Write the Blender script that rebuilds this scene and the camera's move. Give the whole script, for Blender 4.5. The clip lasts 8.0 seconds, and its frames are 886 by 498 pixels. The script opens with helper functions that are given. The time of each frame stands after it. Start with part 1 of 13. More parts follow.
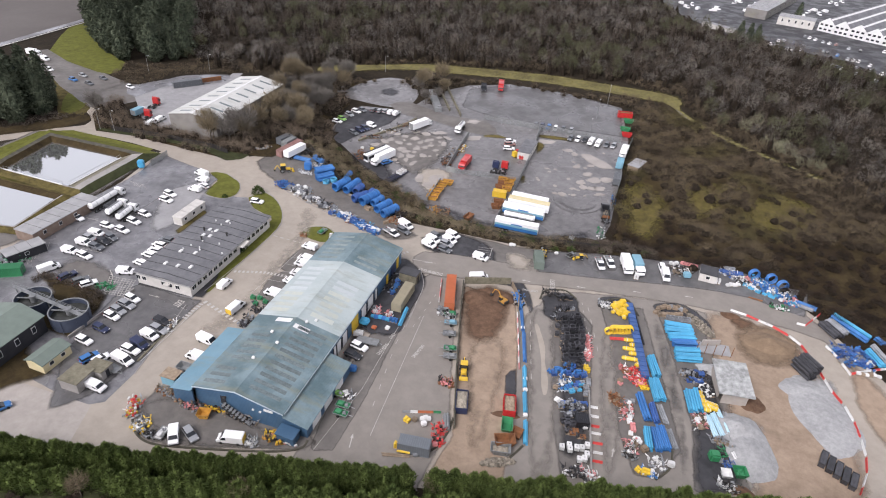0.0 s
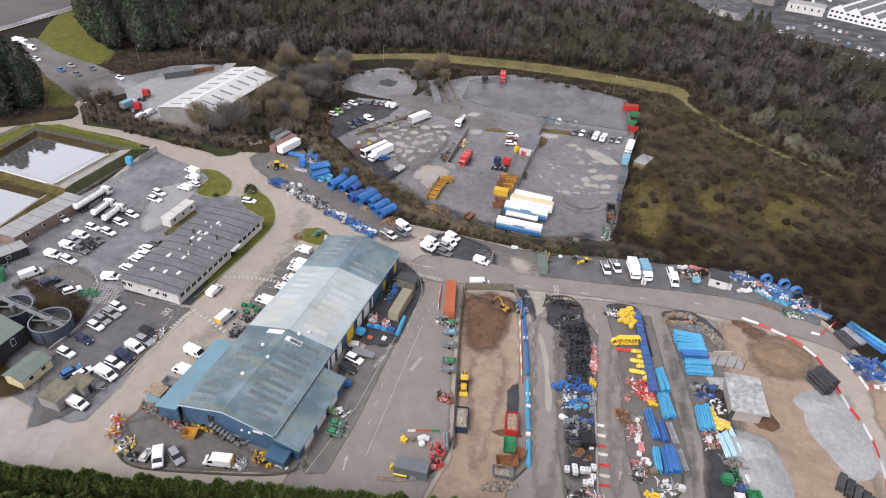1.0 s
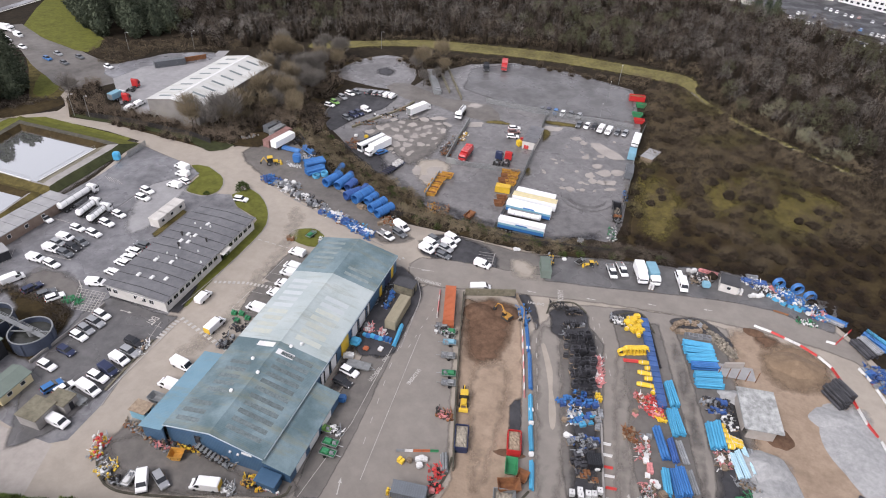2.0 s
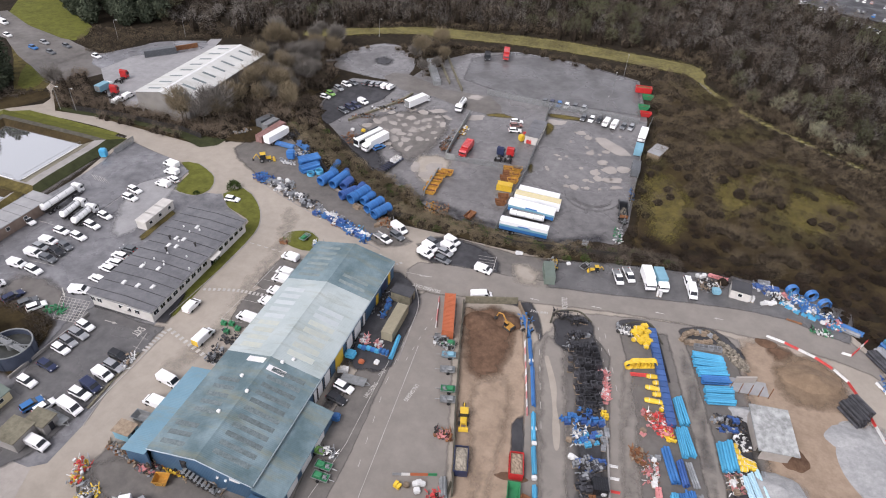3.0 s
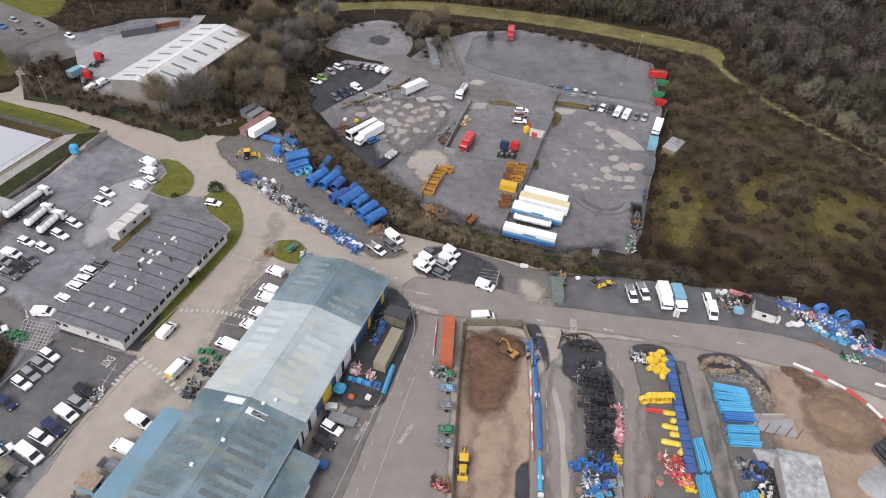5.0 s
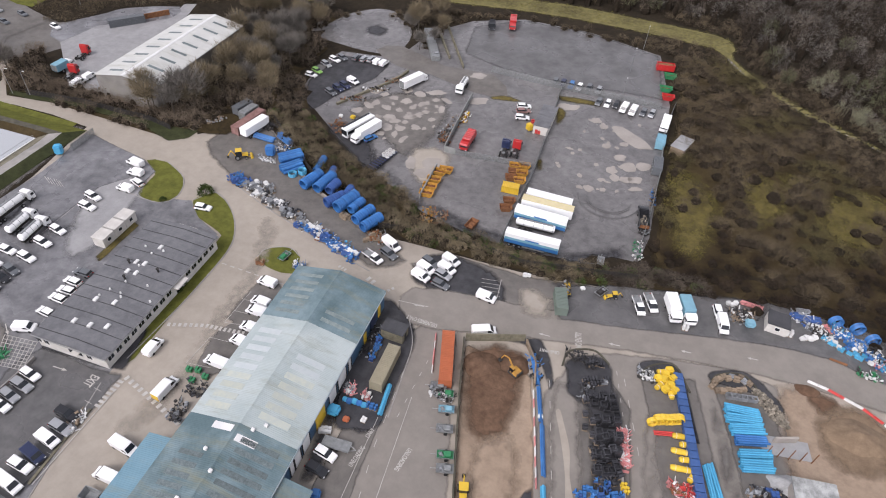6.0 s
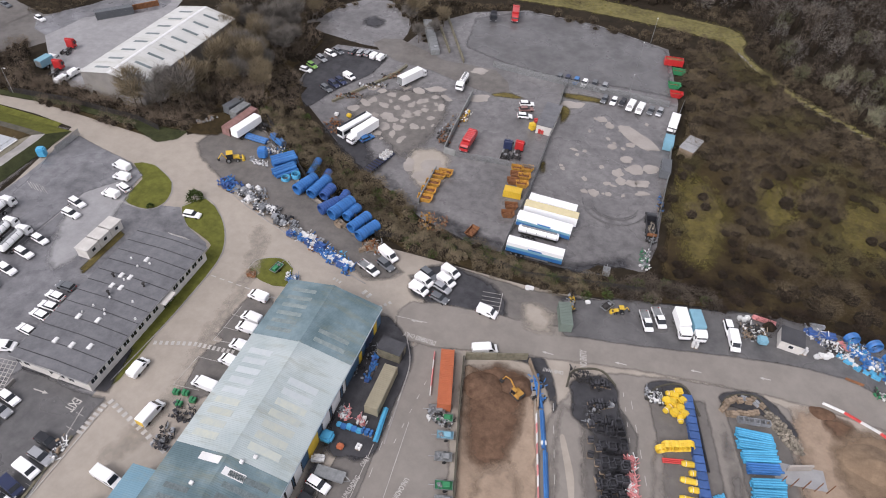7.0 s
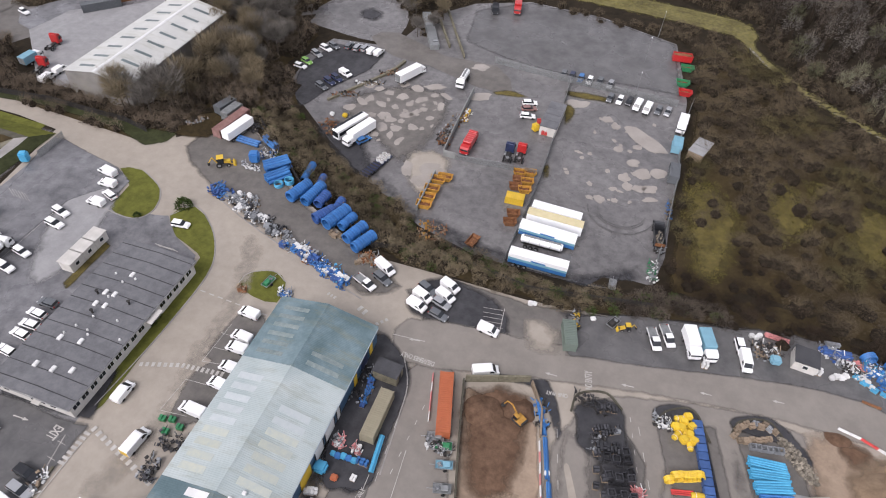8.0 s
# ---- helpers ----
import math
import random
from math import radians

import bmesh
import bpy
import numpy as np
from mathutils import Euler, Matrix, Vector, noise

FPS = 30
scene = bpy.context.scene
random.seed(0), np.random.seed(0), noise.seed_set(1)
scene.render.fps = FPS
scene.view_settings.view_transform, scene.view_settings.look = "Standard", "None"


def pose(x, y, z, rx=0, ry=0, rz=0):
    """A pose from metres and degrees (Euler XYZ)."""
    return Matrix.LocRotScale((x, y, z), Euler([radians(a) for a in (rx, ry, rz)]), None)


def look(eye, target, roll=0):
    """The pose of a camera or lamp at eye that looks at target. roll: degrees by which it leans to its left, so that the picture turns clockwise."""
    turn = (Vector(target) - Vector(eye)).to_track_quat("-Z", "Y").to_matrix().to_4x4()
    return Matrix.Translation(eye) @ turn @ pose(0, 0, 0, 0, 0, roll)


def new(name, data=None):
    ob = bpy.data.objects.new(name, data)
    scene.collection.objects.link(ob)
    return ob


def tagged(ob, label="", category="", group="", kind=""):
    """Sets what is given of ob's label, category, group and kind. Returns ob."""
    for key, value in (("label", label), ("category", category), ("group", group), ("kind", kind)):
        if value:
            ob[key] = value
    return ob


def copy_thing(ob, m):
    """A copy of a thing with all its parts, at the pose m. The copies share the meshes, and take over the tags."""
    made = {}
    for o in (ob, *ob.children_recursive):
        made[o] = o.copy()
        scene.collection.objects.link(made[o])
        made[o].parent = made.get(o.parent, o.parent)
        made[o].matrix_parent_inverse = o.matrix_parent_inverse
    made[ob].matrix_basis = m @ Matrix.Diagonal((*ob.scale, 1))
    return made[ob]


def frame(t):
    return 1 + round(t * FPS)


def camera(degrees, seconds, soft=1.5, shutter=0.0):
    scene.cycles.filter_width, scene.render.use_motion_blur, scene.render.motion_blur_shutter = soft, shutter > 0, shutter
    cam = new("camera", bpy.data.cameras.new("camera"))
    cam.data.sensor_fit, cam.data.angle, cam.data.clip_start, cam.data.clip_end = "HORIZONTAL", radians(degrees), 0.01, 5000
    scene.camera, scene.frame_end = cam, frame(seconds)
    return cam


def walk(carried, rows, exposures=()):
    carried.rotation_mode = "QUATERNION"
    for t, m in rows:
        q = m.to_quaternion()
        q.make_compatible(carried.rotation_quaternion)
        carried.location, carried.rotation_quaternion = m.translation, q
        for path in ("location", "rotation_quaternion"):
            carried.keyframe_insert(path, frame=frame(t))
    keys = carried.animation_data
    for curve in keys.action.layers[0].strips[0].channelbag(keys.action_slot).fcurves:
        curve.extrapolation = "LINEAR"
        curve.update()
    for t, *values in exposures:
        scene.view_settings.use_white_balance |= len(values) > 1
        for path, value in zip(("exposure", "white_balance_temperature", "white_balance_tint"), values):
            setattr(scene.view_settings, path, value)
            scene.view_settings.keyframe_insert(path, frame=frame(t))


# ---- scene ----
cam = camera(71.0, 8.0, soft=1.05)
METRES, EYE, TILT, LEAN, TURN = 70.4, 100.0, 0.0, 0.0, 16.3
ROWS = [
    (0.0, 0.0, 0.0, 0.0, 2.16, -33.78, -3.23),
    (0.5, -0.001, 0.0618, 0.003, 2.18, -34.45, -3.24),
    (1.0, -0.0019, 0.1234, 0.0056, 2.2, -35.21, -3.26),
    (1.5, -0.0028, 0.1853, 0.0084, 2.22, -36.03, -3.27),
    (3.0, -0.0049, 0.371, 0.018, 2.29, -38.5, -3.29),
    (3.5, -0.006, 0.433, 0.0213, 2.31, -39.32, -3.3),
    (4.0, -0.0069, 0.4953, 0.0247, 2.34, -40.17, -3.31),
    (4.5, -0.0079, 0.5574, 0.028, 2.36, -41.0, -3.32),
    (6.0, -0.0119, 0.745, 0.0374, 2.42, -43.54, -3.35),
    (6.5, -0.0132, 0.808, 0.0407, 2.44, -44.37, -3.37),
    (7.0, -0.0139, 0.8716, 0.0434, 2.48, -45.17, -3.37),
    (7.5, -0.0151, 0.9352, 0.0463, 2.51, -45.99, -3.38),
    (8.0, -0.016, 0.9986, 0.0493, 2.54, -46.8, -3.37),
]
walk(cam, [(t, pose(0, 0, EYE, TILT, LEAN, TURN) @ pose(METRES * x, METRES * y, METRES * z, 90 + pitch, roll, yaw)) for t, x, y, z, yaw, pitch, roll in ROWS], exposures=[(0.0, 0.86, 6500, 18.0), (8.0, 0.7, 6500, 18.0)])


# ---- world, sun ----
world = bpy.data.worlds.new("overcast_sky")
scene.world = world
world.use_nodes = True
wn, wl = world.node_tree.nodes, world.node_tree.links
sky = wn.new("ShaderNodeTexSky")
sky.sky_type, sky.sun_disc = "NISHITA", False
sky.sun_elevation, sky.sun_rotation = radians(38), radians(200)
sky.dust_density, sky.ozone_density, sky.air_density = 1.0, 1.5, 1.0
grey_sky = wn.new("ShaderNodeHueSaturation")
grey_sky.inputs["Saturation"].default_value = 0.22
wl.new(sky.outputs[0], grey_sky.inputs["Color"])
wl.new(grey_sky.outputs[0], wn["Background"].inputs[0])
wn["Background"].inputs[1].default_value = 0.15
sun = new("sun", bpy.data.lights.new("sun", "SUN"))
sun.data.energy, sun.data.angle, sun.data.color = 1.3, radians(28), (1.0, 0.99, 0.97)
sun.matrix_world = look((-30, -60, 80), (0, 0, 0))


# ---- the lie of the land ----
BANK = [(-142, 420), (-139, 262), (-126, 218), (-112, 191), (-87, 169), (-61, 155), (-25, 155), (7, 161), (30, 166), (65, 153), (100, 130), (260, 40)]


def lie(x, y):
    """Ground height: the depot's gentle slope, and the lower lorry yard behind the bank."""
    x, y = np.asarray(x, float), np.asarray(y, float)
    depot = 0.012 * (np.clip(x, -130, 60) + 70)
    yard = -3.5 + 0.05 * (np.clip(y, 150, 290) - 165) + 0.045 * (np.clip(x, -120, 40) + 40)
    d = np.full(np.broadcast(x, y).shape, 1e9)
    for (ax, ay), (bx, by) in zip(BANK, BANK[1:]):
        u = np.clip(((x - ax) * (bx - ax) + (y - ay) * (by - ay)) / ((bx - ax) ** 2 + (by - ay) ** 2), 0, 1)
        d = np.minimum(d, np.hypot(x - ax - u * (bx - ax), y - ay - u * (by - ay)))
    bx, by = zip(*BANK)
    north = (y > np.interp(x, bx, by)) & (x > -142)
    u = np.clip(np.where(north, d, 0) / 9.0, 0, 1)
    u = u * u * (3 - 2 * u)
    return depot * (1 - u) + yard * u


def ground_z(x, y):
    return float(lie(x, y))


# ---- materials ----
def surface(name, dark, light, rough=0.75, size=3.0, grain=0.15, bump=0.15, metal=0.0, vary=0.0, wet=0.0, where="Object", island=0.0, spec=0.5, contrast=1.0, patch=0.0, tone=0.0):
    """A worn surface: two colours mixed by stains (size, metres) and grain (metres), with fine relief."""
    m = bpy.data.materials.new(name)
    m.use_nodes = True
    n, l = m.node_tree.nodes, m.node_tree.links
    b = n["Principled BSDF"]
    at = n.new("ShaderNodeTexCoord").outputs["Object"] if where == "Object" else n.new("ShaderNodeNewGeometry").outputs["Position"]
    big, fine = n.new("ShaderNodeTexNoise"), n.new("ShaderNodeTexNoise")
    for tex, s, detail in ((big, 1 / size, 5.0), (fine, 1 / grain, 3.0)):
        tex.inputs["Scale"].default_value, tex.inputs["Detail"].default_value = s, detail
        l.new(at, tex.inputs["Vector"])
    stretch = n.new("ShaderNodeMapRange")
    stretch.inputs["From Min"].default_value, stretch.inputs["From Max"].default_value = 0.5 - 0.22 / contrast, 0.5 + 0.22 / contrast
    l.new(big.outputs["Fac"], stretch.inputs["Value"])
    add = n.new("ShaderNodeMix")
    add.inputs["Factor"].default_value = 0.35
    l.new(stretch.outputs[0], add.inputs[2]), l.new(fine.outputs["Fac"], add.inputs[3])
    mix = n.new("ShaderNodeMix")
    mix.data_type = "RGBA"
    mix.inputs[6].default_value, mix.inputs[7].default_value = (*dark, 1), (*light, 1)
    if patch:
        mid, sharp, blend = n.new("ShaderNodeTexNoise"), n.new("ShaderNodeMapRange"), n.new("ShaderNodeMix")
        mid.inputs["Scale"].default_value, mid.inputs["Detail"].default_value, mid.inputs["Roughness"].default_value = 1 / patch, 8.0, 0.68
        sharp.inputs["From Min"].default_value, sharp.inputs["From Max"].default_value = 0.36, 0.64
        blend.inputs["Factor"].default_value = 0.45
        l.new(at, mid.inputs["Vector"]), l.new(mid.outputs["Fac"], sharp.inputs["Value"])
        l.new(add.outputs[0], blend.inputs[2]), l.new(sharp.outputs[0], blend.inputs[3])
        l.new(blend.outputs[0], mix.inputs[0])
    else:
        l.new(add.outputs[0], mix.inputs[0])
    if tone:
        plant_tone, lean = n.new("ShaderNodeAttribute"), n.new("ShaderNodeMix")
        plant_tone.attribute_name, lean.inputs["Factor"].default_value = "tone", tone
        l.new(mix.inputs[0].links[0].from_socket, lean.inputs[2]), l.new(plant_tone.outputs["Fac"], lean.inputs[3])
        l.new(lean.outputs[0], mix.inputs[0])
    out = mix.outputs[2]
    if vary or island:
        hue, rnd = n.new("ShaderNodeHueSaturation"), n.new("ShaderNodeMapRange")
        k = vary or island
        rnd.inputs["To Min"].default_value, rnd.inputs["To Max"].default_value = 1 - k, 1 + k
        l.new(n.new("ShaderNodeObjectInfo").outputs["Random"] if vary else n.new("ShaderNodeNewGeometry").outputs["Random Per Island"], rnd.inputs["Value"])
        l.new(rnd.outputs[0], hue.inputs["Value"]), l.new(out, hue.inputs["Color"])
        out = hue.outputs[0]
    l.new(out, b.inputs["Base Color"])
    b.inputs["Metallic"].default_value, b.inputs["Specular IOR Level"].default_value = metal, spec
    if wet:
        gloss = n.new("ShaderNodeMapRange")
        gloss.inputs["From Min"].default_value, gloss.inputs["From Max"].default_value = 0.42, 0.6
        gloss.inputs["To Min"].default_value, gloss.inputs["To Max"].default_value = rough, max(0.08, rough - wet)
        l.new(big.outputs["Fac"], gloss.inputs["Value"]), l.new(gloss.outputs[0], b.inputs["Roughness"])
    else:
        b.inputs["Roughness"].default_value = rough
    if bump:
        bp = n.new("ShaderNodeBump")
        bp.inputs["Strength"].default_value, bp.inputs["Distance"].default_value = bump, grain * 0.3
        l.new(fine.outputs["Fac"], bp.inputs["Height"]), l.new(bp.outputs[0], b.inputs["Normal"])
    return m


def paint(name, colour, rough=0.35, dirt=0.75, metal=0.0):
    """Vehicle or plant paint, a little dirty."""
    return surface(name, tuple(c * dirt for c in colour), colour, rough, 1.6, 0.2, 0.02, metal, vary=0.06)


def ribbed(name, dark, light, pitch, axis="Y", rough=0.5, size=6.0, grime=1.0, metal=0.0, lichen=0.55):
    """Profiled sheet: stains, and ribs of the given pitch across the axis."""
    m = surface(name, dark, light, rough, size, 0.5, 0.0, metal, where="Geometry", contrast=grime)
    n, l = m.node_tree.nodes, m.node_tree.links
    pos, sep, mul, sine, bp = n.new("ShaderNodeNewGeometry"), n.new("ShaderNodeSeparateXYZ"), n.new("ShaderNodeMath"), n.new("ShaderNodeMath"), n.new("ShaderNodeBump")
    l.new(pos.outputs["Position"], sep.inputs[0]), l.new(sep.outputs[axis], mul.inputs[0])
    mul.operation, mul.inputs[1].default_value = "MULTIPLY", 2 * math.pi / pitch
    sine.operation = "SINE"
    l.new(mul.outputs[0], sine.inputs[0]), l.new(sine.outputs[0], bp.inputs["Height"])
    bp.inputs["Distance"].default_value, bp.inputs["Strength"].default_value = 0.03, 0.3
    moss, cut, tint = n.new("ShaderNodeTexNoise"), n.new("ShaderNodeMapRange"), n.new("ShaderNodeMix")
    moss.inputs["Scale"].default_value, moss.inputs["Detail"].default_value, moss.inputs["Roughness"].default_value = 0.16, 9.0, 0.72
    cut.inputs["From Min"].default_value, cut.inputs["From Max"].default_value, cut.inputs["To Max"].default_value = 0.5, 0.72, lichen
    tint.data_type = "RGBA"
    tint.inputs[7].default_value = (0.2, 0.19, 0.11, 1)
    b = n["Principled BSDF"]
    was = b.inputs["Base Color"].links[0].from_socket
    run = n.new("ShaderNodeMapping")
    run.inputs["Scale"].default_value = (0.35, 1.8, 1.0) if axis == "Y" else (1.8, 0.35, 1.0)
    l.new(pos.outputs["Position"], run.inputs["Vector"]), l.new(run.outputs["Vector"], moss.inputs["Vector"]), l.new(moss.outputs["Fac"], cut.inputs["Value"]), l.new(cut.outputs[0], tint.inputs[0])
    l.new(was, tint.inputs[6]), l.new(tint.outputs[2], b.inputs["Base Color"])
    l.new(bp.outputs[0], n["Principled BSDF"].inputs["Normal"])
    return m


W = "Geometry"
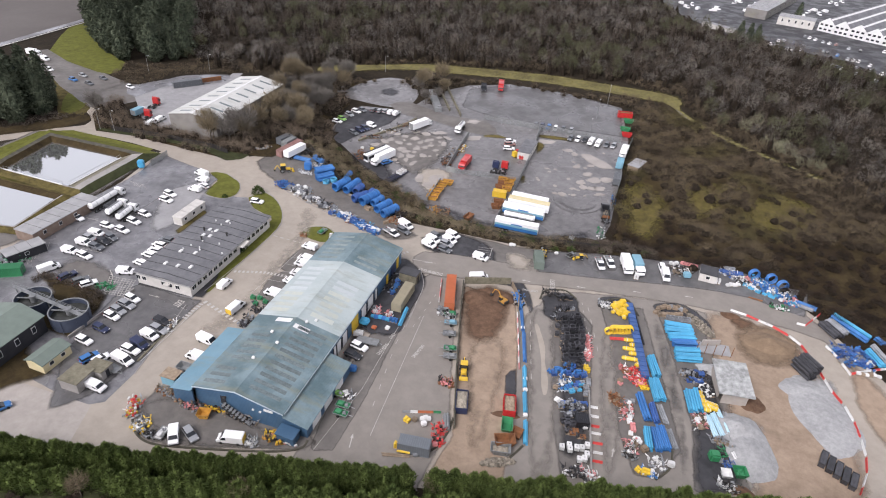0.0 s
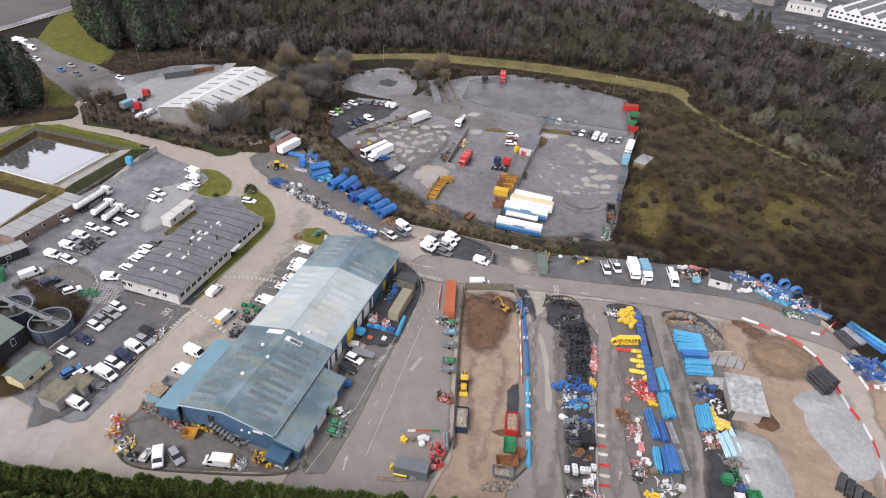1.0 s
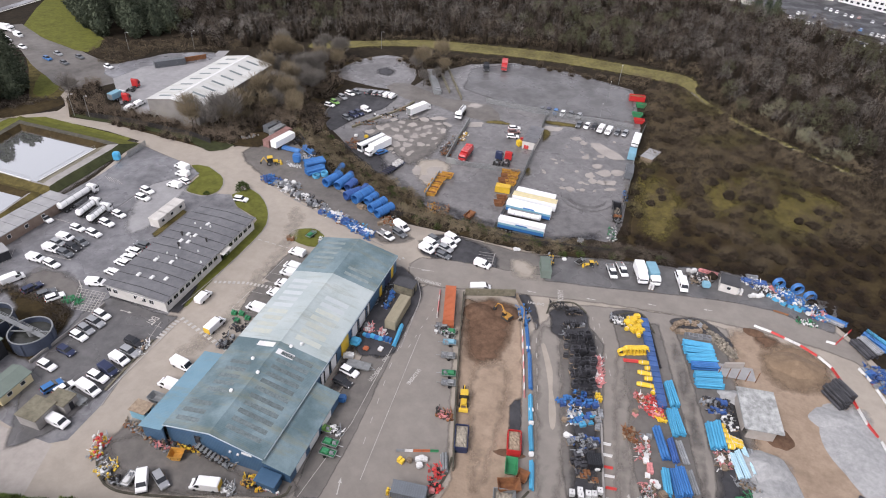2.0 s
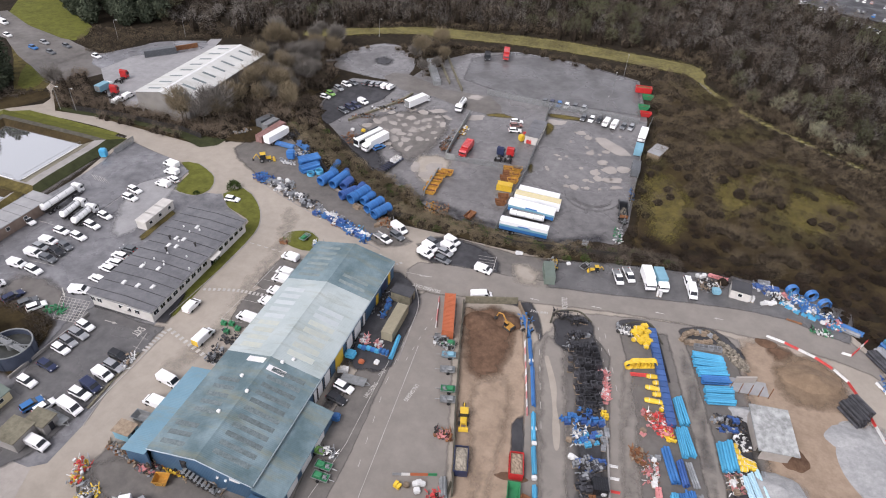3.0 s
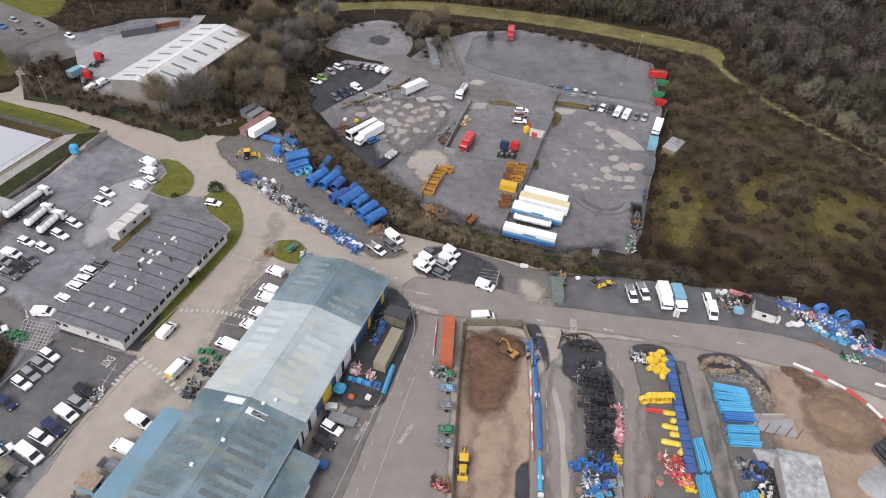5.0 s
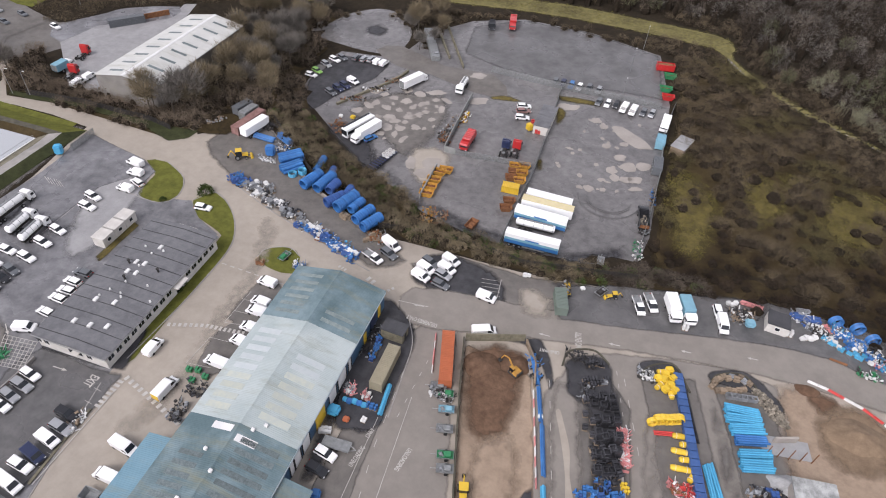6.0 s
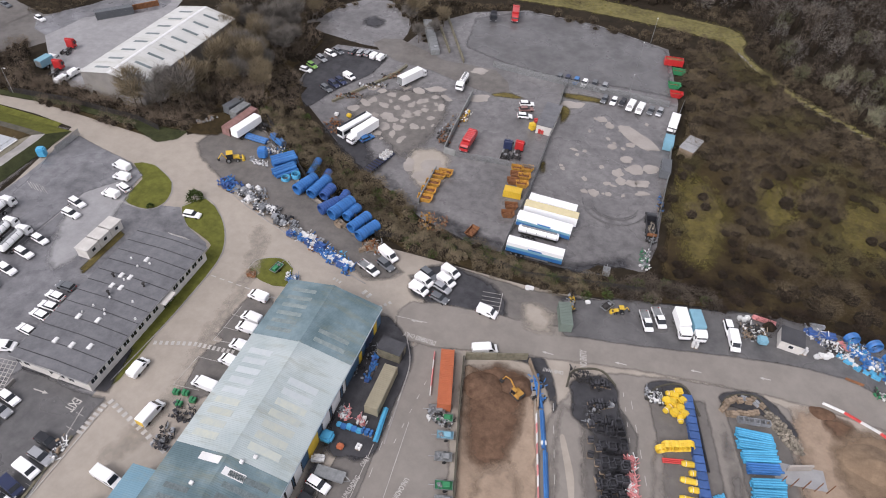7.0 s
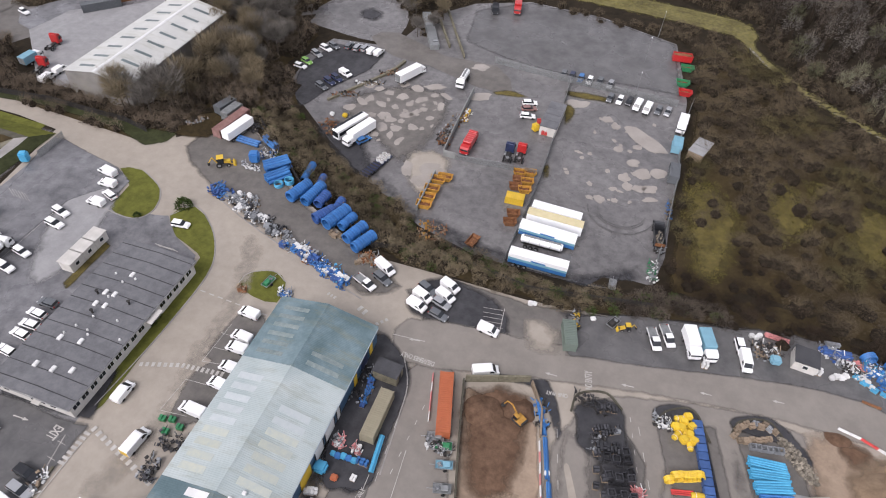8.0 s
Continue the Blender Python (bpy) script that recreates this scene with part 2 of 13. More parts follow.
M = {
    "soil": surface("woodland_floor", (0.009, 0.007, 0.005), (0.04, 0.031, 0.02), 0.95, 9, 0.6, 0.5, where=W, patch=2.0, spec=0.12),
    "asphalt": surface("depot_asphalt", (0.08, 0.074, 0.068), (0.178, 0.162, 0.145), 0.75, 14, 0.5, 0.1, wet=0.25, where=W, patch=2.5),
    "road": surface("dusty_road", (0.26, 0.229, 0.192), (0.375, 0.331, 0.277), 0.75, 16, 0.5, 0.08, where=W, patch=3.0),
    # Pale patches paint wet sheen into the asphalt colour, besides the gloss.
    "carpark": surface("damp_car_park_asphalt", (0.062, 0.062, 0.068), (0.245, 0.242, 0.248), 0.5, 15, 0.4, 0.1, wet=0.38, where=W, contrast=1.4, patch=2.5),
    # Contrast raised: the paler areas hold painted sheen as well as wear.
    "yard": surface("worn_yard_asphalt", (0.07, 0.067, 0.067), (0.212, 0.203, 0.2), 0.4, 15, 0.5, 0.1, wet=0.28, contrast=1.4, where=W, patch=2.2),
    # Extra dark: contact shade round things is put into this tarmac colour.
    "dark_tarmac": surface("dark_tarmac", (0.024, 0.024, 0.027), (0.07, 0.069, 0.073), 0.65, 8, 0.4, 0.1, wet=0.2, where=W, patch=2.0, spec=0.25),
    "concrete": surface("pale_concrete", (0.27, 0.245, 0.22), (0.4, 0.365, 0.33), 0.85, 6, 0.4, 0.1, where=W, patch=2.0),
    # Sky reflected in the puddles is put into this pale base colour.
    "puddle": surface("shallow_puddle", (0.24, 0.215, 0.192), (0.36, 0.328, 0.295), 0.1, 5, 0.5, 0.0, where=W),
    "dirt": surface("sandy_dirt", (0.18, 0.129, 0.09), (0.375, 0.285, 0.208), 0.9, 9, 0.6, 0.4, where=W, patch=2.5),
    "brown_dirt": surface("wet_brown_earth", (0.058, 0.033, 0.021), (0.18, 0.112, 0.074), 0.9, 3, 0.4, 0.6, where=W, patch=1.2, spec=0.12),
    "gravel": surface("grey_crushed_stone", (0.22, 0.223, 0.224), (0.39, 0.39, 0.385), 0.95, 4, 0.25, 0.9, where=W, patch=1.0),
    "rubble": surface("mixed_rubble", (0.09, 0.078, 0.06), (0.34, 0.3, 0.24), 0.9, 0.7, 0.2, 0.6, where=W, island=0.4),
    "grass": surface("damp_grass", (0.062, 0.066, 0.016), (0.155, 0.16, 0.034), 0.9, 4, 0.3, 0.5, where=W, patch=1.5, spec=0.12),
    "rough_grass": surface("dry_rough_grass", (0.036, 0.029, 0.014), (0.16, 0.13, 0.045), 0.95, 4, 0.5, 0.5, where=W, contrast=1.9, patch=1.3, spec=0.12),
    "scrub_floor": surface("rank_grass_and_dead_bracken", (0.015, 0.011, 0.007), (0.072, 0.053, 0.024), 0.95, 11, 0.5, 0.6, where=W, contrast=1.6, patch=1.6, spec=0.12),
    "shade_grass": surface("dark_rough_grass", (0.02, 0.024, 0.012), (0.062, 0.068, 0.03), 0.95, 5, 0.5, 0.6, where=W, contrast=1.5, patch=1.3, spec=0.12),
    "field": surface("bare_field", (0.1, 0.09, 0.085), (0.15, 0.137, 0.13), 0.95, 40, 2.0, 0.2, where=W, spec=0.12),
    "line": surface("worn_white_road_paint", (0.3, 0.283, 0.258), (0.54, 0.52, 0.485), 0.7, 1.2, 0.2, 0.0, where=W),
    "rubble_stone": surface("dark_mossy_stone", (0.03, 0.028, 0.02), (0.1, 0.092, 0.066), 0.9, 1.5, 0.3, 0.4, where=W),
    "kerb": surface("kerb_stone", (0.2, 0.19, 0.18), (0.34, 0.32, 0.3), 0.85, 2, 0.3, 0.2, where=W),
    "white": paint("white_vehicle_paint", (0.86, 0.86, 0.85), 0.3, 0.9),
    "silver": paint("silver_vehicle_paint", (0.42, 0.43, 0.44), 0.3, 0.85, 0.5),
    "grey": paint("grey_vehicle_paint", (0.13, 0.14, 0.15), 0.3),
    "black": paint("black_vehicle_paint", (0.022, 0.023, 0.027), 0.3),
    "navy": paint("dark_blue_vehicle_paint", (0.025, 0.035, 0.085), 0.3),
    "blue": paint("blue_vehicle_paint", (0.04, 0.17, 0.42), 0.3),
    "red": paint("red_vehicle_paint", (0.5, 0.03, 0.03), 0.35),
    "maroon": surface("faded_maroon_container_paint", (0.15, 0.07, 0.06), (0.33, 0.2, 0.18), 0.7, 1.5, 0.2, 0.1),
    "lime": paint("lime_vehicle_paint", (0.22, 0.45, 0.1), 0.35),
    "green": paint("green_plant_paint", (0.03, 0.22, 0.09), 0.5),
    "yellow": paint("yellow_plant_paint", (0.7, 0.46, 0.04), 0.5),
    "mustard": surface("rusty_mustard_skip_paint", (0.27, 0.115, 0.025), (0.6, 0.33, 0.05), 0.7, 0.9, 0.2, 0.2, vary=0.2),
    "orange": paint("orange_plant_paint", (0.45, 0.13, 0.055), 0.6),
    "rust": surface("rusty_steel", (0.09, 0.035, 0.018), (0.3, 0.13, 0.05), 0.85, 0.8, 0.15, 0.3),
    "khaki": paint("khaki_container_paint", (0.3, 0.27, 0.19), 0.65),
    "yard_wall": surface("weathered_grey_fence_panel", (0.15, 0.155, 0.15), (0.27, 0.275, 0.265), 0.75, 2, 0.3, 0.2, where=W),
    "slate": paint("grey_blue_container_paint", (0.17, 0.19, 0.21), 0.6),
    "teal": paint("pale_blue_container_paint", (0.2, 0.4, 0.5), 0.5),
    "pale_green": paint("grey_green_container_paint", (0.16, 0.2, 0.17), 0.6),
    "glass": surface("dark_vehicle_glass", (0.012, 0.014, 0.017), (0.03, 0.034, 0.04), 0.08, 2, 0.5, 0.0),
    "tyre": surface("tyre_rubber", (0.012, 0.012, 0.012), (0.03, 0.03, 0.03), 0.85, 0.5, 0.1, 0.1, spec=0.2),
    "rim": surface("wheel_rim_metal", (0.2, 0.2, 0.2), (0.4, 0.4, 0.4), 0.4, 0.5, 0.1, 0.0, 0.6),
    "lamp": surface("clear_lamp_glass", (0.5, 0.5, 0.5), (0.75, 0.75, 0.75), 0.15, 0.5, 0.1, 0.0),
    "tail": surface("red_lamp_glass", (0.3, 0.01, 0.01), (0.45, 0.03, 0.02), 0.2, 0.5, 0.1, 0.0),
    "steel": surface("galvanised_steel", (0.19, 0.2, 0.2), (0.36, 0.37, 0.37), 0.5, 0.8, 0.15, 0.1, 0.5),
    "chassis": surface("dark_chassis_steel", (0.02, 0.02, 0.022), (0.06, 0.055, 0.05), 0.7, 0.8, 0.15, 0.1, spec=0.2),
    "black_plastic": surface("black_plastic", (0.015, 0.015, 0.018), (0.07, 0.07, 0.077), 0.4, 0.6, 0.15, 0.1, vary=0.4, spec=0.4),
    "chamber_plastic": surface("dull_black_chamber_plastic", (0.014, 0.014, 0.017), (0.066, 0.066, 0.072), 0.4, 0.5, 0.15, 0.1, vary=0.45),
    "grey_plastic": surface("grey_plastic", (0.14, 0.15, 0.16), (0.3, 0.31, 0.32), 0.55, 0.8, 0.15, 0.1, vary=0.25),
    "white_plastic": surface("white_plastic", (0.5, 0.5, 0.49), (0.76, 0.76, 0.74), 0.5, 0.8, 0.15, 0.05, vary=0.12),
    "blue_plastic": surface("blue_plastic_pipe", (0.02, 0.09, 0.27), (0.05, 0.2, 0.47), 0.45, 1.5, 0.2, 0.05, vary=0.2),
    "sky_plastic": surface("light_blue_plastic_pipe", (0.04, 0.24, 0.42), (0.08, 0.38, 0.58), 0.45, 1.5, 0.2, 0.05, vary=0.15),
    "ice_plastic": surface("pale_blue_plastic_pipe", (0.32, 0.52, 0.62), (0.5, 0.68, 0.76), 0.45, 1.5, 0.2, 0.05, vary=0.12),
    "navy_plastic": surface("dark_blue_plastic", (0.02, 0.06, 0.2), (0.05, 0.12, 0.33), 0.5, 1.0, 0.2, 0.05, vary=0.25),
    "panel_blue": surface("blue_crate_plastic", (0.03, 0.075, 0.21), (0.065, 0.135, 0.33), 0.45, 0.9, 0.15, 0.05, vary=0.18),
    "yellow_plastic": surface("yellow_plastic", (0.55, 0.36, 0.02), (0.8, 0.55, 0.05), 0.5, 0.8, 0.15, 0.05, vary=0.12),
    "red_plastic": surface("red_plastic", (0.42, 0.03, 0.03), (0.62, 0.07, 0.06), 0.5, 0.8, 0.15, 0.05, vary=0.15),
    "pink_plastic": surface("faded_red_plastic", (0.45, 0.14, 0.14), (0.62, 0.28, 0.27), 0.55, 0.8, 0.15, 0.05, vary=0.2),
    "wood": surface("weathered_timber", (0.12, 0.085, 0.055), (0.32, 0.25, 0.18), 0.85, 0.8, 0.1, 0.2, vary=0.25),
    "brick": surface("brown_brick", (0.13, 0.09, 0.07), (0.25, 0.19, 0.15), 0.9, 1.5, 0.1, 0.3),
    "render_wall": surface("off_white_render", (0.42, 0.4, 0.37), (0.62, 0.6, 0.56), 0.85, 2, 0.2, 0.1),
    "cream": surface("cream_panel", (0.5, 0.43, 0.25), (0.66, 0.58, 0.36), 0.7, 2, 0.2, 0.05),
    "white_panel": surface("white_cladding_panel", (0.55, 0.55, 0.54), (0.75, 0.75, 0.74), 0.6, 3, 0.3, 0.05),
    "dark_felt": surface("dark_roofing_felt", (0.035, 0.036, 0.04), (0.085, 0.085, 0.09), 0.7, 3, 0.3, 0.15, spec=0.2),
    "felt": surface("grey_roofing_felt", (0.0816, 0.0828, 0.09), (0.174, 0.174, 0.18), 0.6, 6, 0.4, 0.12, wet=0.15, patch=1.6),
    "roof_grey": surface("grey_sheet_roof", (0.22, 0.22, 0.22), (0.36, 0.36, 0.36), 0.6, 3, 0.3, 0.1),
    "dark_wall": surface("black_stained_cladding", (0.015, 0.016, 0.02), (0.045, 0.045, 0.05), 0.8, 2, 0.2, 0.1, spec=0.2),
    "tank": surface("dark_blue_tank_steel", (0.025, 0.035, 0.06), (0.07, 0.085, 0.12), 0.6, 2, 0.3, 0.1),
    "rooflight": surface("dirty_rooflight", (0.06, 0.08, 0.084), (0.17, 0.208, 0.212), 0.45, 0.8, 0.2, 0.05, vary=0.15, contrast=1.3, patch=0.35),
    "dull_rooflight": surface("dull_grey_rooflight", (0.12, 0.165, 0.17), (0.25, 0.285, 0.27), 0.45, 1.2, 0.3, 0.05, vary=0.12, contrast=1.4, patch=0.8),
    "pale_rooflight": surface("yellowed_rooflight", (0.36, 0.4, 0.39), (0.46, 0.47, 0.38), 0.5, 1.2, 0.3, 0.05, vary=0.08, contrast=1.4, patch=0.7),
    "faint_rooflight": surface("milky_rooflight", (0.38, 0.43, 0.44), (0.47, 0.5, 0.5), 0.45, 1.5, 0.3, 0.05, vary=0.05, patch=0.8),
    "dusty_roof": surface("dusty_concrete_roof", (0.13, 0.135, 0.13), (0.5, 0.51, 0.5), 0.85, 2.2, 0.2, 0.2, contrast=1.5, patch=1.0),
    "roof_blue": ribbed("weathered_blue_roof_sheet", (0.055, 0.098, 0.11), (0.19, 0.262, 0.285), 0.33, "Y", 0.45, 5, 1.6, lichen=0.8),
    "roof_pale": ribbed("faded_pale_blue_roof_sheet", (0.29, 0.345, 0.345), (0.445, 0.492, 0.485), 0.33, "Y", 0.45, 7, 1.2, lichen=0.7),
    "roof_bright": ribbed("bright_blue_roof_sheet", (0.1, 0.205, 0.265), (0.165, 0.29, 0.36), 0.33, "Y", 0.5, 6, 1.0),
    "wall_blue": ribbed("blue_wall_cladding", (0.03, 0.075, 0.14), (0.06, 0.13, 0.21), 0.33, "X", 0.5, 4, 1.0, lichen=0.1),
    "wall_blue_side": ribbed("blue_side_cladding", (0.03, 0.075, 0.14), (0.06, 0.13, 0.21), 0.33, "Y", 0.5, 4, 1.0, lichen=0.1),
    "roof_white": ribbed("pale_grey_roof_sheet", (0.42, 0.42, 0.4), (0.6, 0.6, 0.57), 0.4, "Y", 0.55, 8, 1.0),
    "wall_grey": ribbed("grey_wall_sheet", (0.13, 0.122, 0.112), (0.25, 0.236, 0.22), 0.4, "Y", 0.6, 4, 1.0),
    "trim": surface("pale_metal_trim", (0.3, 0.36, 0.4), (0.5, 0.56, 0.6), 0.5, 2, 0.2, 0.05),
    "bark": surface("grey_brown_bark", (0.05, 0.042, 0.034), (0.125, 0.108, 0.09), 0.95, 0.6, 0.1, 0.4, spec=0.12),
    "twig_grey": surface("bare_grey_twigs", (0.038, 0.034, 0.031), (0.238, 0.218, 0.194), 0.95, 9, 0.8, 0.0, where=W, island=0.15, contrast=1.4, spec=0.12, tone=0.65),
    "twig_brown": surface("bare_brown_twigs", (0.032, 0.026, 0.022), (0.165, 0.137, 0.108), 0.95, 6, 0.8, 0.0, where=W, island=0.15, contrast=1.4, spec=0.12, tone=0.65),
    "hedge_twig": surface("brown_hedge_twigs", (0.05, 0.04, 0.026), (0.28, 0.228, 0.15), 0.95, 7, 0.8, 0.0, where=W, island=0.12, contrast=1.4, spec=0.12, tone=0.55),
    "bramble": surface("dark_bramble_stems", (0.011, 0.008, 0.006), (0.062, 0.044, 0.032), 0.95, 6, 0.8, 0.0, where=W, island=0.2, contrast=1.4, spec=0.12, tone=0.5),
    # Shade inside the bushes, put into a near-black hull colour.
    "shade_core": surface("shaded_tangle_of_stems", (0.009, 0.007, 0.005), (0.034, 0.026, 0.018), 0.95, 2, 0.25, 0.8, where=W, patch=0.7, spec=0.12),
    "scrub_twig": surface("fine_brown_scrub_twigs", (0.042, 0.032, 0.022), (0.185, 0.147, 0.097), 0.95, 8, 0.8, 0.0, where=W, island=0.12, contrast=1.2, spec=0.12, tone=0.55),
    "worn_slab": surface("worn_grey_slab", (0.2, 0.198, 0.2), (0.34, 0.335, 0.335), 0.7, 8, 0.4, 0.1, where=W, patch=2.5),
    "lane": surface("wheel_worn_road", (0.17, 0.152, 0.134), (0.245, 0.221, 0.194), 0.7, 12, 0.5, 0.08, where=W, patch=3.0),
    "thicket_twig": surface("pale_brown_thicket_twigs", (0.07, 0.053, 0.038), (0.25, 0.2, 0.15), 0.95, 8, 0.8, 0.0, where=W, island=0.1, contrast=1.1, spec=0.12, tone=0.5),
    "willow_twig": surface("silvery_green_willow_twigs", (0.12, 0.12, 0.075), (0.34, 0.33, 0.23), 0.95, 5, 0.8, 0.0, where=W, island=0.15, spec=0.12, tone=0.3),
    "ivy_scrub": surface("bare_olive_brown_twigs", (0.038, 0.032, 0.016), (0.17, 0.144, 0.07), 0.95, 9, 0.8, 0.0, where=W, island=0.12, contrast=1.2, spec=0.12, tone=0.5),
    "track_grass": surface("pale_trodden_grass", (0.06, 0.052, 0.026), (0.21, 0.185, 0.075), 0.95, 7, 0.5, 0.5, where=W, contrast=1.7, patch=1.3, spec=0.12),
    "mossy_bank": surface("mossy_stone_bank", (0.085, 0.078, 0.05), (0.22, 0.2, 0.145), 0.9, 4, 0.4, 0.5, where=W, patch=1.0),
    "sand_heap": surface("damp_brown_sand", (0.12, 0.08, 0.05), (0.25, 0.178, 0.115), 0.95, 3, 0.3, 0.6, where=W, patch=1.2),
    "upper": surface("dark_upper_yard_asphalt", (0.058, 0.057, 0.058), (0.15, 0.145, 0.142), 0.5, 12, 0.5, 0.1, wet=0.3, where=W, patch=3.0),
    "twig_olive": surface("ivy_green_twigs", (0.035, 0.037, 0.022), (0.11, 0.11, 0.062), 0.95, 7, 0.8, 0.0, where=W, island=0.3, spec=0.12, tone=0.5),
    "conifer": surface("dark_conifer_needles", (0.032, 0.042, 0.029), (0.11, 0.127, 0.084), 0.9, 3, 0.4, 0.0, where=W, island=0.4, contrast=1.5, spec=0.12),
    "hedge": surface("green_hedge_sprays", (0.03, 0.052, 0.014), (0.15, 0.19, 0.058), 0.85, 2.5, 0.4, 0.0, where=W, island=0.5, spec=0.12),
    "tuft": surface("dry_grass_blades", (0.075, 0.067, 0.02), (0.225, 0.203, 0.06), 0.95, 7, 0.8, 0.0, where=W, island=0.3, spec=0.12),
    "leaf": surface("evergreen_shrub_leaves", (0.03, 0.05, 0.015), (0.08, 0.11, 0.03), 0.85, 2.0, 0.4, 0.0, where=W, island=0.5, spec=0.12),
}


def feathered(base):
    """The same surface, thinning out raggedly towards its edge."""
    m = M[base].copy()
    m.name = M[base].name + "_spread"
    n, l = m.node_tree.nodes, m.node_tree.links
    edge, tex, pos = n.new("ShaderNodeAttribute"), n.new("ShaderNodeTexNoise"), n.new("ShaderNodeNewGeometry")
    edge.attribute_name = "edge"
    tex.inputs["Scale"].default_value, tex.inputs["Detail"].default_value, tex.inputs["Roughness"].default_value = 0.3, 8.0, 0.62
    l.new(pos.outputs["Position"], tex.inputs["Vector"])
    add, fade = n.new("ShaderNodeMath"), n.new("ShaderNodeMapRange")
    l.new(edge.outputs["Fac"], add.inputs[0]), l.new(tex.outputs["Fac"], add.inputs[1])
    fade.inputs["From Min"].default_value, fade.inputs["From Max"].default_value = 0.55, 1.1
    l.new(add.outputs[0], fade.inputs["Value"])
    l.new(fade.outputs[0], n["Principled BSDF"].inputs["Alpha"])
    return m


for base in ("asphalt", "dirt", "brown_dirt", "dark_tarmac", "carpark", "concrete", "gravel", "grass", "rough_grass", "road", "puddle", "scrub_floor", "upper", "track_grass", "yard", "sand_heap", "lane", "worn_slab", "shade_grass"):
    M[base + "_spread"] = feathered(base)
water = bpy.data.materials.new("still_pond_water")
water.use_nodes = True
wb = water.node_tree.nodes["Principled BSDF"]
wb.inputs["Base Color"].default_value, wb.inputs["Roughness"].default_value, wb.inputs["IOR"].default_value, wb.inputs["Metallic"].default_value = (0.78, 0.79, 0.78, 1), 0.03, 1.33, 0.92
M["water"] = water
M["dark_water"] = surface("dark_settling_water", (0.02, 0.022, 0.02), (0.06, 0.062, 0.055), 0.15, 2, 0.4, 0.0)


# ---- mesh helpers ----
def link_mesh(name, bm, material, parent=None, label=""):
    me = bpy.data.meshes.new(name)
    bm.to_mesh(me)
    bm.free()
    me.materials.append(M[material])
    ob = new(name, me)
    if parent is not None:
        ob.parent = parent
    return tagged(ob, label)


def part(name, bm, material, parent, label=""):
    return link_mesh(name, bm, material, parent, label)


def empty(name, m=None):
    ob = new(name)
    ob.empty_display_size = 0.3
    if m is not None:
        ob.matrix_basis = m
    return ob


def box(bm, x0, x1, y0, y1, z0, z1, bevel=0.0, m=None):
    made = bmesh.ops.create_cube(bm, size=1.0, matrix=Matrix.Translation(((x0 + x1) / 2, (y0 + y1) / 2, (z0 + z1) / 2)) @ Matrix.Diagonal((x1 - x0, y1 - y0, z1 - z0, 1)))
    if bevel:
        edges = list({e for v in made["verts"] for e in v.link_edges})
        made = bmesh.ops.bevel(bm, geom=edges, offset=bevel, segments=1, affect="EDGES")
    if m is not None:
        bmesh.ops.transform(bm, matrix=m, verts=list({v for v in made["verts"]}))
    return bm


def boxes(*specs, bevel=0.0):
    bm = bmesh.new()
    for s in specs:
        box(bm, *s, bevel=bevel)
    return bm


def rod(bm, a, b, r, sides=8, r2=None, caps=True):
    a, b = Vector(a), Vector(b)
    d = b - a
    m = Matrix.Translation((a + b) / 2) @ d.to_track_quat("Z", "Y").to_matrix().to_4x4()
    bmesh.ops.create_cone(bm, cap_ends=caps, segments=sides, radius1=r, radius2=r if r2 is None else r2, depth=d.length, matrix=m)
    return bm


def tube(bm, a, b, r, wall=0.12, sides=14):
    """An open pipe with a visible wall thickness."""
    a, b = Vector(a), Vector(b)
    q = (b - a).to_track_quat("Z", "Y").to_matrix()
    rings = []
    for end, rad in ((a, r), (b, r), (b, r * (1 - wall)), (a, r * (1 - wall))):
        rings.append([bm.verts.new(end + q @ Vector((rad * math.cos(k * math.tau / sides), rad * math.sin(k * math.tau / sides), 0))) for k in range(sides)])
    for i in range(4):
        p, o = rings[i], rings[(i + 1) % 4]
        for k in range(sides):
            bm.faces.new((p[k], p[(k + 1) % sides], o[(k + 1) % sides], o[k]))
    return bm


def prism(bm, profile, half, top_half=None, z_split=None):
    """A side profile (x, z) extruded across y; points above z_split stand in to top_half."""
    wide = lambda z: half if z_split is None or z <= z_split else top_half
    rows = [[bm.verts.new((x, s * wide(z), z)) for x, z in profile] for s in (-1, 1)]
    n = len(profile)
    bm.faces.new(rows[0][::-1]), bm.faces.new(rows[1])
    for k in range(n):
        bm.faces.new((rows[0][k], rows[0][(k + 1) % n], rows[1][(k + 1) % n], rows[1][k]))
    bmesh.ops.recalc_face_normals(bm, faces=bm.faces[:])
    return bm


def soften(bm, width, segments=1):
    bmesh.ops.bevel(bm, geom=bm.edges[:], offset=width, segments=segments, affect="EDGES", clamp_overlap=True)
    return bm


def edge_distance(x, y, a, b):
    dx, dy = b[0] - a[0], b[1] - a[1]
    u = max(0.0, min(1.0, ((x - a[0]) * dx + (y - a[1]) * dy) / (dx * dx + dy * dy + 1e-9)))
    return math.hypot(x - a[0] - u * dx, y - a[1] - u * dy)


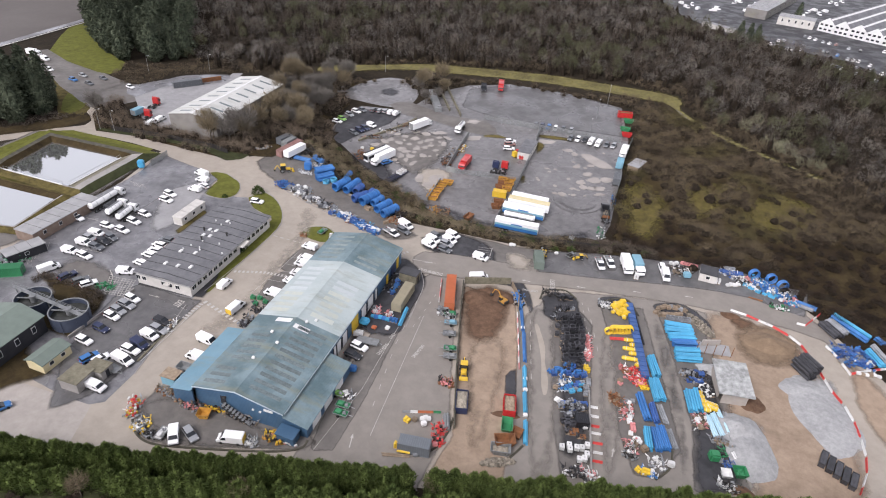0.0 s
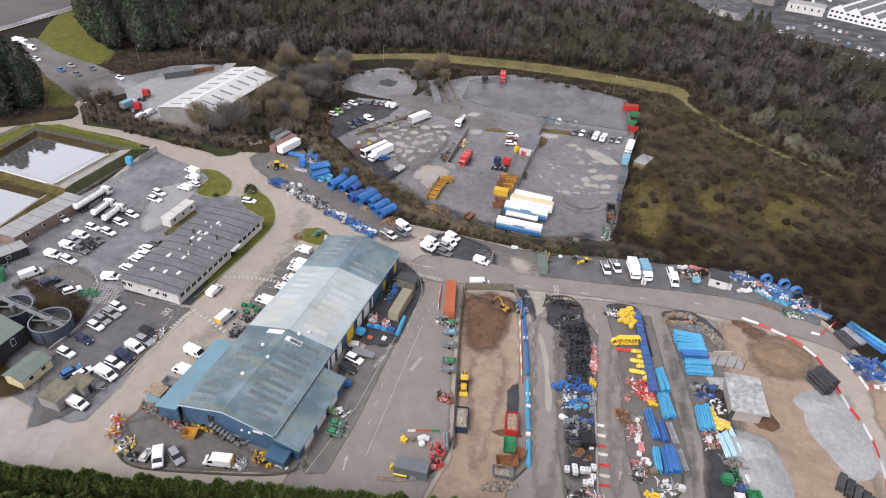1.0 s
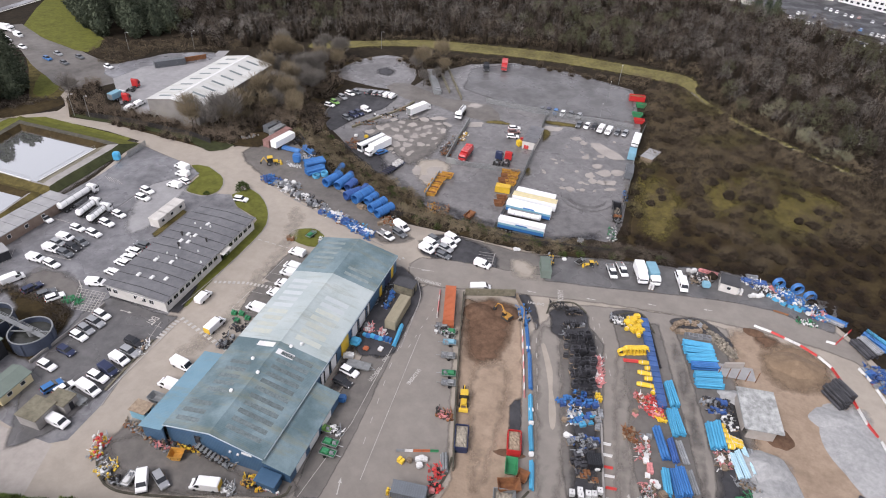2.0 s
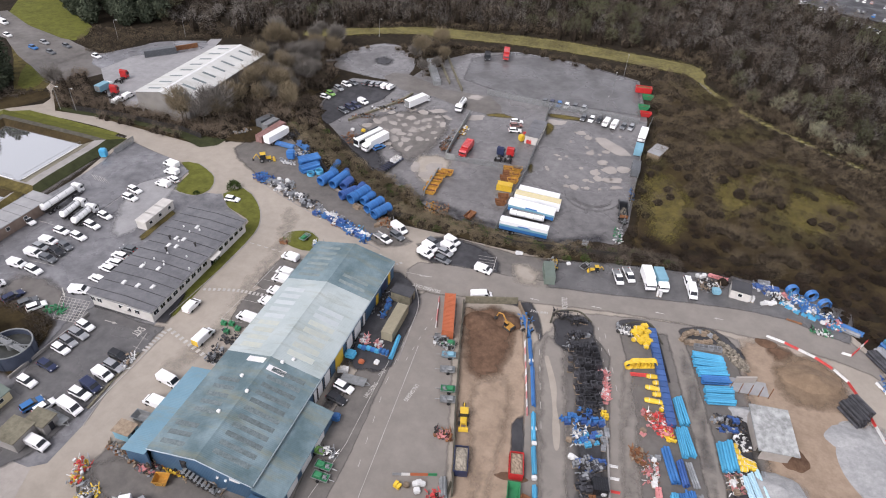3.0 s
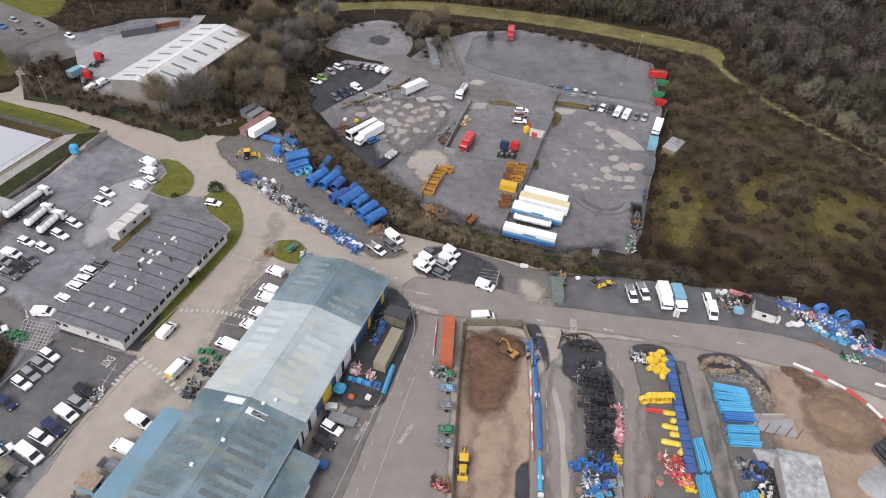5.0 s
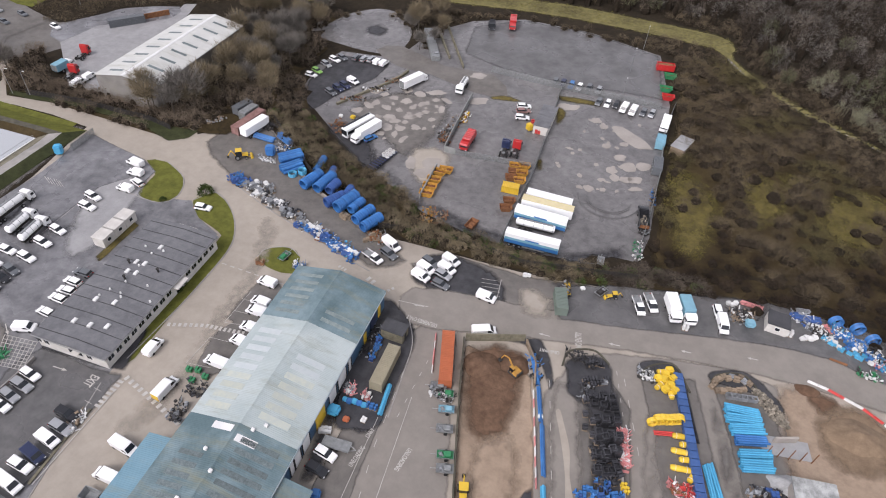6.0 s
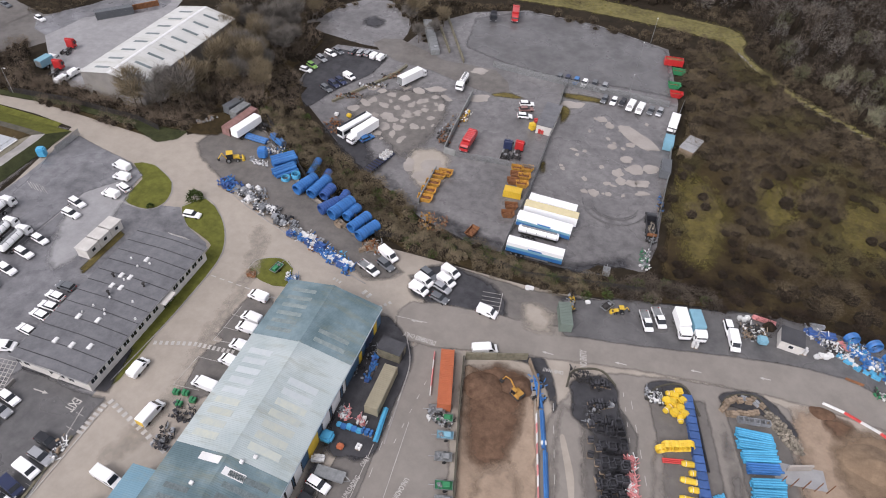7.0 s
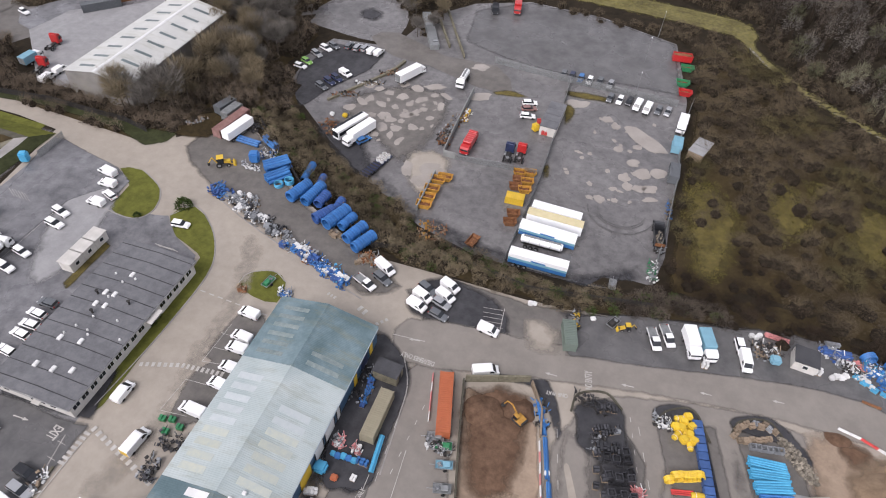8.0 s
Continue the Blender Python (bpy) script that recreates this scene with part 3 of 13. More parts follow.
def sheet(name, outline, material, lift, label="", category="", kind="structure", step=6.0, spread=0.0):
    """A surface laid on the ground inside an outline, following its lie."""
    bm = bmesh.new()
    f = bm.faces.new([bm.verts.new((x, y, 0)) for x, y in outline])
    if f.normal.z < 0 or f.calc_area() and sum(a[0] * b[1] - b[0] * a[1] for a, b in zip(outline, outline[1:] + outline[:1])) < 0:
        f.normal_flip()
    if spread:
        step, material = min(step, max(1.0, min(2.2, spread * 0.7))), material + "_spread"
    xs, ys = [p[0] for p in outline], [p[1] for p in outline]
    for lo, hi, no in ((min(xs), max(xs), (1, 0, 0)), (min(ys), max(ys), (0, 1, 0))):
        k = lo + step
        while k < hi:
            bmesh.ops.bisect_plane(bm, geom=bm.verts[:] + bm.edges[:] + bm.faces[:], plane_co=(k * no[0], k * no[1], 0), plane_no=no)
            k += step
    bmesh.ops.triangulate(bm, faces=bm.faces[:])
    if spread:
        layer = bm.verts.layers.float.new("edge")
        for v in bm.verts:
            d = min(edge_distance(v.co.x, v.co.y, a, b) for a, b in zip(outline, outline[1:] + outline[:1]))
            v[layer] = min(1.0, d / spread)
    for v in bm.verts:
        v.co.z = ground_z(v.co.x, v.co.y) + lift
    ob = link_mesh(name, bm, material)
    return tagged(ob, label, category, "", kind)


def smooth_loop(points, n=6):
    """A closed outline rounded through its points."""
    out, k = [], len(points)
    for i in range(k):
        p0, p1, p2, p3 = (Vector(points[(i + j - 1) % k]) for j in range(4))
        for s in range(n):
            t = s / n
            q = 0.5 * ((2 * p1) + (p2 - p0) * t + (2 * p0 - 5 * p1 + 4 * p2 - p3) * t * t + (3 * p1 - p0 - 3 * p2 + p3) * t ** 3)
            out.append((q.x, q.y))
    return out


def pieces(bm_list_material, thing):
    for name, bm, material in bm_list_material:
        part(name, bm, material, thing)
    return thing


# ---- ground ----
def build_ground():
    near = np.arange(-400, 301, 5.0)
    xs = np.concatenate([[-3000, -1500, -800, -550], near, [450, 700, 1300, 3000]])
    ys = np.concatenate([[-2000, -800, -300, -100], np.arange(0, 561, 5.0), [650, 900, 1600, 3500]])
    X, Y = np.meshgrid(xs, ys)
    Zs = lie(X, Y)
    w = len(xs)
    verts = np.stack([X.ravel(), Y.ravel(), Zs.ravel()], 1)
    i = (np.arange(len(ys) - 1)[:, None] * w + np.arange(w - 1)).ravel()
    me = bpy.data.meshes.new("ground")
    me.from_pydata(verts.tolist(), [], np.stack([i, i + 1, i + w + 1, i + w], 1).tolist())
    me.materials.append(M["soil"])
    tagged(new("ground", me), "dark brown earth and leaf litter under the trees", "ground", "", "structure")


build_ground()


# ---- paved and planted surfaces ----
sheet("road_depot", [(-108.9, 57.4), (-156.3, 99.2), (-151.6, 113.7), (-152.3, 140.6), (-156.2, 164.6), (-125.9, 173.6), (-112.4, 188.2), (-86.3, 166.1), (-62.5, 153.0), (-49.6, 153.3), (-24.8, 153.3), (-8.4, 155.2), (29.4, 159.9), (50.1, 158.8), (57.3, 150.0), (69.4, 129.2), (110, 118), (90, 98), (40, 84), (-20, 67), (-60, 57), (-130, 38), (-160, 60)], "road", 0.04, "dusty beige-grey tarmac of the works depot", "road")
sheet("road_access", smooth_loop([(-216.4, 152.1), (-209.3, 160.2), (-196.5, 171.3), (-201.6, 179.5), (-214.2, 186.8), (-219.3, 195.2), (-194.1, 183.3), (-181.6, 176.8), (-150.1, 170.7), (-126.7, 174.8), (-123.9, 163.5), (-140.3, 160.9), (-156.2, 164.6), (-183.4, 165.8), (-201.8, 158.0), (-211.5, 147.8)], 2), "road", 0.045, "grey access road leading out to the junction", "road")
sheet("road_junction", smooth_loop([(-276.0, 216.7), (-277.6, 231.1), (-245.3, 225.8), (-211.9, 215.0), (-203.0, 228.3), (-198.9, 235.0), (-195.1, 203.9), (-208.1, 186.4), (-230.3, 197.3), (-253.0, 210.5)], 2), "asphalt", 0.05, "pale tarmac road junction with waiting cars", "road")
sheet("pavement_warehouse_yard", [(-201.8, 204.3), (-200.3, 221.1), (-190.7, 226.2), (-180.4, 236.8), (-182.9, 248.2), (-178.8, 250.4), (-158.6, 181.9), (-177.1, 180.8)], "worn_slab", 0.06, "pale concrete yard beside the warehouse", "pavement")
sheet("road_warehouse", smooth_loop([(-211.5, 211.1), (-203.0, 228.3), (-199.4, 235.6), (-183.1, 245.3), (-179.5, 235.6), (-189.8, 225.0), (-198.4, 218.8), (-200.5, 203.4)], 2), "carpark", 0.08, "grey tarmac road to the warehouse yard", "road")
sheet("pavement_car_park", [(-145.3, 89.4), (-151.8, 95.1), (-152.7, 108.8), (-152.8, 127.9), (-151.8, 142.6), (-152.6, 160.1), (-137.3, 158.4), (-130.6, 151.4), (-121.4, 144.7), (-110.9, 147.2), (-100.4, 122.8), (-93.1, 99.7), (-92.9, 95.4), (-88.2, 72.3), (-88.1, 63.4), (-91.1, 61.3), (-100.7, 62.2), (-117.2, 64.7)], "carpark", 0.07, "damp dark asphalt of the staff car park", "car park")
sheet("pavement_slab", [(-112.7, 56.8), (-107.6, 61.6), (-89.9, 61.7), (-86.4, 52.0), (-104.2, 48.4)], "concrete", 0.08, "pale concrete slab with a dark joint", "pavement")
sheet("pavement_storage_pad", smooth_loop([(-122.3, 171.6), (-112.4, 188.2), (-86.3, 166.1), (-62.5, 153.0), (-50.7, 147.3), (-57.8, 141.7), (-77.4, 148.2), (-97.1, 155.1), (-109.4, 161.5)], 2), "asphalt", 0.07, "grey tarmac pad where pipes are stored", "pavement", spread=2.5)
sheet("pavement_roadside", [(-50.5, 146.7), (-42.4, 153.5), (-24.7, 152.7), (-8.3, 154.9), (29.4, 159.3), (42.6, 155.8), (37.9, 150.0), (16.0, 147.9), (-6.4, 143.1), (-28.3, 140.6), (-43.0, 139.4)], "asphalt", 0.07, "grey tarmac strip for parked vehicles along the bank", "pavement", spread=1.5)
sheet("pavement_forecourt", [(-46.0, 62.0), (-46.5, 100.0), (-44.5, 124.0), (-41.0, 132.0), (-33.5, 131.5), (-29.5, 116.0), (-24.6, 99.0), (-19.8, 82.0), (-21.0, 66.0), (-32.0, 60.5)], "lane", 0.066, "grey-brown tarmac forecourt of the workshop", "pavement", spread=1.2)
sheet("pavement_stock_yard", [(-13.5, 123.0), (-10.0, 131.5), (-4.0, 137.0), (8.0, 140.0), (22.0, 142.5), (31.0, 141.0), (33.5, 126.0), (36.5, 108.0), (38.5, 88.0), (26.0, 80.0), (8.0, 75.0), (-9.0, 72.0), (-12.0, 92.0)], "lane", 0.066, "grey-brown tarmac floor of the pipe stock yard", "pavement", spread=1.5)
sheet("pavement_crate_row", [(-10.7, 131.1), (-5.2, 135.4), (3.5, 125.3), (8.5, 80.8), (3.0, 77.5), (-3.1, 97.8)], "asphalt", 0.07, "darker tarmac under the stacked crates", "pavement", spread=1.2)
sheet("pavement_pipe_row", [(3.9, 133.9), (15.1, 137.1), (25.3, 92.6), (21.2, 84.2), (16.1, 83.0), (12.0, 93.6), (7.4, 121.2)], "asphalt", 0.07, "darker tarmac under the yellow coils and pipes", "pavement", spread=1.2)
sheet("pavement_blue_row", [(18.0, 137.4), (28.5, 141.1), (34.7, 112.1), (37.5, 87.6), (26.8, 83.0), (26.6, 99.1), (22.6, 118.8)], "asphalt", 0.07, "dark tarmac under the light blue pipes", "pavement", spread=1.2)
sheet("pavement_workshop_front", smooth_loop([(-80.5, 62.6), (-81.3, 67.9), (-77.1, 72.9), (-46.3, 71.7), (-44.2, 66.7), (-51.3, 64.3), (-68.8, 58.8), (-75.1, 58.6)], 2), "asphalt", 0.07, "dark tarmac yard before the workshop gable", "pavement", spread=1.5)
sheet("pavement_loading_bay", [(-43.7, 66.8), (-44.8, 72.2), (-46.4, 88.3), (-46.7, 118.8), (-44.1, 130.7), (-41.0, 123.7), (-38.9, 80.8), (-39.2, 68.5)], "asphalt", 0.07, "grey tarmac along the workshop doors", "pavement", spread=0.6)
sheet("ground_dirt_bay", [(-31.2, 129.0), (-16.2, 126.0), (-12.6, 112.0), (-10.4, 102.0), (-8.2, 88.0), (-6.6, 73.0), (-21.0, 68.0), (-19.2, 80.0), (-24.0, 98.9), (-28.5, 116.2)], "dirt", 0.08, "sandy dirt floor of the spoil bay, rutted by wheels", "dirt", spread=0.9)
sheet("ground_brown_bay", smooth_loop([(-31.4, 128.0), (-19.2, 132.9), (-16.9, 128.1), (-16.6, 119.6), (-17.4, 111.0), (-23.0, 107.5), (-28.0, 114.1)], 2), "brown_dirt", 0.1, "wet brown earth at the back of the spoil bay", "dirt", spread=5)
sheet("ground_tar_patch", [(-13.1, 100.2), (-11.3, 104.7), (-7.8, 90.1), (-10.8, 88.5)], "dark_tarmac", 0.12, "black tarmac patch beside the barrier", "tarmac", spread=0.7)
sheet("ground_dirt_right", [(29.9, 141.2), (36.3, 144.7), (50.4, 138.0), (57.0, 124.3), (59.7, 108.4), (59.6, 95.8), (52.8, 82.5), (36.6, 76.6), (37.7, 90.3), (33.3, 108.2), (30.2, 125.9)], "dirt", 0.08, "sandy dirt floor of the aggregate yard", "dirt", spread=4)
sheet("ground_dirt_outside", smooth_loop([(62.3, 134.2), (68.7, 126.1), (72.0, 116.3), (69.0, 104.7), (64.4, 107.3), (61.1, 118.7)], 2), "dirt", 0.08, "sandy ground washed over the tarmac", "dirt", spread=3)
sheet("lawn_office_corner", smooth_loop([(-130.7, 157.7), (-125.4, 159.1), (-117.3, 155.0), (-113.9, 147.9), (-116.9, 143.8), (-123.7, 145.0), (-124.6, 153.2)], 2), "grass", 0.12, "short green grass beside the car park", "grass")
sheet("lawn_office", smooth_loop([(-109.3, 147.9), (-106.0, 152.6), (-98.1, 147.8), (-93.2, 141.2), (-91.2, 134.9), (-90.8, 123.6), (-91.1, 114.5), (-90.8, 102.1), (-93.2, 102.2), (-94.8, 134.4), (-96.5, 139.8), (-103.7, 142.4)], 2), "grass", 0.12, "short green grass along the office", "grass")
sheet("lawn_island", smooth_loop([(-83.7, 135.6), (-83.1, 138.9), (-78.6, 141.2), (-74.6, 139.4), (-73.6, 133.8), (-79.2, 133.5)], 2), "grass", 0.12, "small grass island by the workshop", "grass")
sheet("pavement_pond_path", [(-202.5, 127.2), (-209.5, 146.0), (-208.4, 161.8), (-164.2, 164.0), (-156.2, 164.6), (-153.4, 144.5), (-152.8, 127.9), (-150.5, 104.8), (-157.3, 89.9)], "asphalt", 0.06, "grey path around the ponds", "path", spread=3)
sheet("lawn_pond", [(-202.5, 127.2), (-206.8, 143.7), (-206.3, 159.9), (-196.5, 165.8), (-159.7, 165.0), (-158.5, 135.2), (-159.3, 129.0), (-169.9, 123.0), (-187.7, 115.0)], "grass", 0.1, "mown grass banks around the ponds", "grass")
sheet("lawn_front", [(-160, 20), (-120, 36), (-20, 63), (70, 88), (120, 100), (140, 60), (0, 20), (-120, -10)], "shade_grass", 0.1, "dark rough grass outside the boundary hedge", "grass")
sheet("lawn_conifer_edge", smooth_loop([(-229.2, 149.3), (-221.5, 156.6), (-213.9, 164.5), (-211.3, 175.3), (-203.9, 179.0), (-198.7, 176.4), (-202.1, 166.1), (-210.7, 156.6), (-223.6, 144.7)], 2), "scrub_floor", 0.12, "dark brown verge below the conifers", "grass")
sheet("lawn_corner", smooth_loop([(-131.5, 179.2), (-123.0, 188.4), (-116.7, 182.9), (-117.9, 176.5), (-127.1, 174.2)], 2), "scrub_floor", 0.1, "dead brown grass and litter at the yard corner", "grass", spread=1.5)
sheet("lawn_junction_verge", smooth_loop([(-264.5, 220.7), (-252.7, 216.1), (-222.7, 194.6), (-207.2, 185.6), (-204.4, 174.2), (-209.4, 171.7), (-236.0, 196.7)], 2), "rough_grass", 0.1, "rough verge between conifers and junction", "grass")
sheet("lawn_slope", smooth_loop([(-279.3, 235.5), (-307.4, 279.1), (-308.4, 291.7), (-280.0, 264.5), (-257.4, 247.9), (-235.3, 237.2), (-229.7, 221.2), (-246.3, 223.4), (-264.3, 228.2)], 2), "grass", 0.15, "bright green grass slope by the junction", "grass")
sheet("lawn_verge", smooth_loop([(-215.7, 179.1), (-227.7, 194.7), (-215.6, 189.7), (-210.9, 186.4), (-209.3, 179.0)], 2), "grass", 0.12, "grass verge beside the conifers", "grass")
sheet("lawn_roadside", [(-190, 169.5), (-182.9, 169.6), (-165.9, 171.6), (-154.5, 171.4), (-142.6, 171.0), (-131.3, 167.3), (-127.0, 170.5), (-126.0, 175.6), (-133.9, 174.6), (-142.1, 174.8), (-154.4, 174.6), (-165.5, 174.8), (-184.2, 172.6), (-190, 172.4)], "shade_grass", 0.14, "dark green grass verge along the access road", "grass", spread=0.6)
sheet("field_far", [(-304.0, 174.6), (-304.7, 229.9), (-307.7, 287.6), (-339.3, 327.7), (-418.8, 412.3), (-549.5, 312.1)], "field", 0.3, "bare grey-brown field beyond the road", "field")
sheet("pavement_lorry_yard", [(-106.4, 206.3), (-119.3, 222.7), (-113.1, 242.4), (-92.2, 244.0), (-87.0, 267.0), (-74.7, 280.8), (-55.9, 288.5), (-29.7, 285.8), (-3.1, 275.9), (2.7, 243.3), (2.7, 205.4), (2.6, 178.9), (0.2, 166.1), (-16.3, 164.3), (-32.2, 163.2), (-55.2, 169.8), (-74.0, 181.0), (-90.3, 192.6)], "yard", 0.07, "worn grey asphalt of the lower lorry yard", "yard", step=2.2)
sheet("pavement_upper_yard", [(-73.5, 276.6), (-55.9, 288.5), (-29.7, 285.8), (-3.1, 275.9), (1.6, 245.6), (-13.8, 246.1), (-34.6, 245.0), (-55.0, 248.6), (-70.9, 254.9)], "upper", 0.1, "dark grey asphalt of the fenced upper yard", "yard", spread=2.5)
sheet("pavement_yard_parking", [(-115.4, 220.2), (-112.1, 240.1), (-92.5, 239.4), (-93.8, 228.5), (-100.9, 215.8), (-105.1, 203.6), (-111.3, 208.5)], "dark_tarmac", 0.1, "new dark tarmac of the yard's car park", "car park", spread=1.5)
sheet("road_turning_circle", smooth_loop([(-132.2, 252.7), (-125.0, 268.3), (-114.6, 278.8), (-102.4, 276.4), (-93.6, 262.7), (-93.5, 248.8), (-100.7, 245.1), (-115.3, 247.1)], 3), "yard", 0.1, "grey tarmac turning circle with a tyre-marked middle", "road")
sheet("road_yard_link", smooth_loop([(-101.6, 247.5), (-93.5, 252.9), (-74.0, 244.2), (-56.2, 243.9), (-48.2, 232.0), (-59.8, 231.0), (-76.7, 237.2), (-90.2, 238.9)], 2), "asphalt", 0.12, "pale tarmac link between turning circle and yard", "road")
sheet("pavement_retail_park", [(4.2, 524.3), (21.7, 471.4), (45.5, 432.8), (68.4, 431.8), (82.2, 412.7), (110.6, 404.1), (124.2, 379.0), (145.7, 337.1), (256.9, 497.9), (406.4, 993.9), (-37.3, 678.8)], "dark_tarmac", 0.3, "dark grey car park of the retail estate", "car park")
sheet("ground_stain", smooth_loop([(-143.1, 135.1), (-141.7, 150.8), (-130.9, 146.9), (-126.3, 136.6), (-129.2, 126.0), (-133.6, 124.1)], 3), "carpark", 0.1, "pale dusty patch on the car park", "stain", spread=6)
sheet("ground_stain", smooth_loop([(-98.8, 75.7), (-98.2, 82.1), (-99.0, 91.8), (-98.1, 95.8), (-94.7, 93.5), (-93.4, 84.0), (-94.7, 76.3)], 3), "road", 0.1015, "pale dusty lane in the car park", "stain", spread=3)
sheet("ground_stain", smooth_loop([(-135.1, 99.3), (-127.1, 102.7), (-116.2, 98.7), (-114.5, 92.9), (-118.7, 90.0), (-127.7, 90.2)], 3), "asphalt", 0.10300000000000001, "pale worn patch in the car park", "stain", spread=4)
sheet("ground_stain", smooth_loop([(-93.6, 205.3), (-92.0, 217.9), (-80.0, 225.2), (-67.5, 226.3), (-62.2, 216.0), (-63.3, 199.3), (-69.5, 189.6), (-84.1, 200.1)], 3), "asphalt", 0.10450000000000001, "pale silty patch on the lorry yard", "stain", spread=6)
sheet("ground_stain", smooth_loop([(-68.3, 195.0), (-58.0, 198.5), (-53.7, 190.2), (-56.4, 180.2), (-63.4, 182.3)], 3), "road", 0.10600000000000001, "pale silt washed over the yard", "stain", spread=4)
sheet("ground_stain", smooth_loop([(-33.9, 164.0), (-23.2, 164.1), (-13.2, 165.8), (-10.2, 159.4), (-21.8, 154.7), (-31.0, 156.6)], 3), "dark_tarmac", 0.11149999999999999, "dark patch below the trailers", "stain", spread=4)
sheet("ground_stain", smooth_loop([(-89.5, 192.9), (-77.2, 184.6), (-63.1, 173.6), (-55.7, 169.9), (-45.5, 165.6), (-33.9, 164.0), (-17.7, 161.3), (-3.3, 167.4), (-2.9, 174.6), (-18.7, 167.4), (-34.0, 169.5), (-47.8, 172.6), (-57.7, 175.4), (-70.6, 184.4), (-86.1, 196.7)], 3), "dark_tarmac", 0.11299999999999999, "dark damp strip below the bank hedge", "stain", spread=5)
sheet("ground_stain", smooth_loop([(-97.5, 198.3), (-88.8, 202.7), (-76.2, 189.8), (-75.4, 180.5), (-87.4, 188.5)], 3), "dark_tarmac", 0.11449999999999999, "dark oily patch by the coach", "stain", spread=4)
# Shade beside the doors is painted in with the dark tarmac.
sheet("ground_stain", smooth_loop([(-47.6, 103.0), (-46.0, 96.3), (-46.2, 92.2), (-49.1, 91.1), (-51.0, 107.3), (-50.9, 125.1), (-46.4, 132.6), (-43.2, 128.2), (-41.5, 113.4), (-41.4, 102.2)], 3), "dark_tarmac", 0.11599999999999999, "dark tarmac with painted shade beside the workshop doors", "stain", spread=2)
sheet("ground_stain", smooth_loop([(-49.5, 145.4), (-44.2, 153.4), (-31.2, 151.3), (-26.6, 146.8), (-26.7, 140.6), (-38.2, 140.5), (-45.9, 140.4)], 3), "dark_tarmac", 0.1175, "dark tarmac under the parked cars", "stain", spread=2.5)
sheet("ground_stain", smooth_loop([(-18.4, 147.0), (-0.3, 156.0), (30.9, 158.1), (41.1, 155.2), (36.5, 150.7), (16.0, 149.3), (-6.8, 145.2), (-17.3, 142.1)], 3), "asphalt", 0.115, "damp grey tarmac along the bank", "stain", spread=2)
sheet("ground_stain", smooth_loop([(-6.3, 128.6), (1.0, 127.8), (5.8, 101.1), (7.2, 85.9), (1.9, 83.9), (-2.3, 109.2)], 3), "dark_tarmac", 0.1205, "dark tarmac between the black chambers", "stain", spread=3)
sheet("ground_stain", smooth_loop([(26.9, 111.0), (31.4, 122.2), (34.2, 102.0), (36.6, 89.9), (34.3, 85.2), (27.3, 83.9), (26.9, 96.2)], 3), "dark_tarmac", 0.122, "dark tarmac at the end of the pipe row", "stain", spread=3)
sheet("ground_stain", smooth_loop([(-81.0, 64.8), (-74.0, 70.7), (-55.9, 69.6), (-45.8, 67.4), (-51.4, 64.4), (-69.0, 59.1)], 3), "asphalt", 0.11950000000000001, "dark oily tarmac before the gable", "stain", spread=3)
sheet("ground_stain", smooth_loop([(-137.2, 92.3), (-125.2, 93.0), (-113.9, 91.9), (-110.4, 86.6), (-109.8, 80.7), (-109.6, 75.5), (-121.3, 77.3), (-126.3, 87.0)], 3), "scrub_floor", 0.12100000000000001, "dead brown grass around the tanks", "stain", spread=2)
sheet("ground_stain", smooth_loop([(-121.6, 63.1), (-120.4, 73.4), (-109.5, 67.7), (-102.2, 66.5), (-107.3, 61.4), (-111.6, 57.2)], 3), "scrub_floor", 0.1225, "dead brown grass around the cream hut", "stain", spread=2.5)
sheet("ground_stain", smooth_loop([(-23.4, 107.1), (-16.4, 112.0), (-12.9, 103.1), (-12.2, 87.6), (-12.6, 78.4), (-15.6, 78.8), (-20.0, 91.3)], 3), "dirt", 0.124, "pale dry ruts in the spoil bay", "stain", spread=4)
sheet("ground_stain", smooth_loop([(34.8, 143.1), (37.6, 143.2), (42.8, 140.8), (40.5, 136.4), (36.6, 137.1)], 3), "brown_dirt", 0.1255, "dark brown earth along the barrier line", "stain", spread=3)
sheet("ground_stain", smooth_loop([(37.2, 137.4), (44.3, 142.0), (51.8, 138.6), (52.6, 130.4), (46.4, 125.0), (39.1, 125.2), (36.3, 131.4)], 3), "sand_heap", 0.127, "damp brown sand washed from the heap", "stain", spread=5)
sheet("ground_stain", smooth_loop([(-47.0, 140.0), (-22.1, 143.9), (8.6, 148.8), (38.0, 152.8), (55.4, 149.9), (63.3, 134.4), (57.2, 139.7), (37.6, 142.2), (9.1, 139.9), (-20.4, 134.2), (-43.9, 129.2)], 3), "lane", 0.13, "darker wheel-worn lane of the depot road", "stain", spread=1.4)
sheet("ground_stain", smooth_loop([(-85.7, 87.6), (-81.6, 100.7), (-83.5, 114.8), (-84.6, 132.2), (-90.1, 147.9), (-83.6, 146.6), (-79.3, 127.9), (-78.2, 109.0), (-77.9, 91.4)], 3), "road", 0.1315, "pale dusty wheel lane of the depot road", "stain", spread=6)
sheet("ground_stain", smooth_loop([(-12.4, 122.5), (-6.4, 124.9), (-1.1, 98.5), (1.3, 78.1), (-2.7, 76.6)], 3), "lane", 0.133, "pale dusty lane beside the chambers", "stain", spread=3)
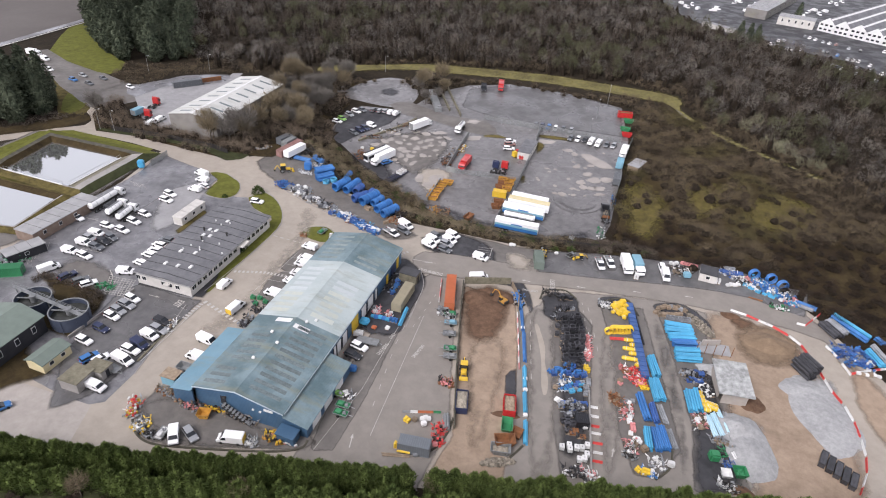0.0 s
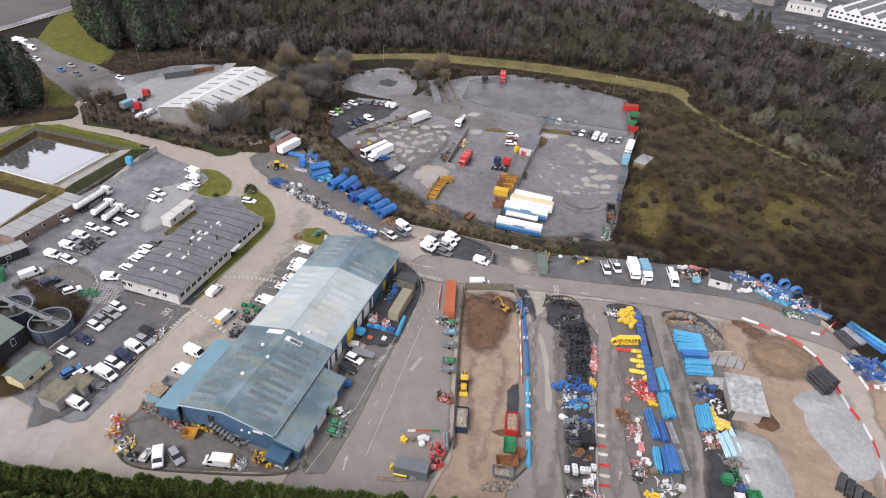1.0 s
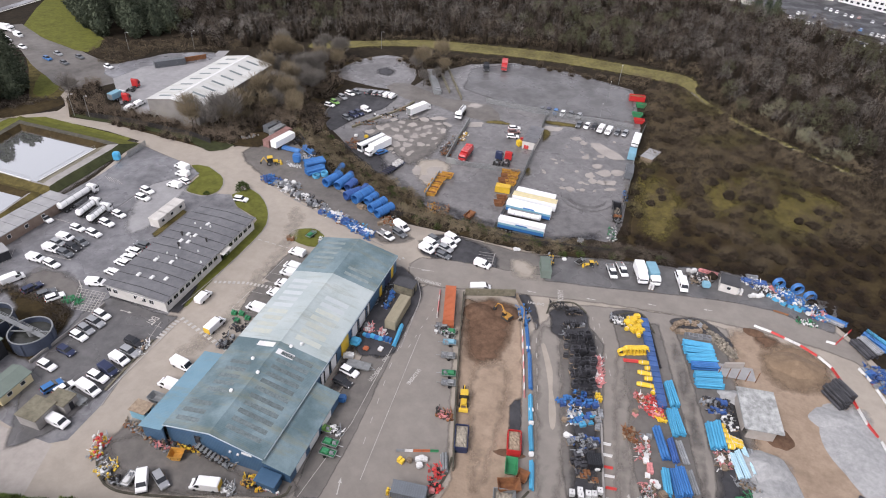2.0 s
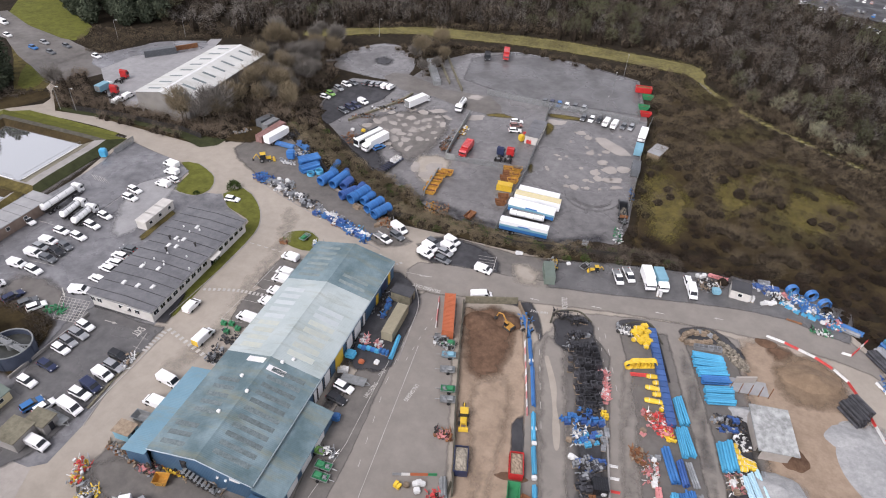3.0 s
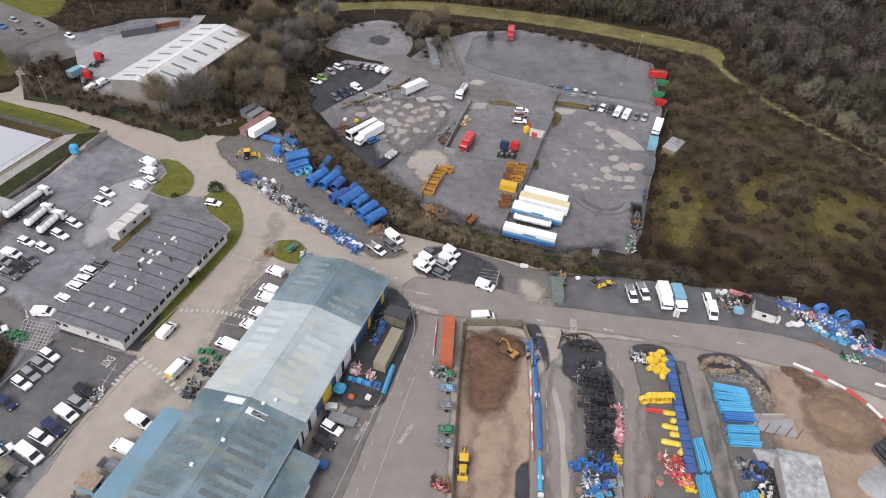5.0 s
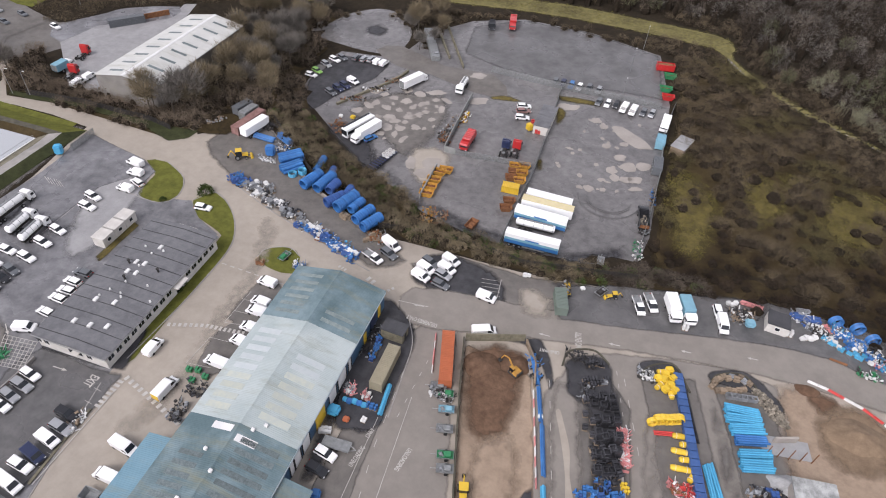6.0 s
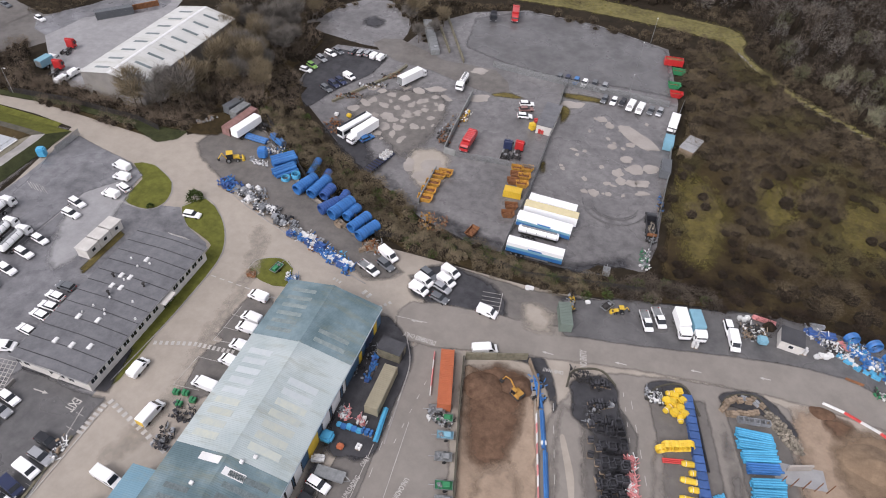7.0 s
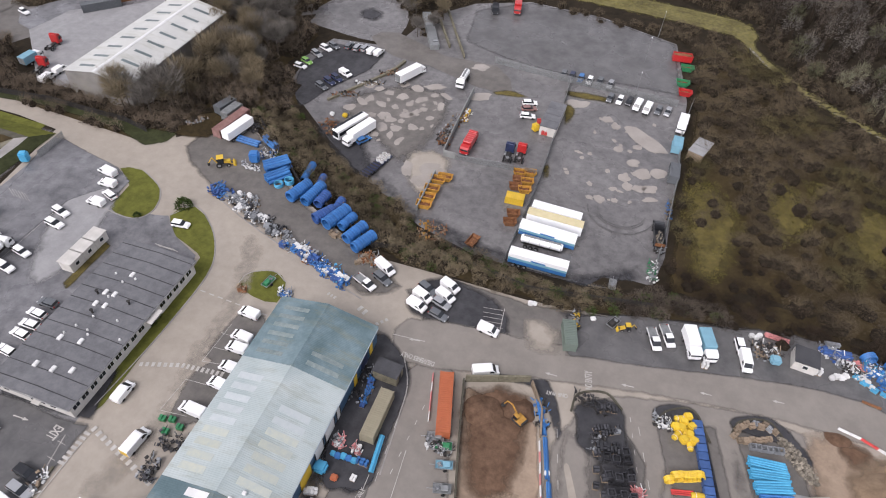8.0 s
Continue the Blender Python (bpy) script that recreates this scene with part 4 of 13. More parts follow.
sheet("ground_stain", smooth_loop([(5.4, 120.5), (9.3, 122.0), (13.3, 91.1), (12.5, 82.3), (10.0, 82.7)], 3), "lane", 0.1345, "pale dusty lane between the stock rows", "stain", spread=3)
sheet("ground_stain", smooth_loop([(16.7, 134.0), (21.1, 126.6), (24.6, 108.3), (26.5, 87.5), (24.8, 85.5), (22.3, 104.0)], 3), "asphalt", 0.136, "dark worn lane between the stock rows", "stain", spread=3)
sheet("ground_stain", smooth_loop([(-135.5, 140.1), (-136.2, 153.3), (-126.6, 154.3), (-120.5, 138.2), (-119.7, 123.6), (-125.1, 120.3)], 3), "worn_slab", 0.1375, "pale grey worn concrete beside the office", "stain", spread=3)
sheet("ground_stain", smooth_loop([(34.2, 102.0), (40.1, 107.4), (42.0, 98.9), (39.7, 91.1), (35.6, 89.5)], 3), "gravel", 0.139, "crushed stone washed from the heap", "stain", spread=4)
sheet("ground_stain", smooth_loop([(48.6, 123.0), (57.4, 126.3), (58.7, 114.4), (57.4, 104.6), (52.4, 102.7), (49.3, 110.9)], 3), "gravel", 0.1405, "pale crushed stone spread over the yard", "stain", spread=5)
# Hedge shade is painted in with the dark damp tarmac here.
sheet("ground_stain", smooth_loop([(-16.6, 153.5), (0.7, 158.5), (20.2, 163.1), (31.5, 164.0), (30.9, 161.6), (20.2, 160.0), (1.0, 155.4), (-16.1, 150.8)], 3), "dark_tarmac", 0.146, "damp tarmac with painted hedge shade at the bank foot", "stain", spread=2.5)
# Wet ground, darkened further for the shade along the wall.
sheet("ground_stain", smooth_loop([(-52.9, 122.2), (-51.3, 134.8), (-43.3, 130.4), (-40.2, 124.5), (-40.1, 113.6), (-39.8, 104.8), (-44.0, 102.5), (-48.9, 102.8)], 3), "dark_tarmac", 0.1475, "dark wet ground with painted shade along the workshop doors", "stain", spread=1.5)
sheet("ground_stain", smooth_loop([(-24.6, 148.5), (-17.5, 149.2), (-15.2, 141.9), (-22.2, 141.0)], 3), "road", 0.14500000000000002, "dusty beige patch on the roadside", "stain", spread=4)
sheet("ground_stain", smooth_loop([(-19.7, 134.9), (-15.8, 135.1), (-12.0, 127.6), (-12.0, 122.7), (-15.2, 128.8), (-19.9, 132.7), (-30.3, 130.6), (-30.0, 132.4)], 3), "dark_tarmac", 0.1505, "dark mossy edge around the bay head", "stain", spread=1)
sheet("ground_stain", smooth_loop([(-11.2, 131.4), (-8.5, 134.3), (-3.9, 135.7), (-1.1, 133.3), (-0.2, 127.2), (-1.5, 122.3), (-8.8, 124.0), (-10.3, 129.3)], 3), "dark_tarmac", 0.152, "dark dirt around the row of black crates", "stain", spread=1.5)
sheet("ground_stain", smooth_loop([(3.0, 135.5), (4.8, 138.0), (9.5, 139.4), (12.1, 137.6), (13.4, 131.0), (12.0, 130.5), (10.2, 135.7), (4.8, 133.1)], 3), "dark_tarmac", 0.1535, "dark dirt around the head of the pipe row", "stain", spread=1)
sheet("ground_stain", smooth_loop([(17.2, 138.9), (19.2, 140.8), (24.3, 142.4), (28.2, 140.5), (31.8, 135.5), (30.7, 133.5), (26.1, 136.8), (18.2, 136.9)], 3), "dark_tarmac", 0.155, "dark dirt around the rubble ridge", "stain", spread=1)
sheet("ground_stain", smooth_loop([(-112.9, 262.2), (-109.5, 266.4), (-104.3, 265.0), (-102.3, 259.9), (-105.4, 256.7), (-110.5, 257.9)], 3), "dark_tarmac", 0.1565, "dark tyre-marked middle of the turning circle", "stain", spread=4)
sheet("ground_stain", smooth_loop([(-53.8, 230.0), (-48.7, 232.7), (-43.7, 231.3), (-43.4, 229.6), (-48.6, 229.0), (-53.4, 228.6)], 3), "rough_grass", 0.154, "grass growing along the fence line", "stain", spread=1.5)
sheet("ground_stain", smooth_loop([(-31.9, 230.2), (-29.7, 231.2), (-27.8, 227.8), (-28.2, 223.6), (-29.9, 220.8)], 3), "rough_grass", 0.1555, "grass growing beside the office cabin", "stain", spread=1.5)
sheet("ground_stain", smooth_loop([(-31.7, 201.1), (-30.2, 202.6), (-29.2, 198.1), (-30.3, 196.3)], 3), "rough_grass", 0.157, "tuft of grass along the fence", "stain", spread=1.2)
sheet("ground_stain", smooth_loop([(-32.3, 238.3), (-20.3, 238.7), (-17.4, 236.6), (-19.8, 235.2), (-31.6, 234.8)], 3), "rough_grass", 0.1585, "grass growing along the fence line", "stain", spread=2)
sheet("ground_stain", smooth_loop([(-31.6, 156.2), (-24.0, 161.3), (-16.4, 160.4), (-17.4, 158.0), (-24.7, 157.0), (-31.0, 154.2)], 3), "dark_tarmac", 0.16399999999999998, "dark ground under the trailers", "stain", spread=3)

sheet("pavement_van_bays", [(-80.4, 124.5), (-79.4, 130.2), (-74.0, 129.9), (-71.7, 127.0), (-70.9, 116.2), (-70.5, 107.1), (-76.0, 102.5), (-78.7, 104.6), (-80.5, 112.3), (-78.3, 116.8), (-80.6, 117.0)], "asphalt", 0.1445, "darker tarmac of the marked van bays", "pavement", spread=0.9)
sheet("pavement_junction_bays", smooth_loop([(-280.6, 227.3), (-281.4, 236.5), (-253.0, 223.5), (-224.4, 217.0), (-216.1, 212.8), (-218.3, 198.8), (-212.7, 188.3), (-224.7, 194.0), (-237.5, 199.9), (-259.9, 214.1)], 2), "asphalt", 0.16, "grey tarmac bays where cars wait at the junction", "car park")
sheet("pavement_parking_strip", [(-16.4, 152.3), (-14.4, 142.1), (-0.7, 144.5), (11.0, 147.2), (22.6, 149.7), (34.0, 151.5), (41.8, 151.6), (48.1, 149.7), (55.1, 147.8), (58.3, 161.9), (50.7, 164.7), (39.7, 164.1), (28.9, 164.8), (16.5, 161.4), (-2.3, 157.8)], "upper", 0.148, "dark wet tarmac of the parking strip below the bank", "pavement", spread=1.2)
sheet("pavement_car_rows", [(-109.1, 99.1), (-98.0, 98.0), (-89.9, 98.6), (-89.8, 86.0), (-90.0, 74.4), (-91.5, 63.8), (-96.7, 56.9), (-107.4, 71.6), (-110.1, 84.1), (-111.7, 92.7)], "upper", 0.149, "dark damp asphalt between the car rows", "car park", spread=1.5)
# Dark strip paints the shadow round the office front.
sheet("pavement_office_apron", [(-112.6, 101.2), (-105.9, 102.2), (-95.8, 100.7), (-95.2, 110.4), (-92.6, 109.4), (-90.4, 99.1), (-95.9, 97.9), (-103.2, 97.9), (-108.9, 97.4)], "dark_tarmac", 0.1515, "dark apron with painted shadow before the office", "pavement", spread=1.2)
sheet("pavement_office_bays", [(-118.0, 137.0), (-117.2, 143.6), (-113.3, 146.2), (-109.6, 147.6), (-104.2, 142.6), (-96.6, 139.2), (-95.0, 135.0), (-110.0, 135.0)], "carpark", 0.1425, "damp tarmac bays behind the office", "car park")
sheet("lawn_cabin_strip", [(-115.2, 120.9), (-115.2, 135.1), (-118.9, 136.4), (-119.7, 134.6), (-117.3, 132.7), (-117.6, 122.4)], "rough_grass", 0.1435, "rough grass strip between cabin and office", "grass", spread=0.6)
sheet("pavement_gate", [(-154.0, 156.6), (-153.6, 161.6), (-151.2, 162.1), (-138.5, 159.3), (-131.5, 158.0), (-125.2, 154.6), (-124.6, 149.1), (-129.4, 149.7), (-133.8, 143.4), (-134.5, 128.3), (-139.7, 126.2), (-149.4, 136.7), (-150.6, 146.0)], "carpark", 0.1495, "dark damp tarmac inside the gate", "car park", spread=0.6)
CAR_PARK_EDGE = [(-89.3, 94.9), (-89.5, 75.2)]


# ---- buildings ----
def at(x, y, heading=0.0, lift=0.07):
    """A pose on the ground, turned by heading degrees."""
    return pose(x, y, ground_z(x, y) + lift, 0, 0, heading)


def slope_slab(bm, x0, z0, x1, z1, y0, y1, thick=0.12):
    """A pitched roof slab from (x0, z0) to (x1, z1) between y0 and y1."""
    v = [bm.verts.new(p) for p in ((x0, y0, z0), (x1, y0, z1), (x1, y1, z1), (x0, y1, z0), (x0, y0, z0 - thick), (x1, y0, z1 - thick), (x1, y1, z1 - thick), (x0, y1, z0 - thick))]
    for q in ((0, 1, 2, 3), (7, 6, 5, 4), (0, 4, 5, 1), (1, 5, 6, 2), (2, 6, 7, 3), (3, 7, 4, 0)):
        bm.faces.new([v[k] for k in q])
    bmesh.ops.recalc_face_normals(bm, faces=bm.faces[:])
    return bm


def gable(bm, xs, y0, y1, z0=-0.6):
    """A gable wall: (x, top) points, from y0 to y1 thick."""
    ring = [(xs[0][0], z0)] + list(xs) + [(xs[-1][0], z0)]
    rows = [[bm.verts.new((x, y, z)) for x, z in ring] for y in (y0, y1)]
    bm.faces.new(rows[0]), bm.faces.new(rows[1][::-1])
    for k in range(len(ring)):
        bm.faces.new((rows[0][k], rows[1][k], rows[1][(k + 1) % len(ring)], rows[0][(k + 1) % len(ring)]))
    bmesh.ops.recalc_face_normals(bm, faces=bm.faces[:])
    return bm


def strip_on_slope(thing, name, x0, x1, y, width, slope, material, proud=0.04):
    """A rooflight laid on a roof slope given by slope(x)."""
    bm = slope_slab(bmesh.new(), x0, slope(x0) + proud, x1, slope(x1) + proud, y - width / 2, y + width / 2, 0.06)
    return part(name, bm, material, thing)


def framed_window(thing, name, cx, cy, cz, wide, high, face, frame_mat="white_panel"):
    """A framed window on a wall that faces +x, -x or -y."""
    if face in ("+x", "-x"):
        s = 1 if face == "+x" else -1
        fr = boxes((cx, cx + s * 0.08, cy - wide / 2, cy + wide / 2, cz - high / 2, cz + high / 2)) if s > 0 else boxes((cx - 0.08, cx, cy - wide / 2, cy + wide / 2, cz - high / 2, cz + high / 2))
        a, b = sorted((cx + s * 0.05, cx + s * 0.1))
        gl = boxes((a, b, cy - wide / 2 + 0.08, cy - 0.04, cz - high / 2 + 0.08, cz + high / 2 - 0.08), (a, b, cy + 0.04, cy + wide / 2 - 0.08, cz - high / 2 + 0.08, cz + high / 2 - 0.08))
    else:
        fr = boxes((cx - wide / 2, cx + wide / 2, cy - 0.08, cy, cz - high / 2, cz + high / 2))
        gl = boxes((cx - wide / 2 + 0.08, cx - 0.04, cy - 0.1, cy - 0.05, cz - high / 2 + 0.08, cz + high / 2 - 0.08), (cx + 0.04, cx + wide / 2 - 0.08, cy - 0.1, cy - 0.05, cz - high / 2 + 0.08, cz + high / 2 - 0.08))
    w = part(name, fr, frame_mat, thing)
    part("pane", gl, "glass", w)
    return w


def workshop():
    b = tagged(empty("workshop_building"), "long blue-clad workshop with a faded patched sheet roof", "industrial building")
    XL, XR, XM, Y0, Y1, EV, RG = -70.4, -50.4, -60.5, 69.7, 132.0, 5.2, 7.4
    left = lambda x: EV + (RG - EV) * (x - XL) / (XM - XL)
    right = lambda x: EV + (RG - EV) * (XR - x) / (XR - XM)
    part("gable_wall", gable(bmesh.new(), [(XL, EV), (XM, RG), (XR, EV)], Y0, Y0 + 0.3), "wall_blue", b)
    part("gable_wall", gable(bmesh.new(), [(XL, EV), (XM, RG), (XR, EV)], Y1 - 0.3, Y1), "wall_blue", b)
    part("side_wall", boxes((XL, XL + 0.3, Y0 + 0.3, Y1 - 0.3, -0.6, EV - 0.1)), "wall_blue_side", b)
    part("side_wall", boxes((XR - 0.3, XR, Y0 + 0.3, Y1 - 0.3, -0.6, EV - 0.1)), "wall_blue_side", b)
    bays = [(Y0 - 0.35, 93.6, "roof_blue"), (93.6, 117.4, "roof_pale"), (117.4, Y1 + 0.35, "roof_blue")]
    for y0, y1, mat in bays:
        part("roof_panel", slope_slab(bmesh.new(), XL - 0.3, left(XL - 0.3) + 0.12, XM, RG + 0.12, y0, y1 - 0.02), mat, b)
        part("roof_panel", slope_slab(bmesh.new(), XM, RG + 0.12, XR + 0.3, right(XR + 0.3) + 0.12, y0, y1 - 0.02), mat, b)
    for y0, y1, mat in bays:
        part("ridge_cap", slope_slab(slope_slab(bmesh.new(), XM - 0.3, RG + 0.1, XM, RG + 0.18, y0, y1 - 0.02, 0.04), XM, RG + 0.18, XM + 0.3, RG + 0.1, y0, y1 - 0.02, 0.04), mat, b)
    L, Rr = (lambda x: left(x) + 0.12), (lambda x: right(x) + 0.12)
    for k in range(11):
        y = 72.2 + k * 1.9
        strip_on_slope(b, "rooflight", XM + 1.6, XR - 1.7, y, 0.95, Rr, "rooflight")
    for k in range(3):
        strip_on_slope(b, "rooflight", XL + 1.2, XL + 6.0, 71.6 + k * 2.0, 0.95, L, "rooflight")
    for k in range(5):
        strip_on_slope(b, "rooflight", XL + 2.6, XL + 7.2, 79.0 + k * 1.9, 0.9, L, "rooflight")
    for k in range(9):
        y = 95.6 + k * 2.2
        strip_on_slope(b, "rooflight", XL + 1.4, XL + 6.2, y + 0.4, 1.25, L, "pale_rooflight" if k < 4 else "faint_rooflight")
        if k < 7:
            strip_on_slope(b, "rooflight", XM + 2.0, XR - 2.6, y + 0.8, 1.25, Rr, "pale_rooflight" if k < 5 else "faint_rooflight")
    for k in range(6):
        strip_on_slope(b, "rooflight", XL + 1.6, XL + 7.0, 119.3 + k * 2.1, 0.9, L, "dull_rooflight")
        if k < 2:
            strip_on_slope(b, "rooflight", XM + 2.0, XR - 2.0, 119.3 + k * 2.1, 0.9, Rr, "dull_rooflight")
    strip_on_slope(b, "ridge_light", XM - 4.6, XM - 0.7, 92.4, 1.3, L, "white_panel")
    strip_on_slope(b, "ridge_light", XM + 0.6, XM + 4.3, 91.2, 1.3, Rr, "white_panel")
    for x, y in ((-63.4, 87.8), (-62.6, 79.2), (-60.2, 84.6), (-58.0, 93.4), (-56.5, 95.0)):
        z = min(left(x), right(x)) + 0.1
        part("roof_vent", soften(boxes((x - 0.32, x + 0.32, y - 0.3, y + 0.3, z, z + 0.5)), 0.08), "white_panel", b)
    # low wings
    part("wing_roof", slope_slab(bmesh.new(), -75.5, 4.0, XL - 0.02, 5.0, 68.4, 88.3), "roof_bright", b, "clean brighter blue lean-to roof")
    part("wing_wall", gable(bmesh.new(), [(-75.1, 3.9), (XL - 0.02, 4.85)], 68.8, 69.1), "wall_blue", b)
    part("wing_wall", boxes((-75.1, -74.8, 69.1, 88, -0.6, 3.85)), "wall_blue_side", b)
    part("wing_wall", gable(bmesh.new(), [(-74.8, 3.9), (XL - 0.02, 4.85)], 87.7, 88.0), "wall_blue", b)
    part("wing_roof", slope_slab(bmesh.new(), XR + 0.02, 4.55, -44.9, 3.3, 69.3, 88.9), "roof_blue", b, "weathered blue lean-to roof over the doors")
    part("wing_wall", gable(bmesh.new(), [(XR + 0.02, 4.4), (-45.3, 3.2)], 69.7, 70.0), "wall_blue", b)
    part("wing_wall", boxes((-45.6, -45.3, 70.0, 88.6, -0.6, 3.15)), "wall_blue_side", b)
    part("wing_wall", gable(bmesh.new(), [(XR + 0.02, 4.4), (-45.6, 3.2)], 88.3, 88.6), "wall_blue", b)
    part("eaves_trim", boxes((XR + 0.28, XR + 0.42, Y0, Y1, 4.85, 5.15)), "trim", b)
    part("verge_trim", slope_slab(slope_slab(bmesh.new(), XL - 0.3, left(XL - 0.3) + 0.2, XM, RG + 0.2, Y0 - 0.45, Y0 - 0.36, 0.25), XM, RG + 0.2, XR + 0.3, right(XR + 0.3) + 0.2, Y0 - 0.45, Y0 - 0.36, 0.25), "trim", b)
    # doors along the sides
    for y in (73.5, 78.5, 83.5):
        part("roller_door", boxes((-45.32, -45.2, y - 1.7, y + 1.7, 0.5, 2.9)), "white_panel", b, "pale roller door")
    for y, w in ((91.6, 0.6), (93.6, 1.0), (96.6, 1.2), (107.0, 1.4), (111.0, 1.7), (114.4, 0.6)):
        d = part("roller_door", boxes((XR - 0.02, XR + 0.1, y - w, y + w, 0.3, 3.7)), "white_panel", b, "pale roller door")
        for s in (-1, 1):
            a, c = sorted((y + s * w, y + s * (w + 0.15)))
            part("door_jamb", boxes((XR + 0.1, XR + 0.2, a, c, 0.3, 3.8)), "chassis", d)
    part("yellow_door", boxes((XR, XR + 0.16, 100.4, 103.8, 0.3, 4.2)), "yellow", b, "yellow door panel")
    part("yellow_door", boxes((XR, XR + 0.16, 121.2, 122.4, 0.3, 3.2)), "yellow", b, "yellow door panel")
    part("yellow_door", boxes((XR, XR + 0.16, 128.4, 129.6, 0.8, 4.2)), "yellow", b, "yellow door panel")
    part("blue_door", boxes((XR, XR + 0.16, 124.5, 127.2, 0.3, 3.6)), "navy", b)
    part("sign_board", boxes((-54.6, -52.6, Y0 - 0.1, Y0 - 0.02, 4.3, 4.9)), "white_panel", b, "small white board on the gable")
    part("flood_light", boxes((-63.6, -63.0, Y0 - 0.5, Y0, 4.6, 5.0)), "chassis", b)
    for x in (-57.2, -55.6):
        part("flood_light", boxes((x, x + 0.4, Y0 - 0.3, Y0, 3.6, 3.9)), "white_panel", b)
    st = part("outside_stair", slope_slab(bmesh.new(), -63.4, 3.6, -57.2, 0.2, 68.2, 69.4, 0.25), "chassis", b, "dark steel stair against the gable")
    for k in range(9):
        x = -63.2 + k * 0.7
        z = 3.5 - k * 0.385
        part("tread", boxes((x - 0.3, x + 0.35, 68.2, 69.4, z, z + 0.06)), "steel", st)
    part("handrail", rod(rod(bmesh.new(), (-63.4, 68.2, 4.6), (-57.2, 68.2, 1.2), 0.05, 6), (-57.2, 68.2, 0), (-57.2, 68.2, 1.2), 0.05, 6), "steel", st)
    part("dark_doorway", boxes((-64.4, -63.2, Y0 - 0.06, Y0 - 0.02, 2.6, 4.8)), "dark_wall", b)
    # blue lean-to tank store at the gable
    part("store_roof", slope_slab(bmesh.new(), -50.6, 2.9, -46.6, 2.6, 66.6, 69.4, 0.3), "wall_blue", b, "blue flat store roof by the gable")
    part("store_wall", boxes((-50.4, -46.8, 66.9, 69.3, -0.5, 2.3)), "wall_blue", b)


def office():
    b = tagged(empty("office_building"), "single-storey office with a grey felt roof and white window bands", "office building")
    X0, X1, Y0, Y1, T = -110.1, -93.0, 98.0, 135.3, 3.3
    part("front_wall", boxes((X0 + 0.5, X1 - 0.5, Y0 + 0.5, Y0 + 0.8, -1.2, T)), "render_wall", b)
    part("back_wall", boxes((X0 + 0.5, X1 - 0.5, Y1 - 0.8, Y1 - 0.5, -1.2, T)), "render_wall", b)
    part("side_wall", boxes((X1 - 0.8, X1 - 0.5, Y0 + 0.8, Y1 - 0.8, -1.2, T)), "render_wall", b)
    part("side_wall", boxes((X0 + 0.5, X0 + 0.8, Y0 + 0.8, Y1 - 0.8, -1.2, T)), "render_wall", b)
    ridge = X0 + 9.3
    part("roof_slope", slope_slab(bmesh.new(), X0, T + 0.25, ridge, T + 0.75, Y0, Y1, 0.35), "felt", b)
    part("roof_slope", slope_slab(bmesh.new(), ridge, T + 0.75, X1, T + 0.25, Y0, Y1, 0.35), "felt", b)
    zl = lambda x: T + 0.25 + 0.5 * (x - X0) / (ridge - X0) if x < ridge else T + 0.25 + 0.5 * (X1 - x) / (X1 - ridge)
    for k in range(12):
        y = Y0 + 3.1 * (k + 0.6)
        part("roof_seam", slope_slab(slope_slab(bmesh.new(), X0 + 0.05, zl(X0) + 0.07, ridge, zl(ridge) + 0.07, y, y + 0.12, 0.06), ridge, zl(ridge) + 0.07, X1 - 0.05, zl(X1) + 0.07, y, y + 0.12, 0.06), "dark_tarmac", b)
    part("fascia", boxes((X1, X1 + 0.06, Y0, Y1, T - 0.15, T + 0.2), (X0, X1, Y0 - 0.06, Y0, T - 0.15, T + 0.2)), "roof_grey", b)
    for x, y in ((-104.4, 103.5), (-100.7, 103.6), (-97.6, 104.6), (-104.5, 109.6), (-100.3, 110.1), (-103.9, 118.4), (-101.8, 118.5), (-104.0, 121.4), (-101.9, 121.5), (-102.0, 127.0)):
        d = part("roof_dome", soften(boxes((x - 0.4, x + 0.4, y - 0.62, y + 0.62, zl(x) - 0.05, zl(x) + 0.36)), 0.12), "white_plastic", b)
        part("upstand", boxes((x - 0.48, x + 0.48, y - 0.7, y + 0.7, zl(x) - 0.1, zl(x) + 0.1)), "roof_grey", d)
    for x, y in ((-105.4, 126.2), (-102.6, 124.7), (-100.7, 126.2), (-102.7, 120.6), (-102.1, 115.6), (-103.7, 112.8), (-100.9, 112.6), (-100.2, 111.8), (-97.4, 116.4), (-94.3, 113.1), (-104.6, 110.7)):
        part("vent_cap", rod(bmesh.new(), (x, y, zl(x) - 0.05), (x, y, zl(x) + 0.4), 0.26, 10, 0.16), "white_plastic", b)
    for x, y in ((-105.2, 120.6), (-102.9, 116.3), (-97.9, 120.6)):
        part("roof_flue", rod(rod(bmesh.new(), (x, y, zl(x)), (x, y, zl(x) + 0.9), 0.2, 8), (x, y, zl(x) + 0.9), (x, y, zl(x) + 1.05), 0.36, 8), "chassis", b)
    for k in range(16):
        y = Y0 + 1.8 + k * 2.2
        if 9 <= k <= 10:
            continue
        framed_window(b, "window", X1 - 0.5, y, 2.0, 1.6, 1.2, "+x")
    for x in (-109.2, -107.4, -101.6, -99.6, -97.4):
        framed_window(b, "window", x, Y0 + 0.5, 1.7, 1.3, 1.2, "-y")
    part("porch", boxes((X1 - 0.5, X1 + 1.2, 118.6, 122.2, 2.6, 2.85)), "render_wall", b)
    part("entrance_door", boxes((X1 - 0.52, X1 - 0.4, 119.6, 121.2, 0, 2.2)), "glass", b)
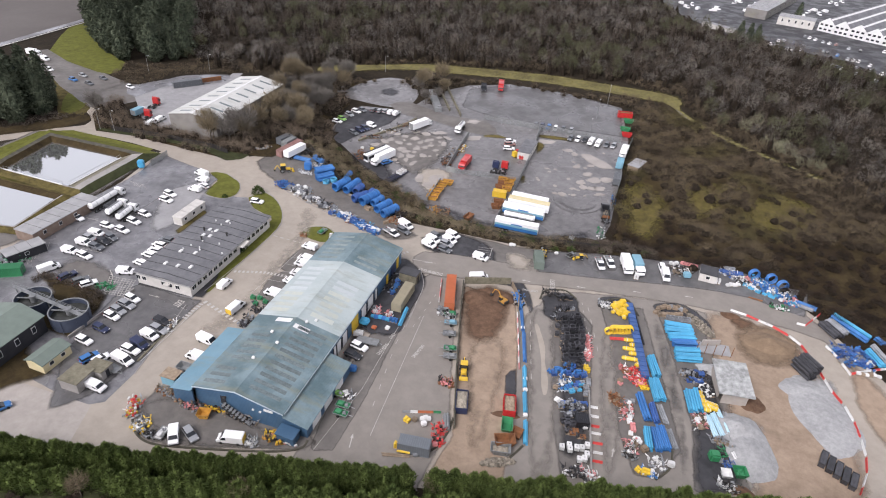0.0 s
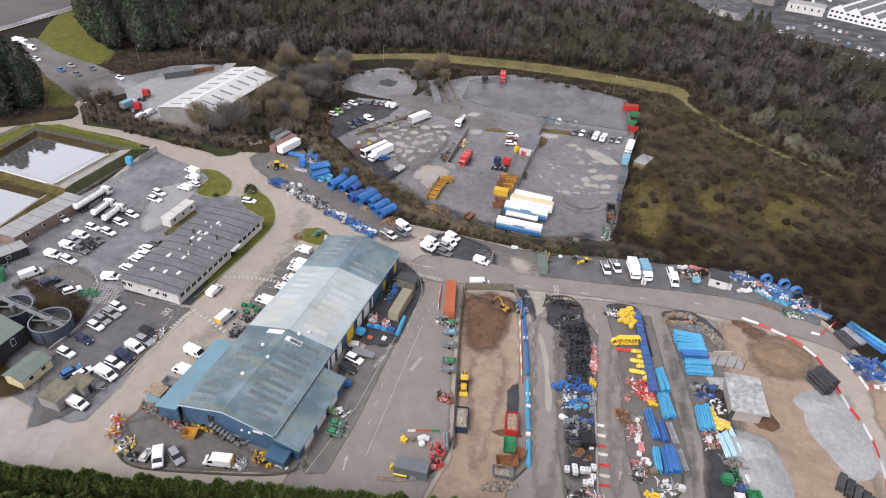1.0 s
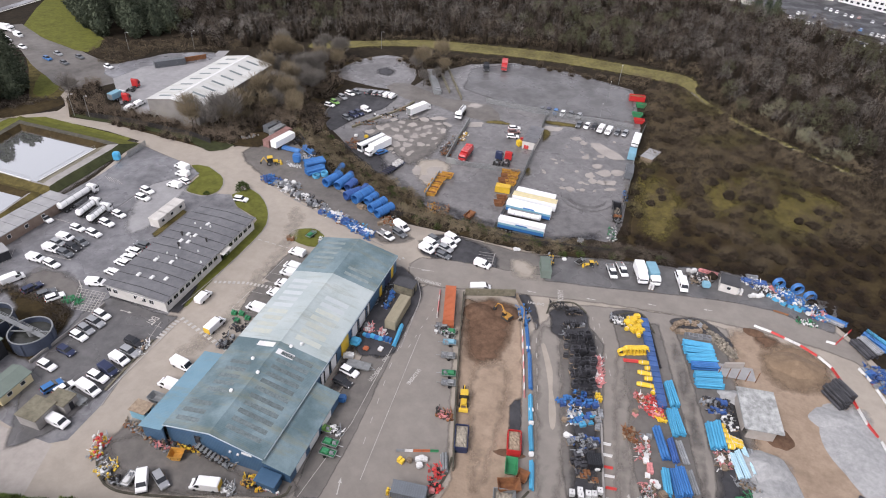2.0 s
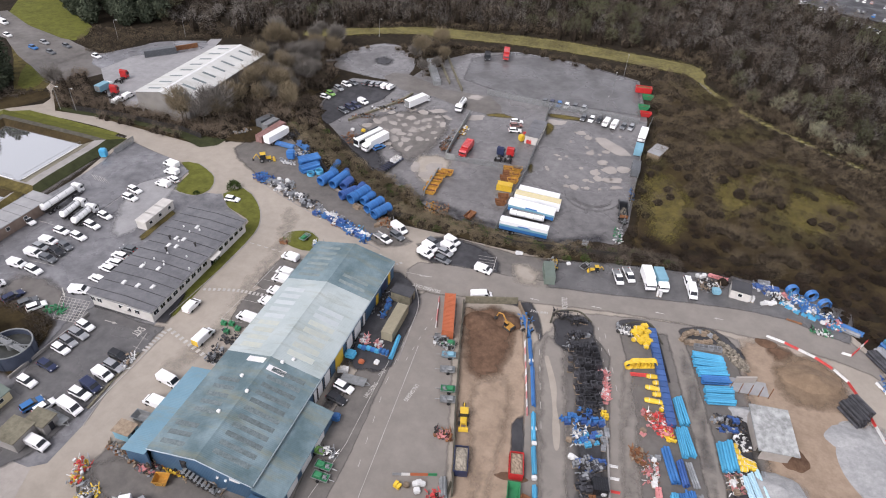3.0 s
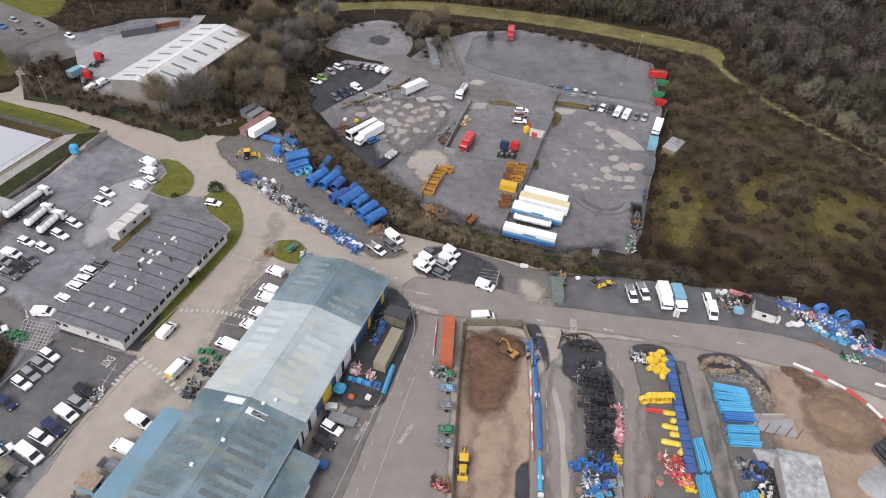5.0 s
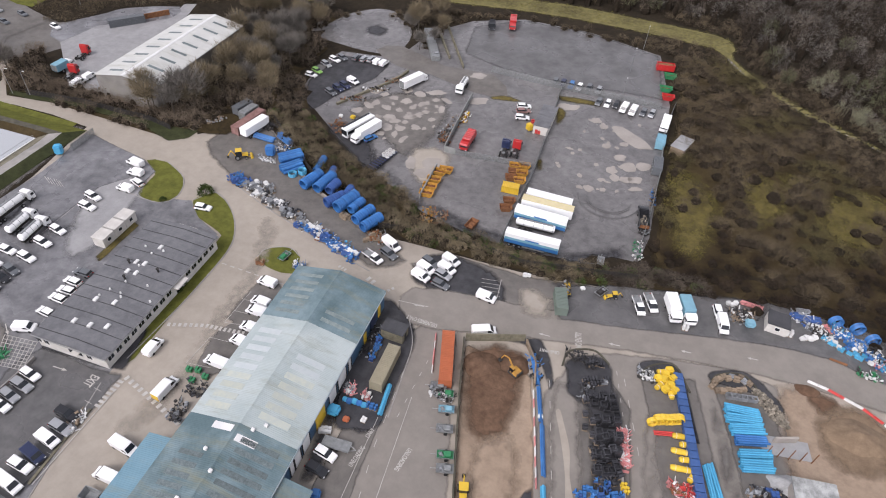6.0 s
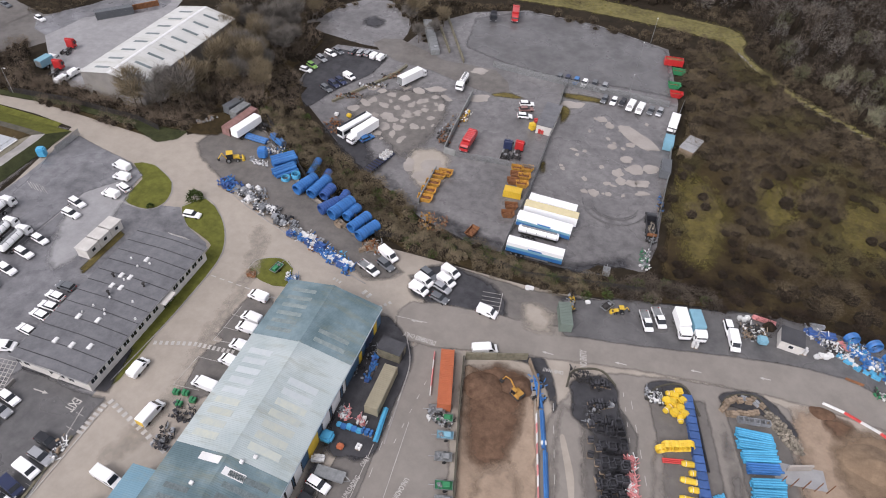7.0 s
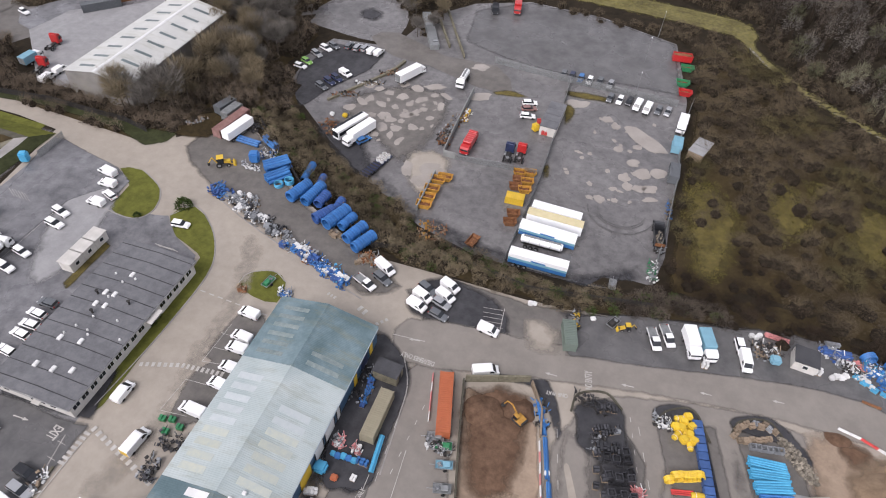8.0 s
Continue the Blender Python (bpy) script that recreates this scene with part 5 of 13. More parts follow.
    part("front_porch", boxes((-101.0, -99.4, Y0 - 0.5, Y0 + 0.5, 2.0, 2.2)), "render_wall", b)


def warehouse():
    b = tagged(empty("warehouse"), "large grey steel warehouse with rows of dark rooflights", "warehouse")
    X0, X1, Y0, Y1, EV, RG = -163.0, -142.6, 179.5, 226.5, 7.2, 9.0
    XM = (X0 + X1) / 2
    zl = lambda x: EV + (RG - EV) * (1 - abs(x - XM) / (XM - X0))
    for y in (Y0, Y1 - 0.3):
        part("gable_wall", gable(bmesh.new(), [(X0, EV), (XM, RG), (X1, EV)], y, y + 0.3, -2), "wall_grey", b)
    part("side_wall", boxes((X0, X0 + 0.3, Y0 + 0.3, Y1 - 0.3, -2, EV)), "wall_grey", b)
    part("side_wall", boxes((X1 - 0.3, X1, Y0 + 0.3, Y1 - 0.3, -2, EV)), "wall_grey", b)
    part("roof_slope", slope_slab(bmesh.new(), X0 - 0.3, EV, XM, RG + 0.12, Y0 - 0.3, Y1 + 0.3), "roof_white", b)
    part("roof_slope", slope_slab(bmesh.new(), XM, RG + 0.12, X1 + 0.3, EV, Y0 - 0.3, Y1 + 0.3), "roof_white", b)
    part("ridge_cap", slope_slab(slope_slab(bmesh.new(), XM - 0.5, RG + 0.1, XM, RG + 0.22, Y0 - 0.3, Y1 + 0.3, 0.05), XM, RG + 0.22, XM + 0.5, RG + 0.1, Y0 - 0.3, Y1 + 0.3, 0.05), "white_panel", b)
    for k in range(8):
        y = Y0 + 3.0 + k * 5.65
        strip_on_slope(b, "rooflight", X0 + 3.0, X0 + 8.0, y, 1.0, lambda x: zl(x) + 0.12, "rooflight")
        strip_on_slope(b, "rooflight", XM + 2.2, XM + 7.4, y, 1.0, lambda x: zl(x) + 0.12, "rooflight")
    part("gutter", boxes((X1 + 0.3, X1 + 0.5, Y0, Y1, EV - 0.25, EV - 0.05)), "steel", b)
    for k in range(9):
        y = Y0 + 2 + k * 5.2
        part("downpipe", rod(bmesh.new(), (X1 + 0.12, y, -1.5), (X1 + 0.12, y, EV - 0.1), 0.1, 6), "steel", b)


def cabin(name, x, y, heading, length, width, height, wall, roof, label, category="cabin", windows=2, pitch=0.0, door=True):
    """A small building or site cabin with a roof, windows and a door."""
    b = tagged(empty(name, at(x, y, heading)), label, category)
    part("shell", boxes((-length / 2, length / 2, -width / 2, width / 2, -0.4, height)), wall, b)
    if pitch:
        r = bmesh.new()
        for s in (-1, 1):
            v = [r.verts.new(p) for p in ((-length / 2 - 0.3, s * (width / 2 + 0.3), height), (length / 2 + 0.3, s * (width / 2 + 0.3), height), (length / 2 + 0.3, 0, height + pitch), (-length / 2 - 0.3, 0, height + pitch), (-length / 2 - 0.3, s * (width / 2 + 0.3), height - 0.15), (length / 2 + 0.3, s * (width / 2 + 0.3), height - 0.15), (length / 2 + 0.3, 0, height + pitch - 0.15), (-length / 2 - 0.3, 0, height + pitch - 0.15))]
            for q in ((0, 1, 2, 3), (7, 6, 5, 4), (0, 4, 5, 1), (1, 5, 6, 2), (2, 6, 7, 3), (3, 7, 4, 0)):
                r.faces.new([v[k] for k in q])
        bmesh.ops.recalc_face_normals(r, faces=r.faces[:])
        part("roof", r, roof, b)
        for s in (-1, 1):
            part("gable_end", prism_y(s * length / 2, width, height, pitch), wall, b)
    else:
        part("roof", boxes((-length / 2 - 0.15, length / 2 + 0.15, -width / 2 - 0.15, width / 2 + 0.15, height, height + 0.18)), roof, b)
        n = max(1, int(length // 3))
        for k in range(1, n):
            xx = -length / 2 + length * k / n
            part("roof_joint", boxes((xx - 0.05, xx + 0.05, -width / 2 - 0.1, width / 2 + 0.1, height + 0.18, height + 0.24)), "felt", b)
    for k in range(windows):
        xx = -length / 2 + length * (k + 0.7) / (windows + 0.4)
        for s in (-1, 1):
            w = part("window", boxes((xx - 0.55, xx + 0.55, s * width / 2 - 0.05, s * width / 2 + 0.05, height * 0.42, height * 0.8)), "white_panel", b)
            part("pane", boxes((xx - 0.46, xx + 0.46, s * width / 2 - 0.07, s * width / 2 + 0.07, height * 0.45, height * 0.77)), "glass", w)
    if door:
        part("door", boxes((length / 2 - 0.03, length / 2 + 0.06, -0.45, 0.45, -0.1, 2.0)), "dark_wall", b)
    return b


def prism_y(x, width, height, pitch):
    bm = bmesh.new()
    rows = [[bm.verts.new((x + d, y, z)) for y, z in ((-width / 2, height - 0.02), (width / 2, height - 0.02), (0, height + pitch - 0.05))] for d in (-0.1, 0.02)]
    bm.faces.new(rows[0]), bm.faces.new(rows[1][::-1])
    for k in range(3):
        bm.faces.new((rows[0][k], rows[1][k], rows[1][(k + 1) % 3], rows[0][(k + 1) % 3]))
    bmesh.ops.recalc_face_normals(bm, faces=bm.faces[:])
    return bm


CONTAINERS = {}


def container(x, y, heading, colour, label, length=6.1, lift=0.07, height=2.6):
    """A steel shipping container with ribbed sides and end doors."""
    key = (colour, length, height)
    if key in CONTAINERS:
        return tagged(copy_thing(CONTAINERS[key], at(x, y, heading, lift)), label)
    b = tagged(empty("shipping_container", at(x, y, heading, lift)), label, "container")
    l, w, h = length / 2, 1.22, height
    part("shell", boxes((-l, l, -w + 0.06, w - 0.06, 0.12, h - 0.04)), colour, b)
    part("frame", boxes(*[(sx * l - 0.08, sx * l + 0.08, sy * w - 0.08, sy * w + 0.08, 0, h) for sx in (-1, 1) for sy in (-1, 1)], *[(-l, l, sy * w - 0.06, sy * w + 0.06, z, z + 0.14) for sy in (-1, 1) for z in (0, h - 0.14)]), colour, b)
    ribs = bmesh.new()
    n = int(length / 0.42)
    for k in range(n):
        xx = -l + 0.3 + k * (length - 0.6) / (n - 1)
        box(ribs, xx - 0.09, xx + 0.09, -w + 0.01, w - 0.01, 0.2, h - 0.12)
        box(ribs, xx - 0.09, xx + 0.09, -w + 0.12, w - 0.12, h - 0.06, h + 0.045)
    part("ribs", ribs, colour, b)
    for s in (-1, 1):
        d = part("door", boxes((l, l + 0.06, min(s * 0.03, s * 1.12), max(s * 0.03, s * 1.12), 0.15, h - 0.15)), colour, b)
        part("lock_rod", rod(rod(bmesh.new(), (l + 0.1, s * 0.35, 0.2), (l + 0.1, s * 0.35, h - 0.2), 0.03, 6), (l + 0.1, s * 0.8, 0.2), (l + 0.1, s * 0.8, h - 0.2), 0.03, 6), "steel", d)
    CONTAINERS[key] = b
    return b


def settling_tank(x, y, radius, height):
    b = tagged(empty("settling_tank", at(x, y, 20)), "round dark blue open settling tank with a steel rim", "tank")
    part("shell", tube(bmesh.new(), (0, 0, -0.5), (0, 0, height), radius, 0.03, 40), "tank", b)
    part("rim", tube(bmesh.new(), (0, 0, height), (0, 0, height + 0.15), radius + 0.12, 0.06, 40), "steel", b)
    bm = bmesh.new()
    bmesh.ops.create_circle(bm, cap_ends=True, segments=40, radius=radius * 0.975, matrix=Matrix.Translation((0, 0, height - 1.3)))
    part("water_surface", bm, "dark_water", b)
    br = part("rotating_arm", boxes((-radius, radius, -0.12, 0.12, height - 0.4, height - 0.15)), "steel", b)
    part("centre_drum", rod(bmesh.new(), (0, 0, height - 1.4), (0, 0, height + 0.5), 0.7, 12), "steel", br)
    for k in range(8):
        a = k * math.tau / 8
        part("stiffener", boxes((-0.06, 0.06, -0.08, 0.08, -0.4, height)), "tank", b).matrix_basis = pose((radius + 0.1) * math.cos(a), (radius + 0.1) * math.sin(a), 0, 0, 0, math.degrees(a))


workshop()
office()
warehouse()
for k, w in enumerate((3.9, 3.9, 3.9)):
    cabin("site_cabin", -118.6, 127.4 + k * 3.7, 90, 3.6, 3.0, 2.5, "render_wall", "render_wall", "small pale cabin block with a flat roof", "cabin", 1, door=k == 0)
cabin("pump_house", -150.2, 114.0, 88, 23.0, 6.6, 3.0, "brick", "roof_grey", "long low pump house with a grey flat roof beside the pond", "building", 4)
cabin("store_shed", -145.4, 97.4, 68, 9.5, 4.2, 2.5, "dark_wall", "roof_grey", "low dark shed with a grey roof", "shed", 1)
cabin("treatment_building", -121.6, 66.5, 90, 19.0, 12.0, 4.6, "dark_wall", "pale_green", "dark-clad treatment building with a pale green pitched roof", "building", 4, 1.8)
cabin("cream_hut", -107.4, 68.8, 88, 7.0, 4.6, 2.5, "cream", "pale_green", "small cream hut with a grey-green pitched roof", "hut", 2, 0.9)
cabin("garage", -96.6, 65.6, 0, 4.6, 4.8, 2.7, "kerb", "mossy_bank", "flat-roofed concrete garage with an open front", "garage", 0, door=False)
cabin("garage_store", -94.6, 69.4, 0, 4.2, 3.2, 2.4, "kerb", "mossy_bank", "small flat-roofed store behind the garage", "store", 0)
cabin("brick_hut", -45.4, 125.6, -3, 4.8, 3.0, 2.7, "mossy_bank", "dark_felt", "weathered grey hut with a dark felt roof", "hut", 0)
cabin("yard_shed", 31.0, 157.2, -5, 4.4, 4.2, 2.5, "render_wall", "dark_felt", "small pale shed with a dark felt roof beside the bank", "shed", 1)
settling_tank(-113.2, 80.6, 4.2, 3.6)
settling_tank(-124.4, 81.2, 4.0, 3.6)
container(-33.2, 123.0, 105, "orange", "faded orange shipping container beside the spoil bay", 12.2)
container(-43.8, 116.7, 90, "khaki", "ribbed khaki container beside the workshop", 9.7)
container(-114.8, 183.6, 81, "maroon", "dull maroon shipping container by the bank", 12.2)
container(-120.7, 189.8, 76, "grey", "old grey container by the bank", 6.1)
container(-117.6, 188.1, 81, "steel", "pale grey container by the bank", 6.1)
container(-141.6, 89.4, 30, "green", "dark green container beside the tanks", 6.1)
container(-14.6, 146.4, 105, "pale_green", "grey-green container parked along the bank", 6.1)


# ---- vehicles (front towards +x) ----
MADE = {}


def wheel(thing, x, y, r, width=0.22):
    w = part("wheel", rod(bmesh.new(), (x, y - width / 2, r), (x, y + width / 2, r), r, 12), "tyre", thing)
    s = 1 if y > 0 else -1
    if r > 0.4:
        part("rim", rod(bmesh.new(), (x, y + s * width / 2, r), (x, y + s * (width / 2 + 0.02), r), r * 0.6, 10), "rim", w)


def four_wheels(thing, front, rear, half, r, width=0.22):
    for x in (front, rear):
        for s in (-1, 1):
            wheel(thing, x, s * half, r, width)


def lamps(thing, front, rear, half, z, size=0.28):
    for s in (-1, 1):
        a, b = sorted((s * half, s * (half - size)))
        part("headlight", boxes((front - 0.12, front + 0.03, a, b, z - 0.09, z + 0.09)), "lamp", thing)
        part("tail_light", boxes((rear - 0.03, rear + 0.1, a, b, z - 0.06, z + 0.16)), "tail", thing)


def hatchback(colour):
    t = empty("hatchback_car")
    part("body", soften(prism(bmesh.new(), [(-2.08, 0.3), (-2.12, 0.62), (-2.0, 0.95), (0.95, 0.95), (1.85, 0.82), (2.08, 0.6), (2.1, 0.3)], 0.86), 0.09), colour, t)
    part("glazing", soften(prism(bmesh.new(), [(-2.0, 0.94), (-1.78, 1.4), (0.3, 1.42), (0.98, 0.94)], 0.82, 0.7, 1.2), 0.04), "glass", t)
    part("roof", soften(boxes((-1.78, 0.28, -0.7, 0.7, 1.4, 1.47)), 0.03), colour, t)
    four_wheels(t, 1.3, -1.3, 0.78, 0.31)
    lamps(t, 2.06, -2.1, 0.8, 0.7)
    return t


def saloon(colour):
    t = empty("estate_car")
    part("body", soften(prism(bmesh.new(), [(-2.28, 0.3), (-2.32, 0.66), (-2.2, 0.98), (1.0, 0.96), (2.05, 0.84), (2.28, 0.6), (2.3, 0.3)], 0.9), 0.1), colour, t)
    part("glazing", soften(prism(bmesh.new(), [(-2.2, 0.96), (-1.98, 1.42), (0.25, 1.45), (1.05, 0.95)], 0.85, 0.72, 1.2), 0.04), "glass", t)
    part("roof", soften(boxes((-1.98, 0.22, -0.72, 0.72, 1.42, 1.5)), 0.03), colour, t)
    four_wheels(t, 1.42, -1.42, 0.81, 0.33)
    lamps(t, 2.26, -2.3, 0.84, 0.72)
    return t


def far_car(colour):
    t = empty("parked_car")
    part("body", soften(prism(bmesh.new(), [(-2.2, 0.2), (-2.22, 0.64), (-2.1, 0.96), (0.98, 0.95), (1.95, 0.83), (2.2, 0.6), (2.2, 0.2)], 0.88), 0.09), colour, t)
    part("glazing", soften(prism(bmesh.new(), [(-2.05, 0.94), (-1.7, 1.4), (0.12, 1.42), (1.02, 0.94)], 0.8, 0.64, 1.2), 0.04), "glass", t)
    part("roof", soften(boxes((-1.66, 0.1, -0.64, 0.64, 1.4, 1.47)), 0.03), colour, t)
    return t


def far_van(colour):
    t = empty("parked_van")
    part("body", soften(prism(bmesh.new(), [(-2.6, 0.3), (-2.6, 1.95), (-2.45, 2.05), (0.85, 2.05), (1.25, 1.9), (1.9, 1.18), (2.5, 0.98), (2.6, 0.3)], 0.95), 0.09), colour, t)
    part("windscreen", prism(bmesh.new(), [(1.3, 1.88), (1.36, 1.92), (1.94, 1.24), (1.86, 1.2)], 0.84), "glass", t)
    return t


def panel_van(colour, length=5.2, height=2.05, tail=None):
    t = empty("panel_van")
    l = length / 2
    part("body", soften(prism(bmesh.new(), [(-l, 0.35), (-l, height - 0.12), (-l + 0.15, height), (l - 1.75, height), (l - 1.35, height - 0.12), (l - 0.72, 1.18), (l - 0.12, 0.98), (l, 0.7), (l, 0.35)], 0.95), 0.09), colour, t)
    zs = ((l - 1.32, height - 0.14), (l - 0.72, 1.2))
    bm = bmesh.new()
    v = []
    for x, z, w in ((zs[0][0], zs[0][1], 0.74), (zs[1][0], zs[1][1], 0.84)):
        v += [(x, w, z), (x, -w, z)]
    q = [bm.verts.new((x + o * 0.05, y, z + o * 0.04)) for o in (1, -1) for x, y, z in (v[0], v[1], v[3], v[2])]
    for f in ((0, 1, 2, 3), (7, 6, 5, 4), (0, 4, 5, 1), (1, 5, 6, 2), (2, 6, 7, 3), (3, 7, 4, 0)):
        bm.faces.new([q[k] for k in f])
    bmesh.ops.recalc_face_normals(bm, faces=bm.faces[:])
    part("windscreen", bm, "glass", t)
    for s in (-1, 1):
        part("side_window", prism_side(s, l, height), "glass", t)
        part("rear_door", boxes((-l - 0.03, -l + 0.02, min(s * 0.02, s * 0.86), max(s * 0.02, s * 0.86), 0.5, height - 0.2)), tail or colour, t)
    part("bumper", boxes((l - 0.05, l + 0.06, -0.88, 0.88, 0.35, 0.62)), "black_plastic", t)
    four_wheels(t, l - 0.95, -l + 1.0, 0.86, 0.33)
    lamps(t, l + 0.0, -l, 0.88, 0.82)
    return t


def prism_side(s, l, height):
    bm = bmesh.new()
    ring = [(l - 2.0, 1.2), (l - 0.85, 1.2), (l - 1.4, height - 0.2), (l - 2.0, height - 0.2)]
    rows = [[bm.verts.new((x, s * y, z)) for x, z in ring] for y in (0.9, 0.965)]
    bm.faces.new(rows[0]), bm.faces.new(rows[1][::-1])
    for k in range(4):
        bm.faces.new((rows[0][k], rows[1][k], rows[1][(k + 1) % 4], rows[0][(k + 1) % 4]))
    bmesh.ops.recalc_face_normals(bm, faces=bm.faces[:])
    return bm


def small_van(colour):
    t = panel_van(colour, 4.4, 1.82)
    t.name = "small_van"
    return t


def tail_van(colour):
    return panel_van(colour, 5.3, 2.15, "yellow")


def pickup(colour):
    t = empty("pickup_truck")
    part("cab", soften(prism(bmesh.new(), [(-0.2, 0.5), (-0.2, 1.0), (1.85, 0.98), (2.55, 0.9), (2.6, 0.5)], 0.92), 0.07), colour, t)
    part("glazing", soften(prism(bmesh.new(), [(-0.15, 0.98), (-0.1, 1.72), (1.1, 1.74), (1.8, 0.98)], 0.86, 0.72, 1.3), 0.04), "glass", t)
    part("roof", soften(boxes((-0.12, 1.1, -0.73, 0.73, 1.72, 1.8)), 0.03), colour, t)
    part("load_bed", boxes((-2.9, -0.3, -0.95, 0.95, 0.7, 0.82)), "steel", t)
    for s in (-1, 1):
        part("side_board", boxes((-2.9, -0.3, min(s * 0.92, s * 0.98), max(s * 0.92, s * 0.98), 0.82, 1.2)), "white_panel", t)
    part("tail_board", boxes((-2.95, -2.88, -0.95, 0.95, 0.8, 1.2)), "steel", t)
    part("rack", boxes((-0.34, -0.26, -0.95, -0.87, 0.8, 1.9), (-0.34, -0.26, 0.87, 0.95, 0.8, 1.9), (-0.34, -0.26, -0.95, 0.95, 1.82, 1.9)), "steel", t)
    part("chassis_frame", boxes((-2.8, 2.3, -0.4, 0.4, 0.42, 0.66)), "chassis", t)
    four_wheels(t, 1.75, -1.85, 0.84, 0.35)
    lamps(t, 2.58, -2.95, 0.86, 0.8)
    return t


def lorry_cab(t, x, colour, height=3.0, glass="glass"):
    part("cab", soften(prism(bmesh.new(), [(x - 1.9, 0.7), (x - 1.9, height - 0.1), (x - 1.6, height), (x - 0.5, height - 0.15), (x - 0.12, height - 0.7), (x, 1.6), (x, 0.5), (x - 1.2, 0.5)], 1.22), 0.08), colour, t)
    part("windscreen", soften(prism(bmesh.new(), [(x - 0.14, 1.62), (x - 0.24, height - 0.75), (x - 0.08, height - 0.75), (x + 0.04, 1.62)], 1.08), 0.02), glass, t)
    for s in (-1, 1):
        part("side_window", boxes((x - 1.2, x - 0.35, min(s * 1.18, s * 1.24), max(s * 1.18, s * 1.24), 1.6, height - 0.75)), glass, t)
        part("headlight", boxes((x - 0.03, x + 0.03, min(s * 0.7, s * 1.1), max(s * 0.7, s * 1.1), 0.7, 0.9)), "lamp", t)
        part("mirror", boxes((x - 0.2, x, min(s * 1.24, s * 1.42), max(s * 1.24, s * 1.42), 1.7, 2.4)), "black_plastic", t)
    part("bumper", boxes((x - 0.2, x + 0.05, -1.2, 1.2, 0.4, 0.7)), "black_plastic", t)


def axles(t, xs, r=0.5):
    for x in xs:
        for s in (-1, 1):
            wheel(t, x, s * 1.05, r, 0.34)


def box_lorry(colour, box_colour="white", length=8.0, height=3.6):
    t = empty("box_lorry")
    l = length / 2
    lorry_cab(t, l, colour, 2.7)
    part("load_box", soften(boxes((-l, l - 2.05, -1.24, 1.24, 1.0, height)), 0.05), box_colour, t)
    part("rear_shutter", boxes((-l - 0.04, -l, -1.1, 1.1, 1.15, height - 0.15)), "steel", t)
    part("chassis_frame", boxes((-l + 0.1, l - 0.4, -0.45, 0.45, 0.6, 1.0)), "chassis", t)
    axles(t, (l - 1.3, -l + 1.9))
    return t


def white_box_lorry(colour):
    return box_lorry(colour, "white", 11.4)


def blue_box_lorry(colour):
    return box_lorry("white", "teal", 6.8, 3.2)


def short_box_lorry(colour):
    return box_lorry("white", "white", 6.8, 3.2)


def semi_trailer(colour, length=13.6, height=4.0, stripe=None, curtain=None):
    t = empty("semi_trailer")
    l = length / 2
    part("roof_panel", boxes((-l, l, -1.26, 1.26, height - 0.08, height)), colour, t)
    part("load_box", soften(boxes((-l + 0.02, l - 0.02, -1.24, 1.24, 1.15, height - 0.08)), 0.03), curtain or colour, t)
    if stripe:
        for s in (-1, 1):
            part("side_stripe", boxes((-l + 0.03, l - 0.03, min(s * 1.24, s * 1.27), max(s * 1.24, s * 1.27), 1.15, 2.2)), stripe, t, "dark blue lower stripe")
            part("side_band", boxes((-l + 0.03, l - 0.03, min(s * 1.24, s * 1.27), max(s * 1.24, s * 1.27), 2.2, 2.9)), "teal", t, "pale blue middle stripe")
            part("lettering_bar", boxes((-1.6, 1.8, min(s * 1.27, s * 1.29), max(s * 1.27, s * 1.29), 2.95, 3.35)), stripe, t)
    part("rear_door", boxes((-l - 0.04, -l, -1.15, 1.15, 1.2, height - 0.15)), colour, t)
    part("chassis_frame", boxes((-l + 0.2, l - 0.3, -0.5, 0.5, 0.8, 1.15)), "chassis", t)
    for s in (-1, 1):
        part("landing_leg", boxes((l - 2.9, l - 2.75, s * 0.7 - 0.08, s * 0.7 + 0.08, 0, 0.9)), "steel", t)
        part("side_guard", boxes((-l + 4.6, l - 3.2, min(s * 1.15, s * 1.2), max(s * 1.15, s * 1.2), 0.5, 0.95)), "steel", t)
    axles(t, (-l + 1.4, -l + 2.7, -l + 4.0))
    return t


def striped_trailer(colour):
    return semi_trailer("white", 13.6, 4.0, "blue", "white")


def cream_trailer(colour):
    return semi_trailer("cream", 13.6, 4.0, None, "white")


def plain_trailer(colour):
    return semi_trailer("white", 12.2, 3.9)


def short_trailer(colour):
    return semi_trailer("white", 9.4, 3.4)


def tank_body(t, x0, x1, r, z, colour):
    bm = rod(bmesh.new(), (x0 + 0.3, 0, z), (x1 - 0.3, 0, z), r, 18)
    rod(bm, (x0, 0, z), (x0 + 0.3, 0, z), r * 0.75, 18, r)
    rod(bm, (x1 - 0.3, 0, z), (x1, 0, z), r, 18, r * 0.75)
    part("tank", bm, colour, t)
    part("walkway", boxes((x0 + 0.6, x1 - 0.6, -0.3, 0.3, z + r - 0.03, z + r + 0.06)), "steel", t)
    for k in range(4):
        x = x0 + (x1 - x0) * (k + 0.5) / 4
        part("manhole", rod(bmesh.new(), (x, 0, z + r), (x, 0, z + r + 0.2), 0.28, 10), "steel", t)
        part("band", tube(bmesh.new(), (x + 0.8, 0, z), (x + 0.88, 0, z), r + 0.03, 0.05, 18), "steel", t)


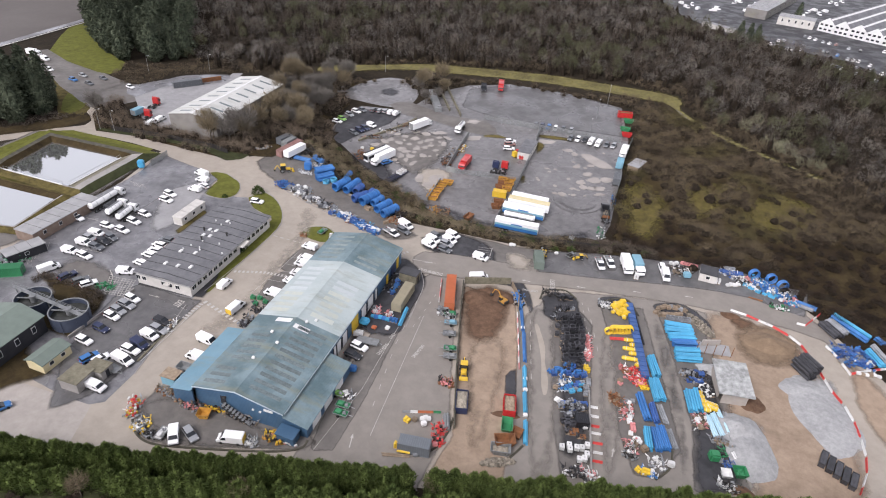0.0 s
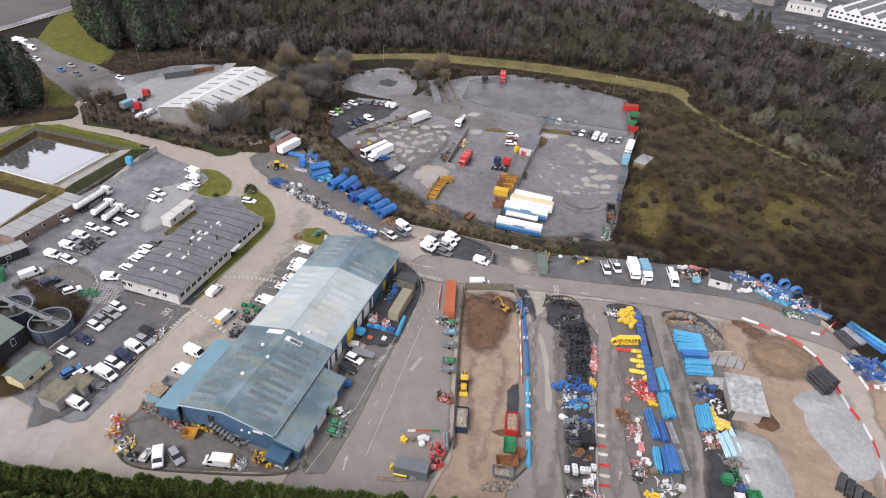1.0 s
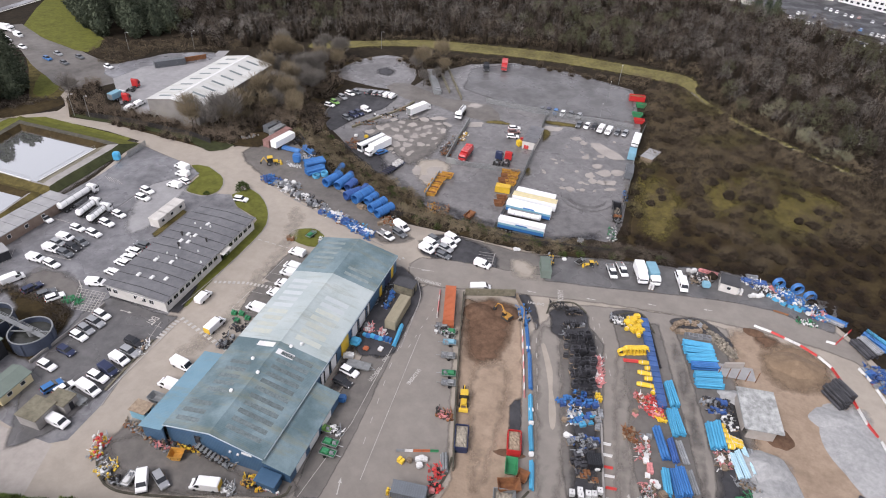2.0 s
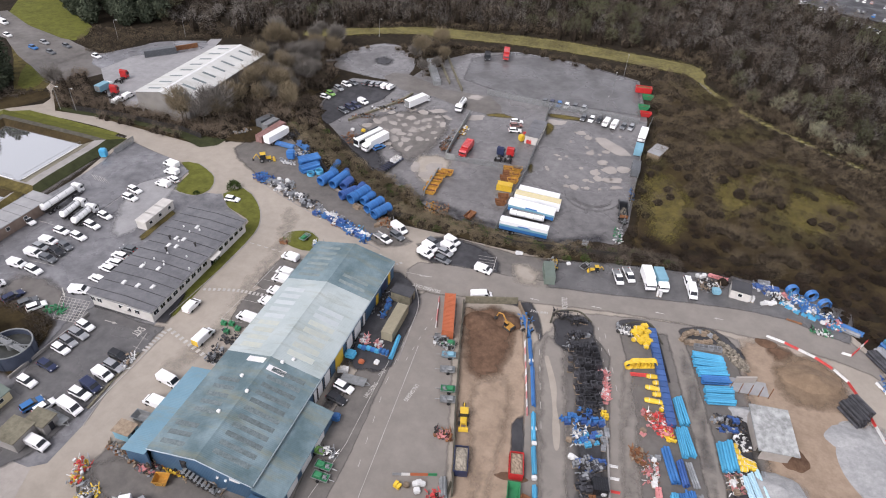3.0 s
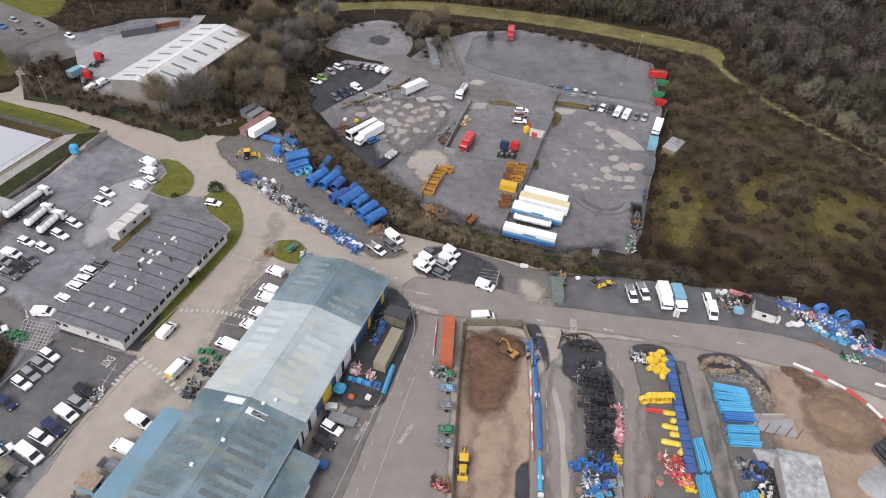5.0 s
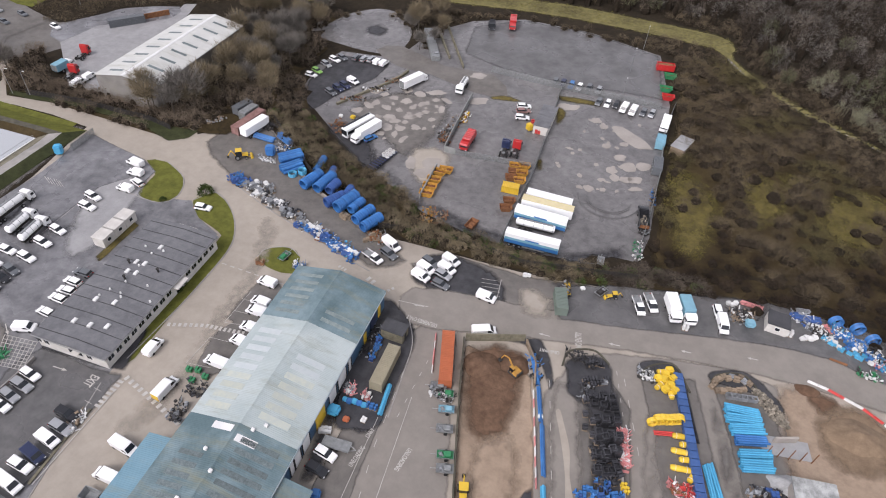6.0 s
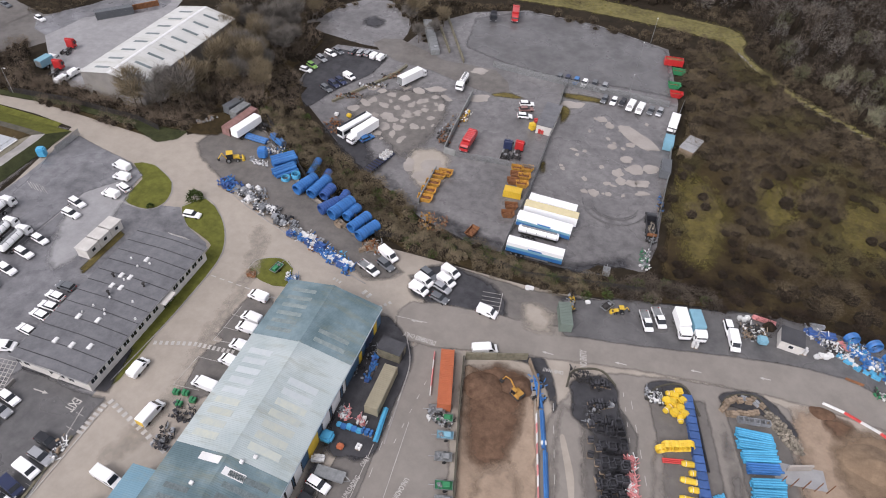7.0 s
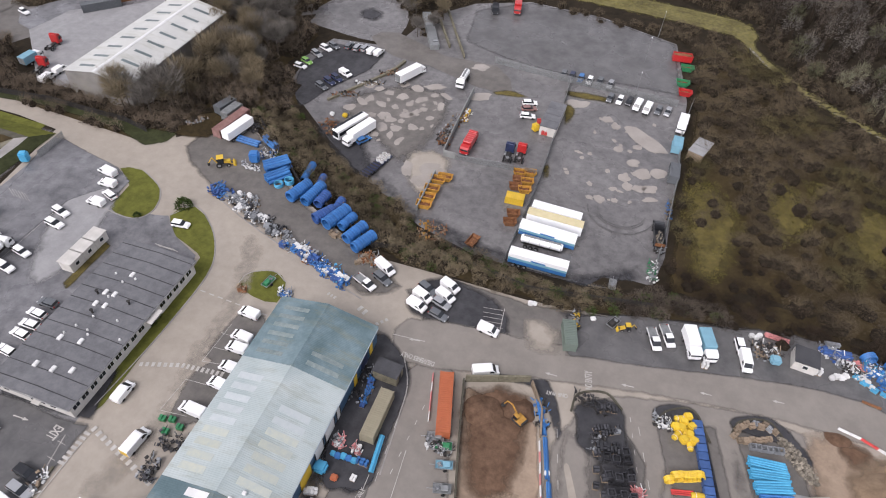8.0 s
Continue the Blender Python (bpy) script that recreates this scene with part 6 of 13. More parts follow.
def tank_trailer(colour):
    t = empty("tank_trailer")
    tank_body(t, -5.0, 5.0, 0.95, 2.2, colour)
    part("chassis_frame", boxes((-4.8, 4.6, -0.5, 0.5, 0.8, 1.25)), "chassis", t)
    axles(t, (-3.6, -2.3, -1.0))
    return t


def road_tanker(colour):
    t = empty("road_tanker")
    lorry_cab(t, 6.6, "white", 3.0)
    tank_body(t, -6.6, 4.2, 1.0, 2.35, colour)
    part("chassis_frame", boxes((-6.4, 6.0, -0.5, 0.5, 0.7, 1.3)), "chassis", t)
    axles(t, (5.3, 2.6, -3.0, -4.3, -5.6))
    return t


def small_tanker(colour):
    t = empty("tanker_lorry")
    lorry_cab(t, 4.1, "white", 2.9)
    tank_body(t, -4.1, 1.9, 0.95, 2.1, colour)
    part("chassis_frame", boxes((-4.0, 3.6, -0.5, 0.5, 0.65, 1.15)), "chassis", t)
    axles(t, (2.8, -1.6, -2.9))
    return t


def tractor_unit(colour):
    t = empty("tractor_unit")
    lorry_cab(t, 3.0, colour, 3.5)
    part("wind_deflector", soften(prism(bmesh.new(), [(1.2, 3.45), (1.25, 3.9), (2.0, 3.5)], 1.0), 0.03), colour, t)
    part("chassis_frame", boxes((-2.9, 2.4, -0.45, 0.45, 0.6, 0.95)), "chassis", t)
    part("coupling", rod(bmesh.new(), (-1.6, 0, 0.95), (-1.6, 0, 1.1), 0.5, 12), "steel", t)
    part("fuel_tank", soften(boxes((-0.4, 0.9, 0.6, 1.15, 0.5, 1.0)), 0.08), "steel", t)
    axles(t, (1.7, -1.2, -2.4))
    return t


def tipper(colour):
    t = empty("tipper_lorry")
    lorry_cab(t, 3.9, colour, 2.9)
    part("tipper_floor", boxes((-3.9, 1.8, -1.2, 1.2, 1.1, 1.25)), colour, t)
    for s in (-1, 1):
        part("side_board", boxes((-3.9, 1.8, min(s * 1.16, s * 1.24), max(s * 1.16, s * 1.24), 1.25, 2.4)), colour, t)
    part("head_board", boxes((1.72, 1.82, -1.16, 1.16, 1.25, 2.6)), colour, t)
    part("tail_board", boxes((-3.95, -3.87, -1.16, 1.16, 1.25, 2.2)), "rust", t)
    tagged(part("load", lumps(40, 2.6, 1.0, 0.5, 3, -1.0, 0.0, 1.25), "rubble", t), kind="stuff")
    part("chassis_frame", boxes((-3.8, 3.4, -0.5, 0.5, 0.65, 1.1)), "chassis", t)
    axles(t, (2.6, -1.4, -2.7))
    return t


def refuse_lorry(colour):
    t = empty("refuse_lorry")
    lorry_cab(t, 4.4, colour, 2.8)
    part("load_box", soften(boxes((-2.6, 2.2, -1.22, 1.22, 1.0, 3.3)), 0.15), colour, t)
    part("tail_hopper", soften(prism(bmesh.new(), [(-4.3, 1.0), (-4.4, 2.3), (-3.4, 3.5), (-2.6, 3.5), (-2.6, 1.0)], 1.2), 0.08), colour, t)
    part("hopper_mouth", boxes((-4.45, -4.35, -1.0, 1.0, 1.2, 2.1)), "dark_wall", t)
    for k in range(5):
        part("rib", boxes((-2.2 + k * 0.95, -2.1 + k * 0.95, -1.25, 1.25, 1.0, 3.34)), "pink_plastic", t)
    part("chassis_frame", boxes((-4.0, 3.6, -0.5, 0.5, 0.65, 1.0)), "chassis", t)
    axles(t, (3.0, -1.6, -2.9))
    return t


def coach(colour):
    t = empty("coach")
    part("body", soften(boxes((-6, 6, -1.26, 1.26, 0.4, 3.4)), 0.16), colour, t)
    part("roof_strip", boxes((-5.6, 5.6, -1.28, -0.5, 3.3, 3.43)), "glass", t)
    for s in (-1, 1):
        part("side_window", boxes((-5.6, 5.6, min(s * 1.24, s * 1.28), max(s * 1.24, s * 1.28), 1.6, 2.7)), "glass", t)
    part("windscreen", boxes((5.97, 6.03, -1.1, 1.1, 1.3, 2.9)), "glass", t)
    axles(t, (3.4, -2.6))
    return t


def flat_trailer(colour):
    t = empty("flatbed_trailer")
    part("deck", boxes((-2.6, 2.6, -1.0, 1.0, 0.62, 0.75)), "steel", t)
    part("drawbar", rod(rod(bmesh.new(), (2.6, 0.5, 0.6), (3.7, 0, 0.5), 0.06, 6), (2.6, -0.5, 0.6), (3.7, 0, 0.5), 0.06, 6), "steel", t)
    for s in (-1, 1):
        part("side_board", boxes((-2.6, 2.6, min(s * 0.97, s * 1.02), max(s * 0.97, s * 1.02), 0.75, 1.0)), "steel", t)
    four_wheels(t, 0.45, -0.45, 0.85, 0.3)
    return t


def lumps(n, rx, ry, rz, seed, cx=0.0, cy=0.0, cz=0.0, size=0.3):
    """A heap of angular lumps."""
    rnd, bm = random.Random(seed), bmesh.new()
    for _ in range(n):
        a, d = rnd.random() * math.tau, math.sqrt(rnd.random())
        x, y = cx + rx * d * math.cos(a), cy + ry * d * math.sin(a)
        s = size * (0.5 + rnd.random())
        z = cz + rz * (1 - d) * rnd.random()
        m = Matrix.LocRotScale((x, y, z + s * 0.3), Euler((rnd.random() * 3, rnd.random() * 3, rnd.random() * 3)), (s, s * (0.6 + rnd.random() * 0.6), s * (0.5 + rnd.random() * 0.5)))
        bmesh.ops.create_cube(bm, size=1.0, matrix=m)
    return bm


def rubbish_heap(rx, ry, z, seed, nx=16, ny=9):
    """One jagged surface of heaped rubbish filling a box to its rim."""
    rnd, bm = random.Random(seed), bmesh.new()
    rows = []
    for j in range(ny):
        v, row = 2 * j / (ny - 1) - 1, []
        for i in range(nx):
            u = 2 * i / (nx - 1) - 1
            edge = abs(u) == 1 or abs(v) == 1
            row.append(bm.verts.new((u * rx + (0 if edge else rnd.uniform(-0.08, 0.08)), v * ry + (0 if edge else rnd.uniform(-0.07, 0.07)), z + (0 if edge else 0.35 * (1 - u * u) * (1 - v * v) + rnd.uniform(-0.05, 0.3)))))
        rows.append(row)
    for a, b in zip(rows, rows[1:]):
        for k in range(nx - 1):
            bm.faces.new((a[k], a[k + 1], b[k + 1])), bm.faces.new((a[k], b[k + 1], b[k]))
    return bm


def park(kind, colour, x, y, heading, label, category, group=""):
    """Stand a vehicle on the ground: built once for each kind and colour, then copied."""
    key = (kind, colour)
    m = at(x, y, heading, 0.1)
    if key in MADE:
        return tagged(copy_thing(MADE[key], m), label, category, group)
    t = kind(colour)
    t.matrix_basis = m
    MADE[key] = t
    return tagged(t, label, category, group)


# ---- parked vehicles ----
park(hatchback, "white", -146.7, 116.9, -11, "white hatchback car parked in the staff car park", "car", "vehicles in the staff car park")
park(hatchback, "white", -136.1, 116.8, -4, "white hatchback car parked in the staff car park", "car", "vehicles in the staff car park")
park(saloon, "white", -130.6, 116.6, -10, "white estate car parked in the staff car park", "car", "vehicles in the staff car park")
park(saloon, "white", -131.0, 121.7, -10, "white estate car parked in the staff car park", "car", "vehicles in the staff car park")
park(hatchback, "white", -131.0, 126.3, -11, "white hatchback car parked in the staff car park", "car", "vehicles in the staff car park")
park(small_van, "white", -135.6, 112.2, 3, "white small van parked in the staff car park", "van", "vehicles in the staff car park")
park(hatchback, "silver", -135.7, 109.8, -5, "silver hatchback car parked in the staff car park", "car", "vehicles in the staff car park")
park(small_van, "white", -135.2, 107.2, 1, "white small van parked in the staff car park", "van", "vehicles in the staff car park")
park(saloon, "grey", -130.8, 107.0, -6, "dark grey estate car parked in the staff car park", "car", "vehicles in the staff car park")
park(saloon, "black", -130.9, 109.8, -11, "black estate car parked in the staff car park", "car", "vehicles in the staff car park")
park(hatchback, "grey", -130.6, 112.3, -15, "dark grey hatchback car parked in the staff car park", "car", "vehicles in the staff car park")
park(small_van, "white", -135.6, 102.7, 3, "white small van parked in the staff car park", "van", "vehicles in the staff car park")
park(saloon, "white", -130.5, 102.5, -9, "white estate car parked in the staff car park", "car", "vehicles in the staff car park")
park(saloon, "white", -132.3, 139.4, -13, "white estate car parked in the staff car park", "car", "vehicles in the staff car park")
park(saloon, "white", -130.9, 135.8, -7, "white estate car parked in the staff car park", "car", "vehicles in the staff car park")
park(panel_van, "white", -131.9, 154.9, 171, "white panel van parked in the staff car park", "van", "vehicles in the staff car park")
park(small_van, "white", -129.1, 151.4, 182, "white small van parked in the staff car park", "van", "vehicles in the staff car park")
park(hatchback, "white", -126.1, 148.2, 160, "white hatchback car parked in the staff car park", "car", "vehicles in the staff car park")
park(small_van, "white", -127.2, 145.0, 178, "white small van parked in the staff car park", "van", "vehicles in the staff car park")
park(hatchback, "grey", -115.8, 117.1, 180, "dark grey hatchback car parked in the staff car park", "car", "vehicles in the staff car park")
park(hatchback, "white", -115.9, 114.2, 176, "white hatchback car parked in the staff car park", "car", "vehicles in the staff car park")
park(hatchback, "white", -115.2, 111.6, 180, "white hatchback car parked in the staff car park", "car", "vehicles in the staff car park")
park(hatchback, "white", -115.2, 109.2, 175, "white hatchback car parked in the staff car park", "car", "vehicles in the staff car park")
park(hatchback, "white", -114.7, 105.3, 174, "white hatchback car parked in the staff car park", "car", "vehicles in the staff car park")
park(small_van, "white", -115.4, 100.6, 18, "white small van parked in the staff car park", "van", "vehicles in the staff car park")
park(panel_van, "white", -134.2, 94.5, 64, "white panel van parked in the staff car park", "van", "vehicles in the staff car park")
park(saloon, "navy", -127.5, 93.8, 72, "dark blue estate car parked in the staff car park", "car", "vehicles in the staff car park")
park(hatchback, "grey", -123.0, 93.5, 59, "dark grey hatchback car parked in the staff car park", "car", "vehicles in the staff car park")
park(hatchback, "white", -120.2, 93.1, 58, "white hatchback car parked in the staff car park", "car", "vehicles in the staff car park")
park(hatchback, "white", -105.9, 92.1, -10, "white hatchback car parked in the staff car park", "car", "vehicles in the staff car park")
park(saloon, "silver", -105.5, 89.7, -9, "silver estate car parked in the staff car park", "car", "vehicles in the staff car park")
park(hatchback, "silver", -105.8, 87.2, -12, "silver hatchback car parked in the staff car park", "car", "vehicles in the staff car park")
park(hatchback, "white", -105.7, 85.0, -9, "white hatchback car parked in the staff car park", "car", "vehicles in the staff car park")
park(hatchback, "navy", -104.8, 80.6, -8, "dark blue hatchback car parked in the staff car park", "car", "vehicles in the staff car park")
park(hatchback, "white", -105.2, 76.0, -7, "white hatchback car parked in the staff car park", "car", "vehicles in the staff car park")
park(saloon, "black", -93.5, 87.7, -6, "black estate car parked in the staff car park", "car", "vehicles in the staff car park")
park(saloon, "silver", -92.4, 85.1, -8, "silver estate car parked in the staff car park", "car", "vehicles in the staff car park")
park(small_van, "white", -92.8, 82.5, -10, "white small van parked in the staff car park", "van", "vehicles in the staff car park")
park(small_van, "navy", -92.9, 79.4, -13, "dark blue small van parked in the staff car park", "van", "vehicles in the staff car park")
park(saloon, "white", -93.5, 77.2, -6, "white estate car parked in the staff car park", "car", "vehicles in the staff car park")
park(panel_van, "white", -92.8, 74.0, -10, "white panel van parked in the staff car park", "van", "vehicles in the staff car park")
park(hatchback, "blue", -100.0, 72.1, 70, "blue hatchback car parked in the staff car park", "car", "vehicles in the staff car park")
park(hatchback, "white", -97.4, 72.5, 73, "white hatchback car parked in the staff car park", "car", "vehicles in the staff car park")
park(small_van, "white", -92.2, 65.7, -4, "white small van parked in the staff car park", "van", "vehicles in the staff car park")
park(hatchback, "blue", -105.5, 54.6, 59, "blue hatchback car parked in the staff car park", "car", "vehicles in the staff car park")
park(flat_trailer, "steel", -93.8, 71.2, -7, "galvanised flatbed trailer parked beside the garage", "trailer")
park(road_tanker, "white", -145.9, 127.6, 90, "white articulated road tanker parked along the pump house", "tanker")
park(small_tanker, "white", -139.7, 124.8, 95, "white rigid tanker lorry parked in the staff car park", "tanker", "tankers")
park(small_tanker, "white", -135.1, 123.8, 96, "white rigid tanker lorry parked in the staff car park", "tanker", "tankers")
park(hatchback, "white", -104.8, 145.8, 8, "white hatchback car parked beside the office lawn", "car")
park(small_van, "white", -88.7, 105.4, 89, "white small van standing along the workshop", "van", "vans along the workshop")
park(tail_van, "white", -80.5, 98.2, 84, "white panel van with yellow rear doors standing along the workshop", "van", "vans along the workshop")
park(panel_van, "white", -79.7, 85.8, -8, "white panel van standing along the workshop", "van", "vans along the workshop")
park(tail_van, "white", -78.5, 80.4, 177, "white panel van with yellow rear doors standing along the workshop", "van", "vans along the workshop")
park(small_van, "white", -77.0, 129.0, 176, "white small van standing along the workshop", "van", "vans along the workshop")
park(small_van, "white", -75.3, 123.4, 175, "white small van standing along the workshop", "van", "vans along the workshop")
park(small_van, "white", -74.8, 120.8, 179, "white small van standing along the workshop", "van", "vans along the workshop")
park(small_van, "white", -73.6, 116.5, 178, "white small van standing along the workshop", "van", "vans along the workshop")
park(small_van, "white", -73.6, 112.7, 174, "white small van standing along the workshop", "van", "vans along the workshop")
park(panel_van, "white", -75.0, 106.6, 177, "white panel van standing along the workshop", "van", "vans along the workshop")
park(small_van, "white", -69.2, 60.8, -55, "white small van standing along the workshop", "van", "vans along the workshop")
park(hatchback, "silver", -66.5, 62.2, -29, "silver hatchback car standing along the workshop", "car", "vans along the workshop")
park(tail_van, "white", -58.6, 63.9, -166, "white panel van with yellow rear doors standing along the workshop", "van", "vans along the workshop")
park(hatchback, "white", -46.7, 96.6, -11, "white hatchback car standing along the workshop", "car", "vans along the workshop")
park(hatchback, "black", -46.8, 93.5, -10, "black hatchback car standing along the workshop", "car", "vans along the workshop")
park(panel_van, "white", -56.2, 150.3, -27, "white panel van parked along the bank", "van", "vehicles along the bank")
park(saloon, "grey", -55.6, 147.3, -25, "dark grey estate car parked along the bank", "car", "vehicles along the bank")
park(pickup, "white", -58.5, 144.8, -23, "white pickup truck parked along the bank", "truck", "vehicles along the bank")
park(small_van, "white", -46.1, 143.1, -18, "white small van parked along the bank", "van", "vehicles along the bank")
park(small_van, "white", -45.8, 145.8, -22, "white small van parked along the bank", "van", "vehicles along the bank")
park(saloon, "grey", -45.5, 148.1, -26, "dark grey estate car parked along the bank", "car", "vehicles along the bank")
park(hatchback, "silver", -41.5, 145.4, -18, "silver hatchback car parked along the bank", "car", "vehicles along the bank")
park(hatchback, "grey", -41.1, 142.3, -14, "dark grey hatchback car parked along the bank", "car", "vehicles along the bank")
park(small_van, "white", -41.3, 147.5, -23, "white small van parked along the bank", "van", "vehicles along the bank")
park(small_van, "white", -41.2, 150.4, -22, "white small van parked along the bank", "van", "vehicles along the bank")
park(small_van, "white", -30.4, 142.3, -8, "white small van parked along the bank", "van", "vehicles along the bank")
park(panel_van, "white", -28.2, 132.8, 25, "white panel van parked along the bank", "van", "vehicles along the bank")
park(pickup, "white", 2.0, 151.9, -70, "white pickup truck parked along the bank", "truck", "vehicles along the bank")
park(pickup, "white", 4.5, 153.7, -67, "white pickup truck parked along the bank", "truck", "vehicles along the bank")
park(short_box_lorry, "white", 9.1, 153.2, -73, "white short box lorry parked along the bank", "lorry", "vehicles along the bank")
park(blue_box_lorry, "white", 12.1, 153.6, -72, "pale blue box lorry parked along the bank", "lorry", "vehicles along the bank")
park(hatchback, "white", 18.9, 156.5, -77, "white hatchback car parked along the bank", "car", "vehicles along the bank")
park(panel_van, "white", 19.8, 153.1, -80, "white panel van parked along the bank", "van", "vehicles along the bank")
park(hatchback, "white", -115.4, 223.0, -6, "white hatchback car parked in the lorry yard", "car", "cars in the lorry yard")
park(hatchback, "lime", -114.7, 226.1, -23, "lime green hatchback car parked in the lorry yard", "car", "cars in the lorry yard")
park(saloon, "silver", -113.7, 231.1, -29, "silver estate car parked in the lorry yard", "car", "cars in the lorry yard")
park(saloon, "white", -112.3, 235.1, -21, "white estate car parked in the lorry yard", "car", "cars in the lorry yard")
park(hatchback, "grey", -110.3, 237.2, -29, "dark grey hatchback car parked in the lorry yard", "car", "cars in the lorry yard")
park(saloon, "grey", -105.7, 239.0, 88, "dark grey estate car parked in the lorry yard", "car", "cars in the lorry yard")
park(saloon, "silver", -102.7, 238.9, 88, "silver estate car parked in the lorry yard", "car", "cars in the lorry yard")
park(saloon, "silver", -100.2, 239.4, 86, "silver estate car parked in the lorry yard", "car", "cars in the lorry yard")
park(small_van, "white", -97.3, 238.4, 80, "white small van parked in the lorry yard", "van", "cars in the lorry yard")
park(small_van, "white", -94.8, 238.2, 81, "white small van parked in the lorry yard", "van", "cars in the lorry yard")
park(saloon, "grey", -104.1, 215.1, -27, "dark grey estate car parked in the lorry yard", "car", "cars in the lorry yard")
park(saloon, "navy", -102.9, 218.2, -28, "dark blue estate car parked in the lorry yard", "car", "cars in the lorry yard")
park(saloon, "navy", -101.5, 220.5, -28, "dark blue estate car parked in the lorry yard", "car", "cars in the lorry yard")
park(small_van, "white", -100.0, 223.6, -22, "white small van parked in the lorry yard", "van", "cars in the lorry yard")
park(saloon, "blue", -81.4, 195.4, 60, "blue estate car parked in the lorry yard", "car", "cars in the lorry yard")
park(saloon, "white", -41.6, 227.2, 21, "white estate car parked in the lorry yard", "car", "cars in the lorry yard")
park(saloon, "maroon", -41.1, 224.4, 27, "maroon estate car parked in the lorry yard", "car", "cars in the lorry yard")
park(saloon, "white", -40.7, 220.8, 15, "white estate car parked in the lorry yard", "car", "cars in the lorry yard")
park(hatchback, "grey", -35.2, 245.2, -93, "dark grey hatchback car parked in the lorry yard", "car", "cars in the lorry yard")
park(hatchback, "navy", -32.6, 245.1, -94, "dark blue hatchback car parked in the lorry yard", "car", "cars in the lorry yard")
park(hatchback, "blue", -29.7, 244.8, -94, "blue hatchback car parked in the lorry yard", "car", "cars in the lorry yard")
park(hatchback, "white", -26.9, 244.4, -95, "white hatchback car parked in the lorry yard", "car", "cars in the lorry yard")
park(hatchback, "grey", -23.8, 244.9, -95, "dark grey hatchback car parked in the lorry yard", "car", "cars in the lorry yard")
park(hatchback, "silver", -20.5, 244.4, -97, "silver hatchback car parked in the lorry yard", "car", "cars in the lorry yard")
park(hatchback, "grey", -19.4, 237.3, -98, "dark grey hatchback car parked in the lorry yard", "car", "cars in the lorry yard")
park(hatchback, "white", -16.5, 237.2, -98, "white hatchback car parked in the lorry yard", "car", "cars in the lorry yard")
park(hatchback, "black", -13.8, 237.4, -99, "black hatchback car parked in the lorry yard", "car", "cars in the lorry yard")
park(panel_van, "white", -11.2, 235.9, -100, "white panel van parked in the lorry yard", "van", "cars in the lorry yard")
park(panel_van, "white", -8.3, 235.2, -100, "white panel van parked in the lorry yard", "van", "cars in the lorry yard")
park(hatchback, "grey", -5.1, 235.7, -100, "dark grey hatchback car parked in the lorry yard", "car", "cars in the lorry yard")
park(hatchback, "silver", -2.4, 235.8, -101, "silver hatchback car parked in the lorry yard", "car", "cars in the lorry yard")
park(striped_trailer, "white", -25.1, 165.9, 1, "white curtain-side trailer, blue striped, standing in the lorry yard", "trailer", "trailers")
park(tank_trailer, "white", -25.6, 172.1, 1, "white tank trailer standing in the lorry yard", "trailer", "trailers")
park(striped_trailer, "white", -24.9, 174.9, -2, "white curtain-side trailer, blue striped, standing in the lorry yard", "trailer", "trailers")
park(cream_trailer, "white", -24.2, 179.4, 0, "white trailer with a yellowed roof standing in the lorry yard", "trailer", "trailers")
park(plain_trailer, "white", -24.4, 182.3, -1, "white box trailer standing in the lorry yard", "trailer", "trailers")
park(white_box_lorry, "white", -80.0, 228.7, 66, "white box lorry standing in the lorry yard", "lorry", "lorries")
park(small_tanker, "white", -63.8, 231.4, -90, "white tanker lorry standing in the lorry yard", "lorry", "lorries")
park(coach, "white", -86.6, 198.5, -111, "white coach standing in the lorry yard", "coach")
park(white_box_lorry, "white", -83.2, 196.5, -109, "white box lorry standing in the lorry yard", "lorry", "lorries")
park(refuse_lorry, "red", -52.9, 202.5, -93, "red refuse lorry standing in the lorry yard", "lorry", "lorries")
park(tractor_unit, "navy", -41.5, 202.1, 94, "dark blue lorry tractor unit standing in the lorry yard", "lorry", "lorries")
park(tractor_unit, "red", -38.4, 202.8, 92, "red lorry tractor unit standing in the lorry yard", "lorry", "lorries")
park(tractor_unit, "black", -66.7, 277.6, -73, "black lorry tractor unit standing in the lorry yard", "lorry", "lorries")
park(refuse_lorry, "red", -59.2, 281.1, -79, "red refuse lorry standing in the lorry yard", "lorry", "lorries")
park(tipper, "black", 0.2, 184.4, 98, "dark tipper lorry standing in the lorry yard", "lorry", "lorries")
park(short_box_lorry, "white", 1.9, 229.8, -95, "white short box lorry standing in the lorry yard", "lorry", "lorries")
park(tractor_unit, "red", -186.2, 197.8, 100, "red lorry tractor unit standing in the warehouse yard", "lorry", "tractor units")
park(tractor_unit, "red", -180.1, 185.7, 103, "red lorry tractor unit standing in the warehouse yard", "lorry", "tractor units")
park(blue_box_lorry, "white", -185.2, 188.3, 88, "pale blue box lorry standing in the warehouse yard", "lorry")
park(panel_van, "white", -174.6, 182.6, 91, "white panel van standing in the warehouse yard", "van")
park(small_van, "white", -174.6, 187.5, 88, "white small van standing in the warehouse yard", "van")
park(far_van, "white", -269.2, 223.3, -15, "white van waiting at the road junction", "van", "cars at the junction")
park(far_van, "white", -267.9, 216.2, -15, "white van waiting at the road junction", "van", "cars at the junction")
park(far_car, "blue", -237.1, 207.4, -14, "blue saloon car waiting at the road junction", "car", "cars at the junction")
park(far_car, "silver", -237.4, 213.4, -15, "silver saloon car waiting at the road junction", "car", "cars at the junction")
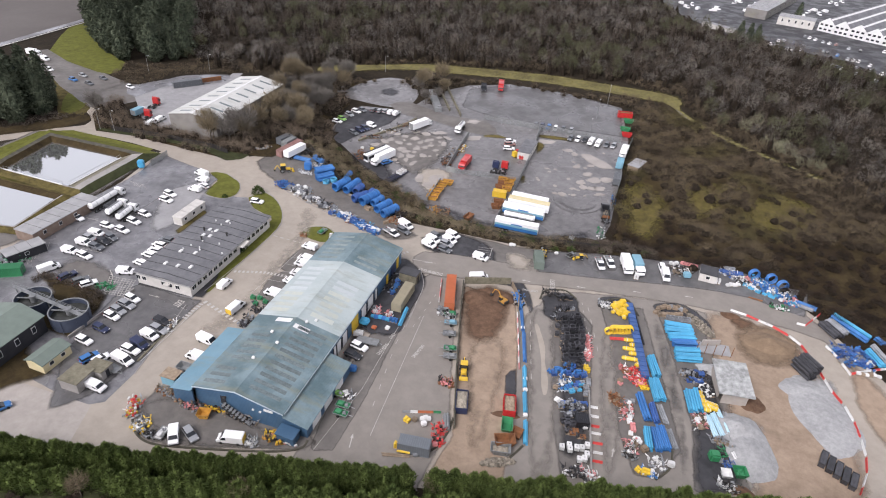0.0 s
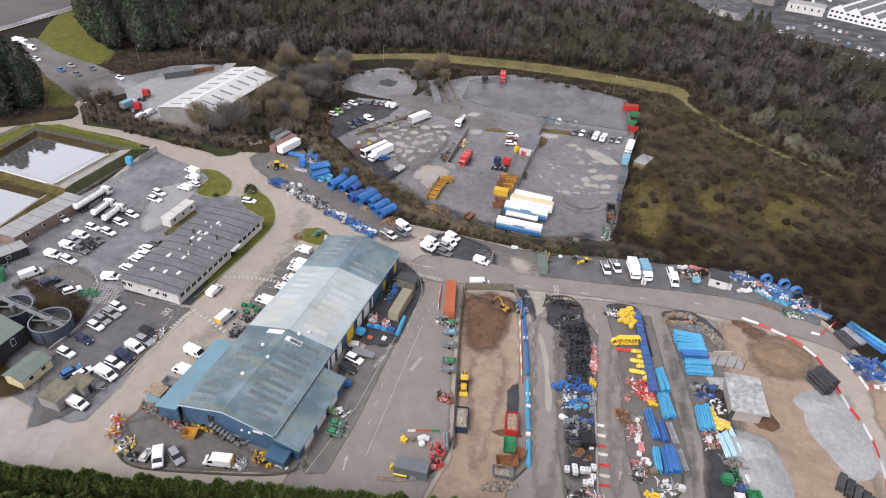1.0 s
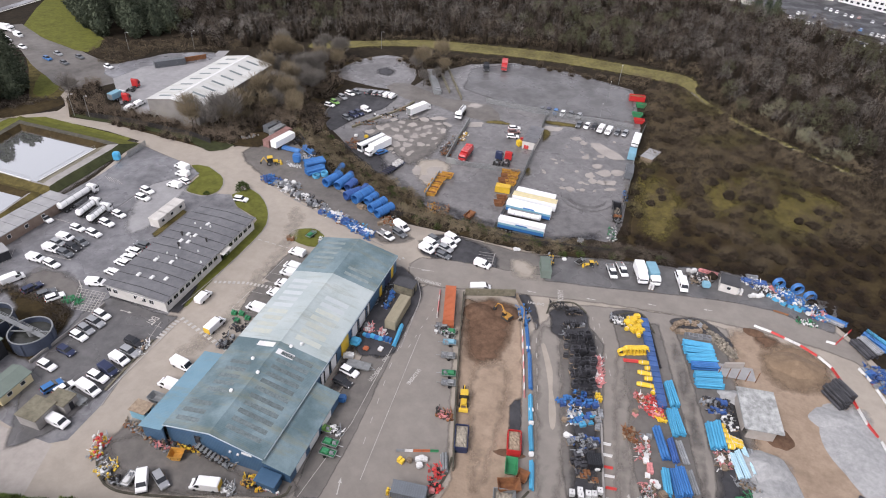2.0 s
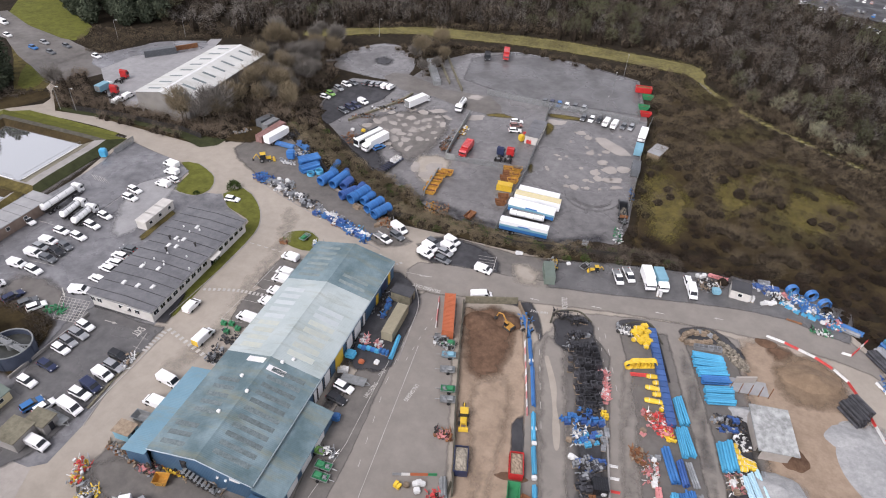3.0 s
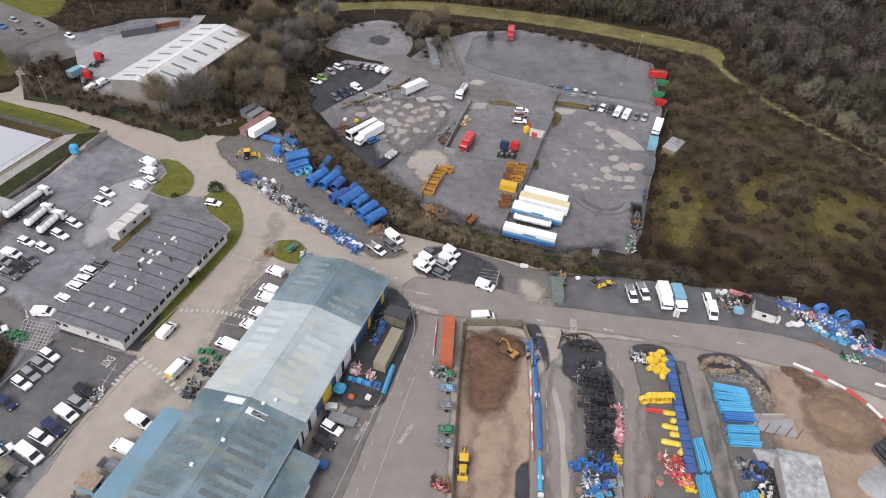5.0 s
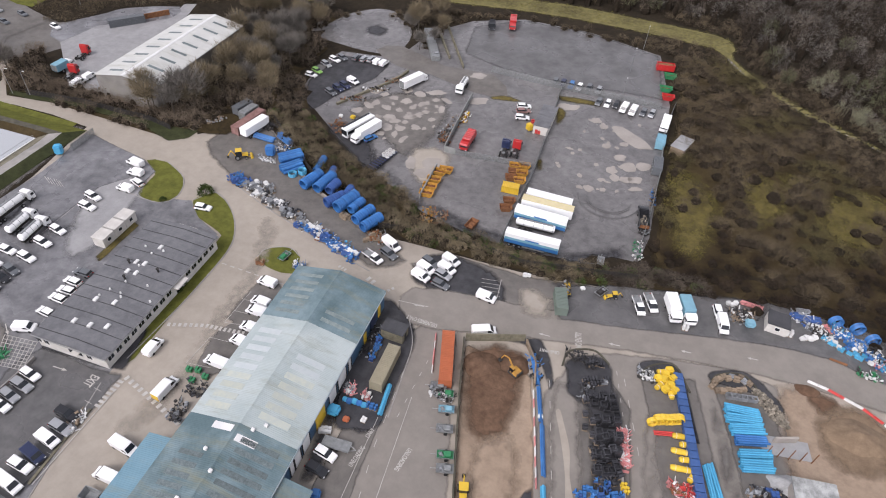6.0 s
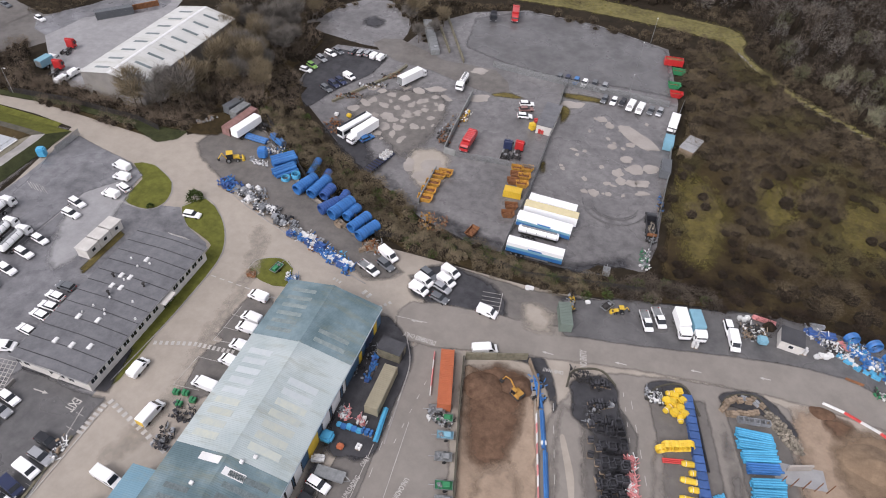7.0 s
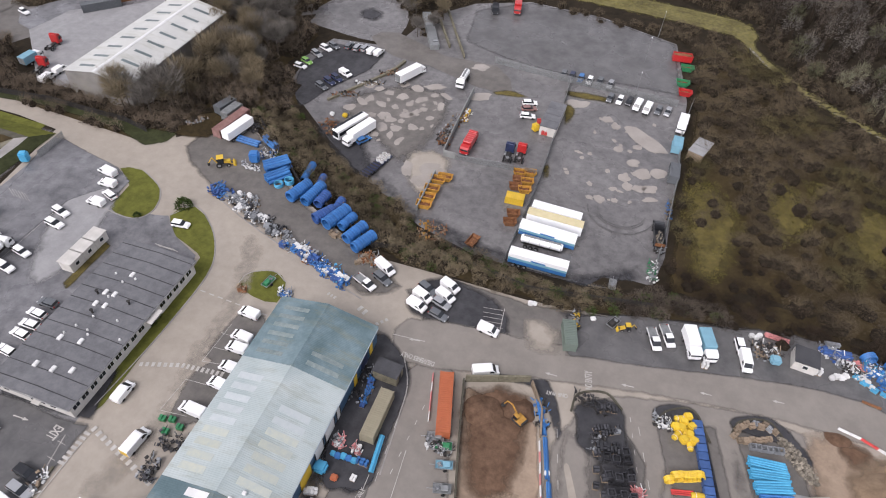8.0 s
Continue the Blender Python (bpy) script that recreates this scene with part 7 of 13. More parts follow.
park(far_car, "grey", -227.6, 206.6, -15, "dark grey saloon car waiting at the road junction", "car", "cars at the junction")
park(far_car, "grey", -227.2, 214.4, -16, "dark grey saloon car waiting at the road junction", "car", "cars at the junction")
park(far_car, "white", -209.6, 211.1, -16, "white saloon car waiting at the road junction", "car", "cars at the junction")
park(far_car, "white", -256.1, 213.1, -15, "white saloon car waiting at the road junction", "car", "cars at the junction")
park(short_box_lorry, "white", -278.8, 226.2, 7, "white short box lorry waiting at the road junction", "lorry")
park(far_car, "white", 71.5, 419.7, 75, "white saloon car parked at the retail estate", "car", "cars at the retail estate")
park(far_car, "white", 77.2, 431.2, 75, "white saloon car parked at the retail estate", "car", "cars at the retail estate")
park(far_car, "silver", 80.3, 433.0, 75, "silver saloon car parked at the retail estate", "car", "cars at the retail estate")
park(far_car, "navy", 85.5, 429.1, 75, "dark blue saloon car parked at the retail estate", "car", "cars at the retail estate")
park(far_car, "black", 90.3, 425.1, 74, "black saloon car parked at the retail estate", "car", "cars at the retail estate")
park(far_car, "white", 86.8, 415.2, 74, "white saloon car parked at the retail estate", "car", "cars at the retail estate")
park(far_car, "white", 97.3, 450.1, 74, "white saloon car parked at the retail estate", "car", "cars at the retail estate")
park(far_car, "white", 100.2, 447.4, 73, "white saloon car parked at the retail estate", "car", "cars at the retail estate")
park(far_car, "grey", 95.0, 451.7, 74, "dark grey saloon car parked at the retail estate", "car", "cars at the retail estate")
park(far_car, "silver", 103.9, 442.5, 73, "silver saloon car parked at the retail estate", "car", "cars at the retail estate")
park(far_car, "white", 107.2, 441.6, 73, "white saloon car parked at the retail estate", "car", "cars at the retail estate")
park(far_car, "maroon", 110.9, 440.9, 72, "maroon saloon car parked at the retail estate", "car", "cars at the retail estate")
park(far_car, "grey", 100.2, 418.9, 72, "dark grey saloon car parked at the retail estate", "car", "cars at the retail estate")
park(far_car, "black", 102.3, 417.6, 72, "black saloon car parked at the retail estate", "car", "cars at the retail estate")
park(far_car, "blue", 106.8, 413.9, 72, "blue saloon car parked at the retail estate", "car", "cars at the retail estate")
park(far_car, "silver", 111.0, 407.8, 71, "silver saloon car parked at the retail estate", "car", "cars at the retail estate")
park(far_car, "white", 113.8, 406.9, 71, "white saloon car parked at the retail estate", "car", "cars at the retail estate")
park(far_car, "white", 116.2, 405.9, 71, "white saloon car parked at the retail estate", "car", "cars at the retail estate")
park(far_car, "white", 121.0, 400.5, 70, "white saloon car parked at the retail estate", "car", "cars at the retail estate")
park(far_car, "grey", 112.2, 391.2, 70, "dark grey saloon car parked at the retail estate", "car", "cars at the retail estate")
park(far_car, "silver", 117.8, 387.8, 70, "silver saloon car parked at the retail estate", "car", "cars at the retail estate")
park(far_car, "white", 123.5, 385.6, 69, "white saloon car parked at the retail estate", "car", "cars at the retail estate")
park(far_car, "white", 136.6, 438.2, 70, "white saloon car parked at the retail estate", "car", "cars at the retail estate")
park(far_car, "silver", 116.7, 434.8, 71, "silver saloon car parked at the retail estate", "car", "cars at the retail estate")
park(far_car, "black", 122.7, 433.0, 71, "black saloon car parked at the retail estate", "car", "cars at the retail estate")


# ---- trees, hedges and scrub ----
def scatter(outline, spacing, seed, keep=None):
    """Jittered places on a grid inside an outline."""
    rng = np.random.default_rng(seed)
    o = np.array(outline, float)
    gx, gy = np.meshgrid(np.arange(o[:, 0].min(), o[:, 0].max(), spacing), np.arange(o[:, 1].min(), o[:, 1].max(), spacing))
    p = np.stack([gx.ravel(), gy.ravel()], 1) + rng.uniform(-0.5, 0.5, (gx.size, 2)) * spacing * 1.1
    inside = np.zeros(len(p), bool)
    for a, b in zip(o, np.roll(o, -1, 0)):
        cross = ((a[1] > p[:, 1]) != (b[1] > p[:, 1]))
        with np.errstate(divide="ignore", invalid="ignore"):
            xc = (b[0] - a[0]) * (p[:, 1] - a[1]) / (b[1] - a[1]) + a[0]
        inside ^= cross & (p[:, 0] < xc)
    p = p[inside]
    return p if keep is None else p[keep(p)]


def unit(v):
    return v / np.maximum(np.linalg.norm(v, axis=-1, keepdims=True), 1e-6)


def sprigs(centre, way, length, width, rng):
    """Thin pointed triangles: n x 3 corners."""
    side = unit(np.cross(way, rng.normal(size=way.shape))) * (width / 2)[:, None]
    return np.stack([centre - side, centre + side, centre + way * length[:, None]], 1)


def crown_points(n, rng, shell=0.45):
    d = unit(rng.normal(size=(n, 3)))
    return d, (shell + (1 - shell) * rng.random(n) ** 0.6)


def tri_mesh(name, tris, material, cores=None, tones=None):
    inner = 0 if cores is None else len(cores)
    tris = np.concatenate(tris + ([] if cores is None else [cores])).reshape(-1, 3)
    me = bpy.data.meshes.new(name)
    k = len(tris) // 3
    me.vertices.add(len(tris)), me.loops.add(len(tris)), me.polygons.add(k)
    me.vertices.foreach_set("co", tris.astype(np.float32).ravel())
    me.loops.foreach_set("vertex_index", np.arange(len(tris), dtype=np.int32))
    me.polygons.foreach_set("loop_start", np.arange(0, len(tris), 3, dtype=np.int32))
    me.materials.append(M[material])
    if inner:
        me.materials.append(M["shade_core"])
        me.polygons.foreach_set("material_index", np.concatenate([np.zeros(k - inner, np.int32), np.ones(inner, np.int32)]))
    tones = np.full(k, 0.65) if tones is None else tones
    me.attributes.new("tone", "FLOAT", "FACE").data.foreach_set("value", np.concatenate([tones, np.zeros(k - len(tones))]).astype(np.float32))
    me.update()
    me.validate()
    return me


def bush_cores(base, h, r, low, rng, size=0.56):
    """Painted shade inside each bush: a small uneven hull, coloured near black."""
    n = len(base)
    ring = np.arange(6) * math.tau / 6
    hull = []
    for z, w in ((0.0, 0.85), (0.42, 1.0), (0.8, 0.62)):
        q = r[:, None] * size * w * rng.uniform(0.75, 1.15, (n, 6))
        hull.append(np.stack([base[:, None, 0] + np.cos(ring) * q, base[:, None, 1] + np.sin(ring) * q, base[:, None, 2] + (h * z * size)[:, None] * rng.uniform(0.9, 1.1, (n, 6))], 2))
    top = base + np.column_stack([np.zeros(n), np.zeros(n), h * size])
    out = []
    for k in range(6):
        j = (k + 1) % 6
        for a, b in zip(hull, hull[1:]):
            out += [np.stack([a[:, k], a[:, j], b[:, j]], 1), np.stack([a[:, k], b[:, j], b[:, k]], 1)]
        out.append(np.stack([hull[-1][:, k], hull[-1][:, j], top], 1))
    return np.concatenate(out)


def bare_wood(name, spots, material, label, seed, twigs=208, high=(6, 14), wide=(1.8, 3.6), long=1.4, thick=0.11, category="woodland", up=0.55, low=0.64, limb=0.09, core=0.0, loose=0.4):
    """Many leafless trees or bushes as one mass of trunks, limbs and twigs."""
    rng = np.random.default_rng(seed)
    n = len(spots)
    swell = 0.82 + 0.3 * np.sin(spots[:, 0] / 13 + seed) * np.sin(spots[:, 1] / 9)
    h, r = rng.uniform(*high, n) * swell, rng.uniform(*wide, n)
    base = np.column_stack([spots, lie(spots[:, 0], spots[:, 1]) - 0.1])
    top = base + np.column_stack([rng.normal(0, 0.05, (n, 2)) * h[:, None], h * 0.85])
    tris, whose, hue = [], [np.arange(n)] * 3, rng.random(n)
    for k in range(3):
        a, b = k * 2.1, (k + 1) * 2.1
        rad = (0.014 * h)[:, None]
        tris.append(np.stack([base + rad * [math.cos(a), math.sin(a), 0], base + rad * [math.cos(b), math.sin(b), 0], top], 1))
    per = max(1, twigs // 14)
    i = np.repeat(np.arange(n), per)
    d, q = crown_points(len(i), rng, 0.6)
    d[:, 2] = np.abs(d[:, 2]) * 0.9 + 0.1
    s = base[i] + (top - base)[i] * rng.uniform(0.25, 0.7, len(i))[:, None]
    tris.append(sprigs(s, unit(d), r[i] * q * 1.1, np.full(len(i), limb), rng))
    whose = whose + [i]
    i = np.repeat(np.arange(n), twigs)
    d, q = crown_points(len(i), rng)
    c = base[i] + np.column_stack([d[:, 0] * r[i] * q, d[:, 1] * r[i] * q, h[i] * low + d[:, 2] * h[i] * (1 - low) * q])
    c[:, 2] = np.maximum(c[:, 2], base[i][:, 2] + 0.05)
    way = unit(d * [1, 1, 0.5] + [0, 0, up] + rng.normal(0, loose, d.shape))
    whose = whose + [i]
    tris.append(sprigs(c, way, long * rng.uniform(0.6, 1.3, len(i)), thick * rng.uniform(0.6, 1.4, len(i)), rng))
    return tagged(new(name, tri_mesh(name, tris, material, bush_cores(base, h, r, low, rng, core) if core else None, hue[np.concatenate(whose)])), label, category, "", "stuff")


def tree_meshes(seed, h, r, crown_mat):
    """A single bare tree: a tapered trunk with limbs, and its twigs."""
    rng, rnd = np.random.default_rng(seed), random.Random(seed)
    bm = bmesh.new()
    rod(bm, (0, 0, -0.3), (0.1, 0, h * 0.5), 0.02 * h, 7, 0.012 * h)
    rod(bm, (0.1, 0, h * 0.5), (0.0, 0.2, h * 0.92), 0.012 * h, 6, 0.02)
    ends = []
    for k in range(12):
        a, z = k * 2.4 + rnd.random(), h * (0.25 + 0.5 * rnd.random())
        e = Vector((math.cos(a) * r * 0.8, math.sin(a) * r * 0.8, z + h * 0.22))
        rod(bm, (0.05, 0, z), e, 0.007 * h, 5, 0.015)
        ends.append(np.array(e))
    trunk = bpy.data.meshes.new("trunk")
    bm.to_mesh(trunk), bm.free()
    trunk.materials.append(M["bark"])
    n = 1300
    d, q = crown_points(n, rng, 0.3)
    pull = np.array(ends)[rng.integers(0, len(ends), n)]
    c = 0.45 * pull + 0.55 * np.column_stack([d[:, 0] * r * q, d[:, 1] * r * q, h * 0.62 + d[:, 2] * h * 0.36 * q])
    way = unit(d * [1, 1, 0.4] + [0, 0, 0.9] + rng.normal(0, 0.3, d.shape))
    crown = tri_mesh("crown", [sprigs(c, way, rng.uniform(0.8, 2.0, n), rng.uniform(0.06, 0.13, n), rng)], crown_mat)
    return trunk, crown


def conifer_meshes(seed, h, r, n, crown_mat, size, column=False):
    rng = np.random.default_rng(seed)
    bm = rod(bmesh.new(), (0, 0, -0.3), (0, 0, h * 0.7), 0.02 * h + 0.05, 7, 0.03)
    trunk = bpy.data.meshes.new("trunk")
    bm.to_mesh(trunk), bm.free()
    trunk.materials.append(M["bark"])
    u = rng.random(n) ** (0.9 if column else 1.35)
    env = (lambda u: r * np.clip(1.25 * (1 - u ** 2.6), 0.05, 1.0)) if column else (lambda u: r * np.clip(0.35 + 2.2 * u, 0, 1) * (1 - np.clip(u, 0, 1) ** 1.7) ** 0.85 + 0.05)
    a = rng.uniform(0, math.tau, n)
    wob = 1 + 0.18 * np.sin(a * 3 + u * 9 + seed) + rng.normal(0, 0.1, n)
    rad = env(u) * wob * rng.uniform(0.75, 1.05, n)
    c = np.column_stack([np.cos(a) * rad, np.sin(a) * rad, 0.15 + u * h * 0.96])
    way = unit(np.column_stack([np.cos(a), np.sin(a), np.full(n, 1.3 if column else 0.15)]) + rng.normal(0, 0.35, (n, 3)))
    tris = [sprigs(c, way, size * rng.uniform(0.7, 1.5, n), size * (0.5 if column else 0.75) * rng.uniform(0.6, 1.3, n), rng)]
    zs = np.linspace(0, 1, 7)
    for z0, z1 in zip(zs, zs[1:]):
        for k in range(8):
            p = [np.array([math.cos(t) * env(z) * 0.72, math.sin(t) * env(z) * 0.72, 0.15 + z * h * 0.93]) for z, t in ((z0, k * math.tau / 8), (z0, (k + 1) * math.tau / 8), (z1, (k + 1) * math.tau / 8), (z1, k * math.tau / 8))]
            tris.append(np.array([[p[0], p[1], p[2]], [p[0], p[2], p[3]]]))
    return trunk, tri_mesh("crown", tris, crown_mat)


def plant(name, meshes, x, y, turn, size, label, category, group, sink=0.1):
    t = empty(name, pose(x, y, ground_z(x, y) - sink, 0, 0, turn) @ Matrix.Scale(size, 4))
    for me in meshes:
        o = new(me.name.split(".")[0], me)
        o.parent = t
    return tagged(t, label, category, group)


def hedge_row():
    kinds = [conifer_meshes(20 + k, 7.4, 1.55, 2000, "hedge", 0.46, True) for k in range(4)]
    rnd = random.Random(8)
    for k in range(108):
        u = k / 107
        x, y = -112 + u * 176, 40.6 + u * 47.6
        if -22.6 < x < -18.6:
            continue
        plant("hedge_conifer", kinds[k % 4], x + rnd.uniform(-0.3, 0.3), y + rnd.uniform(-0.6, 0.6), rnd.uniform(0, 360), rnd.uniform(0.9, 1.1), "dense green conifer in the boundary hedge", "conifer", "boundary hedge")


def hedge_skirt():
    kinds = [conifer_meshes(30 + k, 6.2, 1.9, 1000, "hedge", 0.6, True) for k in range(3)]
    rnd = random.Random(9)
    for k in range(84):
        u = k / 83
        x, y = -111 + u * 176, 36.9 + u * 47.6
        plant("hedge_conifer", kinds[k % 3], x + rnd.uniform(-0.4, 0.4), y + rnd.uniform(-0.9, 0.9), rnd.uniform(0, 360), rnd.uniform(0.75, 1.0), "lower bushy conifer before the boundary hedge", "conifer", "boundary hedge")


def conifer_stand():
    kinds = [conifer_meshes(40 + k, 13, 3.6, 1300, "conifer", 0.75) for k in range(3)]
    rnd = random.Random(3)
    for x, y in scatter(CONIFER_FAR, 8.4, 5):
        plant("conifer", kinds[rnd.randrange(3)], x, y, rnd.uniform(0, 360), rnd.uniform(0.95, 1.5), "tall dark conifer in the stand by the lawn", "conifer", "dark conifers")
    slim = [conifer_meshes(44 + k, 13, 2.5, 1300, "conifer", 0.6) for k in range(3)]
    for x, y in ESTATE_TREES:
        plant("conifer", slim[0], x, y, x * 7, 0.95, "dark evergreen tree beside the retail estate", "conifer", "dark conifers")
    for x, y in scatter(CONIFER_LEFT, 5.4, 6):
        plant("conifer", slim[rnd.randrange(3)], x, y, rnd.uniform(0, 360), rnd.uniform(1.5, 1.95), "dark conifer beside the access road", "conifer", "dark conifers")


def lone_trees():
    kinds = [tree_meshes(60 + k, 9.5, 3.3, "hedge_twig" if k % 2 else "twig_grey") for k in range(4)]
    rnd = random.Random(5)
    for outline, space, seed in TREE_BELTS:
        for x, y in scatter(outline, space, seed, lambda p: (np.hypot(p[:, 0] + 188, p[:, 1] - 193) > 15) & (np.hypot(p[:, 0] + 182, p[:, 1] - 177) > 14)):
            plant("bare_tree", kinds[rnd.randrange(4)], x, y, rnd.uniform(0, 360), rnd.uniform(0.6, 1.35), "leafless tree with fine grey-brown twigs", "tree", "bare trees by the warehouse")
    for k, (x, y) in enumerate(WAREHOUSE_TREES):
        plant("bare_tree", kinds[k % 4], x, y, k * 83, 1.3 + 0.12 * (k % 3), "tall thin leafless tree before the warehouse", "tree", "bare trees by the warehouse")
    for k, (x, y) in enumerate(FRONT_TREES):
        plant("bare_tree", kinds[1 + 2 * (k % 2)], x, y, k * 70, 0.62, "bare brown bush before the conifer hedge", "tree", "bare bushes at the hedge")


def shrubs():
    rng = np.random.default_rng(12)
    d, q = crown_points(420, rng, 0.5)
    d[:, 2] = np.abs(d[:, 2])
    c = d * q[:, None] * [1.3, 1.3, 1.7]
    crown = tri_mesh("crown", [sprigs(c, unit(d + rng.normal(0, 0.4, d.shape)), rng.uniform(0.2, 0.5, 420), rng.uniform(0.15, 0.3, 420), rng)], "leaf")
    stem = bpy.data.meshes.new("stem")
    bm = rod(bmesh.new(), (0, 0, -0.2), (0, 0, 1.0), 0.1, 6, 0.04)
    bm.to_mesh(stem), bm.free()
    stem.materials.append(M["bark"])
    for x, y, s in SHRUBS:
        plant("garden_shrub", (stem, crown), x, y, x * 50, s, "rounded evergreen shrub on the grass", "shrub", "shrubs")


CONIFER_FAR = [(-277.4, 259.8), (-403.2, 395.7), (-350.7, 434.9), (-239.0, 295.2), (-209.0, 251.7), (-228.3, 234.1), (-242.3, 241.4)]
CONIFER_LEFT = [(-237.9, 149.7), (-254.5, 163.0), (-235.6, 179.5), (-224.2, 183.9), (-214.1, 179.3), (-214.8, 165.3)]
ESTATE_TREES = [(96.8, 503.2), (62.2, 414.3), (53.3, 418.7), (58.2, 416.1)]
WAREHOUSE_TREES = [(-139.2, 185.1), (-133.0, 190.0), (-133.1, 183.8), (-148.0, 181.0)]
FRONT_TREES = [(-75.7, 44.6), (-49.2, 53.2), (-17.8, 66.0)]
BELT_SOUTH = [(-200.7, 180.0), (-206.1, 200.5), (-184.5, 182.2), (-165.2, 180.5), (-144.3, 183.0), (-138.1, 204.5), (-144.3, 237.9), (-126.1, 246.1), (-121.2, 215.6), (-127.4, 191.1), (-135.8, 174.3), (-155.6, 174.7), (-177.0, 173.0), (-189.6, 171.0)]
BELT_EAST = [(-144.2, 218.8), (-157.3, 252.7), (-138.8, 272.0), (-123.8, 265.8), (-125.2, 238.7), (-116.7, 211.8), (-113.2, 191.7), (-127.1, 199.0)]
BELT_LINK = [(-97.0, 267.4), (-85.9, 280.2), (-80.6, 272.8), (-82.8, 251.0), (-87.6, 249.4)]
TREE_BELTS = [(BELT_SOUTH, 6.5, 31), (BELT_EAST, 6.0, 32), (BELT_LINK, 6.0, 33)]
SHRUBS = [(-108.1, 151.6, 1.5), (-94.4, 122.1, 1.0), (-116.1, 145.0, 0.7), (-94.4, 120.5, 1.1)]
WOOD_NORTH = [(-211.9, 252.1), (-253.6, 314.8), (-337.5, 417.4), (-3.3, 626.0), (12.3, 476.7), (38.6, 426.1), (66.9, 414.4), (89.3, 398.2), (121.7, 367.8), (142.9, 328.2), (161.5, 268.0), (122.2, 204.7), (90.8, 201.6), (73.1, 230.2), (58.6, 244.7), (46.9, 255.1), (36.4, 266.1), (28.5, 280.0), (24.3, 291.4), (20.8, 306.6), (5.6, 306.7), (-8.5, 311.6), (-39.3, 298.8), (-63.0, 312.5), (-97.3, 305.6), (-131.2, 288.8), (-162.2, 269.2), (-179.7, 251.8)]
SCRUB_EAST = [(2.5, 272.5), (18.3, 279.0), (30.0, 264.5), (46.1, 239.0), (67.5, 222.9), (90.8, 201.6), (93.4, 124.6), (78.3, 131.7), (69.6, 142.6), (60.1, 150.7), (52.8, 158.0), (43.1, 162.6), (29.4, 160.2), (7.5, 159.4), (3.1, 166.3), (4.6, 206.0), (4.8, 244.0)]
SCRUB_GLADES = [[(4.3, 211.6), (11.8, 210.1), (16.6, 203.9), (20.6, 196.8), (18.9, 183.1), (14.6, 174.1), (9.1, 173.3), (5.6, 187.0)], [(24.7, 213.0), (31.9, 214.9), (37.1, 203.2), (35.3, 196.2), (28.3, 190.2), (24.2, 198.7)], [(42.2, 202.3), (45.1, 209.0), (55.2, 218.1), (66.6, 214.2), (66.1, 205.5), (57.2, 191.0), (44.3, 193.0)], [(33.7, 219.2), (43.1, 217.2), (41.8, 208.9), (35.0, 209.3)]]
GRASS_TRACK = smooth_loop([(-152.1, 277.5), (-131.1, 292.4), (-110.3, 303.7), (-92.1, 307.4), (-65.6, 309.4), (-39.7, 310.0), (-14.5, 306.3), (4.6, 303.1), (18.3, 299.7), (23.1, 290.8), (22.3, 282.6), (30.9, 269.8), (40.3, 259.0), (51.0, 251.1), (61.1, 244.2), (75.0, 234.7), (74.3, 230.8), (60.7, 240.7), (49.8, 246.7), (39.2, 254.4), (28.9, 264.5), (19.7, 277.6), (15.3, 285.4), (5.3, 288.6), (-13.0, 291.7), (-37.1, 294.8), (-62.1, 295.3), (-87.5, 293.2), (-106.0, 292.3), (-127.3, 284.0), (-145.8, 268.3)], 3)
SCRUB_BANK = [(-114.8, 192.2), (-112.8, 197.2), (-106.9, 203.7), (-91.0, 188.8), (-73.0, 179.4), (-62.7, 175.7), (-54.9, 167.0), (-45.0, 165.2), (-32.3, 164.9), (-17.5, 158.9), (-5.6, 163.2), (1.6, 168.4), (20.2, 163.1), (0.7, 158.1), (-16.6, 153.6), (-21.7, 154.3), (-35.3, 153.6), (-47.3, 154.2), (-53.6, 153.9), (-61.6, 157.2), (-80.4, 170.4), (-93.3, 174.6), (-104.7, 183.4)]
SCRUB_WEST = [(-200.7, 180.0), (-204.1, 199.3), (-182.2, 178.3), (-163.8, 178.8), (-141.0, 181.7), (-133.1, 200.5), (-154.4, 245.3), (-137.1, 268.6), (-124.1, 269.6), (-130.2, 248.8), (-118.7, 242.6), (-120.3, 223.7), (-106.8, 204.6), (-111.5, 190.8), (-126.0, 188.8), (-132.1, 168.8), (-151.9, 169.9), (-175.2, 170.9), (-189.0, 168.9)]
SCRUB_TRACK = [(-140.8, 252.5), (-125.9, 270.3), (-102.0, 280.5), (-87.8, 286.0), (-57.9, 291.1), (-41.5, 288.9), (-28.2, 285.9), (-13.6, 284.1), (-1.4, 293.6), (7.2, 288.4), (13.7, 285.8), (18.0, 272.1), (25.1, 262.6), (32.8, 251.1), (42.9, 241.5), (54.7, 232.8), (68.2, 218.6), (63.6, 219.9), (51.4, 230.9), (37.7, 240.6), (26.7, 253.6), (16.1, 262.4), (3.7, 273.3), (1.6, 278.0), (-13.2, 280.4), (-27.5, 281.4), (-40.7, 284.9), (-57.1, 288.1), (-81.7, 276.2), (-84.4, 251.8), (-95.3, 268.0), (-114.0, 277.4), (-128.1, 262.3)]
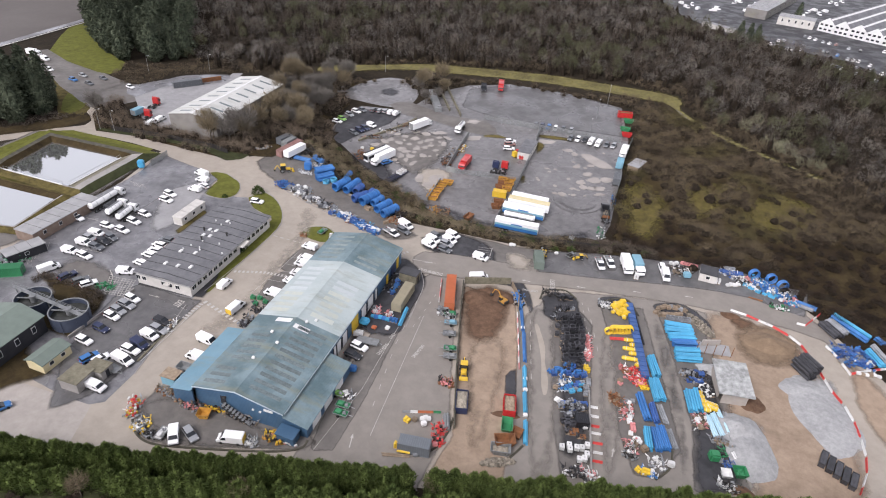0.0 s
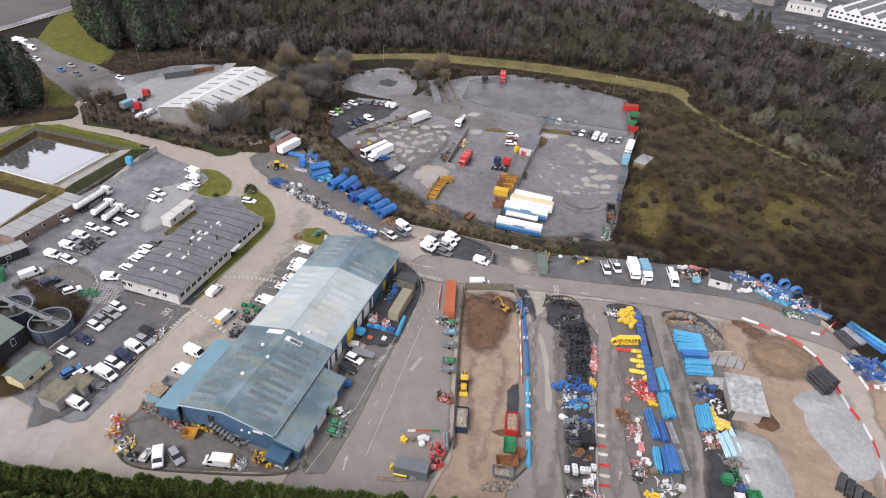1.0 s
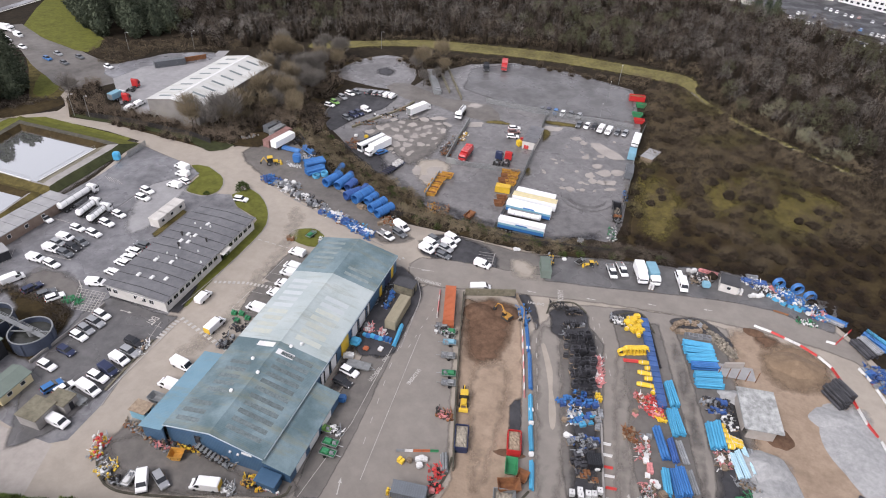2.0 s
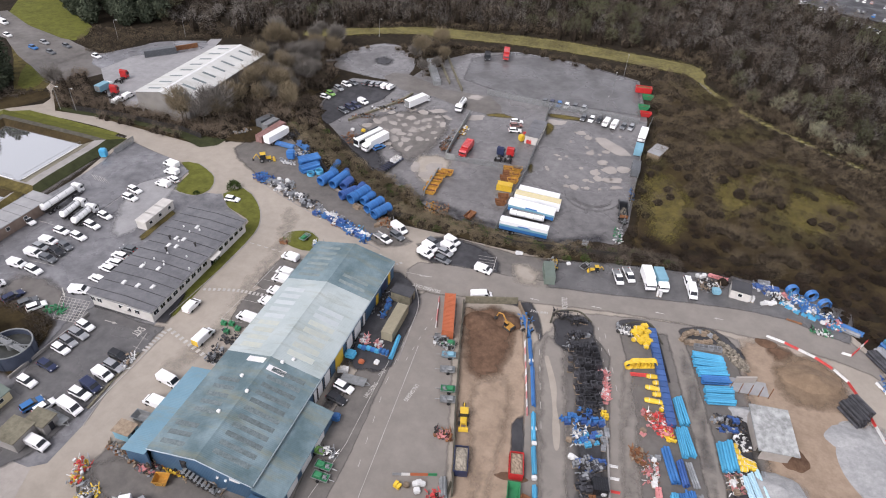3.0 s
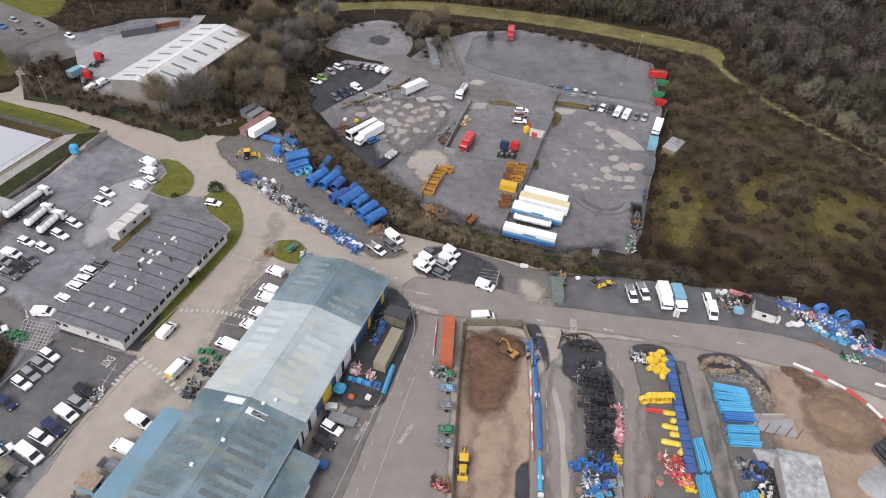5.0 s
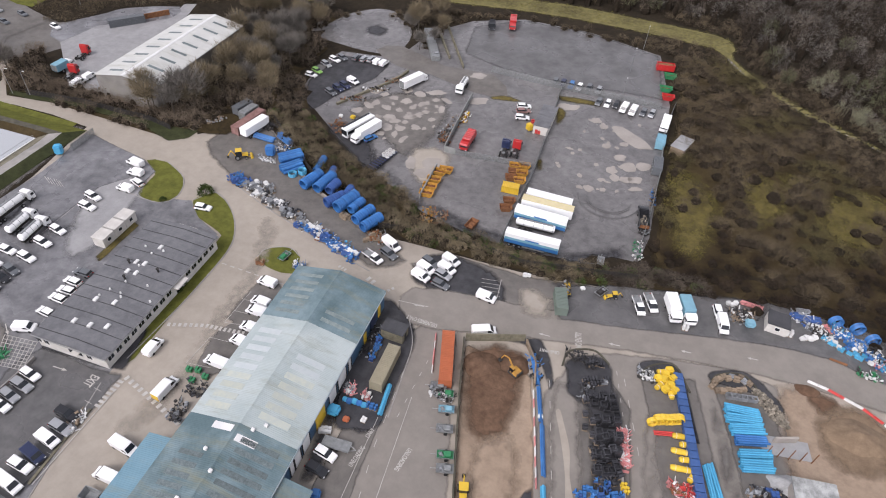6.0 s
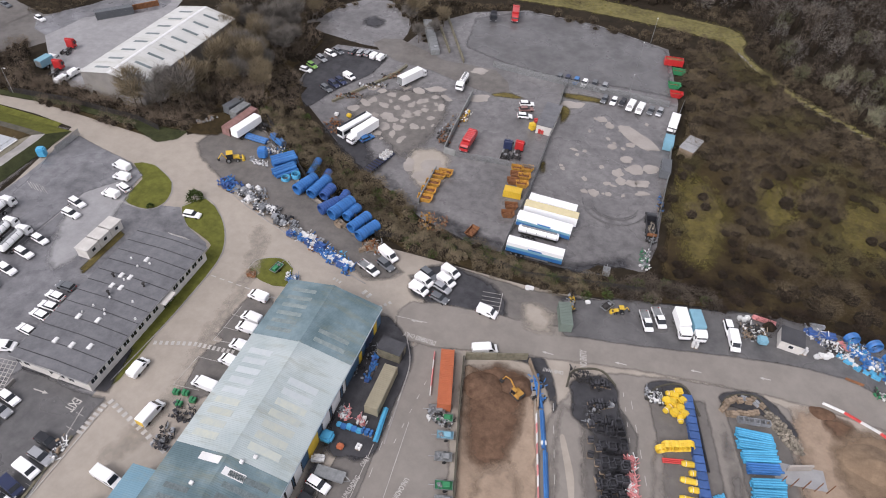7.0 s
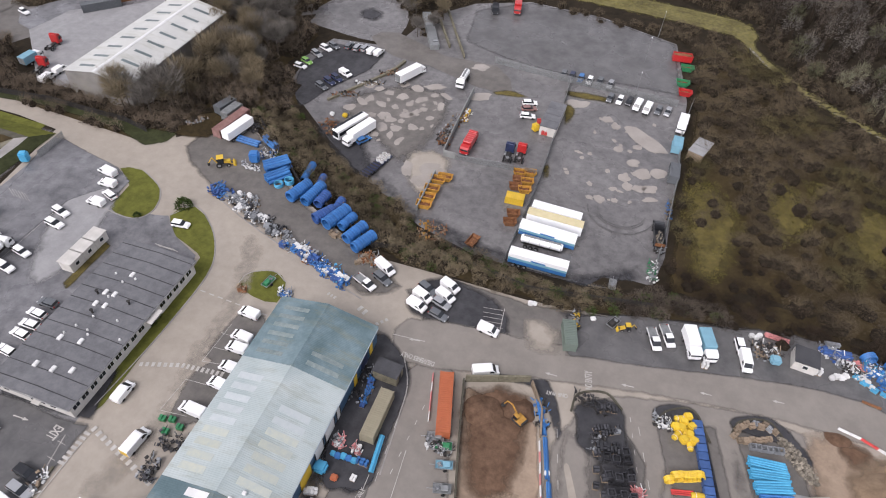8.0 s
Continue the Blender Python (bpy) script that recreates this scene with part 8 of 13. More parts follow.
SCRUB_EDGE = [(-135.9, 292.0), (-100.5, 315.2), (-65.3, 322.2), (-6.5, 311.9), (6.6, 304.7), (20.9, 300.5), (23.0, 287.1), (27.5, 276.6), (36.2, 263.2), (46.5, 252.5), (57.7, 242.3), (72.1, 228.2), (77.1, 241.1), (61.3, 255.4), (49.3, 266.5), (39.4, 278.6), (31.3, 292.0), (24.6, 311.5), (9.2, 315.4), (-63.0, 312.5), (-97.0, 304.6), (-130.6, 287.3)]
SCRUB_JUNCTION = [(-228.6, 220.0), (-234.0, 236.9), (-209.8, 247.2), (-211.2, 257.7), (-175.4, 270.1), (-163.4, 260.6), (-183.4, 248.0), (-200.4, 236.9), (-208.8, 216.7), (-214.0, 213.9)]
SCRUB_POND = [(-213.1, 177.1), (-201.6, 179.5), (-212.6, 163.3), (-220.6, 155.8), (-226.3, 160.9)]
SCRUB_TANKS = [(-136.3, 93.2), (-124.8, 92.6), (-113.6, 92.0), (-111.6, 88.0), (-110.9, 83.6), (-123.0, 90.8), (-133.7, 89.0)]
ROAD_VERGE = [(-190, 169.5), (-182.9, 169.6), (-165.9, 171.6), (-154.5, 171.4), (-142.6, 171.0), (-131.3, 167.3), (-127.0, 170.5), (-126.0, 175.6), (-133.9, 174.6), (-142.1, 174.8), (-154.4, 174.6), (-165.5, 174.8), (-184.2, 172.6), (-190, 172.4)]
WOOD_GAP = [(40.9, 259.4), (46.1, 239.0), (67.5, 222.9), (92.0, 200.0), (110.0, 205.0), (94.9, 237.5), (78.5, 249.9), (64.3, 263.7)]
PALE_WILLOWS = np.array([(57.5, 251.3), (66.0, 243.6), (51.0, 271.1), (46.6, 267.1), (54.4, 255.6), (70.5, 243.4), (60.1, 254.6), (62.0, 248.4)])
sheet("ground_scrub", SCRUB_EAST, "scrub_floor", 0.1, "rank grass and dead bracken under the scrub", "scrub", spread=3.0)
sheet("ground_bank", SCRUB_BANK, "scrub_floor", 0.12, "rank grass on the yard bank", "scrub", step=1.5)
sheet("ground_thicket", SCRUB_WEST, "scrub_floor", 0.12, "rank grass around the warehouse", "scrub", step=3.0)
sheet("ground_track", GRASS_TRACK, "track_grass", 0.14, "strip of rough yellow-green grass along the wood", "grass", spread=2.5)
for glade in SCRUB_GLADES:
    sheet("ground_glade", smooth_loop(glade, 3), "rough_grass", 0.16, "mossy yellow-green grass glade in the scrub", "grass", spread=7.0)
sheet("ground_path", smooth_loop([(20.3, 281.4), (28.9, 266.8), (39.2, 256.1), (49.9, 248.3), (60.8, 242.2), (74.6, 232.6), (74.4, 231.5), (60.7, 241.1), (49.8, 247.1), (39.2, 254.8), (28.9, 265.4), (19.9, 279.2)], 3), "lane", 0.3, "bare trodden path along the wood edge", "path", spread=0.8)
conifer_stand()
hedge_row()
hedge_skirt()
lone_trees()
shrubs()


def within(outline, p):
    """Which of the places lie inside an outline."""
    g, inside = np.array(outline), np.zeros(len(p), bool)
    for a, b in zip(g, np.roll(g, -1, 0)):
        inside ^= ((a[1] > p[:, 1]) != (b[1] > p[:, 1])) & (p[:, 0] < (b[0] - a[0]) * (p[:, 1] - a[1]) / (b[1] - a[1] + 1e-9) + a[0])
    return inside


def off_track(p):
    return ~within(GRASS_TRACK, p)


def off_verge(p):
    return ~within(ROAD_VERGE, p)


def open_grass(p):
    keep = np.ones(len(p), bool)
    for glade in SCRUB_GLADES:
        keep &= ~within(glade, p) | (np.sin(p[:, 0] / 2.3) * np.sin(p[:, 1] / 2.9) + 0.5 * np.sin(p[:, 0] / 1.3 + p[:, 1] / 1.9) > 0.3)
    return keep


grove = scatter(WOOD_NORTH, 5.8, 1, off_track)
mix = np.random.default_rng(2).random(len(grove)) + 0.25 * np.sin(grove[:, 0] / 23) * np.sin(grove[:, 1] / 31)
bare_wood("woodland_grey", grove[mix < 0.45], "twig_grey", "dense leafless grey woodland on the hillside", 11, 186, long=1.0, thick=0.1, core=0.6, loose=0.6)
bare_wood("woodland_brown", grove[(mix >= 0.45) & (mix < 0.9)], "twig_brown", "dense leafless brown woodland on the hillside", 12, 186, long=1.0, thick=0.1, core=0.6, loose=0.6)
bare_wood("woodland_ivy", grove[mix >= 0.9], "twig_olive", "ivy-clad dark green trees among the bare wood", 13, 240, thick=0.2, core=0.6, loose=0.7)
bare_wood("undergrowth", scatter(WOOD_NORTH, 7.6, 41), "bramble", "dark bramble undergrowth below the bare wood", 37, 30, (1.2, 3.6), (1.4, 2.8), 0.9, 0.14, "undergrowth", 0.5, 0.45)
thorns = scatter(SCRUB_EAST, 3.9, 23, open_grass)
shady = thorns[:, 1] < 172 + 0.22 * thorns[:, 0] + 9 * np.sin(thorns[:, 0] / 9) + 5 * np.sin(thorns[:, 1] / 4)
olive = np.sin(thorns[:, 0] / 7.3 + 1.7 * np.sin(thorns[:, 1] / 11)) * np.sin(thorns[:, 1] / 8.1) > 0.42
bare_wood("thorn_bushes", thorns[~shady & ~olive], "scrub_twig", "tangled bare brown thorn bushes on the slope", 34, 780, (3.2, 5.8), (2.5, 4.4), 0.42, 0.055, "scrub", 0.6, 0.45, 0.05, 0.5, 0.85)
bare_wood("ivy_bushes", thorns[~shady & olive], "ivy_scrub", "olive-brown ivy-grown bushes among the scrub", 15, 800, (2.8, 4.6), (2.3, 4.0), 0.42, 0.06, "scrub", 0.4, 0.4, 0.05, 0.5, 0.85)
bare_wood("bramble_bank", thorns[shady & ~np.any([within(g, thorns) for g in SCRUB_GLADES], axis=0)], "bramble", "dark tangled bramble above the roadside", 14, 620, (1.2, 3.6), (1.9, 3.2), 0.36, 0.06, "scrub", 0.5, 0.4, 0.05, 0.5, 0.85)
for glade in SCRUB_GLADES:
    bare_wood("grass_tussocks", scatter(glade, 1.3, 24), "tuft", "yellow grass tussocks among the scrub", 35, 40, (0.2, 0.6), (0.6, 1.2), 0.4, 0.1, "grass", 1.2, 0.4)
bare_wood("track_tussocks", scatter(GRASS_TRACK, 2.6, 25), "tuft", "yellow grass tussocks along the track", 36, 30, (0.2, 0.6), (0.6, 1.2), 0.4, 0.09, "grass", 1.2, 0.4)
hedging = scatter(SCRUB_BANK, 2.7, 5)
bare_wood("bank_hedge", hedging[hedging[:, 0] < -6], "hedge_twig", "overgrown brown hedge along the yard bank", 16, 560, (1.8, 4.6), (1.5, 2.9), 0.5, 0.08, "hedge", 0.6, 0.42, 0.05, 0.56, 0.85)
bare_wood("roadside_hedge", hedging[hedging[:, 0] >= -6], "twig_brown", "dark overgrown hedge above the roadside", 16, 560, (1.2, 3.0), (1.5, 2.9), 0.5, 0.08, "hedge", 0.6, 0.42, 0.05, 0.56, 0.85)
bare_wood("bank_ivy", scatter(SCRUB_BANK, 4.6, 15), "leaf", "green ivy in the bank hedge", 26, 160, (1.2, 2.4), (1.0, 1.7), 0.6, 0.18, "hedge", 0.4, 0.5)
# Shade on these shrubs comes from the dark bramble colour.
bare_wood("front_scrub", scatter([(-112, 36), (64, 84), (70, 70), (-106, 20)], 2.8, 61), "bramble", "brambles coloured dark for shade below the boundary hedge", 62, 70, (0.6, 2.2), (1.2, 2.2), 0.35, 0.07, "scrub", 0.4, 0.4, 0.04, 0.56, 0.85)
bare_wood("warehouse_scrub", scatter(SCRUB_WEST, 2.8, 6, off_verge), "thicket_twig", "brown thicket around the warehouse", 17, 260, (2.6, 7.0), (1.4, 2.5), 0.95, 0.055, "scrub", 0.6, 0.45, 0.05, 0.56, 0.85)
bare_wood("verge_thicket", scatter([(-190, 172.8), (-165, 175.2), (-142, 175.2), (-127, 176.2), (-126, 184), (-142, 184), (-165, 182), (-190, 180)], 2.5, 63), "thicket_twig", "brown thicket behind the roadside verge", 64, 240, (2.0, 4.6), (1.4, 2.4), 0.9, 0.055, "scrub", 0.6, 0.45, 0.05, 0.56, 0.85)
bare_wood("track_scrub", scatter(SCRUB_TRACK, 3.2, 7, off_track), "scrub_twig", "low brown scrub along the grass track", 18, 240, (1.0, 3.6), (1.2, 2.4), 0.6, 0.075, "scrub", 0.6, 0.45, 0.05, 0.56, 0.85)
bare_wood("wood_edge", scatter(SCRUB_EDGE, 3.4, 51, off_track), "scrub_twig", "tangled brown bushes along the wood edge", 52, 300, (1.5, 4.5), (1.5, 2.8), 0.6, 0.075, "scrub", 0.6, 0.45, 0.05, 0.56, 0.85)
bare_wood("gap_scrub", scatter(WOOD_GAP, 3.6, 55, off_track), "scrub_twig", "tangled brown bushes below the wood", 56, 300, (1.8, 4.8), (1.6, 2.9), 0.6, 0.075, "scrub", 0.6, 0.45, 0.05, 0.56, 0.85)
bare_wood("pale_willows", PALE_WILLOWS, "willow_twig", "silvery green willow bushes along the track", 57, 420, (4.5, 7.0), (2.0, 3.2), 1.5, 0.07, "bush", 1.3, 0.5, 0.07, 0.4, 0.4)
bare_wood("junction_scrub", scatter(SCRUB_JUNCTION, 2.8, 53), "scrub_twig", "yellow-brown bushes on the bank by the junction", 54, 90, (1.0, 2.6), (1.2, 2.2), 0.6, 0.12, "scrub", 0.6, 0.45, 0.05)
bare_wood("pond_scrub", scatter(SCRUB_POND, 2.4, 8), "twig_brown", "low brown scrub beside the road", 19, 60, (0.8, 2.0), (1.0, 1.8), 0.7, 0.16, "scrub", 0.6, 0.5)
bare_wood("tank_scrub", scatter(SCRUB_TANKS, 1.9, 9), "twig_brown", "brown brambles beside the settling tanks", 20, 80, (0.8, 2.0), (0.9, 1.6), 0.6, 0.14, "scrub", 0.6, 0.5)



# ---- stored goods and yard equipment ----
SHARED = {}


def shared(key, make, material):
    """One mesh for all alike pieces."""
    if (key, material) not in SHARED:
        bm = make()
        me = bpy.data.meshes.new(key[0])
        bm.to_mesh(me), bm.free()
        me.materials.append(M[material])
        SHARED[(key, material)] = me
    return SHARED[(key, material)]


def piece(name, me, m, parent=None):
    ob = new(name, me)
    ob.matrix_basis = m
    if parent is not None:
        ob.parent = parent
    return ob


def pipe_stack(x, y, heading, length, across, layers, r, material, label, group="stacked pipes"):
    """Straight pipes stacked on timber bearers."""
    t = tagged(empty("pipe_stack", at(x, y, heading)), label, "pipes", group)
    me = shared(("pipe", length, r), lambda: tube(bmesh.new(), (-length / 2, 0, 0), (length / 2, 0, 0), r, 0.18, 10), material)
    rnd = random.Random(round(x * 7 + y * 13))
    for j in range(layers):
        for i in range(across - j % 2):
            yy = (i - (across - 1) / 2 + 0.5 * (j % 2)) * r * 2.04
            piece("pipe", me, pose(rnd.uniform(-0.2, 0.2), yy, 0.12 + r + j * r * 1.75, 0, 0, rnd.uniform(-0.5, 0.5)), t)
    for s in (-0.3, 0.3):
        part("bearer", boxes((s * length - 0.08, s * length + 0.08, -across * r - 0.1, across * r + 0.1, 0, 0.12)), "wood", t)
    return t


def pipe_reel(x, y, heading, length, r, material, label):
    """A bundle of wide ribbed pipe lying on its side."""
    t = tagged(empty("pipe_bundle", at(x, y, heading)), label, "pipe bundle", "wide blue pipes")
    n = max(2, int(length / 0.65))
    part("pipe_wall", tube(bmesh.new(), (-length / 2, 0, r), (length / 2, 0, r), r * 0.9, 0.1, 26), material, t)
    me = shared(("rib", r), lambda: tube(bmesh.new(), (-0.17, 0, 0), (0.17, 0, 0), r, 0.2, 26), material)
    for k in range(n):
        piece("rib", me, pose(-length / 2 + (k + 0.5) * length / n, 0, r), t)
    return t


def pipe_coil(x, y, heading, r, turns, material, label, standing=False, group="pipe coils"):
    """A coil of flexible pipe, flat or standing up."""
    m = at(x, y, heading)
    if standing:
        m = m @ pose(0, 0, r, 90, 0, 0)
    t = tagged(empty("pipe_coil", m), label, "pipe coil", group)
    tr = 0.1 if standing else 0.14

    def ring():
        bm = bmesh.new()
        vs = [[bm.verts.new(((r - tr + tr * math.cos(b)) * math.cos(a), (r - tr + tr * math.cos(b)) * math.sin(a), tr * math.sin(b))) for b in [k * math.tau / 6 for k in range(6)]] for a in [k * math.tau / 22 for k in range(22)]]
        for i in range(22):
            for j in range(6):
                bm.faces.new((vs[i][j], vs[(i + 1) % 22][j], vs[(i + 1) % 22][(j + 1) % 6], vs[i][(j + 1) % 6]))
        return bm
    me = shared(("turn", r, tr), ring, material)
    for k in range(turns):
        piece("turn", me, pose(0.02 * (k % 2), 0.03 * (k % 3), tr + k * tr * 1.8 if not standing else (k - turns / 2) * tr * 1.8), t)
    return t


def timber_pallet():
    return soften(boxes((-0.6, 0.6, -0.5, 0.5, 0.0, 0.14)), 0.015)


def pallet_load(x, y, heading, material, label, shape="boxes", height=0.9, seed=0, size=1.0):
    """A pallet with boxed, bagged or drum-shaped goods."""
    kind = {"boxes": "boxed_pallet", "bag": "bulk_bag", "drums": "drum_pallet", "fittings": "fitting_pallet", "hollow": "pipe_section_pallet"}[shape]
    key = ("goods", shape, height, seed % 4)

    def goods():
        rnd, bm = random.Random(seed % 4 + 5), bmesh.new()
        if shape == "boxes":
            for i in (-1, 1):
                for j in (-1, 1):
                    h = height * rnd.uniform(0.55, 1.0)
                    box(bm, i * 0.29 - 0.27, i * 0.29 + 0.27, j * 0.25 - 0.23, j * 0.25 + 0.23, 0.14, 0.14 + h, 0.02)
        elif shape == "bag":
            box(bm, -0.52, 0.52, -0.48, 0.48, 0.14, 0.14 + height)
            soften(bm, 0.16, 2)
        elif shape == "drums":
            for i in (-1, 1):
                for j in (-1, 1):
                    rod(bm, (i * 0.29, j * 0.25, 0.14), (i * 0.29, j * 0.25, 0.14 + height), 0.24, 10)
        elif shape == "fittings":
            for k in range(9):
                a = Vector((rnd.uniform(-0.5, 0.5), rnd.uniform(-0.4, 0.4), 0.14 + height * rnd.random()))
                d = Vector((rnd.uniform(-0.5, 0.5), rnd.uniform(-0.5, 0.5), rnd.uniform(-0.1, 0.35)))
                tube(bm, a, a + d, rnd.uniform(0.12, 0.22), 0.2, 9)
        elif shape == "hollow":
            for i in (-1, 1):
                for j in (0, 1):
                    tube(bm, (i * 0.27, -0.45, 0.4 + j * 0.5), (i * 0.27, 0.45, 0.4 + j * 0.5), 0.25, 0.15, 10)
        return bm
    if shape == "fittings":
        t = tagged(piece(kind, shared(("pallet",), timber_pallet, "wood"), at(x, y, heading) @ Matrix.Scale(size, 4)), label, "pallet", "loaded pallets")
        tagged(piece("load", shared(key, goods, material), Matrix.Identity(4), t), kind="stuff")
        return t
    t = tagged(piece(kind, shared(key, goods, material), at(x, y, heading) @ Matrix.Scale(size, 4)), label, "pallet", "loaded pallets")
    if shape != "bag":
        piece("pallet", shared(("pallet",), timber_pallet, "wood"), Matrix.Identity(4), t)
    return t


def wrapped_bundle(x, y, heading, length, material, label):
    """Coiled pipe strapped into a long soft bundle lying on the ground."""
    t = tagged(empty("pipe_bundle", at(x, y, heading)), label, "pipe bundle", "yellow pipe bundles")
    bm = bmesh.new()
    rings = []
    for k in range(9):
        u = k / 8
        r = 0.52 * (0.72 + 0.28 * math.sin(math.pi * u) ** 0.4) * (1 + 0.06 * math.sin(7 * u + x))
        rings.append([bm.verts.new(((u - 0.5) * length, r * 1.15 * math.cos(a * math.tau / 12), 0.46 + r * 0.85 * math.sin(a * math.tau / 12))) for a in range(12)])
    for a, b in zip(rings, rings[1:]):
        for k in range(12):
            bm.faces.new((a[k], a[(k + 1) % 12], b[(k + 1) % 12], b[k]))
    bm.faces.new(rings[0][::-1]), bm.faces.new(rings[-1])
    part("coil_body", bm, material, t)
    for u in (-0.28, 0.28):
        part("strap", tube(bmesh.new(), (u * length - 0.04, 0, 0.46), (u * length + 0.04, 0, 0.46), 0.6, 0.08, 12), "white_plastic", t)


def storage_crate(x, y, heading, material, label, wide=1.0, deep=1.0):
    """A ribbed plastic crate with a rim and a recessed lid."""
    t = tagged(empty("storage_crate", at(x, y, heading) @ Matrix.Diagonal((wide, deep, 1, 1))), label, "crate", "close-set crates")
    piece("crate_body", shared(("crate_body",), lambda: soften(boxes((-0.72, 0.72, -0.85, 0.85, 0.1, 1.15)), 0.04), material), Matrix.Identity(4), t)
    piece("rim", shared(("crate_rim",), lambda: boxes((-0.75, 0.75, -0.88, -0.78, 1.05, 1.22), (-0.75, 0.75, 0.78, 0.88, 1.05, 1.22), (-0.75, -0.65, -0.78, 0.78, 1.05, 1.22), (0.65, 0.75, -0.78, 0.78, 1.05, 1.22)), material), Matrix.Identity(4), t)
    piece("skid", shared(("crate_skid",), lambda: boxes((-0.7, 0.7, -0.8, -0.6, 0, 0.1), (-0.7, 0.7, 0.6, 0.8, 0, 0.1)), "chassis"), Matrix.Identity(4), t)


def chamber(x, y, heading, material, label, w=1.1, h=1.0, stack=1):
    """Open-topped plastic chamber sections, stacked."""
    t = tagged(empty("chamber_stack", at(x, y, heading)), label, "chamber stack", "stacked chambers")
    me = shared(("chamber", w, h), lambda: frame_ring(w, h), material)
    for k in range(stack):
        piece("chamber", me, pose(0, 0, k * (h + 0.02), 0, 0, 2 * k), t)
    return t


def frame_ring(w, h):
    bm = bmesh.new()
    rings = []
    for s, z in ((1, 0), (1, h), (0.8, h), (0.8, 0.05)):
        rings.append([bm.verts.new((sx * s * w / 2, sy * s * w / 2, z)) for sx, sy in ((-1, -1), (1, -1), (1, 1), (-1, 1))])
    for a, b in zip(rings, rings[1:]):
        for k in range(4):
            bm.faces.new((a[k], a[(k + 1) % 4], b[(k + 1) % 4], b[k]))
    bm.faces.new(rings[3])
    for k in (-1, 1):
        box(bm, -w * 0.52, w * 0.52, k * w * 0.5 - 0.03, k * w * 0.5 + 0.03, h * 0.4, h * 0.52)
        box(bm, k * w * 0.5 - 0.03, k * w * 0.5 + 0.03, -w * 0.5, w * 0.5, h * 0.4, h * 0.52)
    return bm


def water_cube(x, y, heading, label):
    """A white liquid container in a steel cage on a pallet."""
    t = tagged(empty("liquid_container", at(x, y, heading)), label, "container", "white liquid containers")
    piece("tank", shared(("tank",), lambda: soften(boxes((-0.48, 0.48, -0.56, 0.56, 0.18, 1.12)), 0.06), "white_plastic"), Matrix.Identity(4), t)
    piece("cage", shared(("cage",), lambda: boxes(*[(-0.51, 0.51, -0.59, 0.59, z, z + 0.03) for z in (0.35, 0.65, 0.95)]), "steel"), Matrix.Identity(4), t)
    piece("cap", shared(("cap",), lambda: rod(bmesh.new(), (0, 0, 1.12), (0, 0, 1.18), 0.1, 8), "black_plastic"), Matrix.Identity(4), t)
    piece("pallet", shared(("base",), lambda: boxes((-0.5, 0.5, -0.58, 0.58, 0, 0.17)), "chassis"), Matrix.Identity(4), t)
    return t


def skip(x, y, heading, material, label, length=3.6, width=1.8, height=1.3, load="rust", lift=0.1, fill=True):
    """An open skip with sloping ends and lifting lugs."""
    t = tagged(empty("skip", at(x, y, heading, lift)), label, "skip", "skips")

    def hull():
        bm = bmesh.new()
        l, w, rings = length / 2, width / 2, []
        for a, b, z in ((l * 0.62, w * 0.82, 0.0), (l, w, height), (l * 0.95, w * 0.92, height), (l * 0.6, w * 0.78, 0.12)):
            rings.append([bm.verts.new((sx * a, sy * b, z)) for sx, sy in ((-1, -1), (1, -1), (1, 1), (-1, 1))])
        bm.faces.new(rings[0][::-1])
        for p, q in zip(rings, rings[1:]):
            for k in range(4):
                bm.faces.new((p[k], p[(k + 1) % 4], q[(k + 1) % 4], q[k]))
        bm.faces.new(rings[3])
        return bm
    piece("hull", shared(("hull", length, width, height), hull, material), Matrix.Identity(4), t)
    for s in (-1, 1):
        part("rim_bar", boxes((-length / 2, length / 2, s * width / 2 - 0.05, s * width / 2 + 0.05, height - 0.08, height + 0.04)), material, t)
        for k in (-0.25, 0.25):
            part("lug", rod(bmesh.new(), (k * length, s * width * 0.46, height * 0.6), (k * length, s * (width * 0.46 + 0.2), height * 0.6), 0.06, 6), "chassis", t)
    if fill:
        piece("load", shared(("load", length, width, load), lambda: rubbish_heap(length * 0.37, width * 0.42, height * 0.42, 4, 12, 7), load), Matrix.Identity(4), t)
    return t


def roll_container(x, y, heading, material, label, length=5.5, height=1.9, load="rubble"):
    """A long open-topped steel container with ribs, filled."""
    t = tagged(empty("open_container", at(x, y, heading)), label, "skip", "skips")
    l = length / 2
    part("floor_plate", boxes((-l, l, -1.15, 1.15, 0.1, 0.25)), material, t)
    for s in (-1, 1):
        part("side_plate", boxes((-l, l, s * 1.2 - 0.05, s * 1.2 + 0.05, 0.1, height)), material, t)
        part("end_plate", boxes((s * l - 0.05, s * l + 0.05, -1.15, 1.15, 0.1, height)), material, t)
        for k in range(6):
            xx = -l + 0.3 + k * (length - 0.6) / 5
            part("rib", boxes((xx - 0.06, xx + 0.06, min(s * 1.25, s * 1.34), max(s * 1.25, s * 1.34), 0.1, height)), material, t)
    part("load", rubbish_heap(l - 0.06, 1.14, height - 0.45, round(x + y)), load, t)
    return t


